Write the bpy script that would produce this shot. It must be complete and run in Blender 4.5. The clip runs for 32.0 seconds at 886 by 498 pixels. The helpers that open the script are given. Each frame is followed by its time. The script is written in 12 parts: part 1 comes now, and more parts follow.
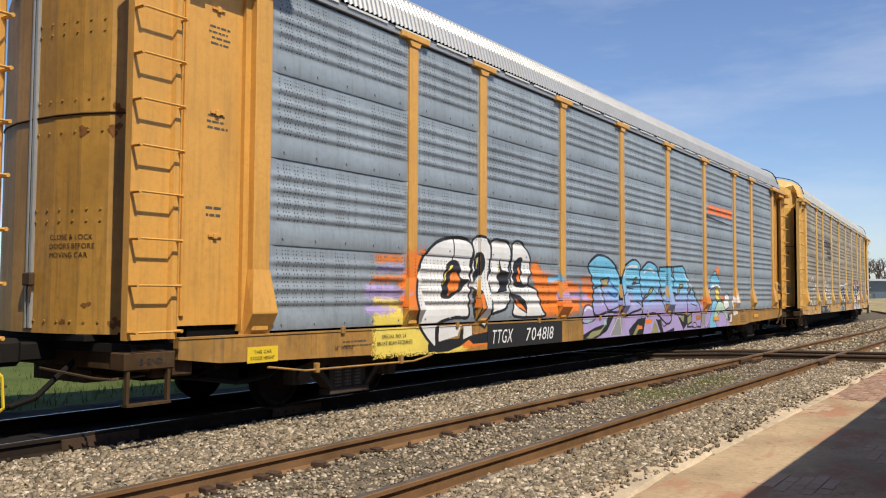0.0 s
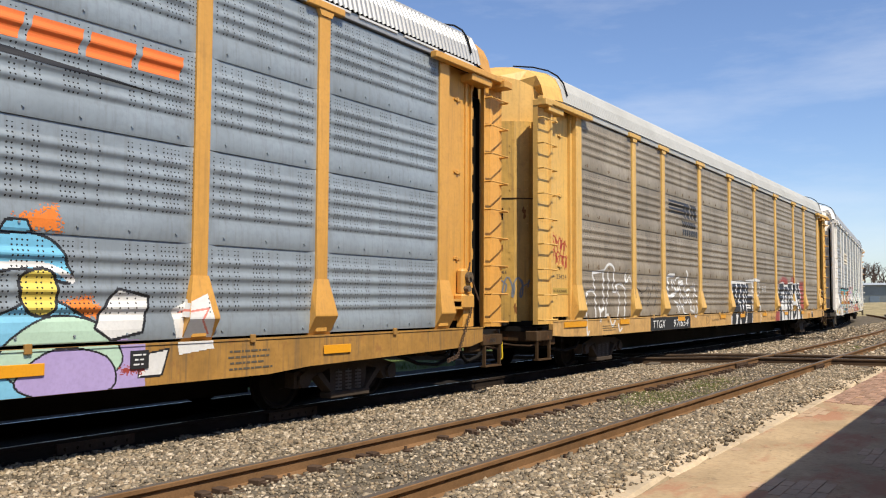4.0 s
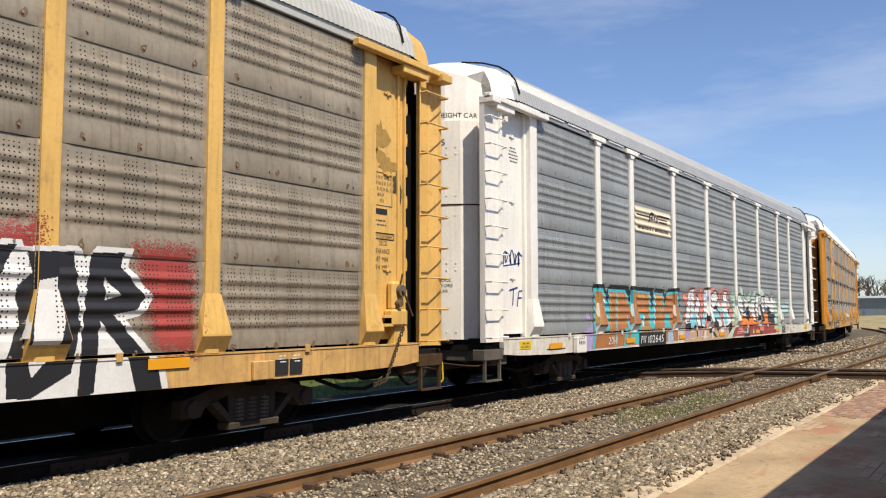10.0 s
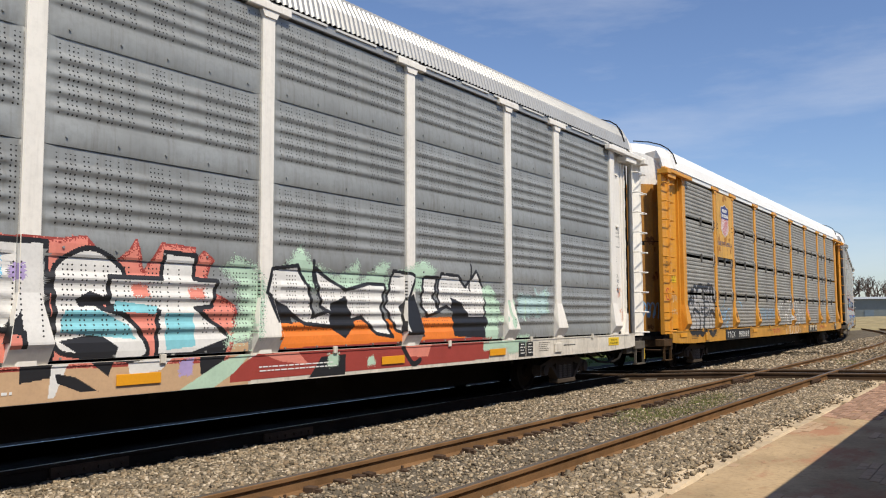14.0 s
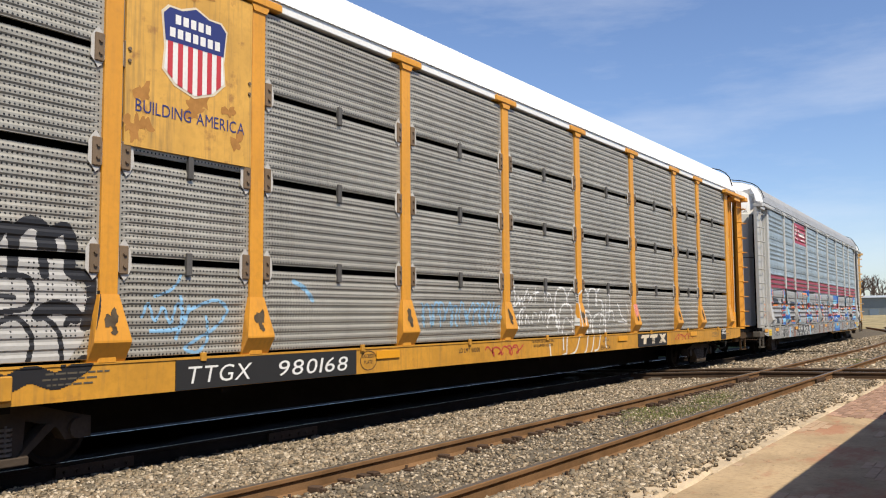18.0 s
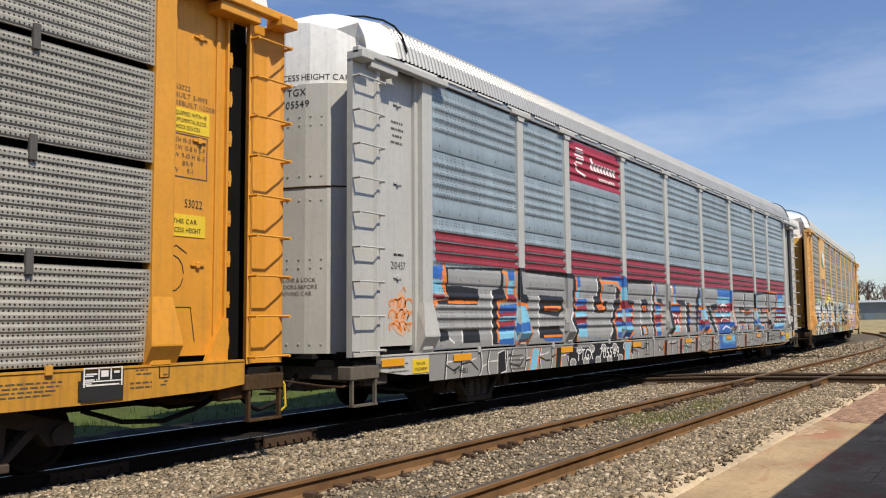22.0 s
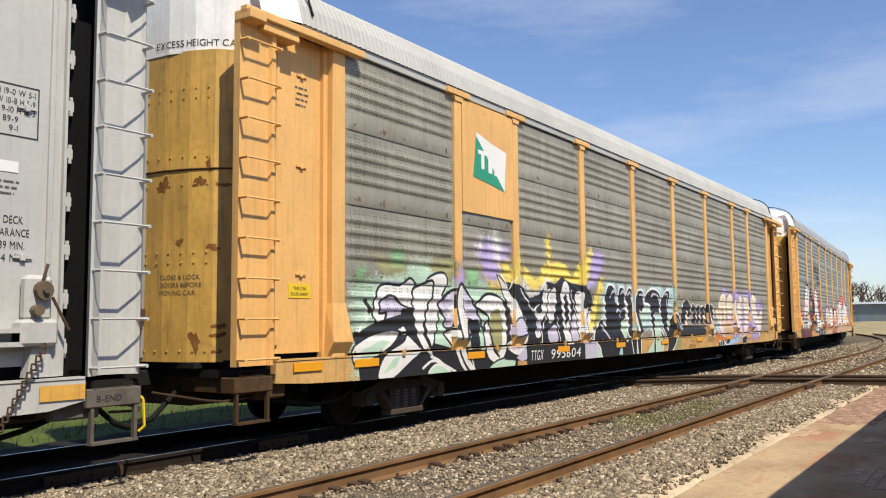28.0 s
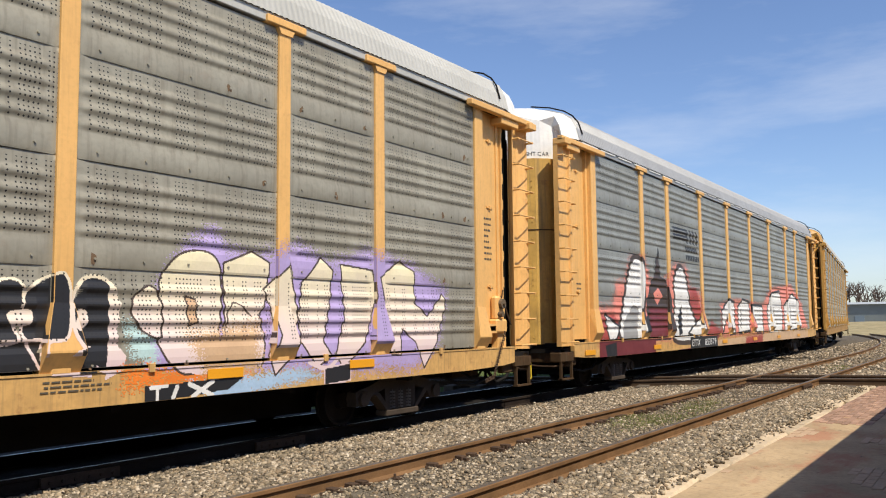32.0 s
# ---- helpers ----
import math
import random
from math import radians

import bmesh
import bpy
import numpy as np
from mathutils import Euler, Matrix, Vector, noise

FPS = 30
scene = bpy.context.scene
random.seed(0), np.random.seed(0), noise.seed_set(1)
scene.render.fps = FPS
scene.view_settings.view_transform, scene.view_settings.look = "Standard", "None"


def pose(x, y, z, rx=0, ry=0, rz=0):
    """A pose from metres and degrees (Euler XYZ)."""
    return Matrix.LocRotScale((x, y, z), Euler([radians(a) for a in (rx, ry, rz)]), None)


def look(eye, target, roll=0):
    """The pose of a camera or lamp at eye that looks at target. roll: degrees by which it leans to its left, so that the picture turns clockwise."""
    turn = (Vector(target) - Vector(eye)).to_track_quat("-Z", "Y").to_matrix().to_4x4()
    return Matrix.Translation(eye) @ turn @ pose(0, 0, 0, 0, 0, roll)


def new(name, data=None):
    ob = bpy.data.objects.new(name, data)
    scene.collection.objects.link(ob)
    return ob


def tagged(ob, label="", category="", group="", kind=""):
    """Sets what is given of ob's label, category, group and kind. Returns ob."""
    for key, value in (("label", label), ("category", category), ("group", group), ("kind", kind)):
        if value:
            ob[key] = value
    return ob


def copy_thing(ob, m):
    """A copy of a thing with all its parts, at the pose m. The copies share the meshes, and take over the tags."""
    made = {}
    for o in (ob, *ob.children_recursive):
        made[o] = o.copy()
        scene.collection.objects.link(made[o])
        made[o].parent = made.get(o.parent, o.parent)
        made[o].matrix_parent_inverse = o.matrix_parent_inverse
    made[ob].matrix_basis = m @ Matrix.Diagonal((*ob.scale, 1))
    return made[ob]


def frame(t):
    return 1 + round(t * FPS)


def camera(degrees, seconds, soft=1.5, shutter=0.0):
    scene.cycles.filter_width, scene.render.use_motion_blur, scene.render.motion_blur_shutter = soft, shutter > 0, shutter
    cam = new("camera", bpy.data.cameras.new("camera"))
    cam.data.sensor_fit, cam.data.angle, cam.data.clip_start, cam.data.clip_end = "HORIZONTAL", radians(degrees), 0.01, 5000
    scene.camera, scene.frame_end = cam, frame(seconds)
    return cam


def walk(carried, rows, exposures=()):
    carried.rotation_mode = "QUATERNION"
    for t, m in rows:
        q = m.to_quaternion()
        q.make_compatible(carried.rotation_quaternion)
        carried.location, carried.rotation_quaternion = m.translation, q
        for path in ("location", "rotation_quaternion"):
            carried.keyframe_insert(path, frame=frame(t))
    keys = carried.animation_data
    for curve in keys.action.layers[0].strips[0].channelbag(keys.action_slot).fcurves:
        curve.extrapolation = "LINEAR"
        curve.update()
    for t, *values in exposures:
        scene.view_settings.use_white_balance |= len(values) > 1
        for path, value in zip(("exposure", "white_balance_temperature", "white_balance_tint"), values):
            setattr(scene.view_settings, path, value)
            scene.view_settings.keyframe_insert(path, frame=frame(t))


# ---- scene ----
EYE = (0.0, 0.0, 1.46)
cam = camera(55.0, 32.0, soft=1.1, shutter=0.0)
# seconds, yaw, pitch, roll of the hand-held camera, which stands on one spot
TURN = [
    (0, -55.48, 2.99, -0.32), (0.5, -55.51, 2.93, -0.32), (1, -55.67, 2.99, -0.37), (1.5, -55.82, 3.10, -0.38), (2, -55.86, 3.16, -0.38),
    (2.5, -55.88, 3.15, -0.40), (3, -55.80, 3.14, -0.41), (3.5, -55.69, 3.21, -0.32), (5.5, -55.92, 3.38, -0.36), (6, -55.82, 3.33, -0.33),
    (6.5, -55.84, 3.41, -0.27), (7, -55.77, 3.67, 0.11), (7.5, -55.55, 4.16, 0.48), (8, -55.51, 4.39, 0.45), (8.5, -55.57, 4.25, 0.27),
    (9, -55.74, 4.14, 0.13), (9.5, -55.93, 4.18, 0.08), (10, -56.05, 4.33, 0.06), (10.5, -56.17, 4.48, -0.02), (11, -56.09, 4.49, 0.05),
    (11.5, -55.99, 4.39, 0.05), (12, -56.05, 4.35, 0.09), (12.5, -56.08, 4.42, 0.10), (13, -56.07, 4.46, 0.19), (13.5, -56.06, 4.49, 0.24),
    (15.5, -55.99, 4.45, 0.28), (16, -55.97, 4.47, 0.29), (16.5, -55.98, 4.50, 0.29), (17, -55.92, 4.51, 0.32), (17.5, -55.81, 4.46, 0.33),
    (18, -55.78, 4.45, 0.36), (18.5, -55.89, 4.54, 0.36), (19, -55.98, 4.58, 0.35), (19.5, -56.00, 4.61, 0.38), (20, -55.91, 4.65, 0.46),
    (20.5, -55.85, 4.63, 0.43), (21, -55.85, 4.65, 0.46), (21.5, -55.95, 4.74, 0.42), (22, -56.06, 4.79, 0.41), (22.5, -56.18, 4.78, 0.39),
    (23, -56.17, 4.79, 0.40), (23.5, -56.06, 4.78, 0.44), (24, -55.97, 4.76, 0.46), (24.5, -56.03, 4.80, 0.47), (26.5, -56.10, 4.84, 0.50),
    (27, -56.13, 4.84, 0.47), (27.5, -56.25, 4.89, 0.47), (28, -56.39, 4.94, 0.49), (28.5, -56.43, 4.95, 0.54), (29, -56.45, 4.91, 0.56),
    (29.5, -56.50, 4.85, 0.56), (30, -56.48, 4.85, 0.53), (30.5, -56.49, 4.86, 0.51), (31, -56.57, 4.91, 0.52), (31.5, -56.57, 4.96, 0.56),
    (32, -56.57, 4.97, 0.53),
]
# seconds and stops of the camera's own exposure
STOPS = [(0, 0.22), (1, 0.34), (2, 0.38), (3, 0.37), (6, 0.36), (7, 0.39), (8, 0.36), (9, 0.37), (10, 0.31), (11, 0.03), (12, -0.04), (13, 0.12), (16, 0.08), (17, 0.08), (18, 0.32), (19, 0.24), (20, 0.24), (21, 0.22), (22, 0.17), (23, 0.26), (24, 0.20), (27, 0.26), (28, 0.36), (29, 0.24), (30, 0.25), (31, 0.34), (32, 0.32)]
walk(cam, [(t, pose(*EYE, 90 + p, r, y)) for t, y, p, r in TURN], [(t, s, 6850, 10) for t, s in STOPS])

# ---- world, sun, exposure ----
SUN_WAY = Vector((-0.40, -1.0, 1.5)).normalized()
world = bpy.data.worlds.new("sky")
scene.world = world
world.use_nodes = True
wn, wl = world.node_tree.nodes, world.node_tree.links
wn.clear()
sky = wn.new("ShaderNodeTexSky")
sky.sky_type = "NISHITA"
sky.sun_disc = False
sky.sun_elevation = math.asin(SUN_WAY.z)
sky.sun_rotation = math.atan2(SUN_WAY.x, SUN_WAY.y)
sky.air_density, sky.dust_density, sky.ozone_density = 1.0, 0.4, 2.0
w_co = wn.new("ShaderNodeTexCoord")
w_map = wn.new("ShaderNodeMapping")
w_map.inputs["Scale"].default_value = (1.0, 1.0, 5.0)
w_noise = wn.new("ShaderNodeTexNoise")
w_noise.inputs["Scale"].default_value = 2.1
w_noise.inputs["Detail"].default_value = 7.0
w_noise.inputs["Roughness"].default_value = 0.62
w_ramp = wn.new("ShaderNodeValToRGB")
w_ramp.color_ramp.elements[0].position, w_ramp.color_ramp.elements[0].color = 0.47, (0, 0, 0, 1)
w_ramp.color_ramp.elements[1].position, w_ramp.color_ramp.elements[1].color = 0.85, (0.40, 0.40, 0.40, 1)
w_mix = wn.new("ShaderNodeMix")
w_mix.data_type = "RGBA"
w_mix.inputs["B"].default_value = (7.0, 7.4, 8.2, 1)
w_bg = wn.new("ShaderNodeBackground")
w_bg.inputs["Strength"].default_value = 0.108
w_out = wn.new("ShaderNodeOutputWorld")
wl.new(w_co.outputs["Generated"], w_map.inputs["Vector"])
wl.new(w_map.outputs["Vector"], w_noise.inputs["Vector"])
wl.new(w_noise.outputs["Fac"], w_ramp.inputs["Fac"])
wl.new(w_ramp.outputs["Color"], w_mix.inputs["Factor"])
w_tint = wn.new("ShaderNodeMix")
w_tint.data_type, w_tint.blend_type = "RGBA", "MULTIPLY"
w_tint.inputs["Factor"].default_value = 1.0
w_tint.inputs["B"].default_value = (0.86, 0.95, 1.16, 1)
wl.new(sky.outputs["Color"], w_tint.inputs["A"])
wl.new(w_tint.outputs["Result"], w_mix.inputs["A"])
wl.new(w_mix.outputs["Result"], w_bg.inputs["Color"])
wl.new(w_bg.outputs["Background"], w_out.inputs["Surface"])
sun = new("sun", bpy.data.lights.new("sun", "SUN"))
sun.data.energy, sun.data.angle, sun.data.color = 4.7, radians(0.53), (1.0, 0.93, 0.80)
sun.matrix_world = look(SUN_WAY * 60, (0, 0, 0))

# ---- materials ----


def mat(name, color, rough=0.6, metal=0.0, dark=0.6, fine=40.0, coarse=1.3, bump=0.15, streak=0.0, rust=0.0, vary=0.0, space="Object"):
    """A painted, mineral or metal surface: base colour broken by a coarse and a fine noise, vertical streaks, rust specks and bump."""
    m = bpy.data.materials.new(name)
    m.use_nodes = True
    n, k = m.node_tree.nodes, m.node_tree.links
    b = n["Principled BSDF"]
    b.inputs["Roughness"].default_value, b.inputs["Metallic"].default_value = rough, metal
    if rough >= 0.7:
        b.inputs["Specular IOR Level"].default_value = 0.1
    co = n.new("ShaderNodeTexCoord")
    src = co.outputs[space]
    if space == "Object":
        info = n.new("ShaderNodeObjectInfo")
        add = n.new("ShaderNodeVectorMath")
        scl = n.new("ShaderNodeMath")
        scl.operation = "MULTIPLY"
        scl.inputs[1].default_value = 37.0
        k.new(info.outputs["Random"], scl.inputs[0])
        k.new(src, add.inputs[0])
        k.new(scl.outputs[0], add.inputs[1])
        src = add.outputs[0]

    def noise_of(scale, detail, stretch=None):
        v = src
        if stretch:
            mp = n.new("ShaderNodeMapping")
            mp.inputs["Scale"].default_value = stretch
            k.new(src, mp.inputs["Vector"])
            v = mp.outputs["Vector"]
        t = n.new("ShaderNodeTexNoise")
        t.inputs["Scale"].default_value, t.inputs["Detail"].default_value = scale, detail
        t.inputs["Roughness"].default_value = 0.6
        k.new(v, t.inputs["Vector"])
        return t.outputs["Fac"]

    def ramp(fac, lo, hi):
        r = n.new("ShaderNodeMapRange")
        r.inputs["From Min"].default_value, r.inputs["From Max"].default_value = lo, hi
        k.new(fac, r.inputs["Value"])
        return r.outputs["Result"]

    def mixed(fac, a, bcol, amount):
        x = n.new("ShaderNodeMix")
        x.data_type = "RGBA"
        ml = n.new("ShaderNodeMath")
        ml.operation = "MULTIPLY"
        ml.inputs[1].default_value = amount
        k.new(fac, ml.inputs[0])
        k.new(ml.outputs[0], x.inputs["Factor"])
        if isinstance(a, tuple):
            x.inputs["A"].default_value = (*a, 1)
        else:
            k.new(a, x.inputs["A"])
        x.inputs["B"].default_value = (*bcol, 1)
        return x.outputs["Result"]

    low = tuple(c * dark for c in color)
    coarse_n, fine_n = noise_of(coarse, 5), noise_of(fine, 3)
    col = mixed(ramp(coarse_n, 0.38, 0.68), color, low, 0.9)
    col = mixed(ramp(fine_n, 0.45, 0.75), col, tuple(c * dark * 0.9 for c in color), 0.5)
    if streak:
        col = mixed(ramp(noise_of(3.0, 4, (6.0, 6.0, 0.35)), 0.5, 0.75), col, (0.10, 0.075, 0.05), streak)
    if rust:
        col = mixed(ramp(noise_of(5.0, 6), 0.60, 0.70), col, (0.20, 0.075, 0.03), rust)
    if vary:
        hs = n.new("ShaderNodeHueSaturation")
        info2 = n.new("ShaderNodeObjectInfo")
        mr = n.new("ShaderNodeMapRange")
        mr.inputs["To Min"].default_value, mr.inputs["To Max"].default_value = 1 - vary, 1 + vary
        k.new(info2.outputs["Random"], mr.inputs["Value"])
        k.new(mr.outputs["Result"], hs.inputs["Value"])
        k.new(col, hs.inputs["Color"])
        col = hs.outputs["Color"]
    k.new(col, b.inputs["Base Color"])
    rr = n.new("ShaderNodeMapRange")
    rr.inputs["To Min"].default_value, rr.inputs["To Max"].default_value = max(0.02, rough - 0.12), min(1.0, rough + 0.12)
    k.new(coarse_n, rr.inputs["Value"])
    k.new(rr.outputs["Result"], b.inputs["Roughness"])
    if bump:
        bp = n.new("ShaderNodeBump")
        bp.inputs["Strength"].default_value, bp.inputs["Distance"].default_value = bump, 0.01
        k.new(fine_n, bp.inputs["Height"])
        k.new(bp.outputs["Normal"], b.inputs["Normal"])
    return m


def perforate(m, step_x=0.047, step_z=0.047, hole=0.0095, grey=0.012, keep=0.48, foot=0.0, band=(0.285, 0.965)):
    """Adds upright rows of small punched holes to a panel's material, in uneven groups, on the ribbed part of each sheet alone."""
    n, k = m.node_tree.nodes, m.node_tree.links
    b = n["Principled BSDF"]
    old = b.inputs["Base Color"].links[0].from_socket
    co = n.new("ShaderNodeTexCoord")
    sp = n.new("ShaderNodeSeparateXYZ")
    k.new(co.outputs["Object"], sp.inputs[0])

    def op(kind, a, c):
        x = n.new("ShaderNodeMath")
        x.operation = kind
        for i, v in enumerate((a, c)):
            if isinstance(v, float):
                x.inputs[i].default_value = v
            else:
                k.new(v, x.inputs[i])
        return x.outputs[0]

    u = op("DIVIDE", sp.outputs["X"], step_x)
    fx = op("MULTIPLY", op("SUBTRACT", op("FRACT", u, 0.0), 0.5), step_x)
    fz = op("MULTIPLY", op("SUBTRACT", op("FRACT", op("DIVIDE", sp.outputs["Z"], step_z), 0.0), 0.5), step_z)
    dot = op("LESS_THAN", op("ADD", op("MULTIPLY", fx, fx), op("MULTIPLY", fz, fz)), hole * hole)
    if keep < 1:
        wn_ = n.new("ShaderNodeTexWhiteNoise")
        wn_.noise_dimensions = "1D"
        k.new(op("FLOOR", u, 0.0), wn_.inputs["W"])
        dot = op("MULTIPLY", dot, op("LESS_THAN", wn_.outputs["Value"], keep))
    if band:
        up = op("SUBTRACT", sp.outputs["Z"], foot)
        rel = op("MULTIPLY", op("FRACT", op("DIVIDE", up, 1.025), 0.0), 1.025)
        dot = op("MULTIPLY", dot, op("MULTIPLY", op("GREATER_THAN", rel, band[0]), op("LESS_THAN", rel, band[1])))
        dot = op("MULTIPLY", dot, op("GREATER_THAN", up, 0.0))
    x = n.new("ShaderNodeMix")
    x.data_type = "RGBA"
    k.new(dot, x.inputs["Factor"])
    k.new(old, x.inputs["A"])
    x.inputs["B"].default_value = (grey, grey, grey, 1)
    k.new(x.outputs["Result"], b.inputs["Base Color"])
    return m


def stone_mat(name):
    """Crushed stone: every stone has its own grey, buff or brown."""
    m = mat(name, (0.335, 0.298, 0.245), 0.9, dark=0.6, fine=60, coarse=9, bump=0.3)
    n, k = m.node_tree.nodes, m.node_tree.links
    b = n["Principled BSDF"]
    old = b.inputs["Base Color"].links[0].from_socket
    geo = n.new("ShaderNodeNewGeometry")
    r = n.new("ShaderNodeValToRGB")
    stops = ((0.0, (0.28, 0.25, 0.21)), (0.2, (0.75, 0.71, 0.64)), (0.4, (0.50, 0.46, 0.42)), (0.58, (1.2, 1.08, 0.90)), (0.74, (0.80, 0.66, 0.52)), (0.90, (1.45, 1.35, 1.22)), (1.0, (1.9, 1.8, 1.68)))
    r.color_ramp.elements[0].color, r.color_ramp.elements[1].color = (*stops[0][1], 1), (*stops[-1][1], 1)
    for p, c in stops[1:-1]:
        r.color_ramp.elements.new(p).color = (*c, 1)
    x = n.new("ShaderNodeMix")
    x.data_type, x.blend_type = "RGBA", "MULTIPLY"
    x.inputs["Factor"].default_value = 1.0
    k.new(geo.outputs["Random Per Island"], r.inputs["Fac"])
    k.new(old, x.inputs["A"])
    k.new(r.outputs["Color"], x.inputs["B"])
    k.new(x.outputs["Result"], b.inputs["Base Color"])
    return m


M_ballast = stone_mat("ballast stone")
M_bed = mat("ballast bed", (0.14, 0.118, 0.09), 0.95, dark=0.5, fine=38, coarse=3.0, bump=1.0)
M_rail_side = mat("rusty rail", (0.21, 0.118, 0.058), 0.85, dark=0.6, fine=50, coarse=2, bump=0.3)
# Main-track rail sides: the train's shade is put into this near-black.
M_rail_shade = mat("shade-darkened greasy rail", (0.028, 0.020, 0.015), 0.85, dark=0.6, fine=50, coarse=2, bump=0.3)
M_rail_grimy = mat("grimy brown rail", (0.075, 0.048, 0.03), 0.85, dark=0.6, fine=50, coarse=2, bump=0.3)
M_rail_top = mat("worn rail head", (0.09, 0.072, 0.056), 0.55, 0.0, dark=0.7, fine=50, coarse=2, bump=0.1)
M_rail_bright = mat("polished rail head", (0.62, 0.61, 0.60), 0.3, 1.0, dark=0.8, bump=0.03)
# Darker tie for the main track, with the train's shade in its colour.
M_tie_oily_shade = mat("shade-darkened oily timber tie", (0.022, 0.019, 0.017), 0.85, dark=0.5, fine=30, coarse=4, bump=0.6)
M_tie = mat("old timber tie", (0.14, 0.115, 0.09), 0.9, dark=0.5, fine=30, coarse=4, bump=0.6)
# Oil stain plus the shade under the train, both in the base colour.
M_bed_oily_shade = mat("oil-stained, shade-darkened ballast bed", (0.022, 0.019, 0.017), 0.95, dark=0.5, fine=38, coarse=3.0, bump=1.0)
M_iron = mat("rusty iron", (0.10, 0.065, 0.045), 0.8, 0.2, dark=0.6, bump=0.3)
M_concrete = mat("dusty worn platform", (0.44, 0.325, 0.20), 0.9, dark=0.55, fine=22, coarse=0.9, bump=0.4, rust=0.3)


def worn_through(m, color, scale, lo, hi, amount):
    """Lets another colour show through in drawn-out patches."""
    n, k = m.node_tree.nodes, m.node_tree.links
    b = n["Principled BSDF"]
    old = b.inputs["Base Color"].links[0].from_socket
    co, mp, t, r, x = (n.new("ShaderNode" + kind) for kind in ("TexCoord", "Mapping", "TexNoise", "MapRange", "Mix"))
    mp.inputs["Scale"].default_value = (0.45, 1.0, 1.0)
    t.inputs["Scale"].default_value, t.inputs["Detail"].default_value, t.inputs["Roughness"].default_value = scale, 6, 0.7
    r.inputs["From Min"].default_value, r.inputs["From Max"].default_value, r.inputs["To Max"].default_value = lo, hi, amount
    x.data_type = "RGBA"
    x.inputs["B"].default_value = (*color, 1)
    k.new(co.outputs["Object"], mp.inputs["Vector"])
    k.new(mp.outputs["Vector"], t.inputs["Vector"])
    k.new(t.outputs["Fac"], r.inputs["Value"])
    k.new(r.outputs["Result"], x.inputs["Factor"])
    k.new(old, x.inputs["A"])
    k.new(x.outputs["Result"], b.inputs["Base Color"])


worn_through(M_concrete, (0.34, 0.16, 0.10), 1.5, 0.50, 0.62, 0.75)
worn_through(M_concrete, (0.12, 0.09, 0.065), 7.0, 0.60, 0.70, 0.6)
M_kerbstone = mat("pale kerb stone", (0.54, 0.43, 0.30), 0.9, dark=0.72, fine=25, coarse=3, bump=0.4, vary=0.12)
M_paver = mat("dusty brick paver", (0.37, 0.235, 0.17), 0.9, dark=0.6, fine=30, coarse=1.3, bump=0.3, vary=0.25)
M_grass = mat("spring grass", (0.085, 0.11, 0.03), 0.95, dark=0.55, fine=14, coarse=0.7, bump=0.8)
M_dirt = mat("dry ground", (0.27, 0.235, 0.17), 0.95, dark=0.65, fine=8, coarse=0.35, bump=0.5)
M_black = mat("black steel", (0.018, 0.016, 0.015), 0.75, 0.0, dark=0.6, bump=0.2)
M_truck = mat("grimy truck steel", (0.075, 0.058, 0.045), 0.8, 0.0, dark=0.6, fine=25, bump=0.3)
M_wheel = mat("wheel steel", (0.022, 0.018, 0.016), 0.75, 0.0, dark=0.6, bump=0.2)
M_rubber = mat("rubber hose", (0.014, 0.013, 0.013), 0.75, dark=0.7, bump=0.1)
M_gap = mat("shade-black interior", (0.008, 0.008, 0.008), 0.9, bump=0)
M_galv = mat("galvanised roof", (0.39, 0.39, 0.38), 0.42, 0.35, dark=0.8, fine=20, coarse=1.2, bump=0.05)
M_roof_grey = mat("light grey roof", (0.46, 0.455, 0.42), 0.6, 0.1, dark=0.8, fine=20, coarse=0.8, bump=0.05)
M_roof_white = mat("white roof", (0.78, 0.78, 0.76), 0.5, dark=0.9, fine=20, coarse=0.8, bump=0.05)
M_amber = mat("amber reflector", (0.75, 0.33, 0.02), 0.35, dark=0.9, bump=0)
M_sign = mat("yellow placard", (0.75, 0.52, 0.03), 0.5, dark=0.9, bump=0)
M_fine_ink = mat("faded black stencil", (0.10, 0.085, 0.06), 0.6, dark=0.8, bump=0)
M_ink = mat("black stencil", (0.02, 0.02, 0.02), 0.6, dark=0.8, bump=0)
M_chalk = mat("white stencil", (0.75, 0.75, 0.73), 0.6, dark=0.85, bump=0)

# ---- helpers for geometry ----


def mesh_of(name, verts, faces, m, smooth=False):
    me = bpy.data.meshes.new(name)
    me.from_pydata(verts, [], faces)
    for one in (m if isinstance(m, (list, tuple)) else [m]):
        me.materials.append(one)
    if smooth:
        for p in me.polygons:
            p.use_smooth = True
    me.update()
    return me


def part(name, me, parent, at=(0, 0, 0), label="", turn=None):
    """Links a mesh or a bmesh's mesh as ONE part under a thing or a part."""
    ob = new(name, me)
    ob.parent = parent
    ob.matrix_basis = (turn or Matrix.Identity(4)) if turn else Matrix.Translation(at)
    if turn:
        ob.matrix_basis = Matrix.Translation(at) @ turn
    if label:
        ob["label"] = label
    return ob


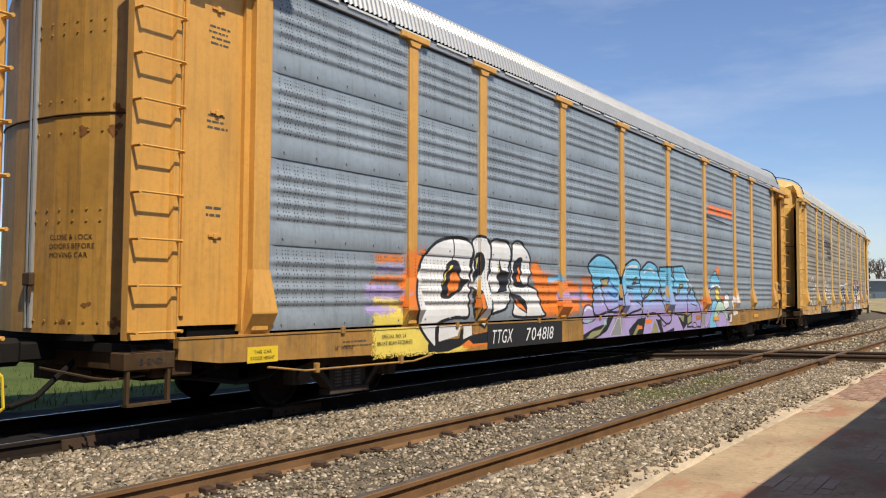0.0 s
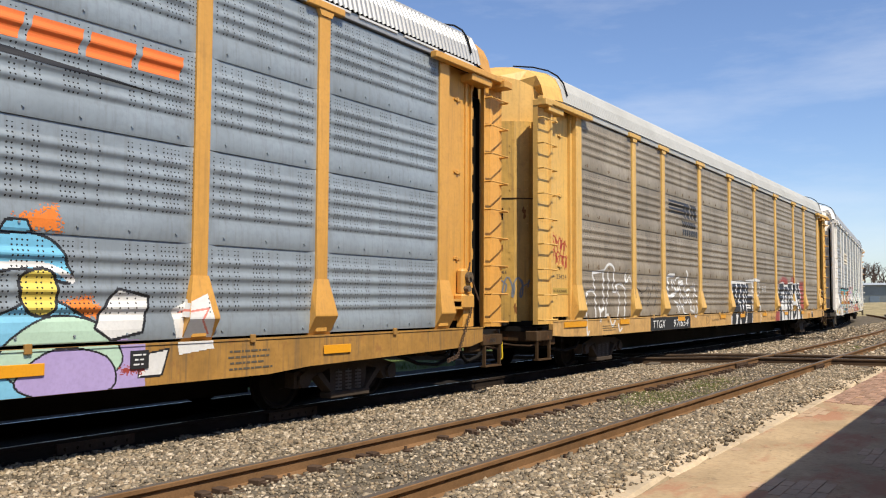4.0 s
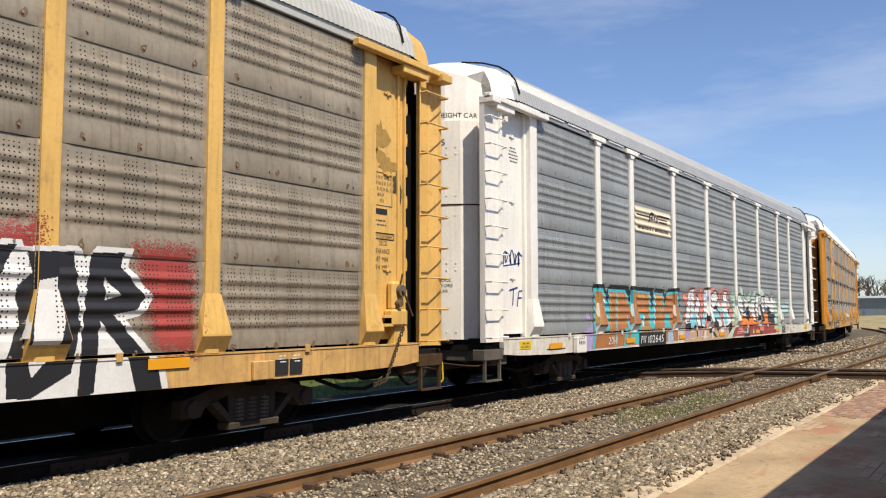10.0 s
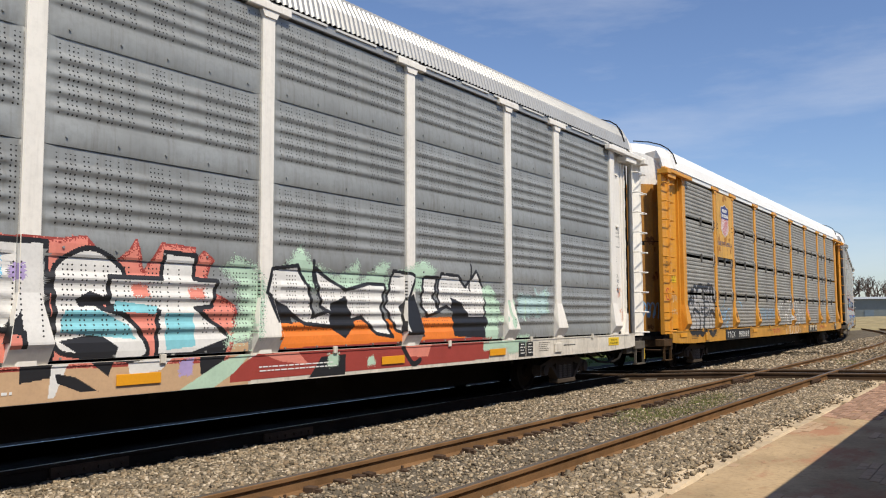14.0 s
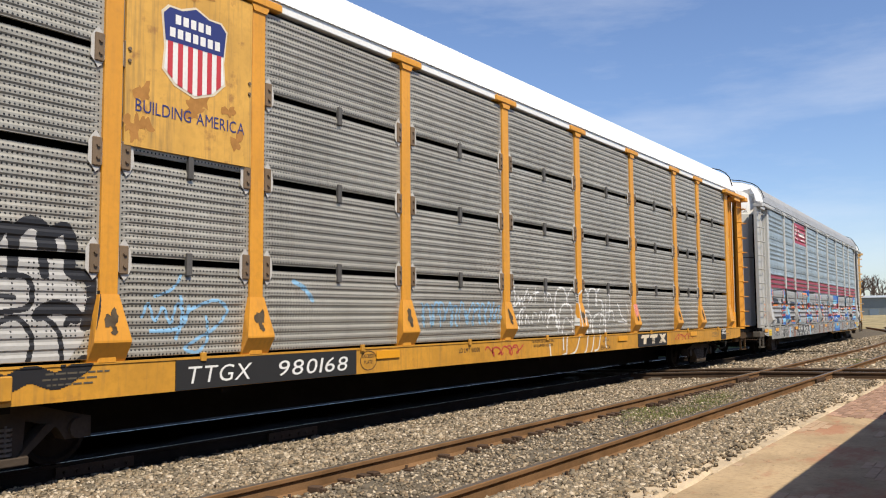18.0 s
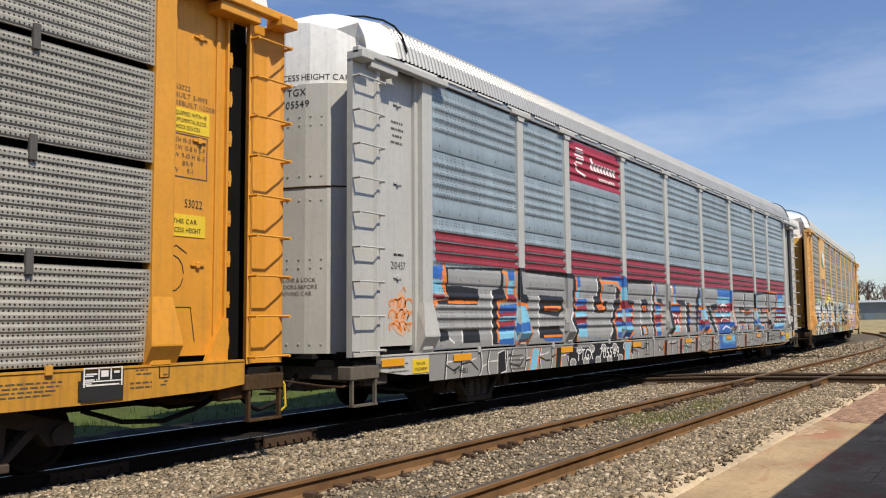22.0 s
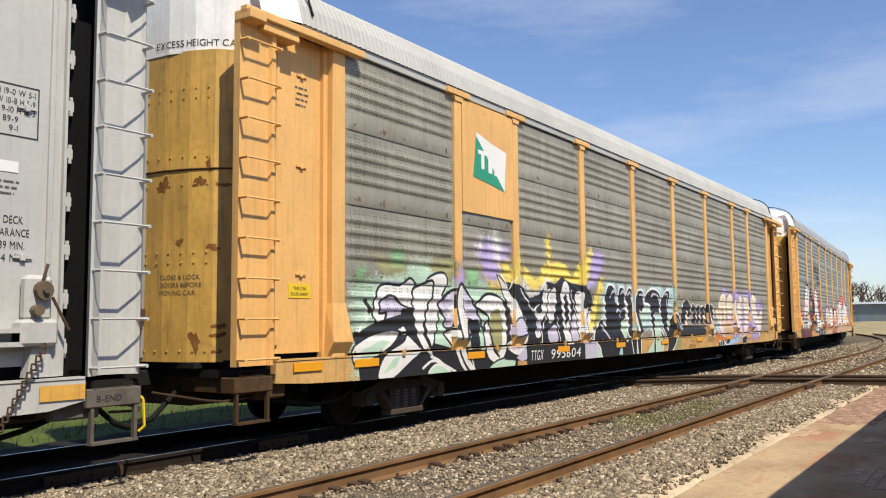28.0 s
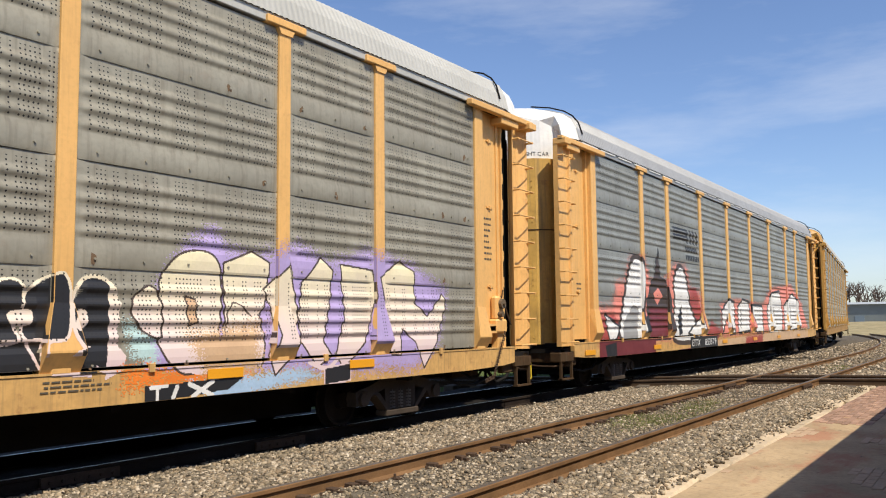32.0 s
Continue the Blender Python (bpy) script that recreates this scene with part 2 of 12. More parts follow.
def box(x0, x1, y0, y1, z0, z1, bevel=0.0):
    """Vertices and faces of a box, with its upright and lengthwise edges cut where bevel is given."""
    bm = bmesh.new()
    bmesh.ops.create_cube(bm, size=1)
    bmesh.ops.transform(bm, matrix=Matrix.Translation(((x0 + x1) / 2, (y0 + y1) / 2, (z0 + z1) / 2)) @ Matrix.Diagonal((x1 - x0, y1 - y0, z1 - z0, 1)), verts=bm.verts)
    if bevel:
        bmesh.ops.bevel(bm, geom=list(bm.edges), offset=bevel, segments=1, affect="EDGES")
    return taken(bm)


def taken(bm):
    bm.verts.index_update()
    out = [tuple(v.co) for v in bm.verts], [tuple(v.index for v in f.verts) for f in bm.faces]
    bm.free()
    return out


def joined(*pieces):
    vs, fs = [], []
    for v, f in pieces:
        o = len(vs)
        vs += v
        fs += [tuple(i + o for i in q) for q in f]
    return vs, fs


def prism(outline, y0, y1):
    """An outline in x, z drawn out from y0 to y1."""
    n = len(outline)
    vs = [(x, y0, z) for x, z in outline] + [(x, y1, z) for x, z in outline]
    fs = [tuple(range(n)), tuple(range(2 * n - 1, n - 1, -1))]
    fs += [(i, i + n, (i + 1) % n + n, (i + 1) % n) for i in range(n)]
    return vs, [f[::-1] for f in fs]


def rod(a, b, r, n=8):
    a, b = Vector(a), Vector(b)
    q = (b - a).to_track_quat("Z", "Y")
    vs, fs = [], []
    for p in (a, b):
        for i in range(n):
            t = 2 * math.pi * i / n
            vs.append(tuple(p + q @ Vector((r * math.cos(t), r * math.sin(t), 0))))
    fs = [(i, (i + 1) % n, (i + 1) % n + n, i + n) for i in range(n)] + [tuple(range(n))[::-1], tuple(range(n, 2 * n))]
    return vs, fs


def tube(points, r, n=6):
    """A bent pipe through the points."""
    return joined(*[rod(points[i], points[i + 1], r, n) for i in range(len(points) - 1)])


CACHE = {}


def cached(key, make):
    if key not in CACHE:
        CACHE[key] = make()
    return CACHE[key]

# ---- ground, tracks, platform ----
TRACK_Y, BEND_AT, BEND_R = 8.85, 36.0, 205.0
NEAR_OFF, NEAR_Z = 4.305, 0.08


def on_track(s, off=0.0):
    """Place and heading on the main line, s metres along it, off metres to its near side."""
    if s <= BEND_AT:
        return s, TRACK_Y - off, 0.0
    a = (s - BEND_AT) / BEND_R
    return BEND_AT + (BEND_R + off) * math.sin(a), TRACK_Y + BEND_R - (BEND_R + off) * math.cos(a), a


def sheet(name, us, vs, place, m, label, kind="structure", smooth=True):
    verts = [place(u, v) for u in us for v in vs]
    nv = len(vs)
    faces = [(i * nv + j, (i + 1) * nv + j, (i + 1) * nv + j + 1, i * nv + j + 1) for i in range(len(us) - 1) for j in range(nv - 1)]
    a, b, c = (Vector(verts[i]) for i in faces[0][:3])
    if (b - a).cross(c - a).z < 0:
        faces = [f[::-1] for f in faces]
    ob = new(name, mesh_of(name, verts, faces, m, smooth))
    return tagged(ob, label, name.replace("_", " "), kind=kind)


def span(a, b, step):
    n = max(1, round((b - a) / step))
    return [a + (b - a) * i / n for i in range(n + 1)]


def bumpy(x, y, size, scale):
    return noise.noise(Vector((x / scale, y / scale, 3.7))) * size


far = [-2500, -900, -300, -120, -60] + span(-40, 90, 5) + [110, 140, 200, 300, 500, 900, 2500]
sheet("ground", far, far, lambda x, y: (x, y, -0.42 + (bumpy(x, y, 0.12, 9) if abs(x) < 150 and abs(y) < 150 else 0)), M_dirt, "dry pale ground with thin soil and short weeds")
sheet("grass_verge", span(-30, 60, 1.0), span(11.5, 40, 0.75), lambda x, y: (x, y, -0.33 + bumpy(x, y, 0.12, 2.5)), M_grass, "short green spring grass behind the train")


def bed_z(off):
    if off < -2.4:
        return -0.16 - (-2.4 - off) * 0.35
    if abs(off) < 1.25:
        return -0.15
    if off > NEAR_OFF - 1.3:
        return -0.075 - max(0, off - 5.2) * 0.05
    return -0.15 + 0.06 * max(0.0, min(1.0, (off - 1.25) / 1.7))


def bed_place(s, off):
    x, y, a = on_track(s, off)
    return x, y, bed_z(off) + bumpy(x, y, 0.03, 0.55) + bumpy(x, y, 0.02, 0.16)


sheet("track_bed", span(-14, 2, 0.5) + span(2.15, 30, 0.15) + span(31, 220, 1.5), span(0.95, 5.96, 0.12), bed_place, M_bed, "grey crushed-stone ballast under two railroad tracks", smooth=True)

# Bed colour carries the train's shade besides its oil.
sheet("main_track_bed", span(-14, 2, 0.5) + span(2.25, 34, 0.25) + span(35, 220, 1.5), span(-4.2, 0.95, 0.2), bed_place, M_bed_oily_shade, "oil-stained ballast under the main track, train shade in its colour")

RAIL = [(-0.07, -0.17), (0.07, -0.17), (0.07, -0.155), (0.012, -0.135), (0.012, -0.045), (0.036, -0.035), (0.036, -0.006), (0.030, 0.0), (0.010, 0.001), (-0.014, 0.001), (-0.030, 0.0), (-0.036, -0.006), (-0.036, -0.035), (-0.012, -0.045), (-0.012, -0.135), (-0.07, -0.155)]


def rail_mesh(points, top, side=None):
    """A rail of the usual section through places with headings; top is the running surface's material."""
    vs, fs = [], []
    n = len(RAIL)
    for x, y, z, a in points:
        for o, h in RAIL:
            vs.append((x + o * math.sin(a), y - o * math.cos(a), z + h))
    for i in range(len(points) - 1):
        for j in range(n):
            fs.append((i * n + j, (i + 1) * n + j, (i + 1) * n + (j + 1) % n, i * n + (j + 1) % n))
    fs += [tuple(range(n)), tuple(range((len(points) - 1) * n, len(points) * n))[::-1]]
    me = mesh_of("rail", vs, fs, [side or M_rail_side, top])
    for i in range(len(points) - 1):
        for j in ((8,) if top is M_rail_bright else (7, 8, 9)):
            me.polygons[i * n + j].material_index = 1
    return me


def track(name, off, z, top, label, tie_s, far_s, wood):
    root = tagged(new(name), label, "railroad track", kind="structure")
    web = M_rail_shade if off == 0.0 else None
    for side in (-0.7525, 0.7525):
        pts = []
        for s in span(-40, BEND_AT, 4) + span(BEND_AT + 2, far_s, 2):
            x, y, a = on_track(s, off + side)
            pts.append((x, y, z, a))
        part("rail", rail_mesh(pts, top, web), root)
    tie = mesh_of("tie", *box(-0.115, 0.115, -1.28, 1.28, -0.17, 0.0, 0.012), wood)
    for i, s in enumerate(tie_s):
        x, y, a = on_track(s, off)
        part("tie", tie, root, (x + random.uniform(-0.03, 0.03), y + random.uniform(-0.06, 0.06), z - 0.172), turn=Euler((0, 0, a + random.uniform(-0.02, 0.02))).to_matrix().to_4x4())
    plate = mesh_of("tie_plate", *joined(box(-0.1, 0.1, -0.17, 0.17, -0.005, 0.012), rod((-0.06, -0.10, 0), (-0.06, -0.10, 0.05), 0.014, 6), rod((0.06, 0.10, 0), (0.06, 0.10, 0.05), 0.014, 6)), M_iron)
    for s in tie_s:
        if 2 < s < 30:
            for side in (-0.7525, 0.7525):
                x, y, a = on_track(s, off + side)
                part("tie_plate", plate, root, (x, y, z - 0.168))
    return root


track("main_track", 0.0, 0.0, M_rail_bright, "straight main track with polished rail heads under the train", span(-8, 34, 0.52), 240, M_tie_oily_shade)
track("side_track", NEAR_OFF, NEAR_Z, M_rail_top, "unused rusty side track half buried in ballast", span(-4, 44, 0.55), 200, M_tie)

anchor = mesh_of("rail_anchor", *joined(box(-0.045, 0.045, -0.06, 0.05, -0.03, 0.035, 0.006), box(-0.02, 0.03, -0.11, -0.05, -0.03, 0.015)), M_iron)
clips = tagged(new("rail_anchors"), "dark iron anchors and spikes along the side track's rail foot", "rail anchors", kind="structure")
for off in (-0.7525,):
    for s in span(3.5, 27, 0.275):
        if random.random() < 0.22:
            continue
        x, y, a = on_track(s + random.uniform(-0.09, 0.09), NEAR_OFF + off)
        part("rail_anchor", anchor, clips, (x, y - 0.085, NEAR_Z - 0.14), turn=Euler((0, 0, random.uniform(-0.2, 0.2))).to_matrix().to_4x4())

# The track that crosses both on the level, with its timbers and guard rails.
cross = tagged(new("crossing_track"), "old rusty track crossing the others on the level", "railroad track", kind="structure")
CROSS_LEAN = 0.40


def cross_x(y, base):
    return base - CROSS_LEAN * (y - 7.0)


for base in (20.5, 22.12):
    for shift in (0.0, 0.17 if base < 21 else -0.17):
        lo, hi = (-30, 45) if shift == 0.0 else (2.3, 10.8)
        pts = [(cross_x(y, base + shift), y, 0.072 - 0.07 * max(0, min(1, (y - 6) / 2.0)), math.atan2(1.0, -CROSS_LEAN)) for y in span(lo, hi, 1.5)]
        part("rail" if shift == 0.0 else "guard_rail", rail_mesh(pts, M_rail_top, M_rail_grimy), cross)
tie = mesh_of("crossing_timber", *box(-1.35, 1.35, -0.13, 0.13, -0.2, 0.0, 0.012), M_tie)
for y in span(-6, 12, 0.62):
    part("crossing_timber", tie, cross, (cross_x(y, 21.31), y, -0.088 + random.uniform(-0.012, 0.01)), turn=Euler((0, 0, 0.2)).to_matrix().to_4x4())
joint = mesh_of("joint_bar", *joined(box(-0.45, 0.45, -0.045, -0.015, -0.14, -0.035), *[rod((x, -0.075, -0.09), (x, -0.03, -0.09), 0.02, 6) for x in (-0.36, -0.22, -0.08, 0.08, 0.22, 0.36)]), M_iron)
for x, y, z in ((8.3, TRACK_Y - 0.7525, 0.0), (5.4, TRACK_Y - 0.7525, 0.0), (20.2, TRACK_Y - NEAR_OFF - 0.7525, NEAR_Z), (19.6, TRACK_Y - NEAR_OFF + 0.7525, NEAR_Z)):
    tagged(part("joint_bar", joint, cross, (x, y - 0.02, z)))

# Platform: kerb stones, brick walk, slab.
PLAT_Z = -0.08
slab = tagged(new("platform", mesh_of("platform", *box(-14, 48, -7.5, 2.56, -0.6, PLAT_Z - 0.012), M_concrete)), "dusty depot platform of worn brick and concrete", "platform", kind="structure")
x = -13.0
while x < 44:
    w = random.uniform(0.55, 1.25)
    d = random.uniform(-0.14, 0.05)
    me = mesh_of("kerb_stone", *box(0.004, w - 0.004, 0.0, 0.36 + d, -0.3, 0.0, 0.03), M_kerbstone)
    part("kerb_stone", me, slab, (x, 2.57, PLAT_Z + random.uniform(-0.022, 0.002)), turn=Euler((random.uniform(-0.07, 0.03), random.uniform(-0.02, 0.02), random.uniform(-0.11, 0.11))).to_matrix().to_4x4())
    x += w

# Unseen depot added behind the camera; its eave is placed to shade the platform.
EAVE_Z = 2.75
EAVE_Y = 1.85 - (EAVE_Z - PLAT_Z) * (-SUN_WAY.y / SUN_WAY.z)
depot = tagged(new("depot"), "unseen low brick depot, added so that its wide eave shades the platform", "building")
M_depot = mat("depot brick", (0.22, 0.12, 0.09), 0.9, dark=0.7, fine=20, coarse=2)
M_eave = mat("eave boards", (0.30, 0.28, 0.25), 0.8, dark=0.8)
part("wall", mesh_of("wall", *box(-24, 46, -9.5, -3.2, -0.4, 3.7), M_depot), depot)
part("roof", mesh_of("roof", *joined(box(-25, 47, -10.5, EAVE_Y, EAVE_Z - 0.16, EAVE_Z)), M_eave), depot)

# Distance: a long shed and bare trees.
shed = tagged(new("warehouse"), "long low grey metal warehouse in the distance", "building")
M_shed = mat("grey metal siding", (0.20, 0.225, 0.22), 0.6, 0.1, dark=0.85, fine=4, coarse=0.3)
M_shed_roof = mat("pale shed roof", (0.40, 0.43, 0.44), 0.6, 0.1, dark=0.85)
M_door_blue = mat("grey-blue door", (0.17, 0.22, 0.26), 0.6, dark=0.9)
part("wall", mesh_of("wall", *box(200, 228, -60, 46, -0.5, 4.6), M_shed), shed)
part("roof", mesh_of("roof", *prism([(199.4, 4.6), (228.6, 4.6), (214, 5.3)], -60.6, 46.6), M_shed_roof), shed)
for y0 in (26.0, 10.0, -8.0):
    part("door", mesh_of("door", *box(199.9, 200.0, y0 - 0.9, y0 + 0.9, -0.4, 2.2), M_door_blue), shed)

# A low bank of dry grass before the warehouse.
M_berm = mat("dry grass bank", (0.34, 0.285, 0.165), 0.95, dark=0.6, fine=5, coarse=0.5, bump=0.8)
sheet("grass_bank", span(80, 160, 4), span(-70, 60, 2), lambda x, y: (x, y, -0.5 + 1.5 * max(0.0, math.sin(math.pi * (x - 80) / 80)) + bumpy(x, y, 0.35, 6)), M_berm, "low bank of dry straw-coloured grass")

# ---- autorack cars ----
AXLES, WHEEL_R = [], 0.375
POSTS = [-9.10, -7.19, -4.31, -1.44, 1.44, 4.31, 7.19, 9.10]
FRONT = dict(post=11.90, panel=13.17, col=13.19)   # leading end: post, end of the plain panel, ladder column
REAR = dict(post=11.69, panel=12.77, col=12.98)    # trailing end, with a dark slot before its ladder column
BAYS = list(zip([-FRONT["post"]] + POSTS, POSTS + [REAR["post"]]))
ROW_Z = [1.00, 2.02, 3.05, 4.07, 5.10]
FACE, POST_FACE, SILL_FACE = -1.555, -1.60, -1.585
LIP = 1.22   # where the post feet turn back under
DEEP, SHALLOW = (0.56, 0.98), (0.695, 1.03)   # lower and upper edge of the two kinds of side sill
SILLS = {0: DEEP, 1: DEEP, 2: SHALLOW, 3: SHALLOW, 4: SHALLOW, 5: DEEP, 6: SHALLOW, 7: SHALLOW, 8: SHALLOW}


def on_sill(k, z):
    """A height on a deep sill, moved to the like place on the sill of car k."""
    return 0.70 + (z - 0.53) * 0.75 if SILLS[k] is SHALLOW and z < 0.99 else z


def row_profile(style, top):
    """Height above a panel's foot and depth, from its lower edge to its upper one."""
    h = 1.025
    if style == "fine":
        pts = [(0.045, 0.0)]
        n = 9
        step = (h - 0.075) / n
        for i in range(n):
            z = 0.045 + i * step
            pts += [(z + 0.008, 0.0), (z + step * 0.25, -0.013), (z + step * 0.62, -0.013), (z + step * 0.86, 0.0)]
        return pts + [(h - 0.028, 0.0)]
    pts = [(0.0, -0.010), (0.03, -0.022), (0.13, -0.026), (0.22, -0.018), (0.27, 0.0)]
    for c in (0.345, 0.505, 0.665, 0.825):
        pts += [(c + u, -0.030 * (0.5 + 0.5 * math.cos(math.pi * u / w))) for u, w in ((-0.062, 0.062), (-0.046, 0.062), (-0.030, 0.062), (-0.014, 0.062), (0.004, 0.075), (0.024, 0.075), (0.044, 0.075), (0.062, 0.075), (0.075, 0.075))]
    return pts + [(0.96, 0.0), (h, 0.004)]


def panel_mesh(width, style, m, trim=0.0):
    """One pressed-steel side panel, centred in x, its foot at z 0 and its plane at y 0; ribs stop short of its ends."""
    def make():
        prof = row_profile(style, False)
        if trim:
            over = [p for p in prof if p[0] > trim]
            under = prof[len(prof) - len(over) - 1]
            u = (trim - under[0]) / (over[0][0] - under[0])
            prof = [(trim, under[1] + u * (over[0][1] - under[1]))] + over
        half = width / 2
        xs = [(-half, 0.0), (-half + 0.03, 0.0), (-half + 0.15, 1.0), (half - 0.15, 1.0), (half - 0.03, 0.0), (half, 0.0)]
        vs = [(x, d * k + (0.0 if k else -0.004), z) for x, k in xs for z, d in prof]
        n = len(prof)
        fs = [(i * n + j, (i + 1) * n + j, (i + 1) * n + j + 1, i * n + j + 1) for i in range(len(xs) - 1) for j in range(n - 1)]
        back = len(vs)
        vs += [(-half, 0.03, prof[0][0]), (half, 0.03, prof[0][0]), (half, 0.03, prof[-1][0]), (-half, 0.03, prof[-1][0])]
        e = (len(xs) - 1) * n
        fs += [(back, back + 3, back + 2, back + 1), tuple(range(n - 1, -1, -1)) + (back, back + 3)[:0]]
        fs = [f for f in fs if len(f) > 2]
        fs += [(0, back, back + 1, e), (n - 1, e + n - 1, back + 2, back + 3)]
        if style != "fine":
            pieces = [(vs, fs)]
            for i in range(round(width / 0.55)):
                x = -half + 0.22 + i * (width - 0.44) / max(1, round(width / 0.55) - 1)
                pieces.append(rod((x, -0.040, 0.085), (x, -0.020, 0.085), 0.013, 6))
            vs, fs = joined(*pieces)
        me = mesh_of("side_panel", vs, fs, m)
        if style != "fine":
            for p in me.polygons[:(len(xs) - 1) * (n - 1)]:
                p.use_smooth = True
        return me
    return cached(("panel", round(width, 2), style, m.name, trim), make)


ROOF_ARC = [(-1.615, 5.235), (-1.55, 5.50), (-1.44, 5.71), (-1.24, 5.85), (-0.9, 5.96), (-0.5, 6.02), (0.0, 6.04)]
ROOF_ARC = ROOF_ARC + [(-y, z) for y, z in ROOF_ARC[-2::-1]]


def roof_mesh(amp, m):
    def make():
        vs, fs = [], []
        xs = []
        x, pitch = -12.75, 0.10
        while x < 12.75:
            xs += [(x, 0.0), (x + pitch * 0.30, 1.0), (x + pitch * 0.52, 1.0), (x + pitch * 0.80, 0.0)]
            x += pitch
        n = len(ROOF_ARC)
        for x, k in xs:
            for y, z in ROOF_ARC:
                r = math.hypot(y, z - 3.2)
                vs.append((x, y + y / r * amp * k, z + (z - 3.2) / r * amp * k))
        for i in range(len(xs) - 1):
            for j in range(n - 1):
                fs.append((i * n + j, i * n + j + 1, (i + 1) * n + j + 1, (i + 1) * n + j))
        return mesh_of("roof", vs, [f[::-1] for f in fs], m)
    return cached(("roof", amp, m.name), make)


DOOR_PLAN = [(13.12, -1.36), (13.44, -1.24), (13.64, -1.03), (13.77, -0.74), (13.85, -0.38), (13.87, 0.0)]
DOOR_PLAN = DOOR_PLAN + [(x, -y) for x, y in DOOR_PLAN[-2::-1]]


def door_mesh(z0, z1, m, name="end_door"):
    def make():
        vs, fs = [], []
        n = len(DOOR_PLAN)
        for z in (z0, z1):
            vs += [(x, y, z) for x, y in DOOR_PLAN]
        vs += [(x - 0.12, y * 0.96, z) for z in (z0, z1) for x, y in DOOR_PLAN]
        for i in range(n - 1):
            fs.append((i, i + 1, n + i + 1, n + i))
            fs.append((n + i, n + i + 1, 3 * n + i + 1, 3 * n + i))
            fs.append((2 * n + i, 2 * n + i + 1, i + 1, i))
        return mesh_of(name, vs, fs, m)
    return cached((name, z0, z1, m.name), make)


def rivet_mesh(m):
    """Rows of rivet heads on the end doors, along seams and edges."""
    def make():
        pieces = []
        for (x0, y0), (x1, y1) in zip(DOOR_PLAN[:5], DOOR_PLAN[1:6]):
            for z in (1.15, 2.2, 2.32, 3.14, 3.48, 4.2, 4.32):
                for u in (0.25, 0.75):
                    p = Vector((x0 + (x1 - x0) * u, y0 + (y1 - y0) * u, z))
                    nrm = Vector((y1 - y0, x0 - x1, 0)).normalized()
                    pieces.append(rod(p - nrm * 0.004, p + nrm * 0.012, 0.014, 5))
        for u in (0.12, 0.88):
            for i in range(22):
                a, c = DOOR_PLAN[1 if u < 0.5 else 4], DOOR_PLAN[2 if u < 0.5 else 5]
                p = Vector((a[0] + (c[0] - a[0]) * u, a[1] + (c[1] - a[1]) * u, 1.2 + i * 0.165))
                nrm = Vector((c[1] - a[1], a[0] - c[0], 0)).normalized()
                pieces.append(rod(p - nrm * 0.004, p + nrm * 0.012, 0.014, 5))
        return mesh_of("rivets", *joined(*pieces), m)
    return cached(("rivets", m.name), make)


def hood_mesh(m):
    """The folded cap between the roof's end and the top of the end doors."""
    def make():
        n = len(ROOF_ARC)
        last = [(12.70, y, z + 0.004) for y, z in ROOF_ARC]
        mid = [(13.35, y * 0.93, 5.05 + (z - 5.05) * 0.93) for y, z in ROOF_ARC]
        end = []
        for i, (y, z) in enumerate(ROOF_ARC):
            k = y / 1.56
            end.append((13.88 - 0.72 * abs(k) ** 3, y * 0.87, 4.98 + (z - 5.05) * 0.74))
        low = [(x, y, 4.76) for x, y, z in end]
        vs = last + mid + end + low
        fs = [(r * n + j, (r + 1) * n + j, (r + 1) * n + j + 1, r * n + j + 1) for r in range(3) for j in range(n - 1)]
        return mesh_of("end_hood", vs, fs, m)
    return cached(("hood", m.name), make)


def ladder_column(m, x):
    """The folded channel behind the end ladder: a flat plate with a round flange at the front, a deep channel at the rear."""
    if x > 13.1:
        plan = [(0.0, -1.60), (0.03, -1.62), (0.09, -1.62), (0.11, -1.57), (0.57, -1.57), (0.59, -1.60), (0.59, -1.50), (0.0, -1.50)]
    else:
        plan = [(0.03, -1.59), (0.20, -1.45), (0.41, -1.45), (0.54, -1.55), (0.565, -1.585), (0.59, -1.56), (0.57, -1.50), (0.43, -1.40), (0.18, -1.40), (0.03, -1.50), (0.0, -1.585)]
    n = len(plan)
    vs = [(x + a, y, z) for z in (0.98, 5.02) for a, y in plan]
    fs = [(i, (i + 1) % n, n + (i + 1) % n, n + i) for i in range(n)] + [tuple(range(n))[::-1], tuple(range(n, 2 * n))]
    return mesh_of("ladder_column", vs, [f[::-1] for f in fs], m)


def rung(m, x):
    return mesh_of("rung", *joined(rod((x + 0.03, -1.705, 0), (x + 0.56, -1.705, 0), 0.013, 6), rod((x + 0.03, -1.72, 0), (x + 0.03, -1.56, 0), 0.02, 6), rod((x + 0.56, -1.72, 0), (x + 0.56, -1.55, 0), 0.02, 6)), m)


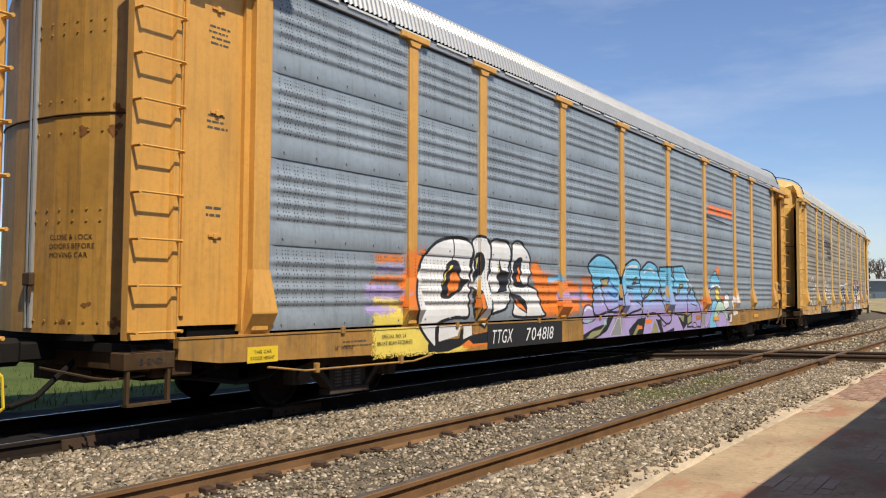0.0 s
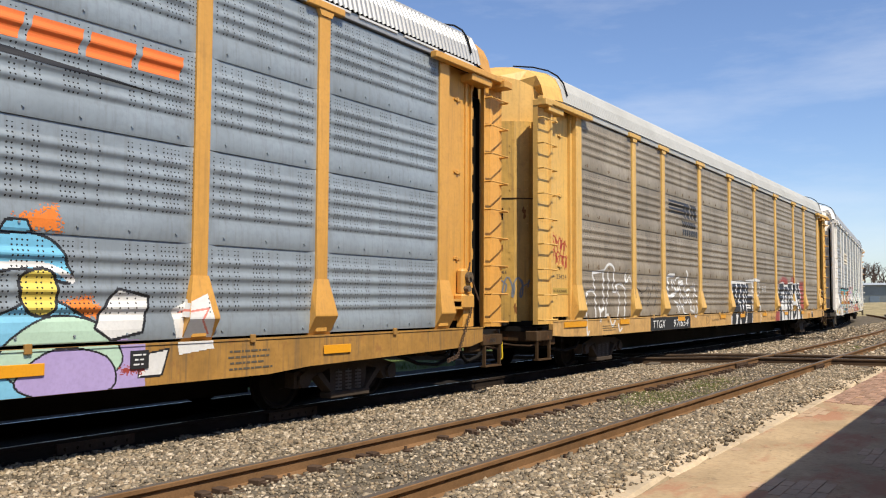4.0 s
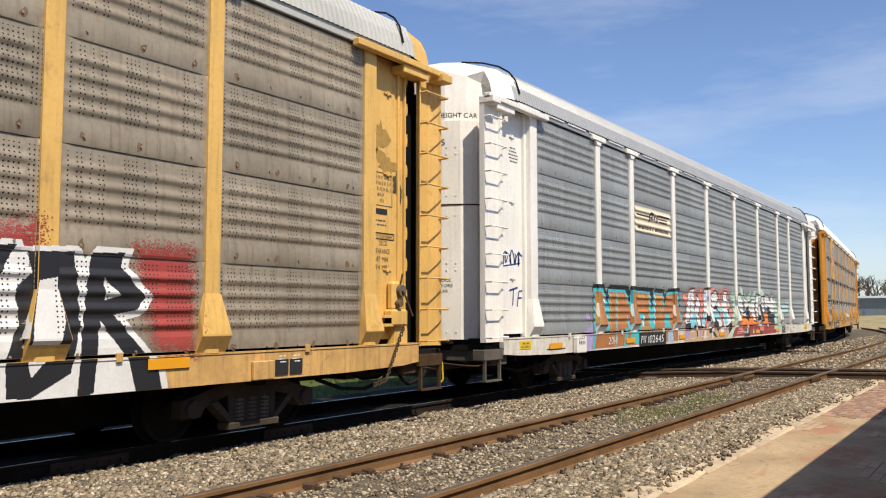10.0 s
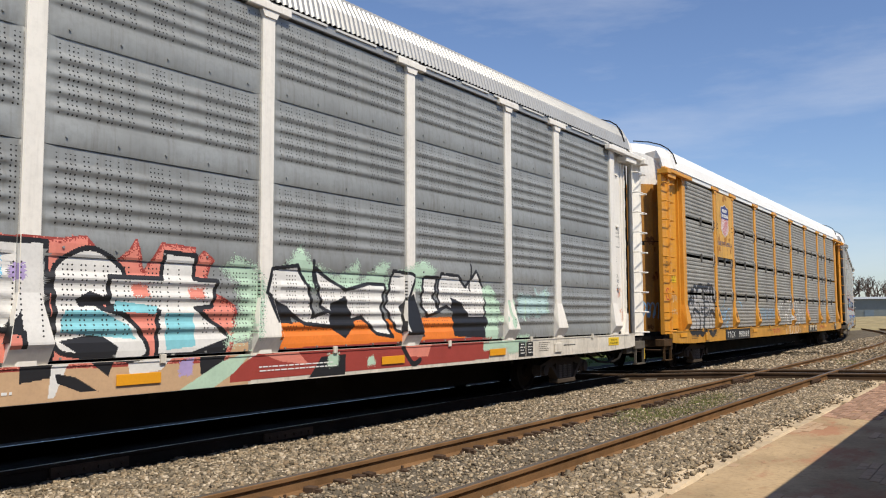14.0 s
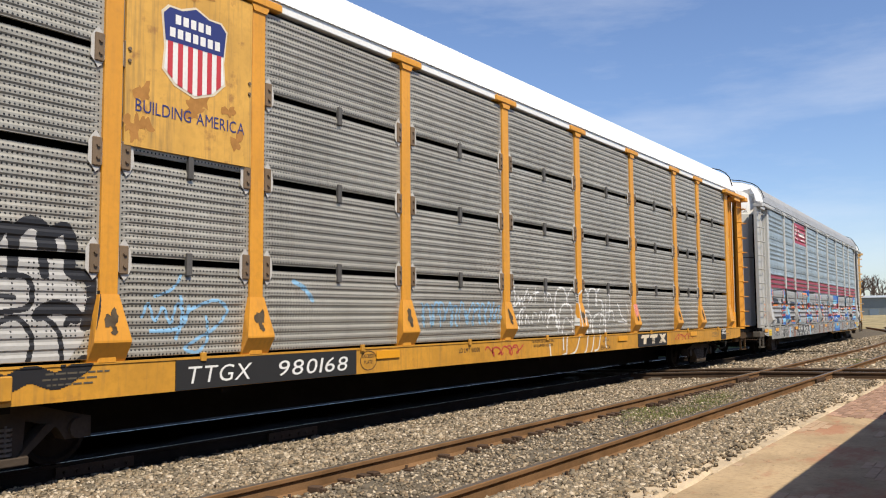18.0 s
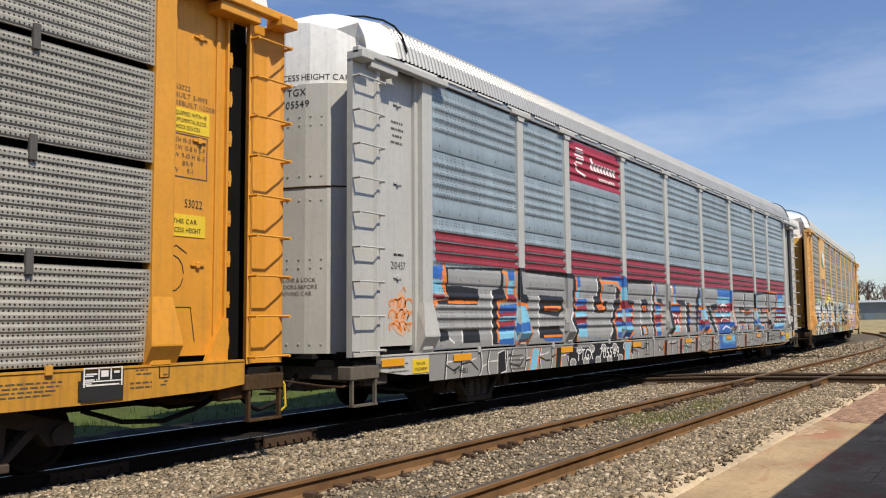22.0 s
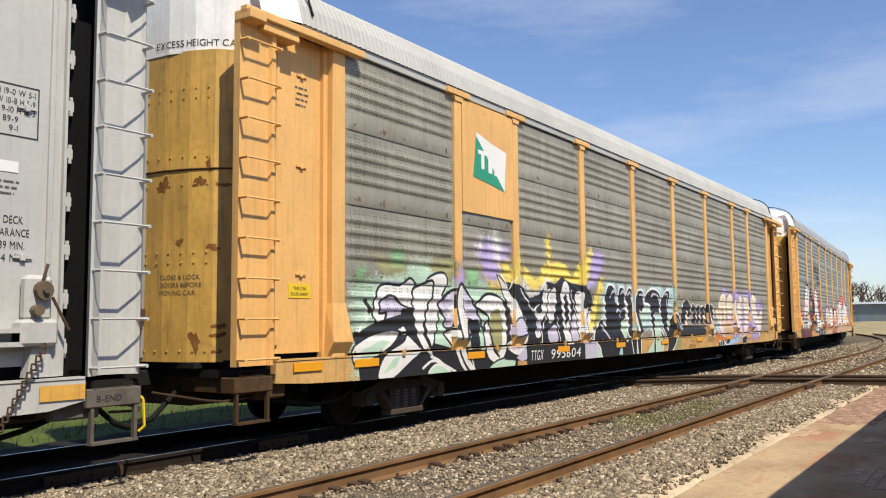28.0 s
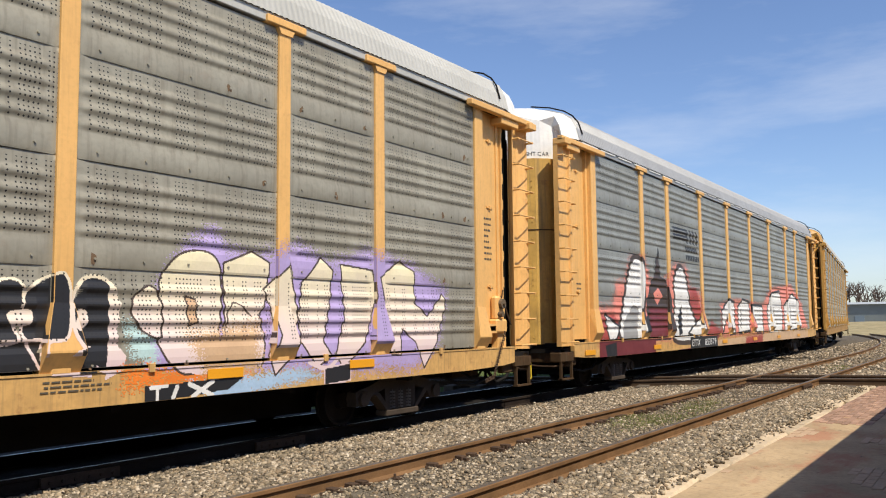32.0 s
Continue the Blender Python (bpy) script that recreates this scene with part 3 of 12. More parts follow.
def flared(x0, x1, out0, out1, top, name, m):
    """A foot that widens downwards and is cut back under its lip."""
    ys, lip = (POST_FACE - 0.004, -1.685, -1.545), LIP
    vs = []
    for (a, b), y, z in (((x0, x1), ys[0], top), ((x0 - out0, x1 + out1), ys[1], lip + 0.02), ((x0 - out0, x1 + out1), ys[1], lip), ((x0 - out0, x1 + out1), ys[2], 0.985)):
        vs += [(a, y, z), (b, y, z)]
    vs += [(x0, -1.46, top), (x1, -1.46, top), (x0 - out0, -1.46, 0.985), (x1 + out1, -1.46, 0.985)]
    fs = [(0, 2, 3, 1), (2, 4, 5, 3), (4, 6, 7, 5), (6, 10, 11, 7), (0, 1, 9, 8), (0, 8, 10, 6, 4, 2), (1, 3, 5, 7, 11, 9)]
    return mesh_of(name, vs, fs, m)


def post_mesh(m):
    return cached(("post", m.name), lambda: mesh_of("post", *box(-0.10, 0.10, POST_FACE, -1.46, 1.02, 5.12, 0.012), m))


def foot_mesh(m):
    return cached(("foot", m.name), lambda: flared(-0.105, 0.105, 0.10, 0.10, 1.68, "post_foot", m))


def tee_mesh(m):
    return cached(("tee", m.name), lambda: mesh_of("post_cap", *joined(box(-0.34, 0.34, -1.635, -1.5, 5.105, 5.20, 0.01), prism([(-0.10, 5.02), (0.10, 5.02), (0.14, 5.10), (-0.14, 5.10)], -1.618, -1.55)), m))


def wheel_mesh(r=0.40):
    def make():
        def disc(y, rr):
            return [(rr * math.cos(2 * math.pi * i / 28), y, rr * math.sin(2 * math.pi * i / 28)) for i in range(28)]
        rings = [disc(-0.86, 0.10), disc(-0.80, 0.13), disc(-0.79, r * 0.78), disc(-0.83, r * 0.86), disc(-0.83, r - 0.012), disc(-0.715, r), disc(-0.712, r + 0.028), disc(-0.685, r + 0.028), disc(-0.685, 0.1), disc(-0.5, 0.08)]
        rings += [[(x, -y, z) for x, y, z in q] for q in rings[::-1]]
        vs = [p for q in rings for p in q]
        fs = [(a * 28 + i, a * 28 + (i + 1) % 28, (a + 1) * 28 + (i + 1) % 28, (a + 1) * 28 + i) for a in range(len(rings) - 1) for i in range(28)]
        fs += [tuple(range(28))[::-1], tuple(range((len(rings) - 1) * 28, len(rings) * 28))]
        return mesh_of("wheelset", vs, fs, M_wheel, False)
    return cached(("wheel", r), make)


def side_frame():
    def make():
        out = [(-1.05, 0.30), (-1.05, 0.50), (-0.80, 0.56), (-0.45, 0.66), (0.45, 0.66), (0.80, 0.56), (1.05, 0.50), (1.05, 0.30), (0.78, 0.30), (0.70, 0.42), (0.38, 0.52), (0.36, 0.20), (-0.36, 0.20), (-0.38, 0.52), (-0.70, 0.42), (-0.78, 0.30)]
        pieces = [prism(out, -1.22, -1.06), box(-0.40, 0.40, -1.27, -1.06, 0.12, 0.20, 0.01)]
        for sx in (-1, 1):
            pieces.append(prism([(sx * 0.30, 0.20), (sx * 0.38, 0.20), (sx * 0.66, 0.45), (sx * 0.56, 0.47)][::sx], -1.26, -1.08))
            pieces.append(rod((sx * 0.90, -1.27, 0.40), (sx * 0.90, -1.0, 0.40), 0.10, 12))
        return mesh_of("side_frame", *joined(*pieces), M_truck)
    return cached("side_frame", make)


def spring_mesh():
    def make():
        pieces = []
        for k in range(6):
            pieces.append(rod((0, 0, 0.215 + 0.045 * k), (0, 0, 0.240 + 0.045 * k), 0.075, 10))
            pieces.append(rod((0, 0, 0.235 + 0.045 * k), (0, 0, 0.262 + 0.045 * k), 0.045, 8))
        return mesh_of("spring", *joined(*pieces), M_spring)
    return cached("spring", make)


M_strip = mat("white edge strip", (0.62, 0.62, 0.60), 0.5, dark=0.85, bump=0)
M_spring = mat("dusty spring steel", (0.16, 0.14, 0.12), 0.7, 0.2, dark=0.7, bump=0.1)


def flat_part(name, parent, x0, x1, z0, z1, y, m, thick=0.006, label=""):
    """A thin plate on the near side, its face at y."""
    return part(name, mesh_of(name, *box(x0, x1, y, y + thick, z0, z1), m), parent, label=label)


def car_body(label, col, panel, roof, hood, amp, style="ribbed", door=None, sill=None, roof_edge=None, edges=DEEP):
    """One covered car carrier, with its parts, built about the middle of its track."""
    door, sill = door or col, sill or col
    grime = M_grime_pale if col in (M_white3, M_grey5) else M_grime
    car = tagged(new("autorack_car"), label, "railroad car", "cars of the passing train")
    # Solid box inside the car; its black paints the shade behind panel gaps.
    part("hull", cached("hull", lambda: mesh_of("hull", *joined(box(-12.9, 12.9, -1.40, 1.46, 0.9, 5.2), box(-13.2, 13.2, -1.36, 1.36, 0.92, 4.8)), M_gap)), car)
    part("far_side", cached(("farside", panel.name), lambda: mesh_of("far_side", *box(-12.6, 12.6, 1.46, 1.56, 0.95, 5.24), panel)), car)
    lo, hi = edges
    near_end = max(lo, 0.66)
    body_sill = [(-13.15, hi - 0.02), (-13.15, 0.76), (-12.6, near_end + 0.03), (-11.4, near_end), (-8.9, (lo + near_end) / 2), (-8.2, lo), (8.2, lo), (8.9, (lo + near_end) / 2), (11.4, near_end), (12.6, near_end + 0.03), (12.96, 0.76), (12.96, hi - 0.02)]
    part("side_sill", cached(("sill", sill.name, lo), lambda: mesh_of("side_sill", *joined(prism(body_sill, SILL_FACE, -1.50), box(-13.15, 12.95, SILL_FACE - 0.010, -1.50, hi - 0.015, hi + 0.006)), sill)), car)
    part("far_sill", cached(("fsill", sill.name, lo), lambda: mesh_of("far_sill", *prism(body_sill, 1.50, 1.58), sill)), car)
    part("underframe", cached("under", lambda: mesh_of("underframe", *joined(box(-9.0, 9.0, -0.40, 0.40, 0.205, 0.90), box(-11.2, 11.2, -0.33, 0.33, 0.26, 0.90), box(-13.4, 13.4, -0.33, 0.33, 0.50, 0.90), box(-13.65, 13.65, -1.5, 1.5, 0.84, 0.93), *[box(x - 0.05, x + 0.05, -1.45, 1.45, 0.62, 0.86) for x in span(-12.5, 12.5, 2.5)]), M_black)), car)
    part("roof", roof_mesh(amp, roof), car)
    rail_m = roof_edge or roof
    part("roof_rail", cached(("rrail", rail_m.name), lambda: mesh_of("roof_rail", *joined(box(-12.75, 12.75, -1.592, -1.47, 5.12, 5.25, 0.008)), rail_m)), car)
    if amp < 0.01:
        part("drip_edge", cached("teeth", lambda: mesh_of("drip_edge", *joined(*[box(x - 0.03, x + 0.03, -1.60, -1.56, 5.245, 5.285) for x in span(-12.7, 12.7, 0.105)]), M_gap)), car, label="dark scalloped edge of the roof sheets")["kind"] = "stuff"
    else:
        strip = cached("strip", lambda: mesh_of("edge_strip", *box(-0.42, 0.42, -1.612, -1.59, 5.195, 5.225), M_strip))
        for x in span(-12.2, 12.2, 1.0):
            part("edge_strip", strip, car, (x, 0, 0))
        part("edge_slot", cached("slot", lambda: mesh_of("edge_slot", *box(-12.7, 12.7, -1.602, -1.585, 5.23, 5.265), M_gap)), car)
    for bay, (a, b) in enumerate(BAYS):
        left = a + (0.10 if bay else 0.0)
        right = b - (0.10 if bay < 8 else 0.0)
        for z in ROW_Z[:-1]:
            part("side_panel", panel_mesh(right - left, style, panel, hi + 0.035 - z if z == ROW_Z[0] else 0.0), car, ((left + right) / 2, FACE, z))
    for x in POSTS:
        post = part("post", post_mesh(col), car, (x, 0, 0))
        part("post_foot", foot_mesh(col), post)
        part("post_cap", tee_mesh(col), post)
    for end in (-1, 1):
        flip = Matrix.Diagonal((end, 1, 1, 1))
        dim = FRONT if end == -1 else REAR
        p, q, c = dim["post"], dim["panel"], dim["col"]

        def put(name, me, at=(0, 0, 0), parent=car, lab=""):
            key = ("end", end, me.name)

            def mirrored():
                if end == 1:
                    return me
                m2 = me.copy()
                m2.transform(flip)
                m2.flip_normals()
                return m2
            return part(name, cached(key, mirrored), parent, at, lab)

        def made(what, make):
            return cached((what, end, col.name), make)
        put("end_post", made("endpost", lambda: mesh_of("end_post", *joined(box(p, p + 0.25, POST_FACE, -1.42, 1.02, 5.12, 0.012), box(p + 0.25, p + 0.33, -1.50, -1.40, 1.02, 5.1)), col)))
        put("end_post_foot", made("endfoot", lambda: flared(p, p + 0.25, 0.06, 0.08, 1.72, "end_post_foot", col)))
        wall = put("end_panel", made("endwall", lambda: mesh_of("end_panel", *joined(box(p + 0.28, q, -1.44, -1.40, 1.10, 5.12), box(q - 0.17, q - 0.12, -1.475, -1.43, 1.2, 5.1, 0.01), box(q - 0.03, q, -1.49, -1.43, 1.0, 5.1, 0.006)), col)))
        if end == 1:
            put("gusset", made("gusset", lambda: mesh_of("gusset", *prism([(q - 0.30, 1.0), (q, 1.0), (q, 1.5), (q - 0.08, 1.5)], -1.52, -1.44), col)))
        for z in (2.08, 3.45, 4.62):
            put("latch", cached(("latch", end, col.name, z), lambda: mesh_of("latch", *joined(box(p + 0.60, p + 0.78, -1.462, -1.44, z - 0.012, z + 0.012), box(p + 0.665, p + 0.715, -1.475, -1.44, z - 0.035, z + 0.03, 0.006)), col)), parent=wall)
        column = put("ladder_column", made("ladcol", lambda: ladder_column(col, c)))
        for i in range(9):
            put("rung", made("rung", lambda: rung(col, c)), (0, 0, 1.06 + 0.462 * i), column)
        if end == 1:
            for i in range(9):
                put("hinge", made("hinge", lambda: mesh_of("hinge", *joined(box(q - 0.01, q + 0.07, -1.47, -1.40, -0.05, 0.05, 0.008), rod((q + 0.04, -1.46, -0.09), (q + 0.04, -1.46, 0.09), 0.018, 6)), col)), (0, 0, 1.25 + 0.46 * i), column)
        put("top_arm", made("arm", lambda: mesh_of("top_arm", *joined(box(p - 0.28, c + 0.60, -1.72, -1.60, 5.05, 5.15, 0.012), box(q - 0.30, q + 0.30, -1.68, -1.44, 4.93, 5.05, 0.01), box(c + 0.34, c + 0.60, -1.78, -1.5, 4.98, 5.10, 0.01)), col)))
        put("end_hood", hood_mesh(hood))
        dr = put("end_door", door_mesh(1.02, 4.78, door))
        tagged(put("rivets", rivet_mesh(door), parent=dr), kind="stuff")
        put("door_seam", cached(("seam", door.name), lambda: mesh_of("door_seam", *joined(*[rod((x0 + 0.006, y0, 3.32), (x1 + 0.006, y1, 3.32), 0.012, 4) for (x0, y0), (x1, y1) in zip(DOOR_PLAN, DOOR_PLAN[1:])]), M_grime)), parent=dr)
        put("door_edge", cached("door_edge", lambda: mesh_of("door_edge", *joined(box(13.85, 13.90, -0.075, -0.02, 1.06, 4.74, 0.008), box(13.85, 13.89, 0.02, 0.06, 1.06, 4.74, 0.008)), M_galv)), parent=dr, lab="grey steel meeting edge of the end doors")
        put("lock", cached("lock", lambda: mesh_of("lock", *joined(box(13.88, 13.94, -0.13, 0.03, 1.52, 1.66, 0.012), rod((13.92, -0.10, 1.40), (13.92, -0.10, 1.56), 0.016, 6)), M_iron)), parent=dr)
        put("roof_strap", cached("strap", lambda: mesh_of("roof_strap", *tube([(12.55 + 0.35 * (1 - y / 1.56), -y - 0.02, z + 0.035) for y, z in ((1.58, 5.36), (1.50, 5.62), (1.38, 5.78), (1.2, 5.90), (0.9, 6.0), (0.5, 6.06))], 0.016, 5), M_rubber)))
        put("end_door_foot", cached(("doorfoot", col.name), lambda: mesh_of("end_door_foot", *joined(box(12.9, 13.55, -1.36, 1.36, 0.93, 1.04), box(13.3, 13.78, -0.9, -0.4, 0.94, 1.02, 0.01)), M_black)))
        put("step", cached(("step", end, grime.name), lambda: mesh_of("step", *joined(box(c + 0.05, c + 0.085, -1.58, -1.53, 0.33, 0.82), box(c + 0.53, c + 0.565, -1.58, -1.53, 0.33, 0.82), box(c + 0.05, c + 0.565, -1.60, -1.50, 0.33, 0.355)), grime)))
        put("cut_lever", cached(("lever", end), lambda: mesh_of("cut_lever", *tube([(c + 0.30, -1.50, 0.62), (c + 0.66, -1.46, 0.60), (13.86, -1.2, 0.60), (13.90, -0.3, 0.66)], 0.014, 5), M_iron)))
        if end == 1:
            put("grab_iron", cached(("grab", end), lambda: mesh_of("grab_iron", *tube([(c + 0.62, -1.50, 0.78), (c + 0.66, -1.54, 0.72), (c + 0.68, -1.54, 0.45), (c + 0.64, -1.50, 0.40)], 0.013, 5), M_sign)))
        put("end_sill", cached(("endsill", end, grime.name), lambda: mesh_of("end_sill", *joined(box(13.42, 13.62, -1.5, 1.5, 0.66, 0.92, 0.01), box(c, c + 0.60, SILL_FACE - 0.006, -1.35, 0.68, 0.86, 0.012), box(c - 0.30, c + 0.2, -1.5, -1.38, 0.58, 0.80, 0.02), box(12.6, 13.5, -0.5, 0.5, 0.48, 0.8)), grime)))
        put("train_line", cached(("line", end), lambda: mesh_of("train_line", *joined(tube([(11.2, -1.2, 0.60), (11.6, -1.28, 0.46), (12.1, -1.28, 0.42), (12.6, -1.2, 0.50), (13.1, -0.9, 0.56), (13.6, -0.5, 0.66)], 0.028, 6), tube([(11.9, -1.0, 0.7), (12.4, -1.0, 0.52), (13.0, -0.8, 0.5), (13.5, -0.6, 0.6)], 0.022, 5)), M_rubber)))
        put("coupler", cached("coupler", lambda: mesh_of("coupler", *joined(box(13.4, 14.05, -0.12, 0.12, 0.72, 0.92, 0.02), box(14.02, 14.31, -0.19, 0.16, 0.68, 0.97, 0.05)), M_black)))
        put("air_hose", cached("hose", lambda: mesh_of("air_hose", *tube([(13.6, -0.45, 0.72), (13.85, -0.50, 0.55), (14.05, -0.50, 0.38), (14.28, -0.42, 0.30), (14.32, -0.38, 0.31)], 0.032, 8), M_rubber)))
        truck = put("truck", cached("bolster", lambda: mesh_of("truck", *joined(box(10.06 - 0.22, 10.06 + 0.22, -1.20, 1.20, 0.44, 0.60, 0.02), box(9.9, 10.22, -0.4, 0.4, 0.58, 0.66)), M_truck)))
        cx = 10.06 * end
        for sy in (1, -1):
            part("side_frame", side_frame(), truck, (cx, 0, 0), turn=Matrix.Diagonal((sy, sy, 1, 1)) if sy == 1 else Matrix.Rotation(math.pi, 4, "Z"))
        for dx in (-0.2, 0.0, 0.2):
            part("spring", spring_mesh(), truck, (cx + dx, -1.18, 0))
        for dx in (-0.9, 0.9):
            AXLES.append(part("wheelset", wheel_mesh(WHEEL_R), truck, (cx + dx, 0, WHEEL_R)))
    for x in span(-10.6, 10.6, 2.65):
        part("tie_loop", cached(("loop", sill.name), lambda: mesh_of("tie_loop", *joined(box(-0.035, 0.035, SILL_FACE - 0.03, SILL_FACE, -0.04, 0.05, 0.004)), sill)), car, (x, 0, hi))
    return car


# Grime, darkened further to hold the shade at the car ends.
M_grime = mat("grimy, shade-darkened brown-yellow steel", (0.075, 0.044, 0.022), 0.75, dark=0.6, fine=14, coarse=3, bump=0.15, streak=0.5, rust=0.5)
M_grime_pale = mat("grimy grey steel", (0.13, 0.115, 0.095), 0.75, dark=0.6, fine=14, coarse=3, bump=0.15, streak=0.5, rust=0.3)
M_sill_amber = mat("dirty amber sill paint", (0.42, 0.22, 0.05), 0.6, dark=0.6, fine=14, coarse=2.2, bump=0.08, streak=0.7, rust=0.45)
M_sill_orange = mat("weathered orange sill paint", (0.58, 0.28, 0.032), 0.55, dark=0.72, fine=14, coarse=1.6, bump=0.06, streak=0.4, rust=0.35)
M_sill_yellow = mat("rust-streaked yellow sill paint", (0.62, 0.365, 0.125), 0.6, dark=0.66, fine=14, coarse=2.2, bump=0.08, streak=0.45, rust=0.55)
M_sill_white = mat("grimy white sill paint", (0.70, 0.65, 0.56), 0.6, dark=0.72, fine=14, coarse=2.2, bump=0.08, streak=0.4, rust=0.15)
M_yel1 = mat("amber car paint", (0.64, 0.325, 0.068), 0.5, dark=0.82, fine=18, coarse=0.9, bump=0.05, streak=0.25, rust=0.12)
M_yel2 = mat("faded yellow car paint", (0.70, 0.42, 0.115), 0.55, dark=0.82, fine=18, coarse=0.9, bump=0.05, streak=0.3, rust=0.25)
M_yel4 = mat("orange-yellow car paint", (0.67, 0.295, 0.030), 0.5, dark=0.85, fine=18, coarse=0.9, bump=0.05, streak=0.2, rust=0.15)
M_yel6 = mat("pale amber car paint", (0.74, 0.42, 0.14), 0.55, dark=0.85, fine=18, coarse=0.9, bump=0.05, streak=0.2, rust=0.15)
M_yel8 = mat("brownish yellow car paint", (0.50, 0.27, 0.06), 0.55, dark=0.8, fine=18, coarse=0.9, bump=0.05, streak=0.3, rust=0.25)
M_white3 = mat("off-white car paint", (0.81, 0.775, 0.71), 0.5, dark=0.88, fine=18, coarse=0.9, bump=0.05, streak=0.15, rust=0.05)
M_grey5 = mat("light grey car paint", (0.46, 0.455, 0.43), 0.5, dark=0.88, fine=18, coarse=0.9, bump=0.05, streak=0.15)
M_door_amber = mat("stained amber door paint", (0.47, 0.25, 0.05), 0.55, dark=0.62, fine=12, coarse=1.1, bump=0.08, streak=0.55, rust=0.35)
M_door_orange = mat("dirty dark orange door paint", (0.44, 0.20, 0.028), 0.55, dark=0.6, fine=12, coarse=1.1, bump=0.08, streak=0.6, rust=0.35)
M_door_yellow = mat("stained yellow door paint", (0.60, 0.36, 0.085), 0.55, dark=0.66, fine=12, coarse=1.1, bump=0.08, streak=0.5, rust=0.35)
M_hood_white = mat("white hood paint", (0.75, 0.75, 0.73), 0.5, dark=0.85, fine=14, coarse=2.0, bump=0.05, streak=0.15, rust=0.1)


def panel_mat(name, color, dark=0.75, streak=0.3, rust=0.0, metal=0.2, fine=False):
    m = mat(name, color, 0.5, metal, dark=dark, fine=14, coarse=0.8, bump=0.06, streak=streak, rust=rust, vary=0.06)
    return perforate(m, 0.046, 0.0542, 0.0105, 0.018, 1.0, band=None) if fine else perforate(m)


M_pan1 = panel_mat("blue-grey galvanised panel", (0.30, 0.345, 0.375))
M_pan2 = panel_mat("weathered brown-grey panel", (0.36, 0.298, 0.215), 0.6, 0.5, 0.25, 0.2)
M_pan3 = panel_mat("mid grey galvanised panel", (0.30, 0.312, 0.305), 0.75, 0.35)
M_pan4 = panel_mat("finely ribbed grey panel", (0.38, 0.36, 0.31), 0.72, 0.3, 0.12, 0.2, True)
M_pan5 = panel_mat("bluish grey galvanised panel", (0.315, 0.385, 0.425))
M_pan6 = panel_mat("olive grey panel", (0.345, 0.32, 0.25), 0.7, 0.4, 0.1, 0.2)
M_pan7 = panel_mat("greenish grey panel", (0.29, 0.30, 0.275), 0.7, 0.35, 0.05)

CARS = {}
CARS[0] = car_body("amber car carrier with grey side panels, its rear end passing", M_yel1, M_pan1, M_galv, M_yel1, 0.022, sill=M_sill_amber, door=M_door_amber)
CARS[1] = car_body("amber car carrier with blue-grey panels and large painted graffiti", M_yel1, M_pan1, M_galv, M_yel1, 0.022, sill=M_sill_amber, door=M_door_amber)
CARS[2] = car_body("faded yellow car carrier with brown weathered panels and white graffiti", M_yel2, M_pan2, M_roof_grey, M_yel2, 0.007, sill=M_sill_yellow, door=M_door_yellow, edges=SHALLOW)
CARS[3] = car_body("white car carrier with grey panels, a cream sign and turquoise graffiti", M_white3, M_pan3, M_galv, M_white3, 0.022, sill=M_sill_white, edges=SHALLOW)
CARS[4] = car_body("orange-yellow car carrier with finely ribbed grey panels and a shield emblem", M_yel4, M_pan4, M_roof_white, M_hood_white, 0.004, "fine", sill=M_sill_orange, door=M_door_orange, edges=SHALLOW)
CARS[5] = car_body("grey car carrier with red stripes, a red sign and block graffiti", M_grey5, M_pan5, M_galv, M_hood_white, 0.022)
CARS[6] = car_body("pale amber car carrier with olive panels, flag emblem and tangled graffiti", M_yel6, M_pan6, M_roof_grey, M_hood_white, 0.007, sill=M_sill_yellow, door=M_door_yellow, edges=SHALLOW)
CARS[7] = car_body("amber car carrier with greenish grey panels and red and white graffiti", M_yel6, M_pan7, M_galv, M_hood_white, 0.022, sill=M_sill_yellow, door=M_door_yellow, edges=SHALLOW)
CARS[8] = car_body("brownish yellow car carrier with grey panels at the train's tail", M_yel8, M_pan6, M_roof_grey, M_yel8, 0.006, sill=M_sill_amber, door=M_door_amber, edges=SHALLOW)

# ---- paint, lettering and emblems on the cars ----
PROFILES = {"ribbed": row_profile("ribbed", False), "fine": row_profile("fine", False)}
GLYPHS = {}
PAINT = {}
PIECES = [0]


def glyph(ch, fat=0.0):
    """Triangles of one character of the built-in font, fitted into the unit square, grown or thinned by fat."""
    key = (ch, round(fat, 3))
    if key not in GLYPHS:
        cu = bpy.data.curves.new("glyph", "FONT")
        cu.body, cu.offset, cu.resolution_u = ch, fat, 3
        ob = bpy.data.objects.new("glyph", cu)
        me = bpy.data.meshes.new_from_object(ob)
        me.calc_loop_triangles()
        co = [(v.co.x, v.co.y) for v in me.vertices]
        tris = [[co[i] for i in t.vertices] for t in me.loop_triangles]
        bpy.data.objects.remove(ob)
        bpy.data.curves.remove(cu)
        bpy.data.meshes.remove(me)
        xs = [p[0] for t in tris for p in t] or [0, 1]
        GLYPHS[key] = tris, min(xs), max(xs)
    return GLYPHS[key]


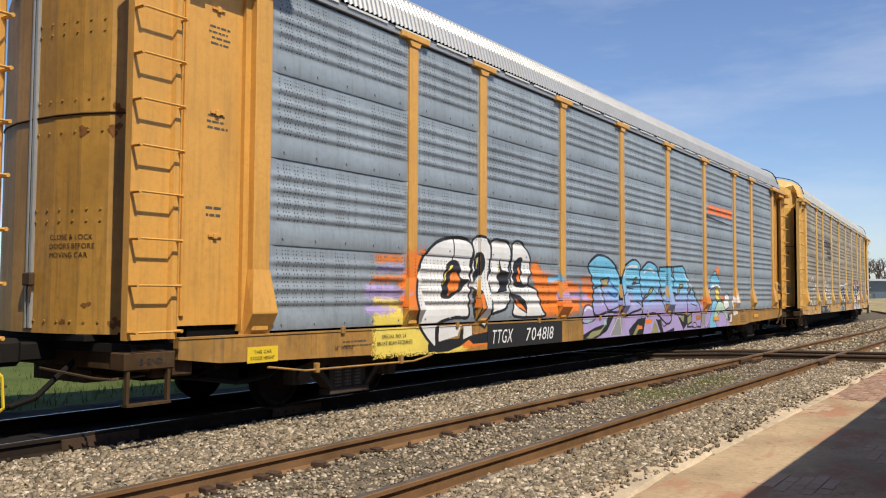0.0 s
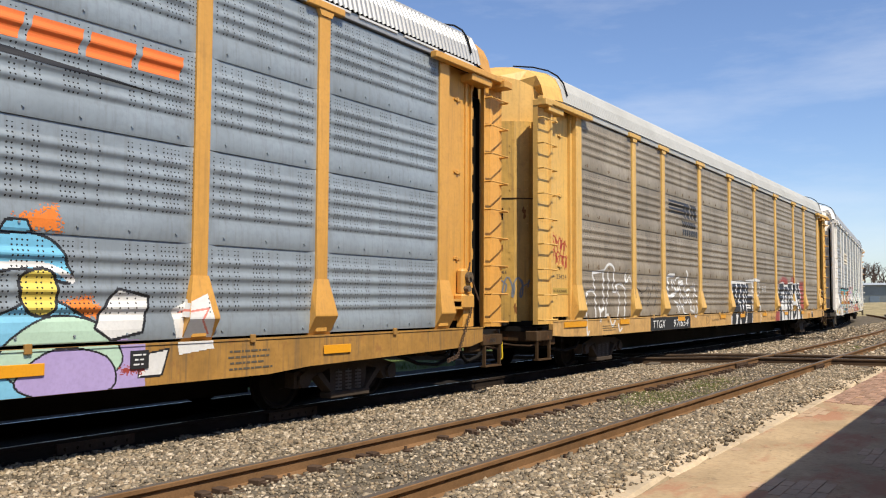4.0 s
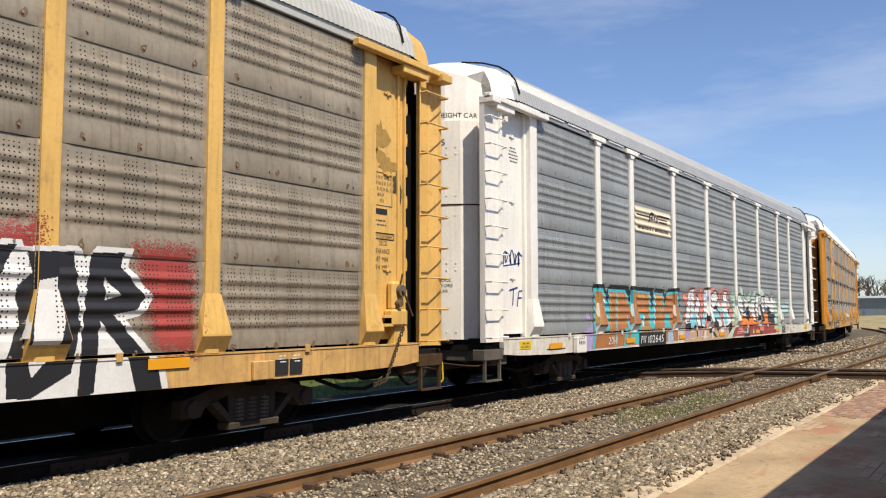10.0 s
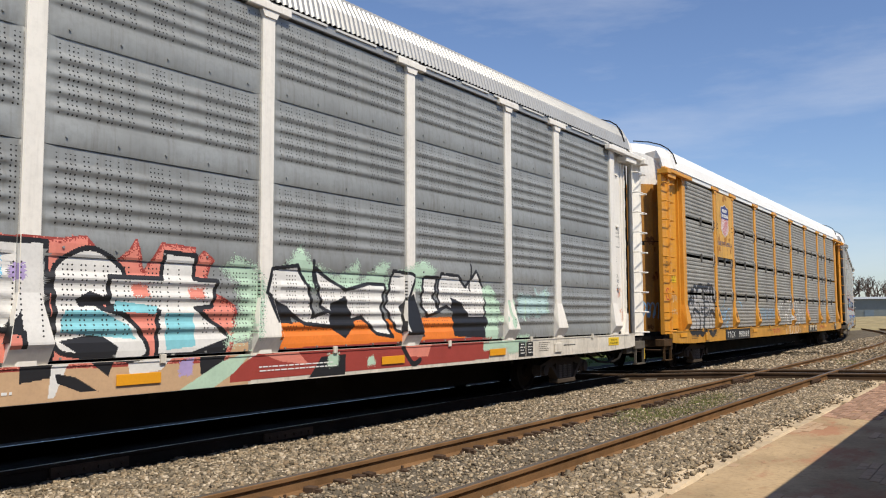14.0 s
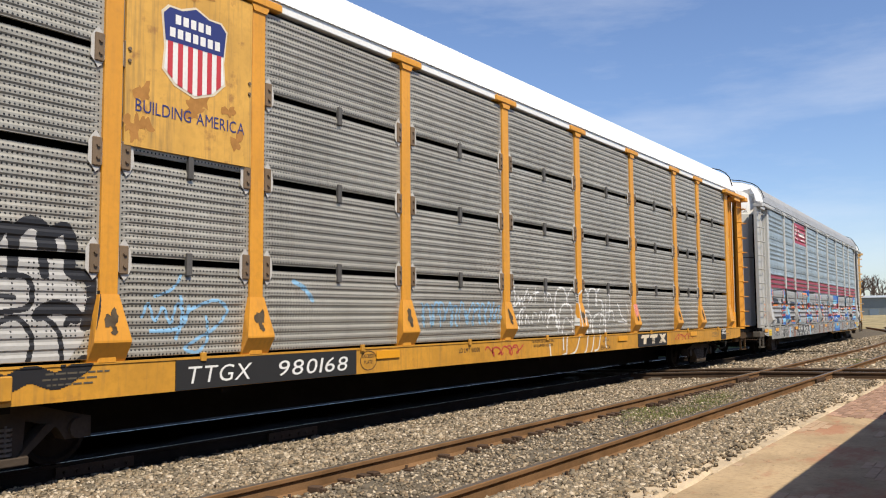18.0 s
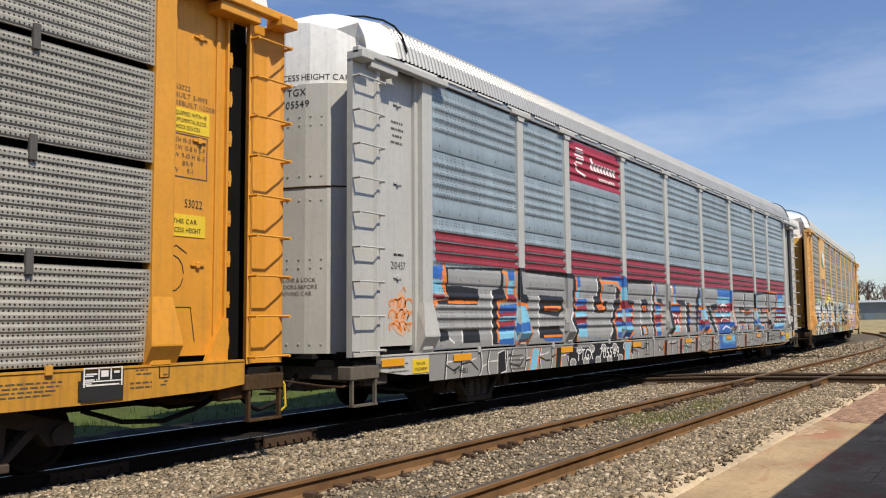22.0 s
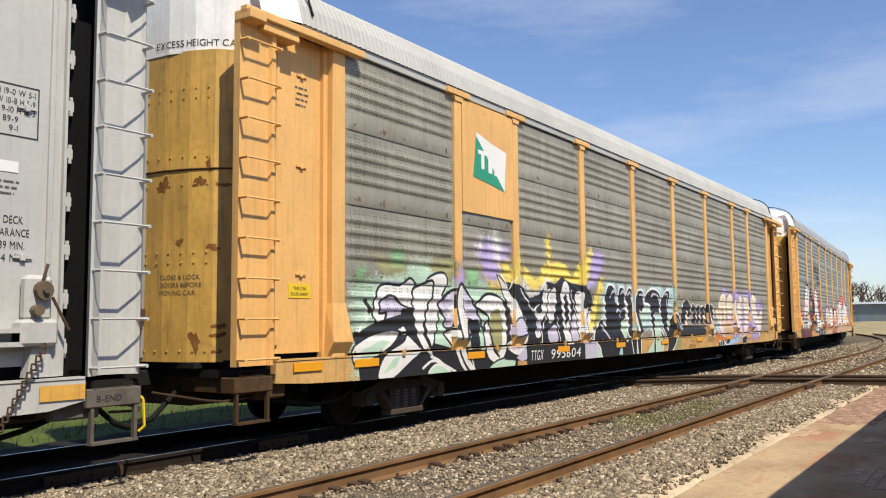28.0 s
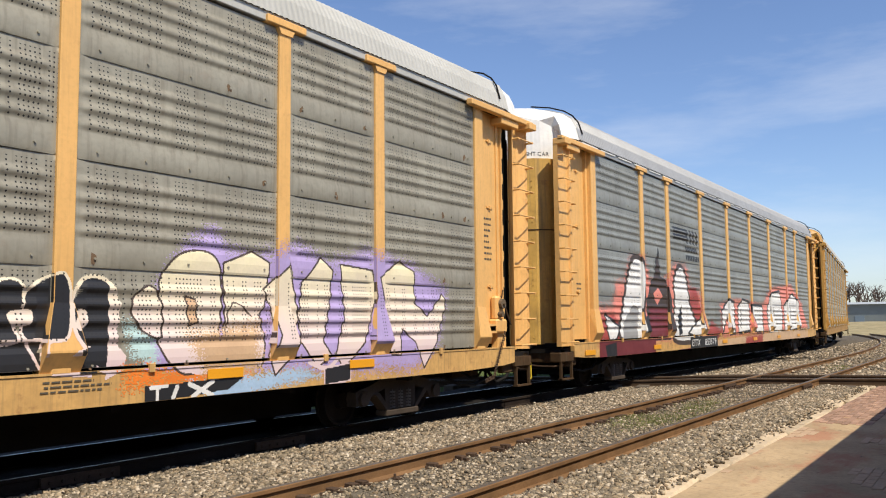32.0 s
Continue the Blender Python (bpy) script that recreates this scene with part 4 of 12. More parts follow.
def clip(poly, axis, limit, keep_above):
    """A convex polygon cut at x or z = limit."""
    out = []
    for i, p in enumerate(poly):
        q = poly[i - 1]
        ip, iq = (p[axis] >= limit) == keep_above or p[axis] == limit, (q[axis] >= limit) == keep_above or q[axis] == limit
        if ip != iq:
            t = (limit - q[axis]) / (p[axis] - q[axis])
            out.append((q[0] + t * (p[0] - q[0]), q[1] + t * (p[1] - q[1])))
        if ip:
            out.append(p)
    return out


def cut(poly, x0, x1, z0, z1):
    xs, zs = [p[0] for p in poly], [p[1] for p in poly]
    if max(xs) <= x0 or min(xs) >= x1 or max(zs) <= z0 or min(zs) >= z1:
        return []
    for axis, limit, above in ((0, x0, True), (0, x1, False), (1, z0, True), (1, z1, False)):
        poly = clip(poly, axis, limit, above)
        if len(poly) < 3:
            return []
    return poly


BANDS = {}
for _style, _prof in PROFILES.items():
    BANDS[_style] = [(r + a[0], r + b[0], FACE + a[1], FACE + b[1]) for r in ROW_Z[:-1] for a, b in zip(_prof, _prof[1:])]


def spray(k, polys, m, depth, style="ribbed", tag="graffiti", label=""):
    """Lays flat shapes in x, z onto a car's side, following ribs and post feet; depth orders the coats."""
    lift = 0.002 + depth * 0.0014
    PIECES[0] += 1
    vs, fs = PAINT.setdefault((k, tag, PIECES[0], label), ([], [], m))[:2]

    def lay(poly, height):
        if len(poly) > 2:
            o = len(vs)
            vs.extend((x, height(z) - lift, z) for x, z in poly)
            fs.append(tuple(range(o, o + len(poly))))
    for poly in polys:
        zs, xs = [p[1] for p in poly], [p[0] for p in poly]
        lo, hi, left, right = min(zs), max(zs), min(xs), max(xs)
        if hi < 1.0:
            continue
        for bay, (a, b) in enumerate(BAYS):
            a2, b2 = a + (0.10 if bay else 0.01), b - (0.10 if bay < 8 else 0.01)
            if right <= a2 or left >= b2:
                continue
            strip = cut(poly, a2, b2, 0.9, 5.2)
            if strip:
                for z0, z1, y0, y1 in BANDS[style]:
                    if z1 > lo and z0 < hi:
                        lay(cut(strip, a2, b2, z0, z1), lambda z: y0 + (y1 - y0) * (z - z0) / (z1 - z0))
        for x in POSTS:
            if right > x - 0.22 and left < x + 0.2 and lo < 1.68:
                for i in range(4):
                    z0, z1 = LIP + 0.02 + i * 0.11, LIP + 0.02 + (i + 1) * 0.11
                    w = 0.205 - 0.10 * (z1 - LIP) / 0.46
                    lay(cut(poly, x - w, x + w, z0, z1), lambda z: -1.687 + 0.081 * max(0.0, z - LIP - 0.02) / 0.44)


def blob(x, z, w, h, seed, n=22, rough=0.25):
    """A wobbly patch as a fan of triangles."""
    rnd = random.Random(seed)
    ph = [rnd.uniform(0, 6.28) for _ in range(4)]
    ring = []
    for i in range(n):
        t = 2 * math.pi * i / n
        r = 1 + rough * (0.5 * math.sin(2 * t + ph[0]) + 0.35 * math.sin(3 * t + ph[1]) + 0.3 * math.sin(5 * t + ph[2]) + 0.2 * math.sin(9 * t + ph[3]))
        ring.append((x + w / 2 * r * math.cos(t), z + h / 2 * r * math.sin(t)))
    return [[(x, z), ring[i], ring[(i + 1) % n]] for i in range(n)]


def bar(x0, x1, z0, z1, lean=0.0):
    return [[(x0, z0), (x1, z0), (x1 + lean, z1), (x0 + lean, z1)]]


def stroke(points, width):
    """A painted line through points, as a strip of quads with mitred joints."""
    n, sides = len(points), []
    for i, (x, z) in enumerate(points):
        (ax, az), (bx, bz) = points[max(i - 1, 0)], points[min(i + 1, n - 1)]
        d = math.hypot(bx - ax, bz - az) or 1
        nx, nz = -(bz - az) / d * width / 2, (bx - ax) / d * width / 2
        sides.append(((x - nx, z - nz), (x + nx, z + nz)))
    return [[a[0], b[0], b[1], a[1]] for a, b in zip(sides, sides[1:])]


def curl(x0, x1, z0, z1, turns, seed, n=40):
    """A handwriting-like line that loops its way along a box."""
    rnd = random.Random(seed)
    a, b, c = rnd.uniform(0, 6), rnd.uniform(0.8, 1.3), rnd.uniform(0.5, 1.0)
    pts = []
    for i in range(n + 1):
        u = i / n
        t = u * turns * 2 * math.pi
        pts.append((x0 + (x1 - x0) * u + 0.5 * (x1 - x0) / turns * math.sin(t * b + a) * 0.7, (z0 + z1) / 2 + (z1 - z0) / 2 * (0.75 * math.cos(t + a) + 0.25 * math.sin(2.3 * t * c))))
    return pts


def curl_line(x0, x1, z0, z1, turns, seed, width):
    return stroke(curl(x0, x1, z0, z1, turns, seed), width)


def stencil(k, text, x0, z0, high, m, y, width=None, name="stencil", depth=0, lean=0.0):
    """Small lettering on a flat face whose surface is at y."""
    vs, fs = [], []
    if -1.72 < y < -1.575 and z0 < 0.99 and name != "number_lettering" and SILLS[k] is SHALLOW:
        z0, high = on_sill(k, z0), high * 0.8
    x = x0
    total = 0.0
    for ch in text:
        total += 0.32 if ch == " " else glyph(ch)[2] - glyph(ch)[1] + 0.12
    sx = (width / total) if width else high / 0.70
    for ch in text:
        if ch == " ":
            x += 0.32 * sx
            continue
        tris, g0, g1 = glyph(ch)
        for t in tris:
            o = len(vs)
            vs += [(x + (px - g0) * sx + lean * pz * high / 0.70, y - 0.004 - depth * 0.003, z0 + pz * high / 0.70) for px, pz in t]
            fs.append((o, o + 1, o + 2))
        x += (g1 - g0 + 0.12) * sx
    return part(name, mesh_of(name, vs, fs, m), CARS[k])


def bars(k, x0, x1, z0, z1, rows, m, y, seed=0, name="stencil_lines"):
    """Writing too small to read, as rows of short dark bars."""
    rnd = random.Random(seed)
    pieces = []
    if -1.72 < y < -1.575:
        z0, z1 = on_sill(k, z0), on_sill(k, z1)
    step = (z1 - z0) / rows
    for r in range(rows):
        z = z1 - (r + 0.5) * step
        x, end = x0 + rnd.uniform(0, 0.05), x1 - rnd.uniform(0, 0.3) * (x1 - x0)
        while x < end:
            w = min(rnd.uniform(0.03, 0.11), end - x)
            pieces.append(([(x, y - 0.004, z - step * 0.17), (x + w, y - 0.004, z - step * 0.17), (x + w, y - 0.004, z + step * 0.17), (x, y - 0.004, z + step * 0.17)], [(0, 1, 2, 3)]))
            x += w + 0.018
    return tagged(part(name, mesh_of(name, *joined(*pieces), M_fine_ink if m is M_ink and rows > 1 else m), CARS[k]), kind="stuff")


def coat(name, color, dots=True, rough=0.5, second=None, z0=1.0, z1=2.3):
    """Spray paint on perforated steel; a second colour fades in towards the foot."""
    m = mat(name, color, rough, dark=0.85, fine=30, coarse=3.0, bump=0.03)
    n, k = m.node_tree.nodes, m.node_tree.links
    b = n["Principled BSDF"]
    if second:
        old = b.inputs["Base Color"].links[0].from_socket
        co = n.new("ShaderNodeTexCoord")
        sp = n.new("ShaderNodeSeparateXYZ")
        ns = n.new("ShaderNodeTexNoise")
        ns.inputs["Scale"].default_value, ns.inputs["Detail"].default_value = 2.2, 3
        ad = n.new("ShaderNodeMath")
        ad.operation = "MULTIPLY_ADD"
        ad.inputs[1].default_value = 0.9
        mr = n.new("ShaderNodeMapRange")
        mr.inputs["From Min"].default_value, mr.inputs["From Max"].default_value = z0 + 0.45, z1 + 0.45
        x = n.new("ShaderNodeMix")
        x.data_type = "RGBA"
        k.new(co.outputs["Object"], sp.inputs[0])
        k.new(co.outputs["Object"], ns.inputs["Vector"])
        k.new(ns.outputs["Fac"], ad.inputs[0])
        k.new(sp.outputs["Z"], ad.inputs[2])
        k.new(ad.outputs[0], mr.inputs["Value"])
        k.new(mr.outputs["Result"], x.inputs["Factor"])
        x.inputs["A"].default_value = (*second, 1)
        k.new(old, x.inputs["B"])
        k.new(x.outputs["Result"], b.inputs["Base Color"])
    return perforate(m, foot=1.0) if dots else m


P_white = coat("white spray", (0.72, 0.71, 0.68))
P_black = coat("black spray", (0.018, 0.018, 0.02))
P_orange = coat("orange spray", (0.80, 0.21, 0.03))
P_yellow = coat("yellow spray", (0.80, 0.62, 0.12))
P_lilac = coat("lilac spray", (0.42, 0.33, 0.58))
P_sky = coat("sky blue spray", (0.16, 0.47, 0.66), second=(0.36, 0.27, 0.52), z0=1.0, z1=1.7)
P_blue = coat("deep blue spray", (0.03, 0.13, 0.42))
P_light = coat("light blue spray", (0.20, 0.50, 0.68))
P_turq = coat("turquoise spray", (0.06, 0.46, 0.52))
P_brown = coat("brown-orange spray", (0.42, 0.17, 0.055))
P_red = coat("dull red spray", (0.34, 0.055, 0.042))
P_salmon = coat("salmon spray", (0.72, 0.24, 0.18))
P_green = coat("green spray", (0.22, 0.45, 0.22))
P_mint = coat("mint spray", (0.45, 0.62, 0.48))
P_grey = coat("grey spray", (0.30, 0.30, 0.295), second=(0.25, 0.245, 0.235), z0=0.9, z1=1.1)
P_cream = coat("cream spray", (0.78, 0.70, 0.46), second=(0.66, 0.52, 0.52))
P_scrawl = coat("bright faded blue spray", (0.22, 0.42, 0.62))
P_paleteal = coat("pale teal spray", (0.40, 0.55, 0.54))
P_stripe = mat("red band paint", (0.259, 0.025, 0.036), 0.5, dark=0.85, fine=20, coarse=1.0, bump=0.05)
perforate(P_stripe, foot=1.0)
M_flagwhite = mat("white emblem paint", (0.75, 0.73, 0.70), 0.5, dark=0.9, bump=0)
M_flaggreen = mat("green emblem paint", (0.02, 0.28, 0.16), 0.5, dark=0.85, bump=0)
M_navy = mat("navy emblem paint", (0.025, 0.035, 0.16), 0.5, dark=0.85, bump=0)
M_shieldred = mat("red emblem paint", (0.50, 0.04, 0.05), 0.5, dark=0.85, bump=0)
M_creamboard = mat("cream sign board", (0.68, 0.58, 0.42), 0.6, dark=0.88, fine=20, coarse=1.5, bump=0.03)
M_redboard = mat("red sign board", (0.33, 0.025, 0.05), 0.5, dark=0.85, bump=0.03)
M_orangemark = mat("orange emblem paint", (0.75, 0.16, 0.03), 0.5, dark=0.9, bump=0)


def sill_plate(k, x0, x1, words, on_plate=True):
    """Slanted white characters on the sill; words are (text, from, to)."""
    lo, hi = SILLS[k]
    if on_plate:
        flat_part("number_board", CARS[k], x0, x1, lo + 0.004, hi - 0.018, SILL_FACE - 0.012, M_ink, 0.012, "black board with white stencilled characters")
    for text, a, b in words:
        stencil(k, text, a, lo + 0.20 * (hi - lo), 0.54 * (hi - lo), M_chalk, SILL_FACE - (0.012 if on_plate else 0.002), b - a - 0.05, "number_lettering", lean=0.22)


def placard(k, x0, x1, z0, z1, y):
    if y < -1.575:
        z0, z1 = on_sill(k, z0), on_sill(k, z1)
    board = flat_part("placard", CARS[k], x0, x1, z0, z1, y - 0.008, M_sign, 0.008, "yellow excess height placard")
    w, h = x1 - x0, z1 - z0
    stencil(k, "THIS CAR", x0 + 0.2 * w, z0 + 0.57 * h, 0.22 * h, M_ink, y - 0.008, 0.6 * w, "number_lettering")
    stencil(k, "EXCESS HEIGHT", x0 + 0.1 * w, z0 + 0.18 * h, 0.22 * h, M_ink, y - 0.008, 0.8 * w, "number_lettering")


def reflectors(k, xs, z=0.80):
    me = cached("reflector", lambda: mesh_of("reflector", *box(-0.26, 0.26, SILL_FACE - 0.022, SILL_FACE - 0.016, -0.055, 0.055, 0.003), M_amber))
    for x in xs:
        part("reflector", me, CARS[k], (x, 0, z), "amber reflector strip")


def hinge_clips(k):
    """Brown latch plates at the panel seams and posts of the finely ribbed car."""
    me = cached("clip", lambda: mesh_of("clip", *joined(box(-0.05, 0.05, -1.60, -1.54, -0.14, 0.14, 0.008), rod((0, -1.62, 0.06), (0, -1.59, 0.06), 0.02, 6), rod((0, -1.62, -0.06), (0, -1.59, -0.06), 0.02, 6)), M_clip))
    patch = cached("patch", lambda: mesh_of("clip_patch", *prism([(0.085 * math.cos(t * 0.5236) * (1 + 0.15 * math.sin(3 * t)), 0.19 * math.sin(t * 0.5236) * (1 + 0.1 * math.cos(2 * t))) for t in range(12)], -1.580, -1.574), M_clip_patch))
    small = cached("midclip", lambda: mesh_of("clip", *joined(box(-0.035, 0.035, -1.60, -1.55, -0.13, 0.11, 0.006)), M_clip2))
    for z in ROW_Z[1:-1]:
        for x in POSTS:
            for s in (-1, 1):
                part("clip_patch", patch, CARS[k], (x + s * 0.17, 0, z))
                part("clip", me, CARS[k], (x + s * 0.16, 0, z))
        for a, b in BAYS:
            part("clip", small, CARS[k], ((a + b) / 2, 0, z))


def bolt_rust(k, seed, share):
    """Rust runs under some of the bolts along the sheets' feet."""
    rnd = random.Random(seed)
    for a, b in BAYS:
        n = round((b - a - 0.2) / 0.55)
        for r in ROW_Z[:-1]:
            for i in range(n):
                if rnd.random() < share:
                    x = a + 0.32 + i * (b - a - 0.64) / max(1, n - 1) + rnd.uniform(-0.02, 0.02)
                    spray(k, blob(x, r + 0.085, 0.07, 0.09, rnd.randint(0, 999), 9, 0.5), M_boltrust, 0.2, tag="rust_stain")


M_boltrust = mat("thin rust stain", (0.20, 0.13, 0.08), 0.7, dark=0.7, fine=25, coarse=8, bump=0)
M_clip = mat("brown latch", (0.19, 0.135, 0.09), 0.7, dark=0.7)
M_clip2 = mat("grey latch", (0.12, 0.115, 0.11), 0.7, 0.2, dark=0.7)
M_clip_patch = mat("bare pale patch", (0.50, 0.48, 0.45), 0.7, dark=0.8)


def dress_car_1():
    k = 1
    spray(k, [p for i in range(4) for p in bar(4.62 + i * 0.58, 5.12 + i * 0.58, 3.72, 3.98, 0.08)], M_orangemark, 0.5, tag="emblem", label="orange railroad emblem over a black swoosh")
    spray(k, [[(4.5, 3.58), (6.7, 3.52), (4.5, 3.68)]], P_black, 0.5, tag="emblem")
    sill_plate(k, -7.05, -4.38, (("TTGX", -6.95, -6.2), ("704818", -5.8, -4.68)))
    placard(k, -12.21, -11.74, 0.66, 0.84, SILL_FACE)
    bars(k, -12.75, -12.42, 2.27, 2.43, 2, M_ink, -1.44, 5)
    bars(k, -12.75, -12.38, 3.25, 3.45, 3, M_ink, -1.44, 6)
    bars(k, -12.72, -12.40, 4.2, 4.45, 4, M_ink, -1.44, 7)
    bars(k, -10.6, -9.9, 0.75, 0.86, 2, M_ink, SILL_FACE, 8)
    bars(k, 7.6, 8.3, 0.62, 0.88, 4, M_ink, SILL_FACE, 9)
    reflectors(k, (5.2, 9.4))


def dress_car_2():
    k = 2
    spray(k, curl_line(-9.0, -7.6, 1.2, 1.8, 3, 95, 0.02), P_black, 0.2, label="thin dark scribble")
    stencil(k, "8x05", 2.2, 1.72, 0.18, P_white, FACE - 0.04, 0.55, "tag", lean=0.1)
    for z in (3.93, 3.84, 3.75, 3.66):
        spray(k, bar(-6.75, -5.62 + (3.93 - z) * 0.6, z - 0.03, z + 0.03), P_black, 0.3, tag="emblem", label="black striped railroad emblem with two lines of writing")
    for x in (-5.62, -5.05):
        spray(k, bar(x, x + 0.15, 3.56, 3.96, -0.04) + bar(x + 0.30, x + 0.45, 3.56, 3.96, -0.04) + [[(x + 0.11, 3.96), (x + 0.24, 3.96), (x + 0.36, 3.56), (x + 0.25, 3.56)]], P_black, 0.5, tag="emblem")
    for r, w in ((3.33, 7), (3.11, 8)):
        for i in range(w):
            spray(k, bar(-5.75 + i * 0.155, -5.63 + i * 0.155, r, r + 0.16), P_black, 0.5, tag="emblem")
    sill_plate(k, -8.12, -5.25, (("TTGX", -8.02, -7.1), ("971654", -6.58, -5.35)))
    stencil(k, "23424", -12.72, 1.83, 0.09, M_fine_ink, -1.44, 0.44)
    bars(k, -12.94, -12.76, 1.83, 1.93, 1, M_fine_ink, -1.44, 11)
    for i, z in enumerate((2.58, 2.28)):
        for j in range(5):
            x = -12.96 + 0.13 * j + 0.05 * i
            spray_flat(k, stroke(curl(x, x + 0.15, z - 0.11 - 0.03 * j, z + 0.12 - 0.03 * j, 1.0, 110 + 10 * i + j, 18), 0.022) + stroke(((x + 0.02, z - 0.14 - 0.03 * j), (x + 0.1, z + 0.14 - 0.03 * j)), 0.02), M_tagred, -1.44, "red marker tag")
    flat_part("placard", CARS[k], -12.96, -12.22, 1.54, 1.66, -1.448, M_sign_dull, 0.008, "yellow placard with a dark rim")
    stencil(k, "THIS CAR EXCESS HEIGHT", -12.90, 1.57, 0.055, M_ink, -1.449, 0.62)
    bars(k, -10.9, -10.0, 0.62, 0.80, 3, M_ink, SILL_FACE, 13)
    spray_flat(k, stroke([(-3.75 + 0.13 * math.cos(a * 0.42), 0.76 + 0.15 * math.sin(a * 0.42)) for a in range(16)], 0.012), M_ink, SILL_FACE, "stencil_ring")
    bolt_rust(k, 61, 0.7)
    reflectors(k, (-12.45, -11.95, -9.72, -5.97, -2.3, -0.22, 2.56, 5.70, 8.54), 0.95)


def dress_car_3():
    k = 3
    spray(k, bar(-6.98, -4.55, 3.36, 3.98), M_creamboard, 0.3, tag="sign", label="cream painted sign with a black emblem and small lettering")
    for polys in (bar(-6.86, -6.0, 3.755, 3.80), bar(-5.5, -4.70, 3.84, 3.875), bar(-5.45, -4.78, 3.765, 3.80), bar(-5.40, -4.86, 3.69, 3.725), stroke(((-6.1, 3.66), (-5.95, 3.88), (-5.78, 3.86), (-5.85, 3.75), (-5.98, 3.75)), 0.085), stroke(((-5.75, 3.72), (-5.62, 3.84), (-5.60, 3.68), (-5.46, 3.84)), 0.075)):
        spray(k, polys, M_ink, 1.3, tag="emblem")
    for i in range(24):
        if i not in (10, 12):
            spray(k, bar(-6.80 + i * 0.088, -6.735 + i * 0.088, 3.45, 3.52), M_ink, 1.3, tag="emblem_lettering")
    sill_plate(k, -6.90, -5.12, (("PW", -6.82, -6.42), ("102645", -6.36, -5.22)))
    stencil(k, "2014", -8.72, 0.66, 0.2, P_white, SILL_FACE - 0.014, 0.50, "tag", lean=0.25)
    spray_flat(k, [p for i in range(5) for p in stroke(curl(-12.95 + i * 0.14, -12.76 + i * 0.14, 2.30, 2.58, 1.3, 180 + i, 22), 0.032)] + stroke(((-12.95, 2.28), (-12.3, 2.36)), 0.022) + stroke(((-12.70, 1.86), (-12.40, 1.92)), 0.035) + stroke(((-12.55, 1.90), (-12.58, 1.60)), 0.035) + stroke(((-12.36, 1.85), (-12.42, 1.58)), 0.035) + stroke(((-12.36, 1.85), (-12.2, 1.87)), 0.03) + stroke(((-12.38, 1.73), (-12.25, 1.74)), 0.03), M_tagblue, -1.44, "dark blue marker tags")
    bars(k, -12.7, -12.35, 4.15, 4.45, 5, M_ink, -1.44, 23)
    placard(k, -12.60, -12.18, 0.70, 0.90, SILL_FACE)
    pad = part("jack_pad", mesh_of("jack_pad", *box(-10.42, -10.0, SILL_FACE - 0.10, SILL_FACE, 0.68, 1.0, 0.015), M_white3), CARS[k])
    stencil(k, "JACK", -10.36, 0.86, 0.08, M_ink, SILL_FACE - 0.10, 0.30)
    stencil(k, "HERE", -10.36, 0.73, 0.08, M_ink, SILL_FACE - 0.10, 0.30)
    bars(k, -11.6, -10.5, 0.60, 0.70, 1, M_ink, SILL_FACE, 24)
    framed(k, -3.18, -2.82, 0.63, 0.90, SILL_FACE - 0.004, M_chalk, 0.018)
    bars(k, -2.25, -1.3, 0.62, 0.72, 1, M_chalk, SILL_FACE - 0.004, 25)
    bars(k, 1.3, 2.7, 0.68, 0.80, 2, M_chalk, SILL_FACE - 0.004, 26)
    for x in (7.5, 7.78):
        flat_part("number_board", CARS[k], x, x + 0.24, 0.74, 0.99, SILL_FACE - 0.008, M_ink, 0.008, "small black stencil panel")
        bars(k, x + 0.03, x + 0.21, 0.63, 0.90, 4, M_chalk, SILL_FACE - 0.009, 27)
    bars(k, 8.25, 8.72, 0.66, 0.90, 5, M_ink, SILL_FACE, 28)
    bars(k, 9.25, 9.85, 0.74, 0.82, 1, M_ink, SILL_FACE, 29)
    part("jack_pad", mesh_of("jack_pad", *box(8.88, 9.16, SILL_FACE - 0.03, SILL_FACE, 0.76, 0.94, 0.012), M_sill_white), CARS[k])
    reflectors(k, (-11.2, -7.46, -3.88, -0.28, 3.87, 6.75), 0.85)


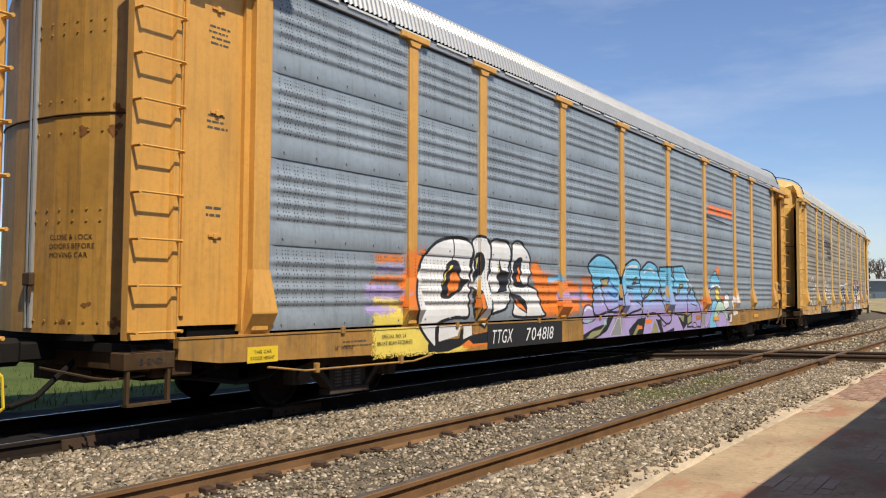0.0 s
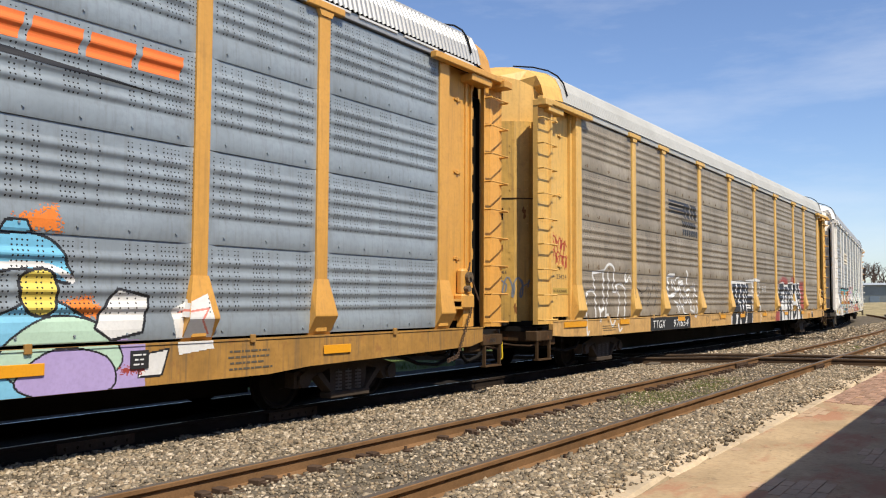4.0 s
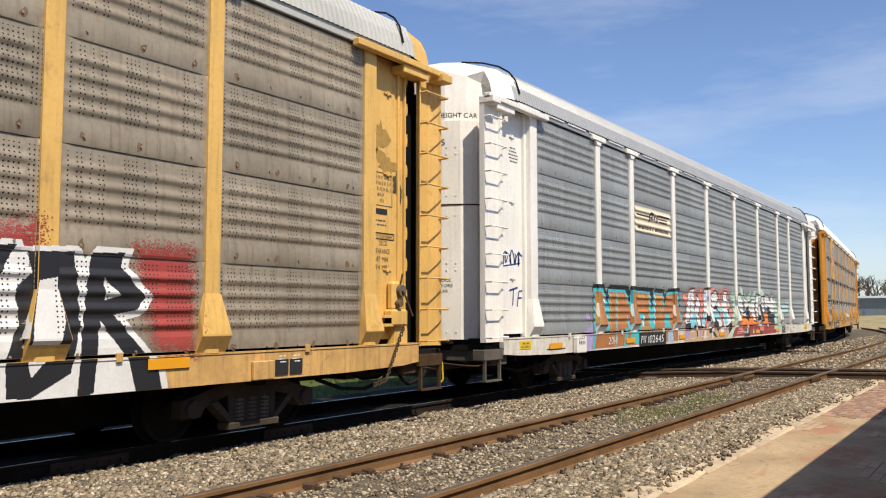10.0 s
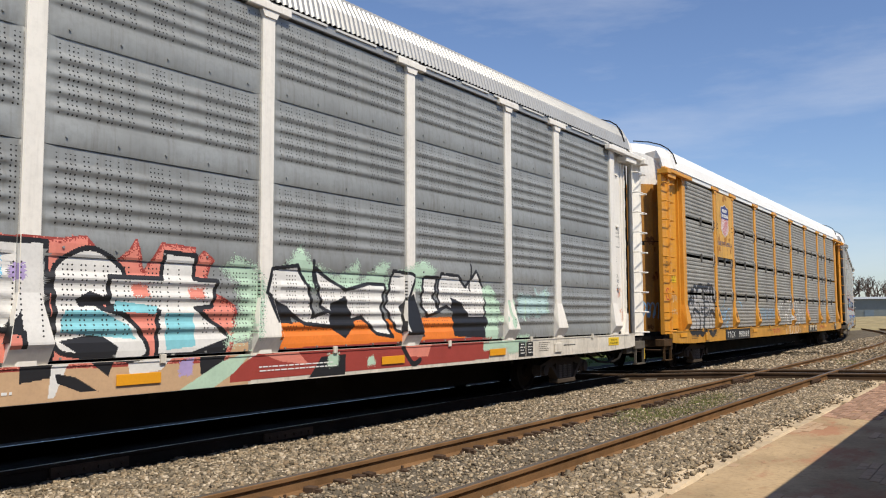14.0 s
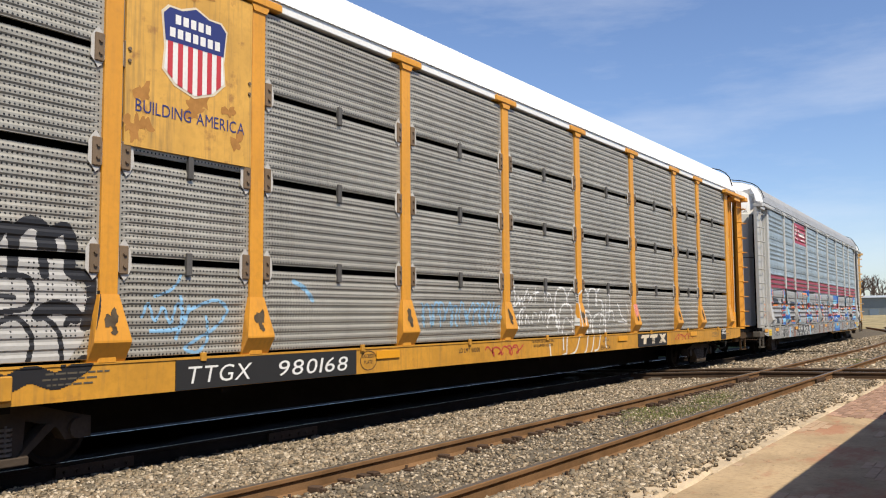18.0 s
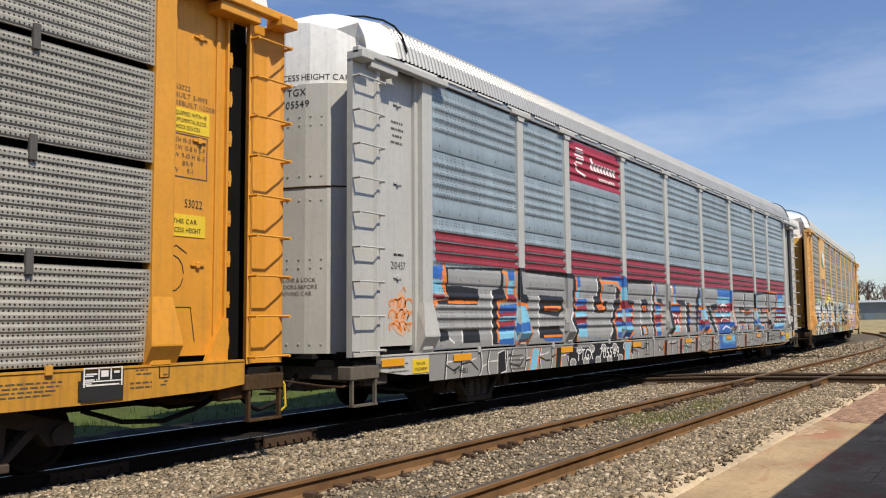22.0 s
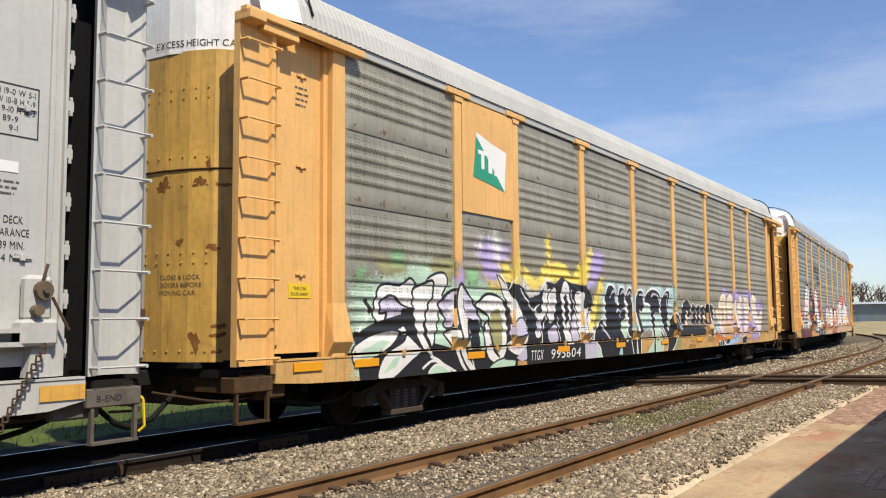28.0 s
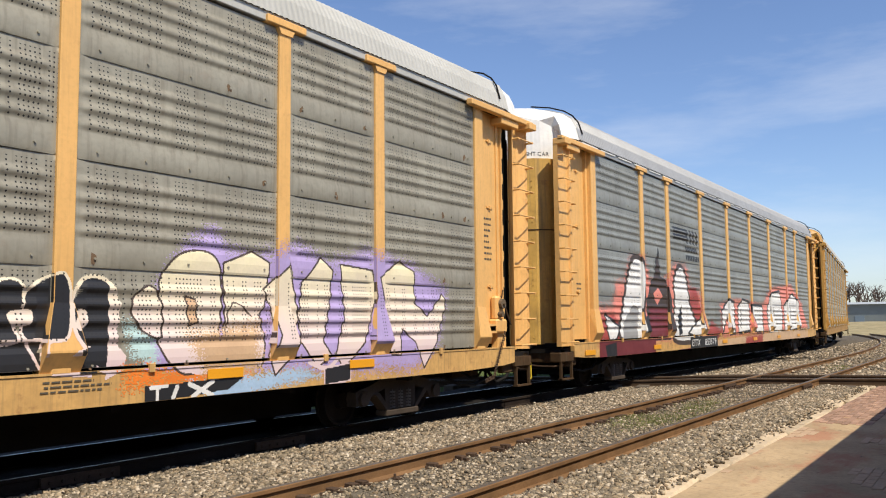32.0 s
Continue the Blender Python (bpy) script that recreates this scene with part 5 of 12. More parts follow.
def dress_car_4():
    k = 4
    board = flat_part("emblem_board", CARS[k], -8.98, -7.31, 3.16, 5.08, -1.604, M_yel4rust, 0.03, "rusty yellow board with a striped shield emblem")
    y, cx, cz = -1.604, -8.13, 4.32
    out = [(cx - 0.42, cz + 0.30), (cx - 0.34, cz + 0.38), (cx - 0.18, cz + 0.38), (cx, cz + 0.45), (cx + 0.18, cz + 0.38), (cx + 0.34, cz + 0.38), (cx + 0.42, cz + 0.30), (cx + 0.38, cz - 0.05), (cx + 0.40, cz - 0.28), (cx + 0.25, cz - 0.42), (cx, cz - 0.50), (cx - 0.25, cz - 0.42), (cx - 0.40, cz - 0.28), (cx - 0.38, cz - 0.05)]
    rim = [(cx + (x - cx) * 1.06, cz + (z - cz) * 1.06) for x, z in out]
    spray_flat(k, [rim], M_creamboard, y, "emblem", 0)
    fan = [[(cx, cz)] + [out[i], out[(i + 1) % len(out)]] for i in range(len(out))]
    spray_flat(k, fan, M_flagwhite, y, "emblem", 1)
    spray_flat(k, [q for t in fan for q in [cut(t, -99, 99, cz + 0.02, 99)] if q], M_navy, y, "emblem", 2)
    for i in range(6):
        x = cx - 0.36 + i * 0.13
        spray_flat(k, [q for t in fan for q in [cut(t, x, x + 0.065, -99, cz + 0.02)] if q], M_shieldred, y, "emblem", 2)
    for r, n_, x0 in ((cz + 0.22, 5, cx - 0.27), (cz + 0.07, 7, cx - 0.34)):
        spray_flat(k, [p for i in range(n_) for p in bar(x0 + i * 0.1, x0 + 0.07 + i * 0.1, r, r + 0.10)], M_flagwhite, y, "emblem", 3)
    stencil(k, "BUILDING AMERICA", -8.86, 3.52, 0.13, M_navy, y, 1.46)
    rnd = random.Random(31)
    for i in range(9):
        spray_flat(k, blob(rnd.choice((-8.85, -8.7, -7.6, -7.45, -8.1)) + rnd.uniform(-0.08, 0.08), rnd.choice((3.3, 3.75, 4.9, 3.4)) + rnd.uniform(-0.1, 0.1), rnd.uniform(0.1, 0.35), rnd.uniform(0.08, 0.25), 330 + i, rough=0.7), M_rustwash, y, "rust_stain", 0.1 * i - 1)
    for i in range(9):
        spray(k, curl_line(-3.95 + i * 0.26, -3.7 + i * 0.26, 1.28, 1.68, 1.5, 200 + i, 0.032), P_scrawl, 0.1 * i, "fine", label="faded blue handwriting")
    spray(k, blob(4.31, 1.62, 0.24, 0.42, 230), P_salmon, 0.5, "fine", label="salmon painted patch on the post foot")
    sill_plate(k, -8.30, -5.42, (("TTGX", -8.18, -7.2), ("980168", -6.86, -5.52)))
    flat_part("number_board", CARS[k], 4.48, 6.36, 0.71, 1.0, SILL_FACE - 0.012, M_ink, 0.012)
    for x in (4.75, 5.30):
        spray_flat(k, bar(x - 0.12, x + 0.36, 0.80, 0.90, 0.06) + bar(x + 0.02, x + 0.20, 0.62, 0.80, 0.03), M_creamboard, SILL_FACE - 0.013, "stripe_mark")
    spray_flat(k, [[(5.78, 0.62), (5.98, 0.62), (6.30, 0.90), (6.10, 0.90)]], M_creamboard, SILL_FACE - 0.013, "stripe_mark")
    spray_flat(k, [[(6.10, 0.62), (6.28, 0.62), (5.98, 0.90), (5.80, 0.90)]], M_creamboard, SILL_FACE - 0.013, "stripe_mark", 1)
    spray_flat(k, [p for i in range(3) for p in bar(4.95, 5.95, 0.66 + 0.045 * i, 0.677 + 0.045 * i)], M_ink, SILL_FACE - 0.012, "stripe_mark", 2)
    placard(k, -12.82, -12.38, 2.30, 2.49, -1.44)
    stencil(k, "53022", -12.60, 2.57, 0.08, M_ink, -1.44, 0.24)
    stencil(k, "LD LMT 80000", -2.95, 0.76, 0.09, M_ink, SILL_FACE, 0.62)
    for i in range(5):
        spray_flat(k, stroke(curl(-2.1 + i * 0.22, -1.85 + i * 0.22, 0.62, 0.86, 1.1, 240 + i, 14), 0.03), M_tagred, SILL_FACE, "red marker tag")
        spray_flat(k, stroke(curl(7.0 + i * 0.25, 7.28 + i * 0.25, 0.64, 0.86, 1.1, 250 + i, 14), 0.03), M_tagred, SILL_FACE, "red marker tag")
    stencil(k, "FOR RESTRICTED LOADING ONLY", -0.58, 0.87, 0.06, M_ink, SILL_FACE, 0.90)
    stencil(k, "SEE EQUIPMENT REGISTER", -0.52, 0.77, 0.06, M_ink, SILL_FACE, 0.78)
    stencil(k, "L-89-4", 2.52, 0.78, 0.075, M_ink, SILL_FACE, 0.31, lean=0.2)
    stencil(k, "BSH-22A", 2.40, 0.57, 0.11, M_ink, SILL_FACE, 0.52, lean=0.2)
    bars(k, -11.6, -10.9, 0.66, 0.84, 3, M_ink, SILL_FACE, 36)
    bars(k, -9.75, -9.05, 0.70, 0.90, 3, M_ink, SILL_FACE, 37)
    part("jack_pad", mesh_of("jack_pad", *box(-10.37, -10.03, SILL_FACE - 0.04, SILL_FACE, 0.74, 0.96, 0.012), M_sill_orange), CARS[k])
    reflectors(k, (-12.3, -4.75, 3.57, 8.4), 0.93)
    flat_part("brake_plate", CARS[k], 10.93, 11.38, 0.72, 1.0, SILL_FACE - 0.014, M_ink, 0.014, "black brake plate ruled in white")
    for x0, x1, z0, z1 in ((10.945, 10.96, 0.74, 0.98), (11.35, 11.365, 0.74, 0.98), (11.10, 11.115, 0.82, 0.98), (11.23, 11.245, 0.82, 0.98), (10.96, 11.35, 0.80, 0.815), (10.96, 11.35, 0.965, 0.98), (10.97, 11.09, 0.89, 0.91), (11.13, 11.21, 0.86, 0.94), (11.27, 11.33, 0.90, 0.93), (10.97, 11.33, 0.75, 0.77)):
        spray_flat(k, bar(x0, x1, z0, z1), M_flagwhite, SILL_FACE - 0.014, "plate_ruling")
    bars(k, 10.02, 10.85, 0.66, 0.86, 4, M_ink, SILL_FACE, 38)
    bars(k, 11.45, 11.75, 0.66, 0.78, 2, M_ink, SILL_FACE, 39)
    bars(k, 11.50, 11.72, 0.84, 0.94, 2, M_ink, SILL_FACE, 40)
    framed(k, 11.80, 11.93, 0.79, 0.97, SILL_FACE, M_ink, 0.012)
    bars(k, 11.82, 11.91, 0.68, 0.86, 4, M_ink, SILL_FACE, 42)
    for i, x in enumerate(POSTS):
        spray(k, blob(x, 1.44, 0.13, 0.19, 830 + i, rough=0.5) + blob(x + 0.02, 1.33, 0.08, 0.07, 850 + i, rough=0.4), M_soot, 0.2, "fine", tag="dark_mark", label="dark stencilled blot on the post foot")
    spray_flat(k, stroke([(-5.16 + 0.17 * math.cos(a * 0.42), 0.75 + 0.17 * math.sin(a * 0.42)) for a in range(16)], 0.012), M_ink, SILL_FACE, "stencil_ring")
    stencil(k, "EXCEEDS", -5.29, 0.80, 0.06, M_ink, SILL_FACE, 0.26)
    stencil(k, "PLATE", -5.25, 0.69, 0.06, M_ink, SILL_FACE, 0.18)
    hinge_clips(k)


def dress_car_5():
    k = 5
    for z0, z1 in ((2.355, 2.49), (2.515, 2.655), (2.68, 2.815)):
        for a, b in BAYS:
            spray(k, bar(a + 0.11, b - 0.11, z0, z1), P_stripe, 0.0, tag="stripe", label="dark red band along the ribs")
    spray(k, bar(-7.07, -4.43, 4.24, 5.07), M_redboard, 0.3, tag="sign", label="dark red painted sign with white emblem and lettering")
    for i in range(5):
        spray(k, bar(-6.78 + 0.03 * abs(i - 2), -6.34 - 0.03 * abs(i - 2), 4.64 + i * 0.07, 4.68 + i * 0.07), M_flagwhite, 1.3, tag="emblem")
    spray(k, stroke(((-6.80, 4.62), (-6.66, 4.48), (-6.3, 4.40)), 0.06), M_flagwhite, 1.3, tag="emblem")
    for i in range(8):
        spray(k, bar(-6.02 + i * 0.17, -5.90 + i * 0.17, 4.58, 4.74 + (0.10 if i == 0 else 0)), M_flagwhite, 1.3, tag="emblem_lettering")
    for i in range(11):
        spray(k, bar(-5.62 + i * 0.08, -5.57 + i * 0.08, 4.40, 4.47), M_flagwhite, 1.3, tag="emblem_lettering")
    sill_plate(k, -6.9, -4.6, (("TTGX", -6.92, -6.05), ("705549", -5.82, -4.70)), on_plate=False)
    placard(k, -12.42, -12.02, 0.70, 0.90, SILL_FACE)
    bars(k, -13.0, -12.5, 0.72, 0.88, 3, M_ink, SILL_FACE, 41)
    bars(k, -9.6, -9.0, 0.58, 0.88, 4, M_ink, SILL_FACE - 0.005, 43)
    bars(k, 8.9, 9.8, 0.64, 0.90, 2, M_ink, SILL_FACE - 0.005, 44)
    framed(k, -3.22, -2.92, 0.62, 0.90, SILL_FACE - 0.005, M_ink, 0.016)
    stencil(k, "PLATE", -3.18, 0.83, 0.05, M_ink, SILL_FACE - 0.005, 0.22)
    stencil(k, "J", -3.10, 0.67, 0.12, M_ink, SILL_FACE - 0.005, 0.06)
    stencil(k, "28\" WHEELS", -11.35, 0.64, 0.075, M_ink, SILL_FACE - 0.005, 0.42)
    bars(k, -12.74, -12.40, 4.0, 4.4, 4, M_ink, -1.44, 45)
    bars(k, -12.72, -12.40, 2.36, 2.46, 1, M_ink, -1.44, 46)
    stencil(k, "210457", -12.74, 2.20, 0.11, M_ink, -1.44, 0.36)
    spray_flat(k, blob(-12.55, 1.55, 0.46, 0.52, 292, rough=0.35), M_tagsalmon, -1.44, "orange_wash")
    spray_flat(k, [p for r in range(3) for i in range(4) for p in stroke(curl(-12.76 + i * 0.12, -12.60 + i * 0.12, 1.64 - 0.17 * r, 1.80 - 0.17 * r, 1.0, 290 + i + 10 * r, 12), 0.026)] + stroke(((-12.5, 1.88), (-12.44, 1.95), (-12.38, 1.88)), 0.02), M_tagorange, -1.44, "orange marker writing", 1)
    reflectors(k, (-12.9, -11.10, -7.37, -3.71, -0.02, 3.78, 7.35, 10.9), 0.88)


def dress_car_6():
    k = 6
    board = flat_part("emblem_board", CARS[k], -8.99, -7.30, 3.25, 5.09, -1.604, M_yel6, 0.03, "pale amber board with a green and white flag emblem")
    y = -1.604
    spray_flat(k, [[(-8.66, 3.86), (-8.55, 4.62), (-8.05, 4.50), (-7.55, 4.42), (-7.62, 3.72), (-8.15, 3.80)]], M_flagwhite, y, "emblem", 0)
    spray_flat(k, [[(-8.66, 3.86), (-8.56, 4.55), (-7.62, 3.72), (-8.15, 3.80)]], M_flaggreen, y, "emblem", 1)
    spray_flat(k, bar(-8.50, -8.20, 4.26, 4.33, -0.02) + bar(-8.41, -8.31, 4.02, 4.26) + bar(-8.18, -8.05, 3.98, 4.22) + bar(-7.98, -7.86, 3.96, 4.08), M_flagwhite, y, "emblem", 2)
    sill_plate(k, -6.85, -4.35, (("TTGX", -6.74, -6.18), ("995604", -5.93, -4.5)))
    stencil(k, "L 90'-0\"", 2.56, 0.76, 0.07, M_ink, SILL_FACE, 0.36, lean=0.2)
    stencil(k, "GSH80", 2.40, 0.56, 0.12, M_ink, SILL_FACE, 0.60, lean=0.2)
    placard(k, -12.80, -12.40, 1.78, 1.96, -1.44)
    bars(k, -12.72, -12.42, 4.2, 4.5, 4, M_ink, -1.44, 51)
    bars(k, 12.02, 12.45, 2.5, 3.3, 8, M_ink, -1.44, 52)
    bars(k, 4.1, 4.85, 0.72, 0.90, 3, M_ink, SILL_FACE - 0.005, 53)
    bolt_rust(k, 62, 0.35)
    reflectors(k, (-12.6, -11.45, -8.62, -5.36, -2.45, 0.46, 3.33, 6.28, 8.68), 0.93)


def dress_car_7():
    k = 7
    for z in (3.95, 3.86, 3.77, 3.68):
        spray(k, bar(-6.75, -5.62, z - 0.03, z + 0.03), P_black, 0.3, tag="emblem", label="black striped railroad emblem")
    for x in (-5.62, -5.05):
        spray(k, bar(x, x + 0.15, 3.58, 3.98, -0.04) + bar(x + 0.30, x + 0.45, 3.58, 3.98, -0.04), P_black, 0.5, tag="emblem")
    for r, w in ((3.36, 7), (3.12, 8)):
        for i in range(w):
            spray(k, bar(-5.75 + i * 0.155, -5.63 + i * 0.155, r, r + 0.15), P_black, 0.5, tag="emblem")
    sill_plate(k, -5.6, -3.0, (("ETTX", -5.5, -4.7), ("853579", -4.3, -3.1)))
    bars(k, -12.7, -12.4, 2.1, 2.3, 2, M_ink, -1.44, 61)
    reflectors(k, (-12.4, -8.3, -2.2, 1.6, 5.3, 9.0), 0.82)


def spray_flat(k, polys, m, y, name, depth=0, label=""):
    """Flat shapes in x, z on a plane face at y."""
    vs, fs = [], []
    for p in polys:
        o = len(vs)
        if -1.602 < y < -1.575:
            p = [(x, on_sill(k, z)) for x, z in p]
        vs += [(x, y - 0.004 - depth * 0.003, z) for x, z in p]
        fs.append(tuple(range(o, o + len(p))))
    return part(name.replace(" ", "_"), mesh_of(name.replace(" ", "_"), vs, fs, m), CARS[k], label=label)


def chain_and_brake(k, m):
    """Hand brake on the trailing end panel: pocket, housing, gear cover, lever and hanging chain."""
    brake = part("hand_brake", mesh_of("hand_brake", *joined(box(12.36, 12.62, -1.58, -1.44, 1.50, 1.92, 0.04), box(12.30, 12.66, -1.62, -1.44, 1.28, 1.52, 0.03)), m), CARS[k], label="hand brake housing with lever and hanging chain")
    part("pocket", mesh_of("pocket", *joined(box(11.98, 12.34, -1.60, -1.44, 1.40, 1.44), box(11.98, 12.34, -1.60, -1.44, 1.28, 1.32), box(11.98, 12.02, -1.60, -1.44, 1.32, 1.40), box(12.30, 12.34, -1.60, -1.44, 1.32, 1.40), box(12.02, 12.30, -1.46, -1.44, 1.32, 1.40)), m), brake)
    part("gear_cover", mesh_of("gear_cover", *joined(rod((12.50, -1.64, 1.78), (12.50, -1.56, 1.78), 0.085, 12), rod((12.44, -1.66, 1.60), (12.44, -1.56, 1.60), 0.05, 10), rod((12.50, -1.67, 1.78), (12.50, -1.63, 1.78), 0.03, 8)), M_dusty), brake)
    part("lever", mesh_of("lever", *joined(rod((12.58, -1.62, 1.72), (12.74, -1.64, 1.42), 0.014, 6), rod((12.50, -1.60, 1.88), (12.54, -1.60, 2.02), 0.014, 6)), M_iron), brake)
    part("bracket", mesh_of("bracket", *joined(prism([(12.40, 1.0), (12.70, 1.0), (12.58, 1.30), (12.44, 1.30)], -1.55, -1.44)), m), brake)
    links = []
    for i in range(26):
        z = 1.28 - i * 0.036 if i < 20 else 0.56 - 0.01 * (i - 20)
        x = 12.50 - 0.02 * i if i < 20 else 12.10 - 0.05 * (i - 20)
        a = 0.022 if i % 2 else 0.006
        links.append(tube([(x - a, -1.66, z + 0.026), (x + a, -1.66 + (0.022 - a), z + 0.026), (x + a, -1.66, z - 0.026), (x - a, -1.66, z - 0.026), (x - a, -1.66, z + 0.026)], 0.009, 4))
    part("chain", mesh_of("chain", *joined(*links), M_iron), brake)


M_dusty = mat("oily dusty casting", (0.16, 0.12, 0.08), 0.7, dark=0.6, fine=25, coarse=6, bump=0.2)
P_palelilac = coat("pale lilac spray", (0.50, 0.47, 0.58))
P_cloudgrey = coat("pale grey spray", (0.40, 0.39, 0.37))
P_darkbrown = coat("dark brown spray", (0.06, 0.04, 0.03))
M_tagred = mat("red marker", (0.45, 0.05, 0.04), 0.6, dark=0.85, bump=0)
M_tagblue = mat("dark blue marker", (0.03, 0.05, 0.22), 0.6, dark=0.85, bump=0)
M_tagorange = mat("orange marker", (0.80, 0.25, 0.05), 0.6, dark=0.85, bump=0)
M_sign_dull = mat("dull yellow placard", (0.50, 0.33, 0.08), 0.6, dark=0.85, bump=0)
M_yel4rust = mat("rusty yellow board", (0.66, 0.36, 0.07), 0.6, dark=0.75, fine=12, coarse=1.2, bump=0.05, streak=0.5, rust=0.6)


def glyph_row(text, u0, z, high, gap=0.12, space=0.4):
    """Triangles of a line of lettering, from u0 on along a bent face."""
    out, x, sc = [], u0, high / 0.7
    for ch in text:
        if ch == " ":
            x += space * high
            continue
        tris, g0, g1 = glyph(ch)
        out += [[(x + (px - g0) * sc, z + pz * sc) for px, pz in t] for t in tris]
        x += (g1 - g0 + gap) * sc
    return out


def bent_paint(k, path, polys, m, name, label="", lift=0.005):
    """Flat shapes laid along an upright, bent face; the first number runs along it."""
    along = [0.0]
    for p, q in zip(path, path[1:]):
        along.append(along[-1] + (q - p).length)
    vs, fs = [], []
    for whole in polys:
        for i in range(len(path) - 1):
            poly = cut(whole, along[i], along[i + 1], -9, 9)
            o = len(vs)
            d = (path[i + 1] - path[i]).normalized()
            for u, z in poly:
                p = path[i].lerp(path[i + 1], (u - along[i]) / (along[i + 1] - along[i]))
                vs.append((p.x + d.y * lift, p.y - d.x * lift, z))
            if poly:
                fs.append(tuple(range(o, o + len(poly))))
    part(name, mesh_of(name, vs, fs, m), CARS[k], label=label)


def door_spray(k, polys, m, name, label="", lift=0.005):
    """Shapes on the leading end doors, from the doors' middle outwards."""
    bent_paint(k, [Vector((-x, y, 0)) for x, y in DOOR_PLAN[:6]][::-1], polys, m, name, label, lift)


def door_writing(k, lines, facet, z, high, m=None, start=0.35):
    """Stencilled lines on the leading end doors."""
    polys = [t for r, text in enumerate(lines) for t in glyph_row(text, start, z - r * high * 1.7, high)]
    door_spray(k, polys, m or M_ink, "door_lettering")


def hood_writing(k, text, z, high):
    """Stencilled letters round the lower edge of the leading hood."""
    path = [Vector((-(13.88 - 0.72 * abs(y / 1.56) ** 3), y * 0.87, 0)) for y in (-0.2, -0.5, -0.9, -1.24, -1.44, -1.55, -1.615)]
    bent_paint(k, path, glyph_row(text, 0.06, z, high, 0.1, 0.3), M_ink, "hood_lettering")


def door_marks():
    for i in range(5):
        door_spray(2, stroke(curl(0.55 + 0.15 * i, 0.75 + 0.15 * i, 1.45, 1.85, 1.2, 600 + i, 16), 0.03), M_tagfade, "marker_tag", "faded blue-grey tag")
        door_spray(4, stroke(curl(0.80 + 0.13 * i, 0.98 + 0.13 * i, 1.35, 1.80, 1.3, 610 + i, 16), 0.035), P_scrawl, "marker_tag", "bright blue tag")
    door_spray(2, bar(0.62, 0.86, 2.92, 3.14), M_gap, "dark_plate", "small dark plate")
    door_spray(4, bar(0.66, 1.12, 3.22, 3.32), M_gap, "handle_slot", "black handle slot")
    door_spray(4, bar(0.50, 0.53, 1.10, 4.5), M_iron, "lock_rod", "rusty lock rod", 0.03)
    door_spray(4, bar(0.495, 0.535, 2.6, 3.1) + bar(0.495, 0.535, 4.0, 4.4), M_tagred, "lock_rod_sleeve", "red sleeve", 0.036)
    y = -1.57
    for i, t in enumerate(("DECK", "CLEARANCE", "A 87", "B 94-3/4")):
        stencil(4, t, -13.58, 2.86 - 0.115 * i, 0.065, M_ink, y, 0.38 if i in (1, 3) else 0.2)
    spray_flat(4, stroke([(-13.40 + 0.14 * math.cos(a * 0.4), 1.98 + 0.14 * math.sin(a * 0.4)) for a in range(17)], 0.03) + stroke(((-13.50, 2.08), (-13.30, 1.88)), 0.03), M_tagred, y, "warning_sign", 0, "red ring with a slash")
    for i in range(4):
        spray_flat(4, stroke(curl(-12.85 + 0.13 * i, -12.70 + 0.13 * i, 1.45, 1.62, 1.1, 740 + i, 14), 0.014) + stroke(curl(-12.8 + 0.12 * i, -12.66 + 0.12 * i, 1.78, 2.0, 1.1, 750 + i, 14), 0.012), M_creamboard, -1.44, "chalk_tag", 0, "pale chalk tag")
    rnd = random.Random(77)
    for k, n in ((2, 7), (6, 12), (1, 8), (4, 8)):
        for i in range(n):
            u, z = rnd.uniform(0.3, 1.5), rnd.choice((1.2, 1.4, 3.1, 3.2, 3.36, 2.4))
            door_spray(k, blob(u, z + rnd.uniform(-0.08, 0.08), rnd.uniform(0.05, 0.16), rnd.uniform(0.05, 0.2), 700 + 20 * k + i, rough=0.6), M_ruststain, "rust_stain", "", 0.004)


M_tagfade = mat("faded blue marker", (0.20, 0.22, 0.25), 0.6, dark=0.85, bump=0)
M_ruststain = mat("rust stain", (0.23, 0.10, 0.035), 0.8, dark=0.6, fine=30, coarse=8, bump=0)


def framed(k, x0, x1, z0, z1, y, m, w=0.012):
    spray_flat(k, bar(x0, x1, z0, z0 + w) + bar(x0, x1, z1 - w, z1) + bar(x0, x0 + w, z0 + w, z1 - w) + bar(x1 - w, x1, z0 + w, z1 - w), m, y, "stencil_frame")


def lines_of(k, texts, x0, z, high, m, y, step=1.45):
    for i, t in enumerate(texts):
        stencil(k, t, x0, z - i * high * step, high, m, y)


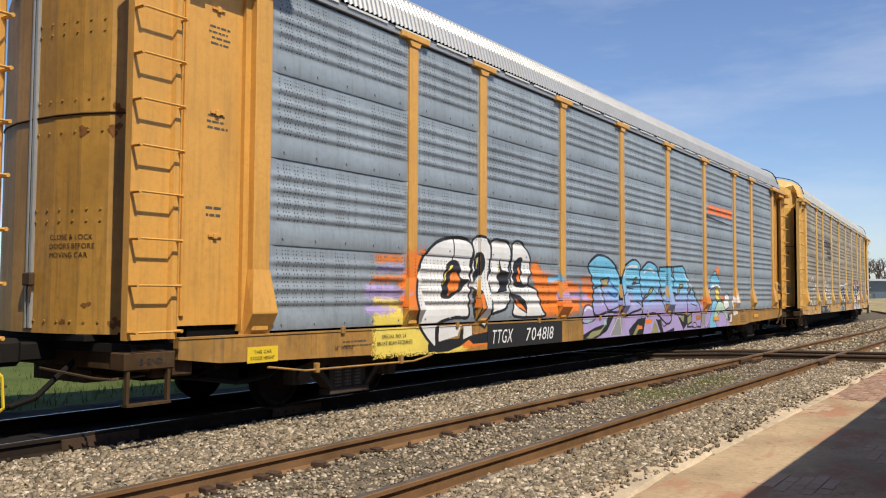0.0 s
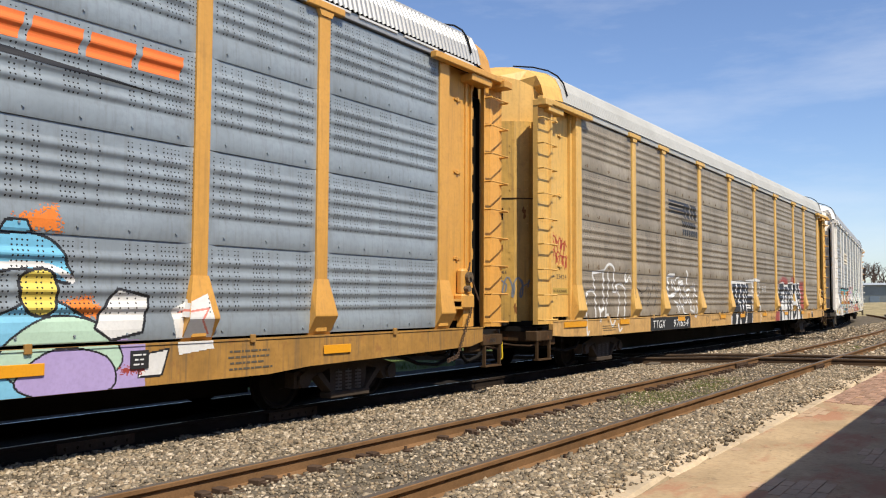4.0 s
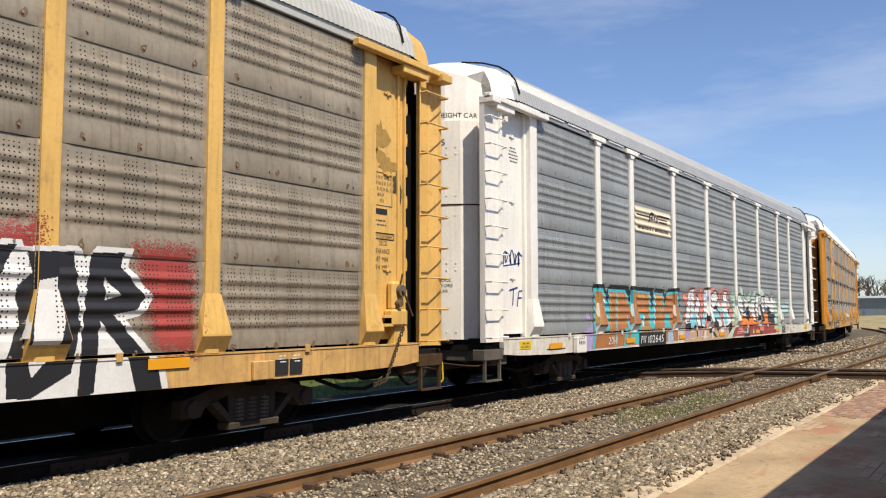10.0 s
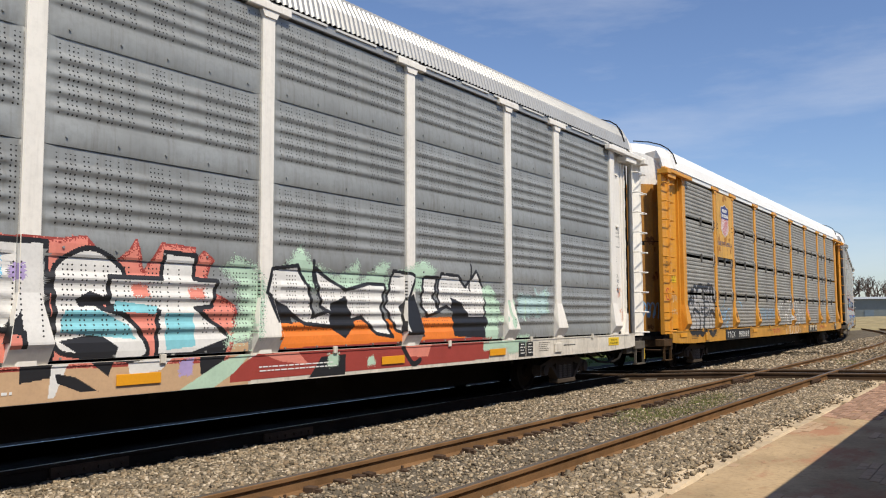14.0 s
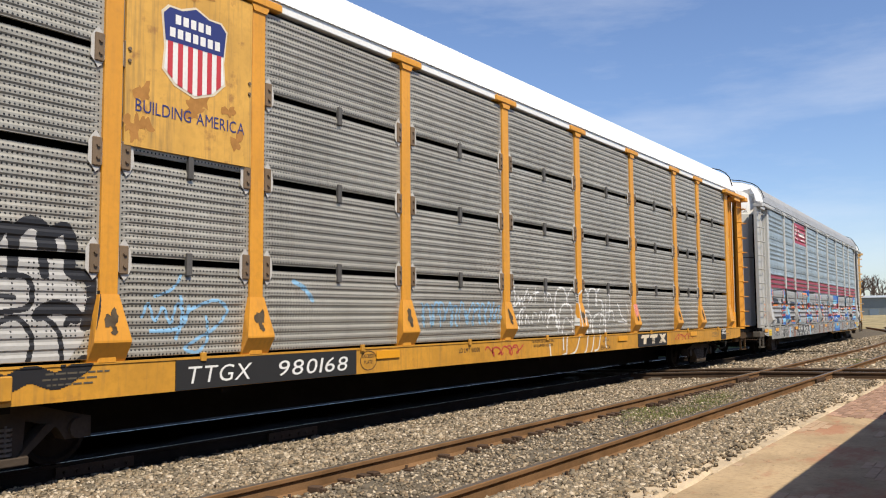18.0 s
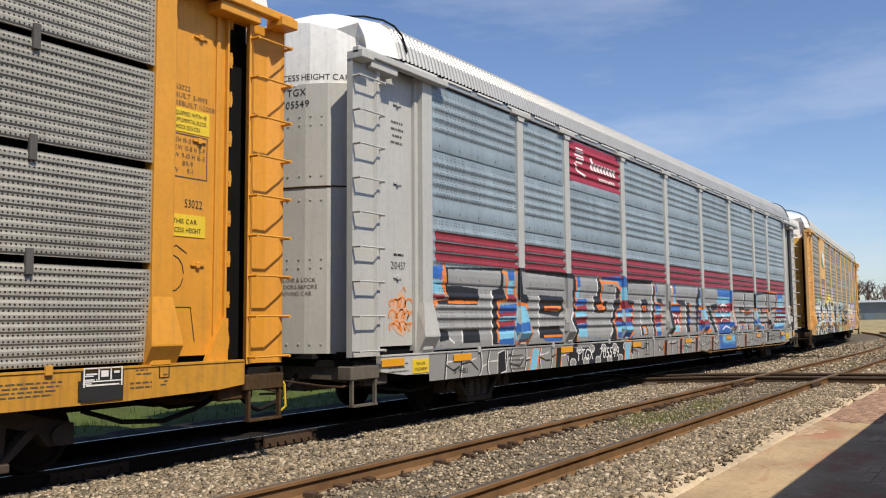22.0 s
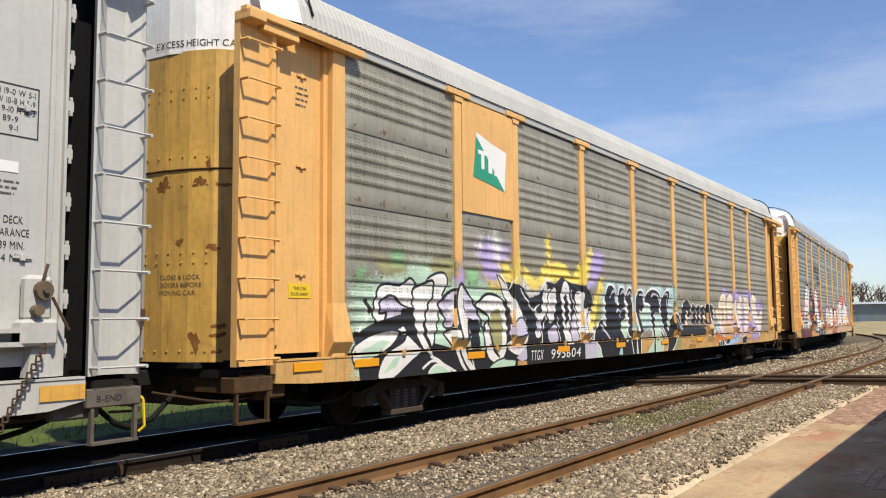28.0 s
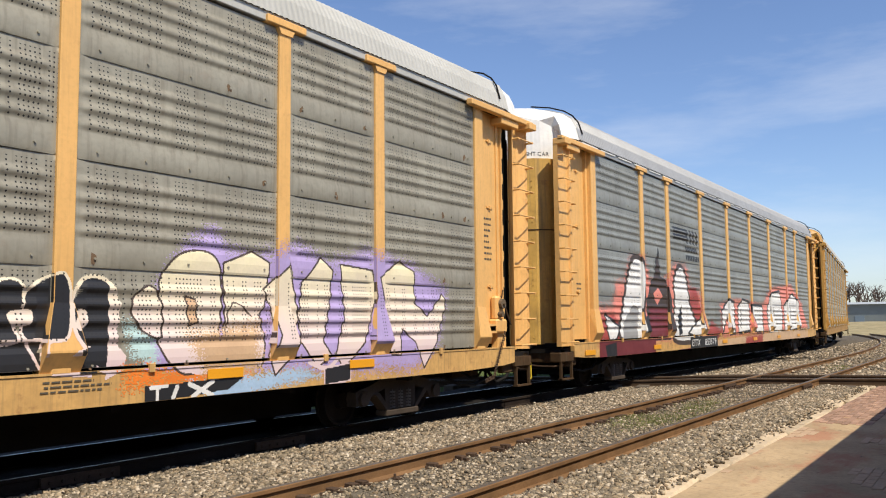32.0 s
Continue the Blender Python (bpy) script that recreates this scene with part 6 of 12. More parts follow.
def rear_writing():
    """Stencils, boxed lists and notices on the trailing end panels."""
    y = -1.44
    sizes = ("EXH 19-0 W 5-1", "EXW 10-8 H 5-9", "EW 9-10 H 16-3", "IL    89-9", "IW    9-1")
    for k, ink in ((2, M_fine_ink), (3, M_ink), (4, M_fine_ink), (5, M_ink)):
        z = {2: 3.36, 3: 3.36, 4: 3.40, 5: 3.55}[k]
        framed(k, 11.98, 12.50, z - 0.38, z + 0.10, y, ink)
        for i, t in enumerate(sizes):
            stencil(k, t, 12.01, z - i * 0.083, 0.055, ink, y, 0.46 if i < 3 else 0.30)
    for k, a, b, z in ((2, "A87 MIN", "B94 MIN", 2.42), (3, "A 89 MIN.", "B 90 1/4 MIN.", 2.30), (5, "A 89 MIN.", "B 94 MIN.", 2.38)):
        ink = M_fine_ink if k == 2 else M_ink
        stencil(k, "DECK", 12.20, z, 0.07, ink, y, 0.19)
        stencil(k, "CLEARANCE", 12.05, z - 0.115, 0.07, ink, y, 0.40)
        stencil(k, a, 12.08, z - 0.23, 0.07, ink, y, 0.33)
        stencil(k, b, 12.06, z - 0.345, 0.07, ink, y, 0.38)
    flat_part("notice", CARS[2], 12.12, 12.38, 2.86, 2.94, y - 0.006, M_ink, 0.006, "small dark builder's plate")
    framed(2, 11.90, 12.55, 2.50, 2.60, y, M_ink, 0.016)
    stencil(2, "THIS CAR EXCESS HEIGHT", 11.94, 2.525, 0.05, M_ink, y, 0.57)
    bars(2, 12.10, 12.40, 2.68, 2.80, 2, M_ink, y, 71)
    spray_flat(2, blob(12.62, 3.30, 0.24, 0.34, 501, rough=0.6), M_soot, y, "soot_stain")
    spray_flat(2, blob(12.35, 3.60, 0.5, 0.30, 502, rough=0.7), M_worn_yellow, y, "worn_patch", 0)
    spray_flat(2, blob(12.20, 3.95, 0.3, 0.5, 503, rough=0.7), M_worn_yellow, y, "worn_patch", 0)
    for k in (3, 5):
        flat_part("notice", CARS[k], 12.10, 12.32, 2.84, 2.94, y - 0.006, M_flagwhite, 0.006, "small white notice")
        bars(k, 12.08, 12.36, 2.62, 2.78, 3, M_ink, y, 72 + k)
        placard(k, 11.45, 12.0, 0.68, 0.90, SILL_FACE)
    lines_of(4, ("53022", "BUILT 3-1993", "REBUILT 1-2008"), 12.05, 3.98, 0.055, M_fine_ink, y, 1.6)
    flat_part("placard", CARS[4], 11.99, 12.52, 3.52, 3.78, y - 0.006, M_sign, 0.006, "yellow notice with black writing")
    for i, t in enumerate(("EQUIPPED WITH 48", "SUPPLEMENTAL BLOCK", "CHOCK DEVICES")):
        stencil(4, t, 12.03, 3.70 - i * 0.075, 0.045, M_ink, y - 0.006, 0.45 if i < 2 else 0.36)
    stencil(4, "53022", 12.20, 2.70, 0.09, M_ink, y, 0.25)
    placard(4, 11.93, 12.48, 2.38, 2.62, y)
    spray_flat(4, stroke([(12.06 + 0.14 * math.cos(a * 0.5), 1.98 + 0.19 * math.sin(a * 0.5)) for a in range(13)], 0.012) + stroke(((11.95, 2.2), (12.1, 2.28), (12.24, 2.2)), 0.012) + stroke(((11.9, 1.25), (11.98, 1.62), (12.3, 1.62), (12.36, 1.25)), 0.012) + stroke([(11.92 + 0.09 * math.cos(a * 0.5), 1.42 + 0.12 * math.sin(a * 0.5)) for a in range(13)], 0.010), M_ink, y, "marker_doodle")
    for i in range(5):
        spray_flat(3, stroke(curl(11.98 + 0.11 * i, 12.12 + 0.11 * i, 1.85, 2.05, 1.0, 520 + i, 14), 0.014) + stroke(curl(11.95 + 0.12 * i, 12.1 + 0.12 * i, 1.30, 1.62, 1.1, 530 + i, 14), 0.014), M_tagpink if i % 2 else M_tagorange, y, "faded_marker_tag")
    rnd = random.Random(9)
    for k, m in ((1, M_yel1), (2, M_yel2), (5, M_grey5), (6, M_yel6)):
        chain_and_brake(k, m)


M_soot = mat("soot stain", (0.10, 0.075, 0.05), 0.8, dark=0.6, fine=25, coarse=8, bump=0)
M_worn_yellow = mat("worn through yellow paint", (0.40, 0.245, 0.075), 0.7, dark=0.75, fine=25, coarse=8, bump=0)
M_tagpink = mat("faded pink marker", (0.70, 0.34, 0.30), 0.6, dark=0.85, bump=0)


P_olive = coat("olive spray", (0.30, 0.29, 0.13))
P_gold = coat("ochre spray", (0.52, 0.28, 0.07))
P_teal = coat("pale teal-blue spray", (0.22, 0.55, 0.62))
P_tan = coat("tan spray", (0.56, 0.37, 0.22))
P_paleblue = coat("pale blue spray", (0.36, 0.50, 0.66))
P_silverbright = coat("bright silver spray", (0.58, 0.59, 0.58))
P_darkred = coat("dark red spray", (0.16, 0.025, 0.03))
SPRAY = dict(white=P_white, black=P_black, orange=P_orange, yellow=P_yellow, lilac=P_lilac, sky=P_sky, blue=P_blue, light=P_light, turq=P_turq, brown=P_brown, red=P_red, salmon=P_salmon, green=P_green, mint=P_mint, grey=P_grey, cream=P_cream, paleteal=P_paleteal, stripe=P_stripe, palelilac=P_palelilac, silver=P_silverbright, cloud=P_cloudgrey, darkbrown=P_darkbrown, scrawl=P_scrawl, olive=P_olive, gold=P_gold, teal=P_teal, tan=P_tan, paleblue=P_paleblue, darkred=P_darkred)
INKS = list(SPRAY)
M_rustwash = mat("rust wash", (0.42, 0.20, 0.06), 0.7, dark=0.75, fine=20, coarse=6, bump=0)
M_tagsalmon = mat("pale orange wash", (0.62, 0.40, 0.28), 0.6, dark=0.85, fine=20, coarse=6, bump=0)


def flowing(points, closed):
    """Points along a soft curve through the given ones."""
    pts = np.array(points, float)
    n = len(pts)
    if n < 3:
        return pts
    out = []
    for i in range(n if closed else n - 1):
        if closed:
            p0, p1, p2, p3 = pts[i - 1], pts[i], pts[(i + 1) % n], pts[(i + 2) % n]
        else:
            p0, p1, p2, p3 = pts[max(i - 1, 0)], pts[i], pts[i + 1], pts[min(i + 2, n - 1)]
        for u in (0.0, 0.2, 0.4, 0.6, 0.8):
            out.append(0.5 * (2 * p1 + (p2 - p0) * u + (2 * p0 - 5 * p1 + 4 * p2 - p3) * u * u + (3 * p1 - p0 - 3 * p2 + p3) * u ** 3))
    if not closed:
        out.append(pts[-1])
    return np.array(out)


class Mural:
    """Spray paint on one car's side: coats are laid one over another on a fine raster, and what stays visible becomes
    thin strips that follow the ribs, posts, post feet and sill."""

    def __init__(self, k, style):
        self.k, self.style = k, style
        self.lo, self.hi = SILLS[k]
        edges = {self.lo + 0.004, self.hi - 0.017, self.hi + 0.004, self.hi + 0.04, LIP, LIP + 0.02, 1.68}
        for z0, z1, _, _ in BANDS[style]:
            edges |= {round(z0, 5), round(z1, 5)}
        zs = []
        edges = sorted(e for e in edges if e < 3.7 and e > 0.5)
        for a, b in zip(edges, edges[1:]):
            m = max(1, math.ceil((b - a) / 0.0115))
            zs += [a + (b - a) * i / m for i in range(m)]
        self.z = np.array(zs + [edges[-1]])
        self.zc = (self.z[1:] + self.z[:-1]) / 2
        self.step = 0.0075
        self.x = np.arange(-12.6, 12.6, self.step)
        self.xc = self.x + self.step / 2
        self.ink = np.zeros((len(self.zc), len(self.x)), np.int16)
        self.word = np.zeros_like(self.ink)
        self.labels = []
        rng = np.random.default_rng(40 + k)
        grain = rng.random((len(self.zc), len(self.x) // 2 + 1)) + rng.random((len(self.zc), len(self.x) // 2 + 1)) - 1
        self.grain = 1.4 * np.repeat(grain, 2, 1)[:, :len(self.x)]

    def piece(self, label):
        self.labels.append(label)

    def lay(self, mask, rows, cols, color):
        self.ink[rows, cols][mask] = INKS.index(color) + 1
        self.word[rows, cols][mask] = len(self.labels)

    def near(self, pts, closed, margin):
        """The part of the raster round a line, with the distance from it and whether a cell lies inside."""
        i0, i1 = np.searchsorted(self.xc, (pts[:, 0].min() - margin, pts[:, 0].max() + margin))
        j0, j1 = np.searchsorted(self.zc, (pts[:, 1].min() - margin, pts[:, 1].max() + margin))
        gx, gz = np.meshgrid(self.xc[i0:i1], self.zc[j0:j1])
        dist, inside = np.full(gx.shape, 9.0), np.zeros(gx.shape, bool)
        ends = np.roll(pts, -1, 0) if closed else pts[1:]
        for (ax, az), (bx, bz) in zip(pts, ends):
            dx, dz = bx - ax, bz - az
            u = np.clip(((gx - ax) * dx + (gz - az) * dz) / max(dx * dx + dz * dz, 1e-9), 0, 1)
            dist = np.minimum(dist, np.hypot(gx - ax - u * dx, gz - az - u * dz))
            if closed and az != bz:
                inside ^= ((az > gz) != (bz > gz)) & (gx < ax + dx * (gz - az) / dz)
        return slice(j0, j1), slice(i0, i1), dist, inside

    def patch(self, fill, pts, edge="", rim=0.0, soft=0.0, bent=False):
        pts = flowing(pts, True) if bent else np.array(pts, float)
        rows, cols, dist, inside = self.near(pts, True, rim + 2 * soft + 0.02)
        if not dist.size:
            return
        deep = np.where(inside, -dist, dist)
        if edge:
            self.lay(deep < rim / 2, rows, cols, edge)
        self.lay(deep < -rim / 2 + soft * self.grain[rows, cols], rows, cols, fill)

    def bubble(self, fill, pts, edge="", rim=0.0, soft=0.0):
        self.patch(fill, pts, edge, rim, soft, True)

    def line(self, color, width, pts, soft=0.0, bent=False):
        pts = flowing(pts, False) if bent else np.array(pts, float)
        rows, cols, dist, _ = self.near(pts, False, width + 2 * soft)
        if dist.size:
            self.lay(dist < width / 2 + soft * self.grain[rows, cols], rows, cols, color)

    def curve(self, color, width, pts, soft=0.0):
        self.line(color, width, pts, soft, True)

    def zones(self, z):
        """Stretches of one row: from x to x, and how far out the surface lies there at a height."""
        if z < self.hi - 0.017:
            return [(-12.6, 12.6, lambda x, h: SILL_FACE)]
        if z < self.hi + 0.004:
            return [(-12.6, 12.6, lambda x, h: SILL_FACE - 0.010)]
        out = []
        band = next((b for b in BANDS[self.style] if b[0] <= z <= b[1]), None) if z > self.hi + 0.04 else None
        if band:
            for bay, (a, b) in enumerate(BAYS):
                a, b = a + (0.10 if bay else 0.0), b - (0.10 if bay < 8 else 0.0)

                def out_at(x, h, a=a, b=b):
                    rib = band[2] + (band[3] - band[2]) * (h - band[0]) / (band[1] - band[0]) - FACE
                    return FACE + rib * np.clip((np.minimum(x - a, b - x) - 0.03) / 0.12, 0.0, 1.0) - 0.004 * (np.minimum(x - a, b - x) < 0.04)
                cuts = [a + 0.012, a + 0.03, a + 0.15, b - 0.15, b - 0.03, b - 0.012]
                out += [(p, q, out_at) for p, q in zip(cuts, cuts[1:])]
        for x in POSTS:
            if z > 1.68:
                out.append((x - 0.092, x + 0.092, lambda x, h: POST_FACE))
            elif z > LIP + 0.02:
                w = 0.20 - 0.10 * (z - LIP - 0.02) / 0.44
                out.append((x - w, x + w, lambda x, h: -1.685 + 0.081 * (h - LIP - 0.02) / 0.44))
            elif z > LIP:
                out.append((x - 0.2, x + 0.2, lambda x, h: -1.685))
            elif z > self.hi + 0.04:
                out.append((x - 0.2, x + 0.2, lambda x, h: -1.687 + 0.14 * (LIP - h) / (LIP - self.hi)))
        return out

    def finish(self):
        quads, inks, words = [], [], []
        for j, zc in enumerate(self.zc):
            row = self.ink[j]
            if not row.any():
                continue
            z0, z1 = self.z[j], self.z[j + 1]
            for a, b, out in self.zones(zc):
                i0, i1 = np.searchsorted(self.xc, (a, b))
                seg = row[i0:i1].astype(np.int32) * 64 + self.word[j, i0:i1]
                if not seg.any():
                    continue
                cut_at = np.concatenate(([0], np.flatnonzero(np.diff(seg)) + 1, [len(seg)]))
                keep = seg[cut_at[:-1]] > 0
                xs = np.clip(self.x[i0] + cut_at * self.step, a, b)
                xs[0], xs[-1] = a, b
                p, q = xs[:-1][keep], xs[1:][keep]
                corners = [(x, out(x, h) - 0.003 + 0 * x, h + 0 * x) for x, h in ((p, z0), (q, z0), (q, z1), (p, z1))]
                quads.append(np.stack([np.stack(c, -1) for c in corners], 1))
                inks.append(seg[cut_at[:-1]][keep] // 64)
                words.append(seg[cut_at[:-1]][keep] % 64)
            # the posts' and feet's sides that face the train's head
            for x in POSTS:
                i = np.searchsorted(self.xc, x - 0.10)
                if zc > LIP + 0.02 and i < len(row) and row[i]:
                    c = []
                    for h in (z0, z1):
                        s = max(0.0, 1.68 - h) / 0.44
                        at, face = x - 0.10 - 0.103 * s - 0.003, POST_FACE - 0.004 - 0.081 * s
                        c.append(((at, face, h), (at, FACE, h)))
                    quads.append(np.array([[c[0][1], c[0][0], c[1][0], c[1][1]]]))
                    inks.append(np.array([row[i]]))
                    words.append(np.array([self.word[j, i]]))
        quads, inks, words = np.concatenate(quads), np.concatenate(inks), np.concatenate(words)
        for w, label in enumerate(self.labels, 1):
            v, ink = quads[words == w].reshape(-1, 3), inks[words == w]
            used = sorted(set(ink.tolist()))
            me = bpy.data.meshes.new("graffiti")
            n = len(ink)
            me.vertices.add(4 * n)
            me.vertices.foreach_set("co", v.astype(np.float32).ravel())
            me.loops.add(4 * n)
            me.loops.foreach_set("vertex_index", np.arange(4 * n, dtype=np.int32))
            me.polygons.add(n)
            me.polygons.foreach_set("loop_start", np.arange(0, 4 * n, 4, dtype=np.int32))
            for i in used:
                me.materials.append(SPRAY[INKS[i - 1]])
            me.polygons.foreach_set("material_index", np.array([used.index(i) for i in ink.tolist()], np.int32))
            me.update(calc_edges=True)
            part("graffiti", me, CARS[self.k], label=label)


def sill_stones(w):
    """Painted rubble along the sill: grey stones with black joints and white edges."""
    rnd = random.Random(12)
    x = -11.6
    while x < 11.6:
        d, lean = rnd.uniform(0.28, 0.6), rnd.uniform(-0.12, 0.12)
        mid = rnd.uniform(0.66, 0.84)
        w.curve("black", 0.035, ((x, 0.54), (x + lean, mid), (x + lean * 0.4 + 0.05, 0.96)))
        w.curve("white", 0.022, ((x + 0.035, 0.56), (x + lean + 0.035, mid), (x + lean * 0.4 + 0.08, 0.95)))
        if rnd.random() < 0.7:
            w.line("black", 0.03, ((x + lean, mid), (x + d * 0.6, mid + rnd.uniform(-0.1, 0.1)), (x + d, mid + rnd.uniform(-0.15, 0.15))))
        if rnd.random() < 0.5:
            w.line("white", 0.02, ((x + lean + 0.03, mid + 0.04), (x + d * 0.6, mid + 0.05), (x + d * 0.9, mid + 0.08)))
        x += d


def mural_1(w):
    w.piece("white bubble letters with a black edge on orange and yellow streaks")
    w.patch("yellow", ((-9.98, 1.43), (-9.68, 1.51), (-9.41, 1.33), (-9.17, 1.01), (-8.55, 0.93), (-8.46, 0.58), (-9.96, 0.59)), soft=0.06)
    w.patch("orange", ((-9.20, 2.02), (-8.81, 2.10), (-8.48, 1.95), (-8.77, 1.71), (-8.95, 1.49), (-9.09, 1.17), (-9.35, 1.31), (-9.41, 1.64), (-9.21, 1.83)), soft=0.08)
    w.patch("lilac", ((-10.13, 1.58), (-9.58, 1.58), (-9.18, 1.46), (-9.63, 1.38), (-10.13, 1.41)), soft=0.05)
    w.patch("lilac", ((-10.12, 1.31), (-9.68, 1.29), (-9.46, 1.22), (-9.78, 1.16), (-10.12, 1.19)), soft=0.05)
    w.patch("orange", ((-9.90, 1.97), (-9.32, 1.99), (-9.30, 1.90), (-9.88, 1.88)), soft=0.05)
    w.patch("lilac", ((-9.87, 1.83), (-9.31, 1.85), (-9.25, 1.78), (-9.85, 1.76)), soft=0.05)
    w.patch("orange", ((-9.99, 1.68), (-9.47, 1.70), (-9.36, 1.65), (-9.99, 1.60)), soft=0.05)
    w.patch("orange", ((-5.61, 1.92), (-5.36, 2.06), (-5.09, 1.84), (-4.41, 1.79), (-3.59, 1.62), (-3.58, 1.12), (-4.40, 1.04), (-5.08, 1.06), (-5.32, 1.45)), soft=0.06)
    w.patch("sky", ((-4.91, 1.77), (-4.41, 1.81), (-4.15, 1.71), (-4.91, 1.68)), soft=0.05)
    w.patch("lilac", ((-4.54, 1.49), (-3.58, 1.50), (-3.58, 1.37), (-4.53, 1.37)), soft=0.05)
    w.patch("yellow", ((-8.54, 0.59), (-7.84, 0.55), (-7.45, 0.64), (-7.99, 0.73), (-8.46, 0.71)), soft=0.04)
    w.patch("orange", ((-7.84, 0.72), (-7.46, 0.82), (-7.00, 0.85), (-7.04, 0.62), (-7.76, 0.61)), soft=0.03)
    w.patch("black", ((-8.72, 0.69), (-8.50, 0.96), (-8.43, 0.96), (-8.45, 0.76), (-7.88, 0.77), (-7.83, 0.91), (-7.52, 0.95), (-7.49, 0.81), (-6.97, 0.85), (-6.99, 0.67), (-7.49, 0.67), (-7.61, 0.74), (-7.84, 0.65), (-8.20, 0.58), (-8.70, 0.60)))
    w.patch("white", ((-8.43, 0.97), (-7.83, 0.97), (-7.93, 0.81), (-8.44, 0.74)))
    w.patch("white", ((-7.76, 0.95), (-7.53, 0.96), (-7.51, 0.81), (-7.77, 0.75)))
    w.bubble("white", ((-9.06, 1.22), (-9.08, 1.44), (-8.98, 1.71), (-8.81, 1.99), (-8.52, 2.21), (-8.11, 2.31), (-7.73, 2.32), (-7.53, 2.26), (-7.47, 2.13), (-7.53, 1.94), (-7.56, 1.69), (-7.54, 1.57), (-7.59, 1.38), (-7.62, 1.10), (-8.00, 1.09), (-8.47, 0.99), (-8.51, 0.68), (-8.64, 0.72), (-8.84, 0.89), (-8.99, 1.06)), "black", 0.05)
    w.bubble("black", ((-8.35, 1.55), (-8.24, 1.85), (-8.03, 1.98), (-7.84, 1.92), (-7.82, 1.71), (-7.60, 1.68), (-7.71, 1.58), (-7.94, 1.46), (-8.15, 1.38), (-8.34, 1.40)))
    w.bubble("orange", ((-8.18, 1.44), (-8.13, 1.70), (-7.98, 1.80), (-7.87, 1.71), (-7.88, 1.56), (-8.05, 1.48)))
    w.curve("yellow", 0.03, ((-8.30, 1.61), (-8.20, 1.79), (-8.04, 1.89)))
    w.line("black", 0.03, ((-8.02, 2.30), (-8.03, 1.98)))
    w.bubble("white", ((-7.49, 2.27), (-7.33, 2.38), (-7.03, 2.35), (-6.93, 2.23), (-6.94, 1.97), (-7.02, 1.67), (-6.90, 1.51), (-6.95, 1.25), (-7.09, 0.99), (-7.15, 0.92), (-7.38, 1.04), (-7.43, 1.19), (-7.33, 1.44), (-7.48, 1.55), (-7.59, 1.57), (-7.50, 1.88), (-7.45, 2.07)), "black", 0.045)
    w.bubble("black", ((-7.41, 2.07), (-7.24, 2.12), (-7.15, 1.96), (-7.24, 1.79), (-7.48, 1.65), (-7.44, 1.85)))
    w.patch("black", ((-7.46, 1.54), (-7.27, 1.51), (-7.20, 1.25), (-7.34, 1.05), (-7.47, 1.12)))
    w.patch("orange", ((-7.36, 1.44), (-7.25, 1.47), (-7.24, 1.24), (-7.36, 1.10)))
    w.line("yellow", 0.025, ((-7.36, 1.87), (-7.32, 2.03)))
    w.bubble("white", ((-6.90, 2.31), (-6.63, 2.36), (-6.34, 2.31), (-6.28, 2.07), (-6.35, 1.79), (-6.27, 1.55), (-6.39, 1.24), (-6.78, 1.15), (-6.98, 1.13), (-7.05, 1.24), (-6.94, 1.56), (-7.04, 1.66), (-6.94, 1.90)), "black", 0.045)
    w.patch("black", ((-6.74, 1.70), (-6.62, 2.05), (-6.56, 1.86), (-6.37, 1.83), (-6.36, 1.65), (-6.42, 1.51), (-6.79, 1.46), (-6.61, 1.58)))
    w.line("yellow", 0.02, ((-6.69, 1.78), (-6.64, 1.93)))
    w.bubble("white", ((-6.24, 2.21), (-6.14, 2.36), (-5.88, 2.34), (-5.61, 2.10), (-5.58, 1.81), (-5.69, 1.63), (-5.35, 1.52), (-5.14, 1.18), (-5.07, 1.06), (-6.16, 1.08), (-6.14, 1.31), (-6.32, 1.52), (-6.28, 1.72), (-6.25, 2.00)), "black", 0.045)
    w.bubble("black", ((-6.18, 1.62), (-6.18, 1.93), (-6.03, 2.08), (-5.87, 2.05), (-5.92, 1.67), (-5.64, 1.62), (-5.81, 1.57)))
    w.patch("orange", ((-6.07, 1.67), (-6.03, 1.90), (-5.97, 1.93), (-5.96, 1.67)))
    w.patch("black", ((-6.32, 1.48), (-5.92, 1.43), (-5.68, 1.27), (-5.73, 1.11), (-6.02, 1.22)))
    w.patch("orange", ((-6.14, 1.38), (-5.86, 1.27), (-5.74, 1.15), (-6.02, 1.24)))
    w.piece("sky blue and violet letters with a black edge")
    w.patch("orange", ((-3.47, 1.68), (-2.96, 1.70), (-2.95, 1.58), (-2.98, 1.24), (-3.46, 1.19)), soft=0.05)
    w.patch("lilac", ((-3.47, 1.49), (-3.22, 1.46), (-3.08, 1.32), (-3.46, 1.35)), soft=0.05)
    w.patch("orange", ((-3.48, 1.80), (-3.07, 1.82), (-3.03, 1.75), (-3.47, 1.72)), soft=0.04)
    w.patch("lilac", ((-3.45, 1.11), (4.36, 1.20), (4.37, 0.35), (-3.43, 0.49)))
    w.bubble("lilac", ((-3.45, 1.08), (-3.33, 1.22), (-3.08, 1.24), (-2.93, 1.12), (-2.93, 0.94), (-3.45, 0.89)), "black", 0.03)
    w.curve("white", 0.04, ((-3.36, 1.13), (-3.21, 1.20), (-3.04, 1.17)))
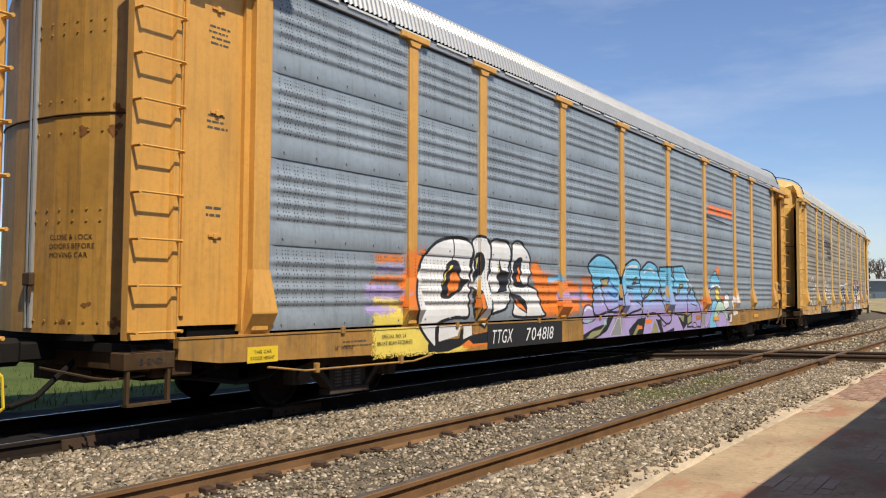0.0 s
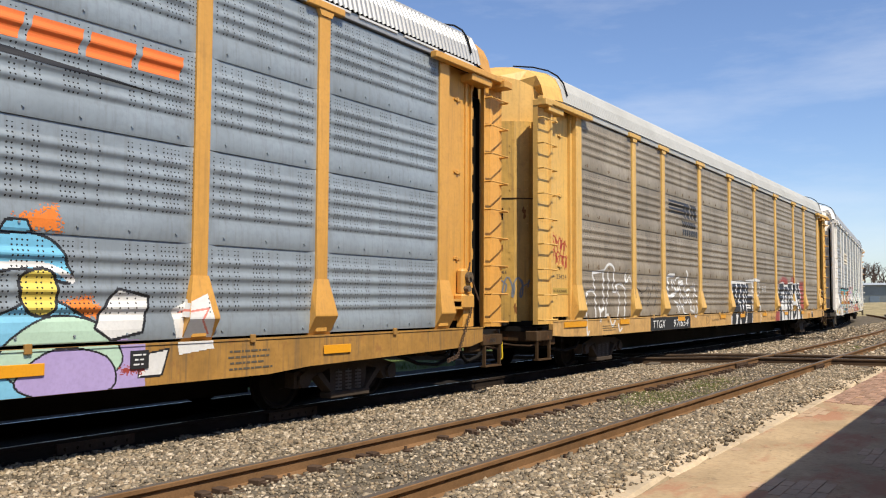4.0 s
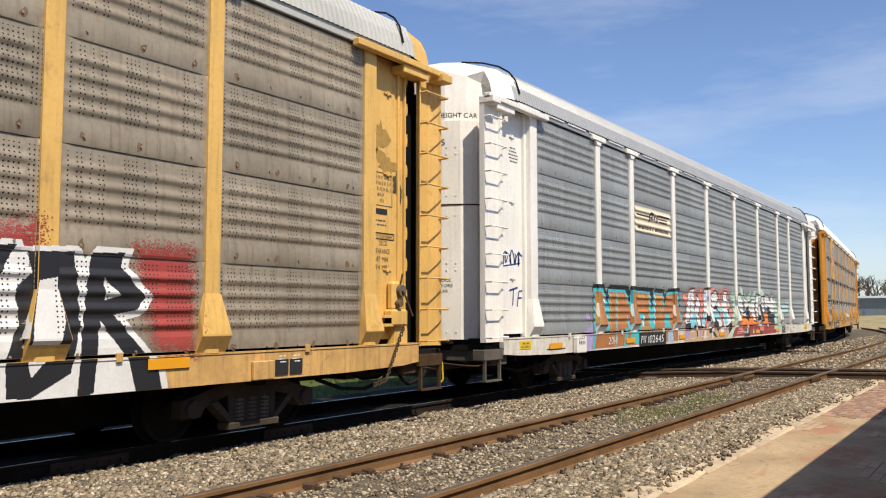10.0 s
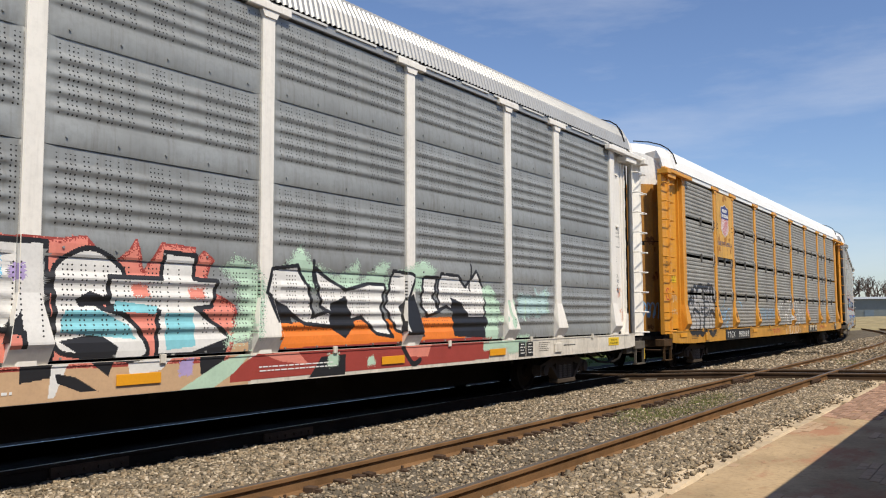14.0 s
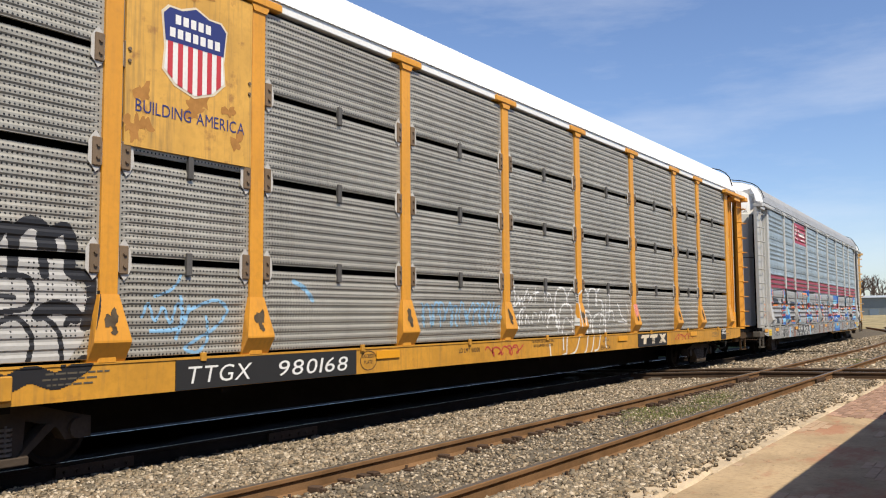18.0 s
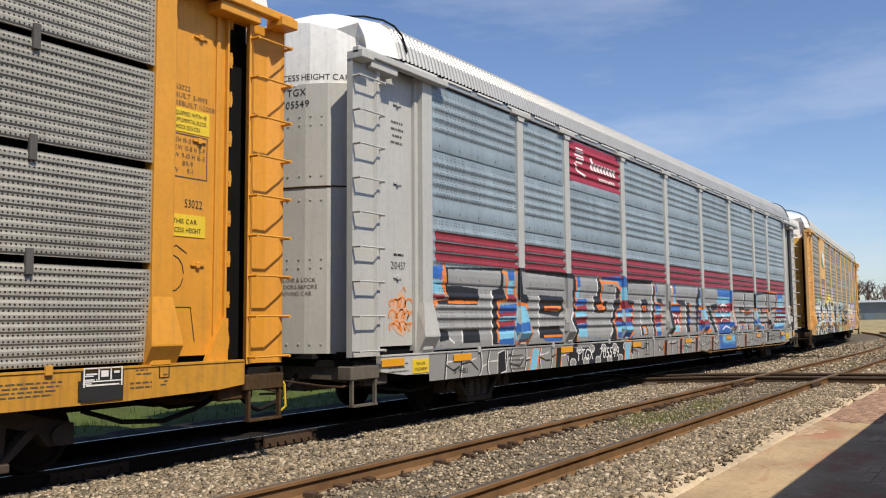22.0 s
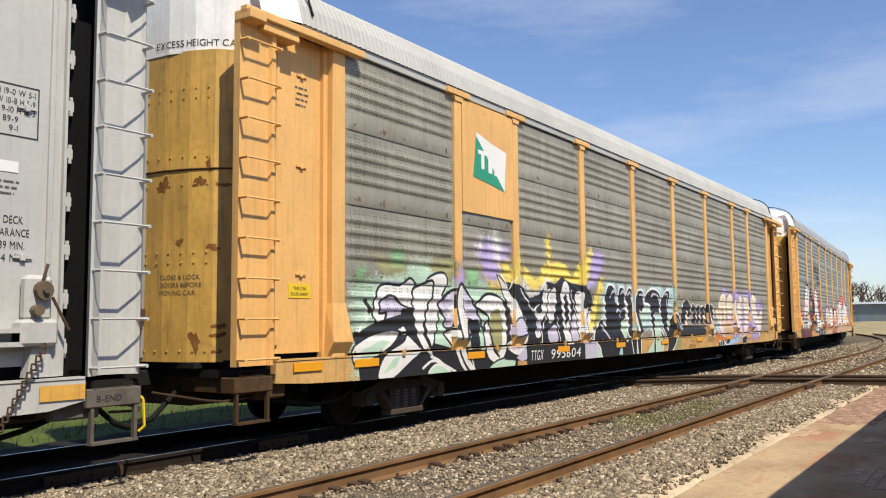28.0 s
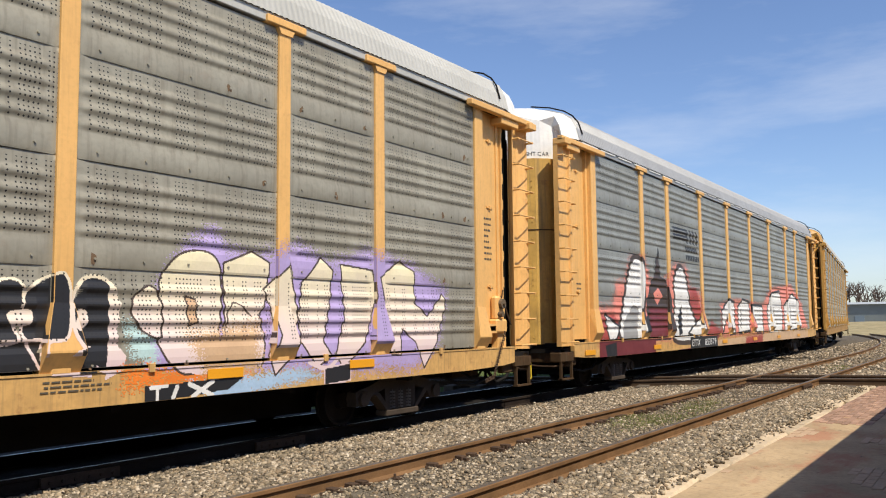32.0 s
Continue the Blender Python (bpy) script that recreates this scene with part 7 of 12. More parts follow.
    w.patch("black", ((-3.44, 0.66), (-2.93, 0.78), (-2.45, 0.84), (-2.19, 1.04), (-1.97, 0.97), (-2.29, 0.70), (-2.79, 0.57), (-3.43, 0.53)))
    w.patch("olive", ((-3.31, 0.59), (-3.03, 0.71), (-2.62, 0.74), (-2.33, 0.84), (-2.66, 0.65), (-3.06, 0.57)))
    w.patch("grey", ((-1.84, 0.96), (-1.45, 1.02), (-1.50, 0.60), (-2.12, 0.59)))
    w.line("white", 0.02, ((-2.12, 0.61), (-1.75, 0.95), (-1.59, 0.96), (-1.52, 0.62)))
    w.patch("paleteal", ((-3.39, 0.96), (-3.14, 0.97), (-3.01, 0.93), (-3.23, 0.88)), soft=0.03)
    w.patch("paleteal", ((-2.45, 0.90), (-2.30, 0.99), (-2.33, 0.84), (-2.46, 0.81)), soft=0.03)
    w.patch("black", ((-1.13, 0.68), (-0.60, 0.91), (-0.11, 0.94), (-0.28, 0.56), (-1.05, 0.52)))
    w.patch("olive", ((-0.92, 0.54), (-0.57, 0.80), (-0.49, 0.72), (-0.74, 0.54)))
    w.patch("orange", ((-0.60, 0.75), (-0.34, 0.76), (-0.32, 0.68), (-0.59, 0.68)))
    w.patch("orange", ((-0.15, 0.88), (0.29, 0.90), (0.25, 0.79), (-0.15, 0.78)))
    w.patch("black", ((0.53, 0.88), (0.82, 0.87), (1.05, 0.55), (1.79, 0.65), (1.75, 0.46), (0.93, 0.46)))
    w.patch("olive", ((0.21, 0.52), (0.43, 0.84), (0.63, 0.72), (0.70, 0.51)))
    w.curve("black", 0.03, ((0.82, 0.91), (1.05, 0.70), (1.44, 0.84), (1.17, 0.93)))
    w.patch("black", ((2.03, 0.95), (2.46, 0.57), (3.10, 0.89), (3.10, 1.19), (2.61, 1.04), (2.46, 0.81)))
    w.patch("olive", ((2.18, 0.90), (2.53, 0.93), (2.46, 0.76)))
    w.bubble("sky", ((-3.17, 2.05), (-2.94, 2.19), (-2.63, 2.27), (-2.18, 2.22), (-1.73, 2.01), (-1.51, 1.73), (-1.53, 1.34), (-1.60, 1.10), (-2.23, 1.09), (-2.91, 1.05), (-2.94, 1.55), (-3.03, 1.83)), "black", 0.055)
    w.patch("olive", ((-2.56, 1.75), (-2.19, 1.82), (-2.14, 1.74), (-2.32, 1.64), (-2.50, 1.61)), "black", 0.03)
    w.line("orange", 0.04, ((-2.47, 1.61), (-2.24, 1.66)))
    w.line("black", 0.035, ((-2.94, 1.55), (-2.56, 1.65), (-2.40, 1.35), (-2.21, 1.09)))
    w.curve("blue", 0.05, ((-2.16, 1.80), (-1.93, 1.63), (-1.66, 1.52), (-1.82, 1.41), (-2.24, 1.52)))
    w.curve("white", 0.03, ((-2.65, 1.58), (-2.54, 1.41), (-2.46, 1.26)))
    w.curve("black", 0.03, ((-2.32, 1.25), (-2.14, 1.13), (-1.58, 1.21)))
    w.bubble("sky", ((-1.53, 1.60), (-1.50, 1.85), (-1.25, 2.10), (-0.78, 2.24), (-0.45, 2.15), (-0.39, 1.99), (-0.40, 1.69), (-0.25, 1.62), (-0.28, 1.19), (-0.85, 1.07), (-1.51, 1.02)), "black", 0.05)
    w.patch("olive", ((-0.79, 1.82), (-0.61, 1.85), (-0.62, 1.74), (-0.80, 1.72)), "black", 0.03)
    w.line("black", 0.035, ((-0.92, 1.69), (-0.47, 1.72), (-0.28, 1.68), (-0.30, 1.19)))
    w.line("black", 0.03, ((-1.53, 1.42), (-1.15, 1.61), (-0.77, 1.58)))
    w.curve("white", 0.05, ((-1.41, 1.88), (-1.07, 2.07), (-0.58, 2.09)))
    w.patch("lilac", ((-1.12, 1.41), (-1.01, 1.54), (-0.66, 1.13), (-0.85, 1.10)))
    w.curve("black", 0.03, ((-0.58, 1.30), (-0.30, 1.18), (-0.39, 0.93), (-0.45, 0.85)))
    w.bubble("white", ((-0.33, 1.18), (-0.25, 1.14), (-0.31, 1.10), (-0.37, 1.14)), "black", 0.02)
    w.bubble("sky", ((-0.39, 1.96), (-0.16, 2.13), (0.17, 2.22), (0.65, 2.10), (0.87, 1.76), (0.81, 1.52), (1.17, 1.39), (1.47, 1.12), (1.58, 0.84), (1.24, 0.76), (0.55, 1.01), (-0.08, 1.00), (-0.28, 1.05), (-0.25, 1.34), (-0.38, 1.62)), "black", 0.05)
    w.patch("olive", ((-0.25, 1.35), (0.32, 1.63), (0.48, 1.60), (0.08, 1.42)), "black", 0.03)
    w.curve("white", 0.04, ((-0.15, 1.95), (0.18, 2.06), (0.53, 1.98)))
    w.curve("black", 0.03, ((0.42, 1.62), (0.66, 1.48), (0.84, 1.64)))
    w.curve("black", 0.03, ((0.19, 1.30), (0.54, 1.33), (1.04, 1.29), (1.30, 1.05)))
    w.patch("sky", ((0.80, 2.11), (1.67, 2.15), (1.63, 1.97), (1.88, 1.83), (1.64, 1.53), (1.83, 1.16), (1.58, 0.94), (1.20, 1.09), (0.93, 1.49), (0.85, 1.80)), "black", 0.045)
    w.patch("olive", ((0.93, 1.45), (1.17, 1.53), (1.09, 1.41)), "black", 0.02)
    w.patch("sky", ((1.73, 2.15), (2.47, 2.19), (2.96, 1.86), (2.86, 1.43), (3.30, 1.61), (3.58, 1.32), (3.89, 0.89), (1.79, 0.98), (1.91, 1.49), (1.64, 1.53), (1.88, 1.83)), "black", 0.05)
    w.patch("olive", ((1.97, 1.41), (2.26, 1.73), (2.54, 1.72), (2.32, 1.60)), "black", 0.03)
    w.curve("white", 0.03, ((2.60, 2.02), (2.79, 1.85), (2.80, 1.63)))
    w.piece("pale blue painted dome and figure-like shapes over a violet sill")
    w.patch("lilac", ((2.75, 1.06), (5.91, 1.07), (6.52, 1.02), (6.53, 0.55), (2.76, 0.63)))
    w.patch("grey", ((3.91, 1.03), (4.63, 1.07), (4.45, 0.67), (3.92, 0.61)))
    w.patch("sky", ((2.88, 1.47), (3.24, 1.64), (3.44, 1.41), (3.77, 1.21), (3.95, 0.93), (3.85, 0.61), (2.76, 0.64), (2.82, 1.23)), "black", 0.05)
    w.line("black", 0.03, ((3.10, 1.23), (3.57, 1.16), (3.57, 1.07)))
    w.patch("olive", ((2.76, 0.89), (3.11, 0.99), (3.12, 0.75), (2.76, 0.69)), "black", 0.04)
    w.patch("brown", ((3.42, 0.91), (3.91, 0.93), (3.91, 0.80), (3.44, 0.78)))
    w.bubble("lilac", ((3.19, 0.69), (3.38, 0.74), (3.54, 0.64), (3.35, 0.59)), "black", 0.03)
    w.curve("white", 0.03, ((2.80, 1.87), (3.09, 1.71), (3.25, 1.59)))
    w.patch("orange", ((3.81, 1.33), (4.43, 1.41), (4.48, 1.28), (3.90, 1.27)), soft=0.04)
    w.patch("orange", ((4.03, 1.24), (4.34, 1.24), (4.33, 1.14), (4.17, 0.95), (4.08, 1.08)), soft=0.03)
    w.patch("orange", ((5.16, 2.16), (5.54, 2.28), (5.60, 2.04), (5.32, 2.06)), soft=0.04)
    w.patch("orange", ((5.65, 1.41), (5.90, 1.45), (6.08, 1.27), (5.79, 1.26)), soft=0.03)
    w.patch("lilac", ((4.24, 0.95), (4.63, 1.08), (4.98, 1.03), (5.03, 0.85), (4.84, 0.58), (4.54, 0.67), (4.36, 0.58), (4.18, 0.59)), "black", 0.02)
    w.patch("light", ((4.59, 0.67), (4.87, 1.20), (5.44, 1.48), (6.02, 1.18), (6.20, 1.03), (5.92, 0.48), (4.64, 0.53)), "black", 0.025)
    w.bubble("sky", ((4.64, 1.55), (4.71, 1.75), (4.83, 1.93), (5.01, 2.00), (5.32, 2.02), (5.55, 1.94), (5.66, 1.78), (5.69, 1.57), (5.22, 1.70), (4.82, 1.58)), "black", 0.03)
    w.curve("white", 0.06, ((4.62, 1.53), (4.96, 1.70), (5.44, 1.73), (5.73, 1.60)))
    w.patch("sky", ((5.01, 2.00), (5.07, 2.12), (5.26, 2.13), (5.32, 2.02)), "black", 0.025)
    w.bubble("yellow", ((5.23, 1.62), (5.44, 1.70), (5.57, 1.59), (5.56, 1.34), (5.43, 1.27), (5.27, 1.35)), "black", 0.03)
    w.bubble("mint", ((5.03, 0.92), (5.45, 1.25), (5.96, 1.21), (6.27, 0.87), (6.03, 0.66), (5.35, 0.62)), "black", 0.02)
    w.bubble("lilac", ((5.19, 0.70), (5.56, 0.97), (6.09, 0.88), (6.15, 0.57), (5.46, 0.54)), "black", 0.02)
    w.patch("white", ((6.02, 1.30), (6.20, 1.53), (6.57, 1.45), (6.49, 1.10), (6.14, 1.03), (5.96, 1.15)), "black", 0.03)
    w.patch("white", ((6.84, 1.33), (7.25, 1.49), (7.40, 0.90), (6.94, 0.85)))
    w.line("salmon", 0.02, ((6.93, 1.29), (7.25, 1.33), (7.16, 1.21), (7.30, 1.06)))
    w.patch("white", ((6.46, 0.87), (6.81, 0.92), (6.73, 0.66), (6.45, 0.65)), "black", 0.02)
    w.patch("red", ((6.25, 0.76), (6.52, 0.77), (6.52, 0.71), (6.25, 0.70)), soft=0.03)


def mural_2(w):
    w.piece("loose white outline lettering")
    w.curve("white", 0.055, ((-11.66, 0.84), (-11.68, 1.26), (-11.68, 1.49), (-11.52, 1.60), (-11.28, 1.59), (-11.21, 1.38), (-11.22, 1.07)))
    w.curve("white", 0.055, ((-11.32, 1.95), (-11.30, 1.80), (-11.25, 1.62)))
    w.line("white", 0.06, ((-11.32, 1.98), (-10.78, 2.04), (-10.82, 1.63), (-10.79, 1.25), (-10.95, 1.19), (-11.01, 1.30), (-10.98, 0.99)))
    w.curve("white", 0.055, ((-10.82, 1.82), (-10.74, 2.08), (-10.49, 2.19), (-10.26, 2.10), (-10.24, 1.91), (-10.31, 1.64), (-10.11, 1.61), (-10.15, 1.71), (-9.92, 1.78), (-9.67, 1.68), (-9.62, 1.37), (-9.76, 0.94)))
    w.curve("white", 0.05, ((-10.53, 2.02), (-10.56, 1.63), (-10.72, 1.11)))
    w.curve("white", 0.05, ((-10.01, 1.61), (-9.96, 1.37), (-10.11, 1.02)))
    w.line("white", 0.04, ((-9.65, 1.80), (-9.58, 2.03), (-9.53, 1.96), (-9.63, 1.78), (-9.37, 1.94), (-9.25, 1.83), (-9.32, 1.97)))
    w.curve("white", 0.05, ((-11.65, 0.79), (-11.62, 0.72), (-11.55, 0.79)))
    w.curve("white", 0.05, ((-10.76, 1.06), (-10.63, 1.12), (-10.53, 1.05), (-10.37, 0.88), (-10.23, 0.98)))
    w.curve("white", 0.05, ((-10.05, 0.90), (-9.98, 0.76), (-9.85, 0.81)))
    w.piece("white dripping handwritten scrawl")
    w.curve("white", 0.10, ((-6.44, 2.05), (-6.83, 2.03), (-6.87, 1.91), (-6.89, 1.68), (-6.88, 1.54), (-6.72, 1.50), (-6.58, 1.54), (-6.39, 1.60), (-6.36, 1.71)))
    w.curve("white", 0.06, ((-6.58, 1.92), (-6.62, 1.83), (-6.51, 1.75), (-6.43, 1.81), (-6.47, 1.93)))
    w.curve("white", 0.05, ((-6.32, 1.92), (-6.13, 2.00), (-6.01, 1.98), (-6.20, 1.69), (-6.30, 1.66), (-6.32, 1.75)))
    w.curve("white", 0.05, ((-6.39, 1.66), (-6.28, 1.60), (-6.09, 1.70), (-5.97, 1.76)))
    w.line("white", 0.06, ((-6.09, 1.88), (-5.76, 1.92), (-5.80, 1.83), (-5.97, 1.82)))
    w.curve("white", 0.05, ((-6.01, 1.82), (-5.95, 1.64), (-5.71, 1.45)))
    w.curve("white", 0.07, ((-5.47, 2.17), (-5.39, 2.07), (-5.46, 1.84)))
    w.curve("white", 0.05, ((-5.59, 1.80), (-5.68, 1.64), (-5.28, 1.71), (-5.23, 1.61), (-5.37, 1.55), (-5.55, 1.64)))
    w.curve("white", 0.05, ((-5.63, 1.51), (-5.67, 1.35), (-5.50, 1.38), (-5.46, 1.58)))
    w.curve("white", 0.05, ((-5.37, 1.45), (-5.28, 1.32), (-5.14, 1.41), (-5.26, 1.48)))
    w.line("white", 0.05, ((-5.12, 1.78), (-4.79, 1.79), (-4.95, 1.45)))
    w.line("white", 0.05, ((-4.81, 1.79), (-4.76, 1.57), (-4.63, 1.52)))
    w.line("white", 0.05, ((-5.14, 1.45), (-5.07, 1.31), (-5.18, 1.17), (-4.90, 1.11)))
    w.curve("white", 0.06, ((-4.65, 1.41), (-4.62, 1.17), (-4.75, 0.99), (-4.90, 1.07), (-4.85, 1.28)))
    w.line("white", 0.06, ((-6.39, 1.39), (-6.18, 1.33), (-6.10, 1.13)))
    w.line("white", 0.04, ((-6.20, 1.27), (-5.96, 1.33), (-5.69, 1.29)))
    w.line("white", 0.04, ((-5.88, 1.32), (-5.74, 1.10), (-5.47, 1.06)))
    w.line("white", 0.05, ((-5.97, 1.70), (-6.00, 1.20)))
    w.line("white", 0.03, ((-5.00, 1.85), (-4.98, 1.83)))
    w.line("white", 0.03, ((-4.86, 1.86), (-4.84, 1.83)))
    w.curve("white", 0.04, ((-5.80, 1.29), (-5.71, 1.19), (-5.75, 1.12)))
    w.piece("black block letters with broad white edges")
    w.patch("black", ((-1.37, 1.92), (0.34, 1.99), (0.38, 1.94), (0.60, 1.95), (0.56, 1.69), (0.99, 1.64), (1.03, 1.54), (1.09, 0.90), (0.93, 0.56), (-1.34, 0.63), (-1.32, 1.02), (-1.19, 1.62), (-1.31, 1.78)))
    w.line("white", 0.10, ((-1.43, 1.96), (-0.95, 1.98), (-0.38, 1.99), (0.17, 1.97), (0.32, 2.02), (1.06, 2.05), (1.35, 2.09), (1.96, 2.06)))
    w.patch("white", ((-1.42, 1.94), (-1.30, 1.95), (-1.30, 1.76), (-1.17, 1.70), (-1.23, 1.40), (-1.32, 1.06), (-1.25, 1.45), (-1.38, 1.70)))
    w.patch("white", ((-0.81, 1.94), (-0.70, 1.95), (-0.76, 1.62), (-0.83, 1.39), (-0.89, 1.51)))
    w.line("white", 0.06, ((-0.27, 1.99), (-0.26, 1.74)))
    w.curve("white", 0.07, ((-0.26, 1.75), (-0.38, 1.60), (-0.58, 1.34), (-0.41, 1.36), (-0.32, 1.27), (-0.34, 1.08), (-0.36, 0.96)))
    w.patch("white", ((-0.04, 1.69), (0.09, 1.70), (0.08, 1.45), (0.03, 1.19), (-0.01, 1.09), (-0.08, 1.20)))
    w.line("white", 0.06, ((0.31, 1.99), (0.30, 1.44), (0.35, 0.92), (0.29, 0.69)))
    w.patch("white", ((0.54, 1.67), (0.99, 1.66), (1.06, 2.02), (1.21, 2.02), (1.16, 1.56), (0.56, 1.56)))
    w.line("white", 0.05, ((1.06, 1.51), (1.03, 0.90), (0.94, 0.63)))
    w.line("white", 0.05, ((0.35, 1.28), (0.83, 1.25)))
    w.line("white", 0.05, ((0.35, 1.19), (0.81, 1.18)))
    w.line("white", 0.06, ((1.96, 2.09), (1.97, 1.62), (1.52, 1.58)))
    w.line("white", 0.05, ((1.58, 1.53), (1.72, 1.52), (1.67, 1.22), (1.52, 1.24)))
    w.line("white", 0.05, ((1.69, 1.21), (2.04, 1.20), (2.07, 0.85), (1.97, 0.50)))
    w.patch("white", ((-0.90, 0.99), (-0.64, 0.98), (-0.75, 0.70), (-0.86, 0.68), (-0.94, 0.71), (-0.86, 0.87)))
    w.patch("white", ((-0.40, 0.91), (-0.27, 0.68), (-0.38, 0.64), (-0.48, 0.67)))
    w.patch("white", ((0.27, 0.94), (0.37, 0.87), (0.30, 0.74), (-0.02, 0.64), (0.19, 0.79)))
    w.patch("white", ((-1.41, 0.97), (-1.30, 0.96), (-1.34, 0.67), (-1.43, 0.64)))
    w.patch("black", ((1.52, 2.00), (1.66, 2.00), (1.66, 1.65), (1.52, 1.65)))
    w.piece("black and silver letters edged in white over dull red spray")
    w.patch("red", ((4.70, 2.04), (5.32, 2.28), (6.03, 2.21), (6.09, 1.90), (4.74, 1.89)), soft=0.12)
    w.patch("red", ((6.63, 2.17), (7.11, 2.31), (7.11, 1.94), (6.59, 1.99)), soft=0.10)
    w.patch("red", ((8.12, 2.13), (8.83, 2.14), (8.87, 1.04), (8.42, 1.11), (8.26, 1.54)), soft=0.10)
    w.patch("red", ((4.42, 1.41), (4.76, 1.38), (4.78, 0.63), (4.04, 0.63), (4.17, 0.96), (4.51, 1.18)), soft=0.08)
    w.patch("white", ((4.81, 2.05), (5.33, 2.10), (5.65, 2.01), (6.13, 1.99), (6.13, 2.08), (6.94, 2.12), (6.97, 2.06), (7.51, 2.10), (7.58, 1.98), (7.69, 2.11), (8.10, 2.11), (8.05, 1.93), (8.36, 1.62), (8.21, 1.44), (8.03, 1.40), (8.50, 0.90), (8.55, 0.66), (4.72, 0.62), (4.75, 1.10), (4.74, 1.37), (4.58, 1.40)))
    w.patch("black", ((4.84, 2.01), (5.34, 2.04), (5.55, 1.96), (5.47, 1.74), (5.06, 1.71), (5.01, 1.58), (5.37, 1.62), (5.29, 1.42), (5.02, 1.37), (5.08, 0.66), (4.77, 0.66), (4.79, 1.40), (4.64, 1.43)))
    w.patch("black", ((5.52, 1.69), (5.59, 1.91), (6.11, 1.93), (6.20, 1.60), (6.24, 1.13), (6.19, 0.71), (5.97, 0.69), (5.91, 0.87), (5.99, 1.27), (5.93, 1.67), (5.82, 1.74), (5.66, 1.50), (5.58, 1.08), (5.46, 0.64), (5.38, 1.09)))
    w.patch("black", ((6.19, 2.04), (6.90, 2.07), (6.74, 1.75), (6.66, 1.49), (6.80, 1.45), (6.64, 1.12), (6.49, 0.71), (6.30, 0.70), (6.39, 1.12), (6.29, 1.40), (6.43, 1.50), (6.23, 1.60), (6.16, 1.67), (6.23, 1.84)))
    w.patch("black", ((7.01, 2.02), (7.46, 2.04), (7.51, 1.69), (7.54, 1.32), (7.45, 0.91), (7.07, 0.71), (6.85, 0.72), (6.83, 1.04), (6.95, 1.39), (6.90, 1.68), (7.06, 1.83)))
    w.patch("white", ((7.11, 1.76), (7.30, 1.80), (7.34, 1.39), (7.26, 1.10), (7.07, 0.89), (7.01, 1.11), (7.04, 1.39)))
    w.patch("black", ((7.65, 2.04), (8.00, 2.06), (7.97, 1.92), (8.26, 1.62), (8.15, 1.50), (7.90, 1.45), (8.42, 0.89), (8.47, 0.68), (8.16, 0.67), (8.07, 1.00), (7.75, 1.39), (7.69, 0.71), (7.52, 0.68), (7.57, 1.39), (7.61, 1.84)))
    w.patch("white", ((7.78, 1.81), (7.97, 1.64), (7.80, 1.59)))
    w.patch("silver", ((5.39, 1.15), (5.51, 1.40), (5.58, 1.15), (5.49, 0.89)))
    w.patch("silver", ((6.48, 1.81), (6.65, 1.82), (6.55, 1.54), (6.43, 1.50)))


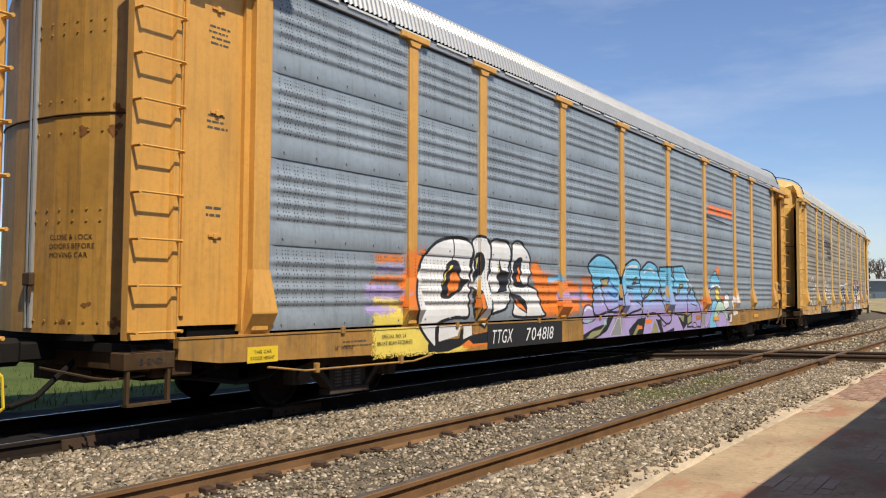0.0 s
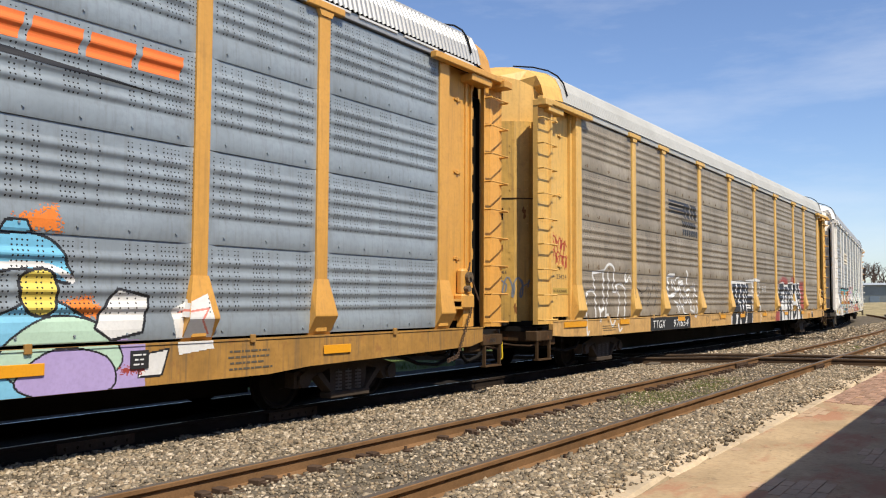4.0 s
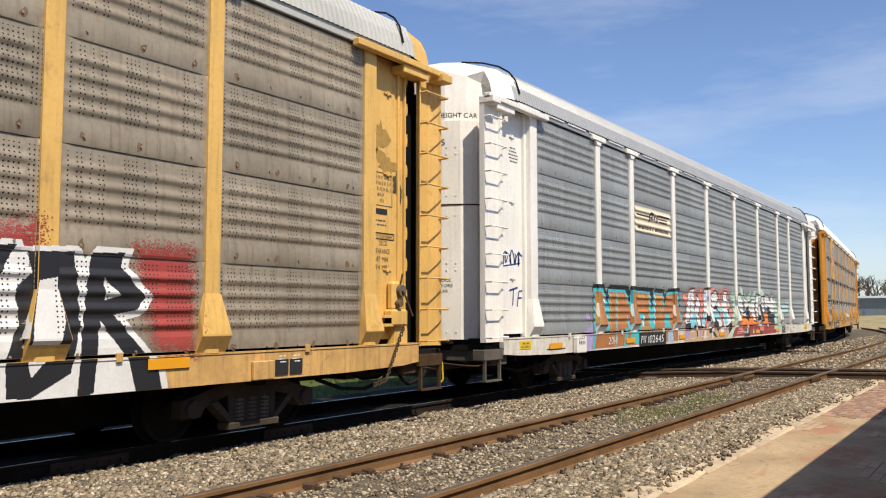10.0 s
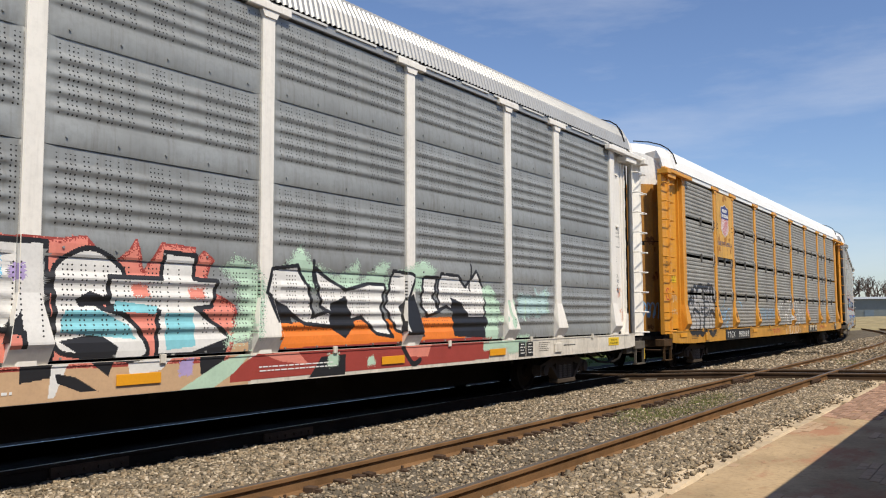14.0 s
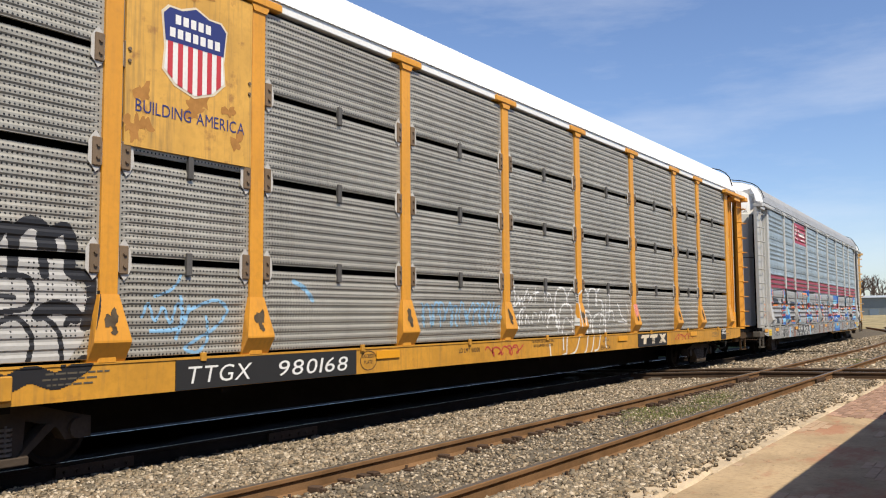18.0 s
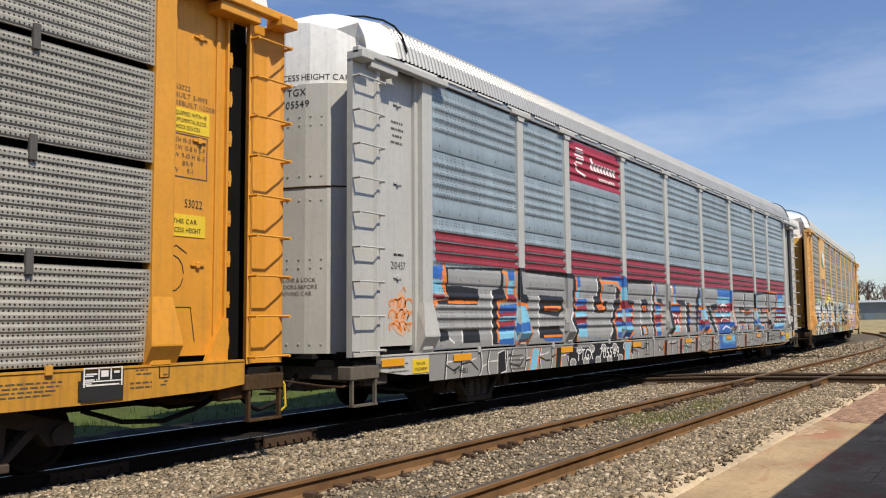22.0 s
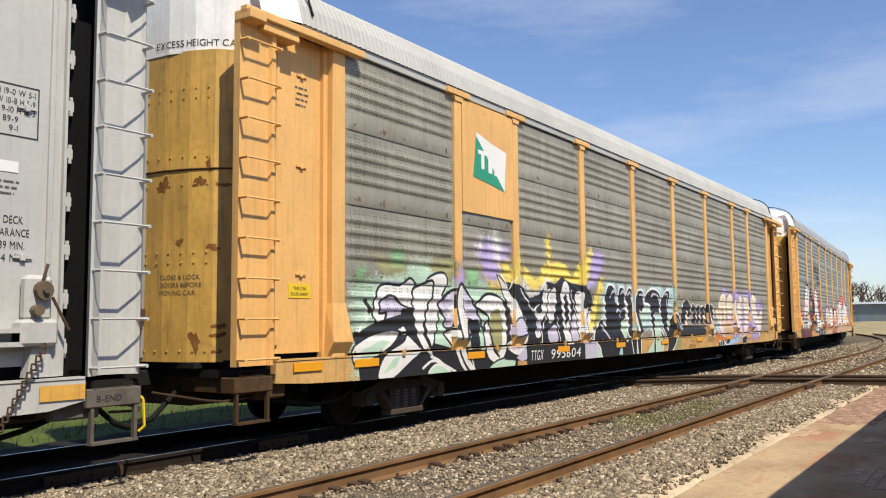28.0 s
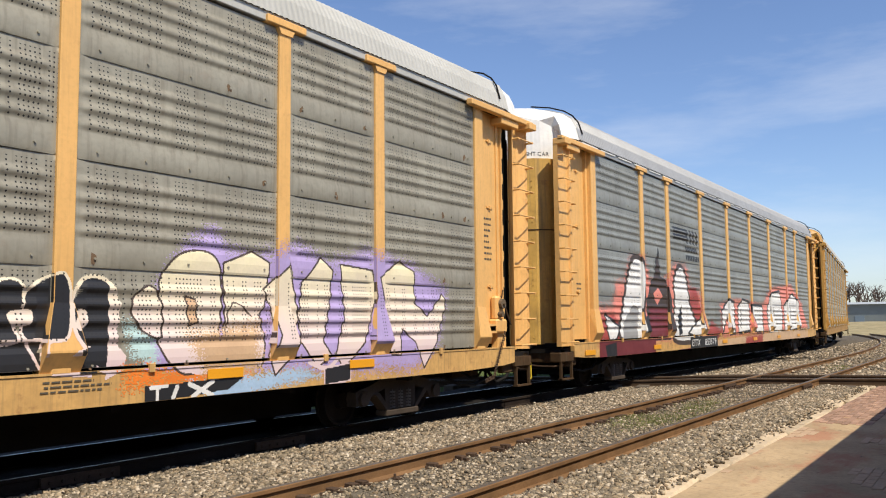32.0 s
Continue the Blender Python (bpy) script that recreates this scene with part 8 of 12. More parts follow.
def mural_3(w):
    w.piece("brown block letters edged in turquoise and black")
    w.patch("lilac", ((-9.87, 1.10), (-9.44, 1.22), (-9.43, 0.72), (-9.86, 0.70)), soft=0.06)
    w.bubble("lilac", ((-9.76, 1.42), (-9.64, 1.45), (-9.60, 1.34), (-9.73, 1.28)), soft=0.04)
    w.patch("brown", ((-9.42, 1.05), (-4.19, 1.09), (-4.19, 0.76), (-9.55, 0.73)))
    w.patch("black", ((-9.41, 2.07), (-8.86, 2.08), (-8.68, 1.92), (-8.55, 2.08), (-7.53, 2.08), (-7.35, 1.98), (-7.30, 2.08), (-5.86, 2.07), (-5.86, 1.74), (-5.74, 2.07), (-5.11, 2.05), (-5.04, 1.91), (-4.84, 2.08), (-3.93, 2.12), (-4.04, 1.09), (-9.44, 1.06)))
    w.patch("turq", ((-9.37, 1.98), (-8.86, 1.99), (-8.65, 1.62), (-8.58, 1.98), (-7.62, 1.98), (-7.39, 1.64), (-7.30, 1.99), (-6.09, 1.97), (-6.03, 1.51), (-5.83, 1.96), (-5.17, 1.95), (-5.13, 1.59), (-4.90, 1.98), (-3.99, 2.03), (-4.15, 1.09), (-9.40, 1.09)))
    w.patch("brown", ((-9.30, 1.91), (-8.91, 1.91), (-8.85, 1.56), (-8.91, 1.09), (-9.31, 1.10)))
    w.patch("brown", ((-8.56, 1.92), (-7.69, 1.92), (-7.36, 1.54), (-7.28, 1.17), (-7.61, 1.41), (-7.52, 1.10), (-8.58, 1.07)))
    w.patch("brown", ((-7.25, 1.95), (-6.15, 1.92), (-6.18, 1.14), (-6.53, 1.11), (-6.48, 1.44), (-6.90, 1.47), (-6.94, 1.10), (-7.33, 1.09)))
    w.patch("brown", ((-5.74, 1.92), (-5.24, 1.91), (-5.23, 1.47), (-4.95, 1.91), (-4.12, 1.97), (-4.27, 1.08), (-4.72, 1.11), (-4.77, 1.43), (-5.10, 1.43), (-5.17, 1.08), (-5.85, 1.09)))
    w.line("gold", 0.06, ((-9.21, 1.84), (-9.21, 1.24)))
    w.line("gold", 0.06, ((-8.49, 1.87), (-8.51, 1.14)))
    w.line("gold", 0.06, ((-8.07, 1.85), (-8.11, 1.28)))
    w.line("gold", 0.06, ((-6.87, 1.84), (-6.18, 1.83)))
    w.line("gold", 0.05, ((-7.15, 1.88), (-7.19, 1.37)))
    w.line("gold", 0.05, ((-6.16, 1.88), (-6.22, 1.22)))
    w.line("gold", 0.05, ((-5.68, 1.85), (-5.24, 1.85)))
    w.line("gold", 0.05, ((-5.34, 1.82), (-5.39, 1.35)))
    w.line("turq", 0.06, ((-8.16, 1.93), (-8.19, 1.12)))
    w.line("white", 0.05, ((-8.82, 1.80), (-8.85, 1.27)))
    w.line("white", 0.06, ((-6.55, 1.36), (-6.61, 1.15)))
    w.line("white", 0.05, ((-5.76, 1.89), (-5.83, 1.21)))
    w.line("orange", 0.04, ((-6.90, 1.52), (-6.31, 1.52)))
    w.patch("turq", ((-7.71, 1.15), (-7.52, 1.11), (-7.62, 0.73), (-7.82, 0.72)))
    w.patch("turq", ((-7.28, 1.16), (-6.74, 1.17), (-6.94, 0.75), (-7.51, 0.77)))
    w.patch("turq", ((-9.40, 1.04), (-9.30, 1.04), (-9.41, 0.72), (-9.52, 0.72)))
    w.line("turq", 0.05, ((-8.22, 1.07), (-8.29, 0.73)))
    w.patch("gold", ((-8.96, 1.07), (-8.63, 1.07), (-8.63, 1.01), (-8.96, 1.00)))
    w.patch("gold", ((-6.74, 1.15), (-6.08, 1.15), (-6.11, 1.08), (-6.74, 1.07)))
    w.patch("paleblue", ((-4.94, 1.01), (-4.58, 1.06), (-4.53, 0.77), (-4.97, 0.75)), soft=0.02)
    w.piece("white and teal letters with black edges on a salmon halo")
    w.patch("tan", ((-3.67, 1.03), (1.18, 1.17), (1.18, 0.65), (-3.66, 0.68)))
    w.patch("salmon", ((-3.63, 1.03), (-3.62, 1.30), (-3.71, 1.39), (-3.53, 1.52), (-3.47, 1.69), (-3.70, 1.85), (-3.64, 1.99), (-3.48, 1.97), (-3.35, 1.89), (-3.19, 2.16), (-2.68, 2.16), (-2.59, 2.10), (-2.59, 1.89), (-2.44, 2.17), (-2.36, 2.18), (-2.46, 1.83), (-2.29, 2.02), (-2.25, 2.15), (-2.09, 2.13), (-2.04, 1.84), (-1.96, 2.04), (-1.88, 2.17), (-1.14, 2.18), (-0.89, 2.22), (-0.73, 2.06), (-0.61, 1.96), (-0.41, 2.11), (-0.33, 2.23), (-0.23, 1.90), (-0.02, 2.21), (0.40, 2.19), (0.34, 1.99), (0.52, 2.16), (0.65, 2.08), (0.53, 1.77), (0.98, 1.58), (0.98, 1.22), (0.85, 0.98)), "red", 0.03, soft=0.03)
    w.patch("white", ((-3.15, 2.10), (-2.72, 2.14), (-2.73, 1.82), (-2.74, 1.55), (-2.60, 1.77), (-2.49, 1.97), (-2.20, 1.76), (-2.36, 1.46), (-2.42, 1.43), (-2.24, 1.34), (-2.19, 1.10), (-2.51, 1.09), (-2.55, 1.25), (-2.67, 1.44), (-2.77, 1.35), (-3.19, 1.01), (-3.55, 1.04), (-3.53, 1.41)), "black", 0.05)
    w.line("black", 0.05, ((-3.39, 1.24), (-3.16, 1.24), (-3.07, 1.70), (-3.11, 1.47)))
    w.patch("white", ((-1.87, 2.14), (-1.28, 2.15), (-1.25, 1.60), (-1.20, 1.12), (-1.50, 1.07), (-1.52, 1.33), (-1.69, 1.36), (-1.85, 1.05), (-2.19, 1.09), (-1.95, 1.56)), "black", 0.05)
    w.patch("black", ((-1.68, 1.33), (-1.53, 1.52), (-1.52, 1.30)))
    w.bubble("white", ((-1.21, 1.87), (-1.04, 2.05), (-0.79, 2.11), (-0.47, 1.93), (-0.52, 1.75), (-0.73, 1.57), (-0.41, 1.46), (-0.18, 1.17), (-0.29, 1.04), (-0.93, 1.10), (-1.17, 1.19), (-1.18, 1.53)), "black", 0.05)
    w.patch("black", ((-0.98, 1.63), (-0.83, 1.71), (-0.52, 1.60), (-0.73, 1.57), (-0.93, 1.56)))
    w.patch("black", ((-1.13, 1.24), (-0.72, 1.31), (-0.51, 1.17), (-0.62, 0.89), (-0.82, 1.04)))
    w.patch("white", ((-0.63, 1.85), (-0.02, 1.85), (0.02, 2.13), (0.42, 2.11), (0.40, 1.86), (0.72, 1.85), (0.65, 1.57), (0.43, 1.55), (0.94, 1.22), (0.40, 1.07), (-0.07, 1.07), (-0.05, 1.52), (-0.62, 1.57)), "black", 0.05)
    w.patch("teal", ((-3.06, 1.35), (-2.67, 1.47), (-2.57, 1.25), (-2.58, 1.10), (-3.16, 1.06)))
    w.patch("teal", ((-2.15, 1.18), (-1.95, 1.46), (-1.70, 1.46), (-1.86, 1.11)))
    w.patch("teal", ((-1.08, 1.53), (-0.73, 1.53), (-0.41, 1.39), (-0.30, 1.24), (-1.13, 1.32)))
    w.patch("teal", ((-0.54, 1.62), (-0.05, 1.57), (-0.09, 1.49), (-0.57, 1.52)))
    w.patch("teal", ((0.04, 1.50), (0.40, 1.50), (0.43, 1.15), (0.05, 1.12)))
    w.bubble("lilac", ((-3.08, 1.93), (-2.98, 1.96), (-2.97, 1.82), (-3.07, 1.80)), soft=0.02)
    w.bubble("lilac", ((-1.61, 1.92), (-1.50, 1.94), (-1.49, 1.81), (-1.60, 1.81)), soft=0.02)
    w.bubble("sky", ((-1.78, 1.98), (-1.70, 2.00), (-1.69, 1.82), (-1.78, 1.82)), soft=0.02)
    w.patch("salmon", ((-0.36, 1.79), (-0.17, 1.79), (-0.16, 1.66), (-0.35, 1.66)), soft=0.02)
    w.patch("salmon", ((0.34, 1.76), (0.55, 1.77), (0.55, 1.65), (0.34, 1.65)), soft=0.02)
    w.patch("black", ((-3.54, 1.18), (-3.09, 1.21), (-3.10, 1.02), (-3.53, 1.03)))
    w.patch("black", ((-1.50, 1.05), (-1.20, 1.16), (-1.17, 0.92), (-1.50, 0.88)))
    w.curve("black", 0.09, ((-2.84, 1.04), (-2.73, 1.11), (-2.62, 1.06), (-2.58, 0.86)))
    w.curve("black", 0.03, ((-2.02, 0.96), (-2.14, 0.78)))
    w.patch("lilac", ((-2.35, 1.00), (-2.23, 1.03), (-2.25, 0.85), (-2.36, 0.84)))
    w.patch("white", ((-1.94, 0.95), (-1.77, 1.00), (-1.80, 0.74), (-1.98, 0.74)))
    w.patch("white", ((-1.20, 1.06), (-1.03, 1.06), (-1.17, 0.73), (-1.23, 0.73)))
    w.patch("sky", ((-3.53, 0.97), (-3.29, 1.01), (-3.32, 0.80), (-3.57, 0.80)), soft=0.02)
    w.patch("black", ((-1.17, 0.95), (-0.97, 0.91), (-0.72, 0.76), (-0.92, 0.77), (-1.14, 0.86)))
    w.patch("white", ((-0.40, 1.01), (0.16, 1.08), (-0.01, 0.92), (-0.38, 0.88)))
    w.patch("lilac", ((0.22, 1.00), (0.40, 1.04), (0.38, 0.85), (0.22, 0.84)), soft=0.02)
    w.patch("black", ((0.47, 1.11), (0.91, 1.23), (0.78, 0.89), (0.50, 0.84)))
    w.piece("white and grey letters over green and orange with red on the sill")
    w.patch("mint", ((0.79, 1.99), (0.97, 2.12), (1.29, 2.05), (1.42, 1.78), (1.29, 1.22), (0.85, 1.15), (1.06, 1.54), (1.01, 1.85)), soft=0.06)
    w.patch("mint", ((1.76, 2.07), (2.04, 2.33), (2.19, 2.13), (2.72, 1.97), (3.12, 2.18), (3.20, 1.94), (3.63, 2.19), (3.81, 2.19), (3.72, 1.96), (4.66, 2.28), (4.96, 2.14), (4.75, 1.84), (1.69, 1.78)), soft=0.05)
    w.patch("mint", ((6.20, 1.87), (6.51, 1.96), (6.87, 1.66), (6.80, 1.06), (6.24, 1.02)), soft=0.05)
    w.patch("paleteal", ((7.52, 1.84), (8.20, 1.79), (8.65, 1.97), (8.71, 1.50), (7.50, 1.42)), soft=0.04)
    w.line("mint", 0.05, ((7.79, 1.78), (7.77, 1.38)))
    w.line("mint", 0.05, ((8.21, 1.85), (8.25, 1.44)))
    w.line("mint", 0.05, ((8.56, 1.91), (8.66, 1.53)))
    w.patch("orange", ((1.62, 1.38), (5.69, 1.45), (5.79, 1.03), (1.58, 1.07)))
    w.patch("red", ((0.91, 0.85), (1.42, 1.08), (6.60, 1.12), (6.47, 0.75), (1.29, 0.74), (0.91, 0.73)))
    w.patch("salmon", ((1.42, 1.02), (1.97, 1.04), (2.18, 0.87), (1.69, 0.93)))
    w.patch("salmon", ((4.06, 1.03), (4.83, 1.06), (4.73, 0.86), (4.25, 0.88)))
    w.patch("mint", ((0.22, 0.70), (0.79, 0.97), (1.29, 1.10), (0.97, 0.84), (0.67, 0.69)))
    w.patch("white", ((1.53, 2.02), (1.97, 2.08), (2.19, 1.79), (2.26, 1.45), (2.87, 1.63), (2.71, 1.32), (2.11, 1.37), (1.76, 1.54), (1.45, 1.74)), "black", 0.05)
    w.patch("black", ((1.45, 1.70), (1.83, 1.58), (1.90, 1.37), (1.58, 1.39)))
    w.patch("white", ((2.29, 2.06), (2.56, 1.93), (2.87, 1.80), (3.37, 1.90), (3.72, 1.89), (3.62, 1.54), (3.89, 1.17), (3.53, 1.22), (3.20, 1.45), (2.87, 1.37), (2.41, 1.58)), "black", 0.05)
    w.patch("black", ((2.59, 1.63), (2.87, 1.72), (3.06, 1.32), (2.87, 1.17), (2.56, 1.33)))
    w.patch("white", ((3.90, 2.09), (4.31, 2.07), (4.42, 2.03), (4.26, 1.73), (4.07, 1.54), (4.54, 1.26), (4.44, 1.14), (3.98, 1.26), (3.71, 1.59)), "black", 0.05)
    w.patch("black", ((4.04, 1.59), (4.36, 1.78), (4.49, 1.45), (4.68, 1.16), (4.25, 1.09)))
    w.patch("white", ((4.66, 2.03), (5.02, 2.04), (4.89, 1.74), (5.05, 1.53), (4.74, 1.45), (4.57, 1.64)), "black", 0.05)
    w.patch("white", ((5.10, 2.10), (5.59, 2.08), (5.81, 1.91), (6.11, 2.18), (6.39, 1.87), (6.37, 1.32), (5.69, 1.45), (5.26, 1.60), (5.05, 1.55), (5.01, 1.84)), "black", 0.05)
    w.patch("black", ((5.37, 1.75), (5.69, 1.65), (5.91, 1.44), (6.49, 1.44), (6.41, 1.10), (5.46, 1.14)))
    w.line("black", 0.05, ((2.26, 2.15), (2.29, 1.83)))
    w.line("black", 0.04, ((5.98, 2.28), (5.92, 1.86)))
    w.patch("black", ((2.18, 0.71), (2.40, 0.95), (2.87, 0.97), (2.86, 0.71)))
    w.curve("black", 0.08, ((4.07, 1.07), (4.34, 0.78), (4.53, 0.82)))
    w.patch("mint", ((2.52, 0.98), (2.74, 1.00), (2.71, 0.83), (2.52, 0.82)), soft=0.02)
    w.patch("mint", ((3.32, 0.90), (3.46, 0.93), (3.49, 0.80), (3.32, 0.79)), soft=0.02)
    w.patch("mint", ((6.31, 1.02), (6.60, 1.03), (6.59, 0.88), (6.31, 0.89)), soft=0.02)
    w.patch("mint", ((6.48, 1.07), (7.90, 1.12), (7.75, 0.93), (6.47, 0.89)), soft=0.03)
    w.piece("pale green drips and bubbles beside the letters")
    w.bubble("mint", ((6.30, 1.85), (6.41, 1.94), (6.57, 1.96), (6.69, 1.86), (6.69, 1.76), (6.47, 1.75), (6.33, 1.77)), soft=0.03)
    w.curve("mint", 0.06, ((6.47, 1.52), (6.52, 1.36)))
    w.curve("mint", 0.07, ((6.54, 1.65), (6.67, 1.70), (6.76, 1.55), (6.73, 1.41), (6.62, 1.39)))
    w.curve("mint", 0.05, ((6.70, 1.36), (6.71, 1.15)))
    w.curve("mint", 0.06, ((6.84, 1.63), (6.85, 1.49)))
    w.bubble("mint", ((6.85, 1.47), (7.06, 1.44), (7.06, 1.36), (6.88, 1.36)))
    w.curve("mint", 0.08, ((7.15, 1.69), (7.17, 1.49), (7.27, 1.38)))
    w.curve("mint", 0.08, ((7.34, 1.72), (7.42, 1.49), (7.38, 1.55)))
    w.bubble("mint", ((7.16, 1.38), (7.25, 1.41), (7.32, 1.35), (7.24, 1.24), (7.17, 1.27)))
    w.patch("mint", ((6.40, 1.27), (6.77, 1.27), (6.74, 1.10), (6.39, 1.09)), soft=0.02)
    w.line("paleteal", 0.06, ((7.61, 1.75), (7.86, 1.75)), soft=0.03)
    w.line("paleteal", 0.06, ((7.73, 1.73), (7.71, 1.43)), soft=0.03)
    w.curve("paleteal", 0.06, ((7.90, 1.76), (7.93, 1.43)), soft=0.03)
    w.curve("paleteal", 0.06, ((7.86, 1.75), (8.05, 1.70), (8.08, 1.49)), soft=0.03)
    w.curve("paleteal", 0.06, ((8.20, 1.92), (8.22, 1.77), (8.17, 1.49), (8.36, 1.46)), soft=0.03)
    w.line("paleteal", 0.05, ((8.16, 1.64), (8.36, 1.66)), soft=0.03)
    w.line("paleteal", 0.06, ((8.40, 1.80), (8.50, 1.55), (8.71, 1.87)), soft=0.03)
    w.bubble("mint", ((7.11, 0.92), (7.33, 0.96), (7.52, 0.92), (7.50, 0.83), (7.17, 0.81)), soft=0.02)
    w.patch("mint", ((6.80, 1.04), (7.07, 1.03), (7.23, 0.97), (7.02, 0.93)), soft=0.02)


def mural_4(w):
    w.piece("grey bubble letters with a thick black outline")
    w.patch("cloud", ((-11.75, 1.79), (-11.51, 1.96), (-11.45, 2.13), (-11.09, 2.24), (-10.88, 2.23), (-10.74, 2.27), (-10.52, 2.25), (-10.36, 2.20), (-10.13, 2.25), (-9.88, 2.29), (-9.57, 2.25), (-9.52, 1.86), (-9.29, 1.66), (-9.33, 1.26), (-9.51, 1.04), (-10.26, 1.04), (-11.58, 1.01), (-11.73, 1.26)))
    w.curve("black", 0.13, ((-11.74, 1.39), (-11.71, 1.58), (-11.75, 1.74), (-11.60, 1.85), (-11.51, 1.91), (-11.51, 2.05), (-11.39, 2.11), (-11.32, 1.97), (-11.29, 1.78)))
    w.curve("black", 0.10, ((-11.30, 2.09), (-11.26, 2.20), (-11.15, 2.24), (-11.04, 2.16), (-11.02, 1.93)))
    w.curve("black", 0.14, ((-11.02, 1.99), (-10.95, 2.16), (-10.74, 2.25), (-10.56, 2.25), (-10.40, 2.14), (-10.34, 1.89), (-10.31, 1.59), (-10.35, 1.28), (-10.42, 1.07)))
    w.curve("black", 0.10, ((-10.44, 2.13), (-10.35, 2.23), (-10.25, 2.21), (-10.19, 2.15), (-10.13, 2.25), (-10.04, 2.19), (-10.04, 1.84)))
    w.curve("black", 0.12, ((-10.04, 2.16), (-9.96, 2.28), (-9.84, 2.31), (-9.72, 2.21), (-9.68, 2.05)))
    w.curve("black", 0.09, ((-9.79, 2.20), (-9.74, 1.85)))
    w.curve("black", 0.12, ((-9.66, 2.24), (-9.55, 2.28), (-9.48, 2.12), (-9.49, 1.89), (-9.29, 1.83), (-9.26, 1.59), (-9.32, 1.39)))
    w.curve("black", 0.05, ((-10.22, 2.08), (-10.24, 1.84), (-10.00, 1.84), (-9.87, 1.78), (-9.88, 1.56), (-10.15, 1.50), (-10.25, 1.37)))
    w.line("black", 0.05, ((-10.23, 1.66), (-10.02, 1.64)))
    w.curve("black", 0.10, ((-11.34, 1.55), (-11.21, 1.61), (-11.04, 1.55), (-10.94, 1.55), (-10.80, 1.47), (-10.73, 1.29), (-10.77, 1.06)))
    w.curve("black", 0.05, ((-11.37, 1.47), (-11.24, 1.50), (-11.13, 1.38), (-11.10, 1.24), (-11.14, 1.05)))
    w.curve("black", 0.08, ((-11.71, 1.36), (-11.65, 1.44), (-11.53, 1.47), (-11.49, 1.39), (-11.59, 1.34)))
    w.curve("black", 0.05, ((-11.05, 1.78), (-10.87, 1.79), (-10.74, 1.67), (-10.78, 1.47)))
    w.curve("black", 0.05, ((-11.47, 1.77), (-11.44, 1.86), (-11.40, 1.80), (-11.42, 1.72), (-11.47, 1.74)))
    w.line("black", 0.05, ((-10.65, 1.64), (-10.46, 1.47)))
    w.line("black", 0.05, ((-10.67, 1.50), (-10.44, 1.62)))
    w.line("black", 0.05, ((-10.57, 1.69), (-10.54, 1.45)))
    w.curve("black", 0.13, ((-9.78, 1.49), (-9.65, 1.56), (-9.47, 1.53), (-9.43, 1.46)))
    w.curve("black", 0.05, ((-9.78, 1.49), (-9.59, 1.33), (-9.55, 1.01)))
    w.curve("black", 0.06, ((-9.52, 1.40), (-9.43, 1.49), (-9.26, 1.46)))
    w.curve("black", 0.05, ((-10.19, 1.40), (-9.99, 1.46), (-9.84, 1.27), (-9.90, 0.99)))
    w.curve("black", 0.16, ((-11.68, 1.34), (-11.73, 1.20), (-11.65, 1.04), (-11.42, 0.98), (-11.26, 1.01), (-11.11, 0.95), (-10.86, 1.00), (-10.64, 0.92), (-10.34, 1.01), (-10.10, 0.89), (-9.86, 0.96), (-9.60, 0.89), (-9.33, 1.03)))
    w.curve("scrawl", 0.03, ((-8.70, 1.46), (-8.63, 1.60), (-8.55, 1.42), (-8.45, 1.56), (-8.36, 1.39), (-8.27, 1.60), (-8.17, 1.42)))
    w.curve("scrawl", 0.03, ((-8.55, 1.67), (-8.34, 1.75), (-8.23, 1.89)))
    w.curve("scrawl", 0.04, ((-8.60, 1.32), (-8.23, 1.35), (-8.12, 1.57)))
    w.curve("scrawl", 0.04, ((-8.23, 1.67), (-8.21, 1.46), (-8.28, 1.24)))
    w.curve("scrawl", 0.035, ((-8.12, 1.53), (-7.78, 1.64), (-7.60, 1.53), (-7.77, 1.34), (-8.00, 1.23), (-8.17, 1.13), (-8.00, 1.09), (-7.87, 1.23), (-7.89, 1.46)))
    w.curve("scrawl", 0.06, ((-6.56, 1.88), (-6.38, 1.80), (-6.23, 1.66)))
    w.piece("white handwriting and outline bubble letters")
    w.curve("white", 0.035, ((-1.16, 1.94), (-1.12, 1.73), (-1.21, 1.58), (-1.04, 1.67), (-1.01, 1.79), (-0.97, 1.64), (-0.90, 1.76), (-0.85, 1.64)))
    w.curve("white", 0.03, ((-0.82, 1.70), (-0.74, 1.83), (-0.66, 1.92), (-0.62, 1.68), (-0.54, 1.80), (-0.50, 1.68)))
    w.line("white", 0.03, ((-0.38, 1.93), (-0.37, 1.68)))
    w.line("white", 0.03, ((-0.46, 1.84), (-0.25, 1.87)))
    w.line("white", 0.03, ((-0.03, 1.91), (-0.01, 1.68)))
    w.curve("white", 0.03, ((0.08, 1.69), (0.10, 1.85), (0.22, 1.82), (0.24, 1.70)))
    w.curve("white", 0.04, ((-0.97, 1.49), (-1.00, 1.25), (-1.14, 1.23), (-1.23, 1.11)))
    w.curve("white", 0.03, ((-1.15, 1.37), (-0.85, 1.58), (-0.74, 1.58)))
    w.line("white", 0.03, ((-0.85, 1.55), (-0.91, 1.28)))
    w.curve("white", 0.03, ((-0.77, 1.31), (-0.71, 1.46), (-0.63, 1.30)))
    w.curve("white", 0.03, ((-0.53, 1.30), (-0.45, 1.49), (-0.33, 1.46)))
    w.curve("white", 0.03, ((-0.27, 1.33), (-0.16, 1.52), (-0.09, 1.33)))
    w.curve("white", 0.03, ((-0.01, 1.36), (0.03, 1.49)))
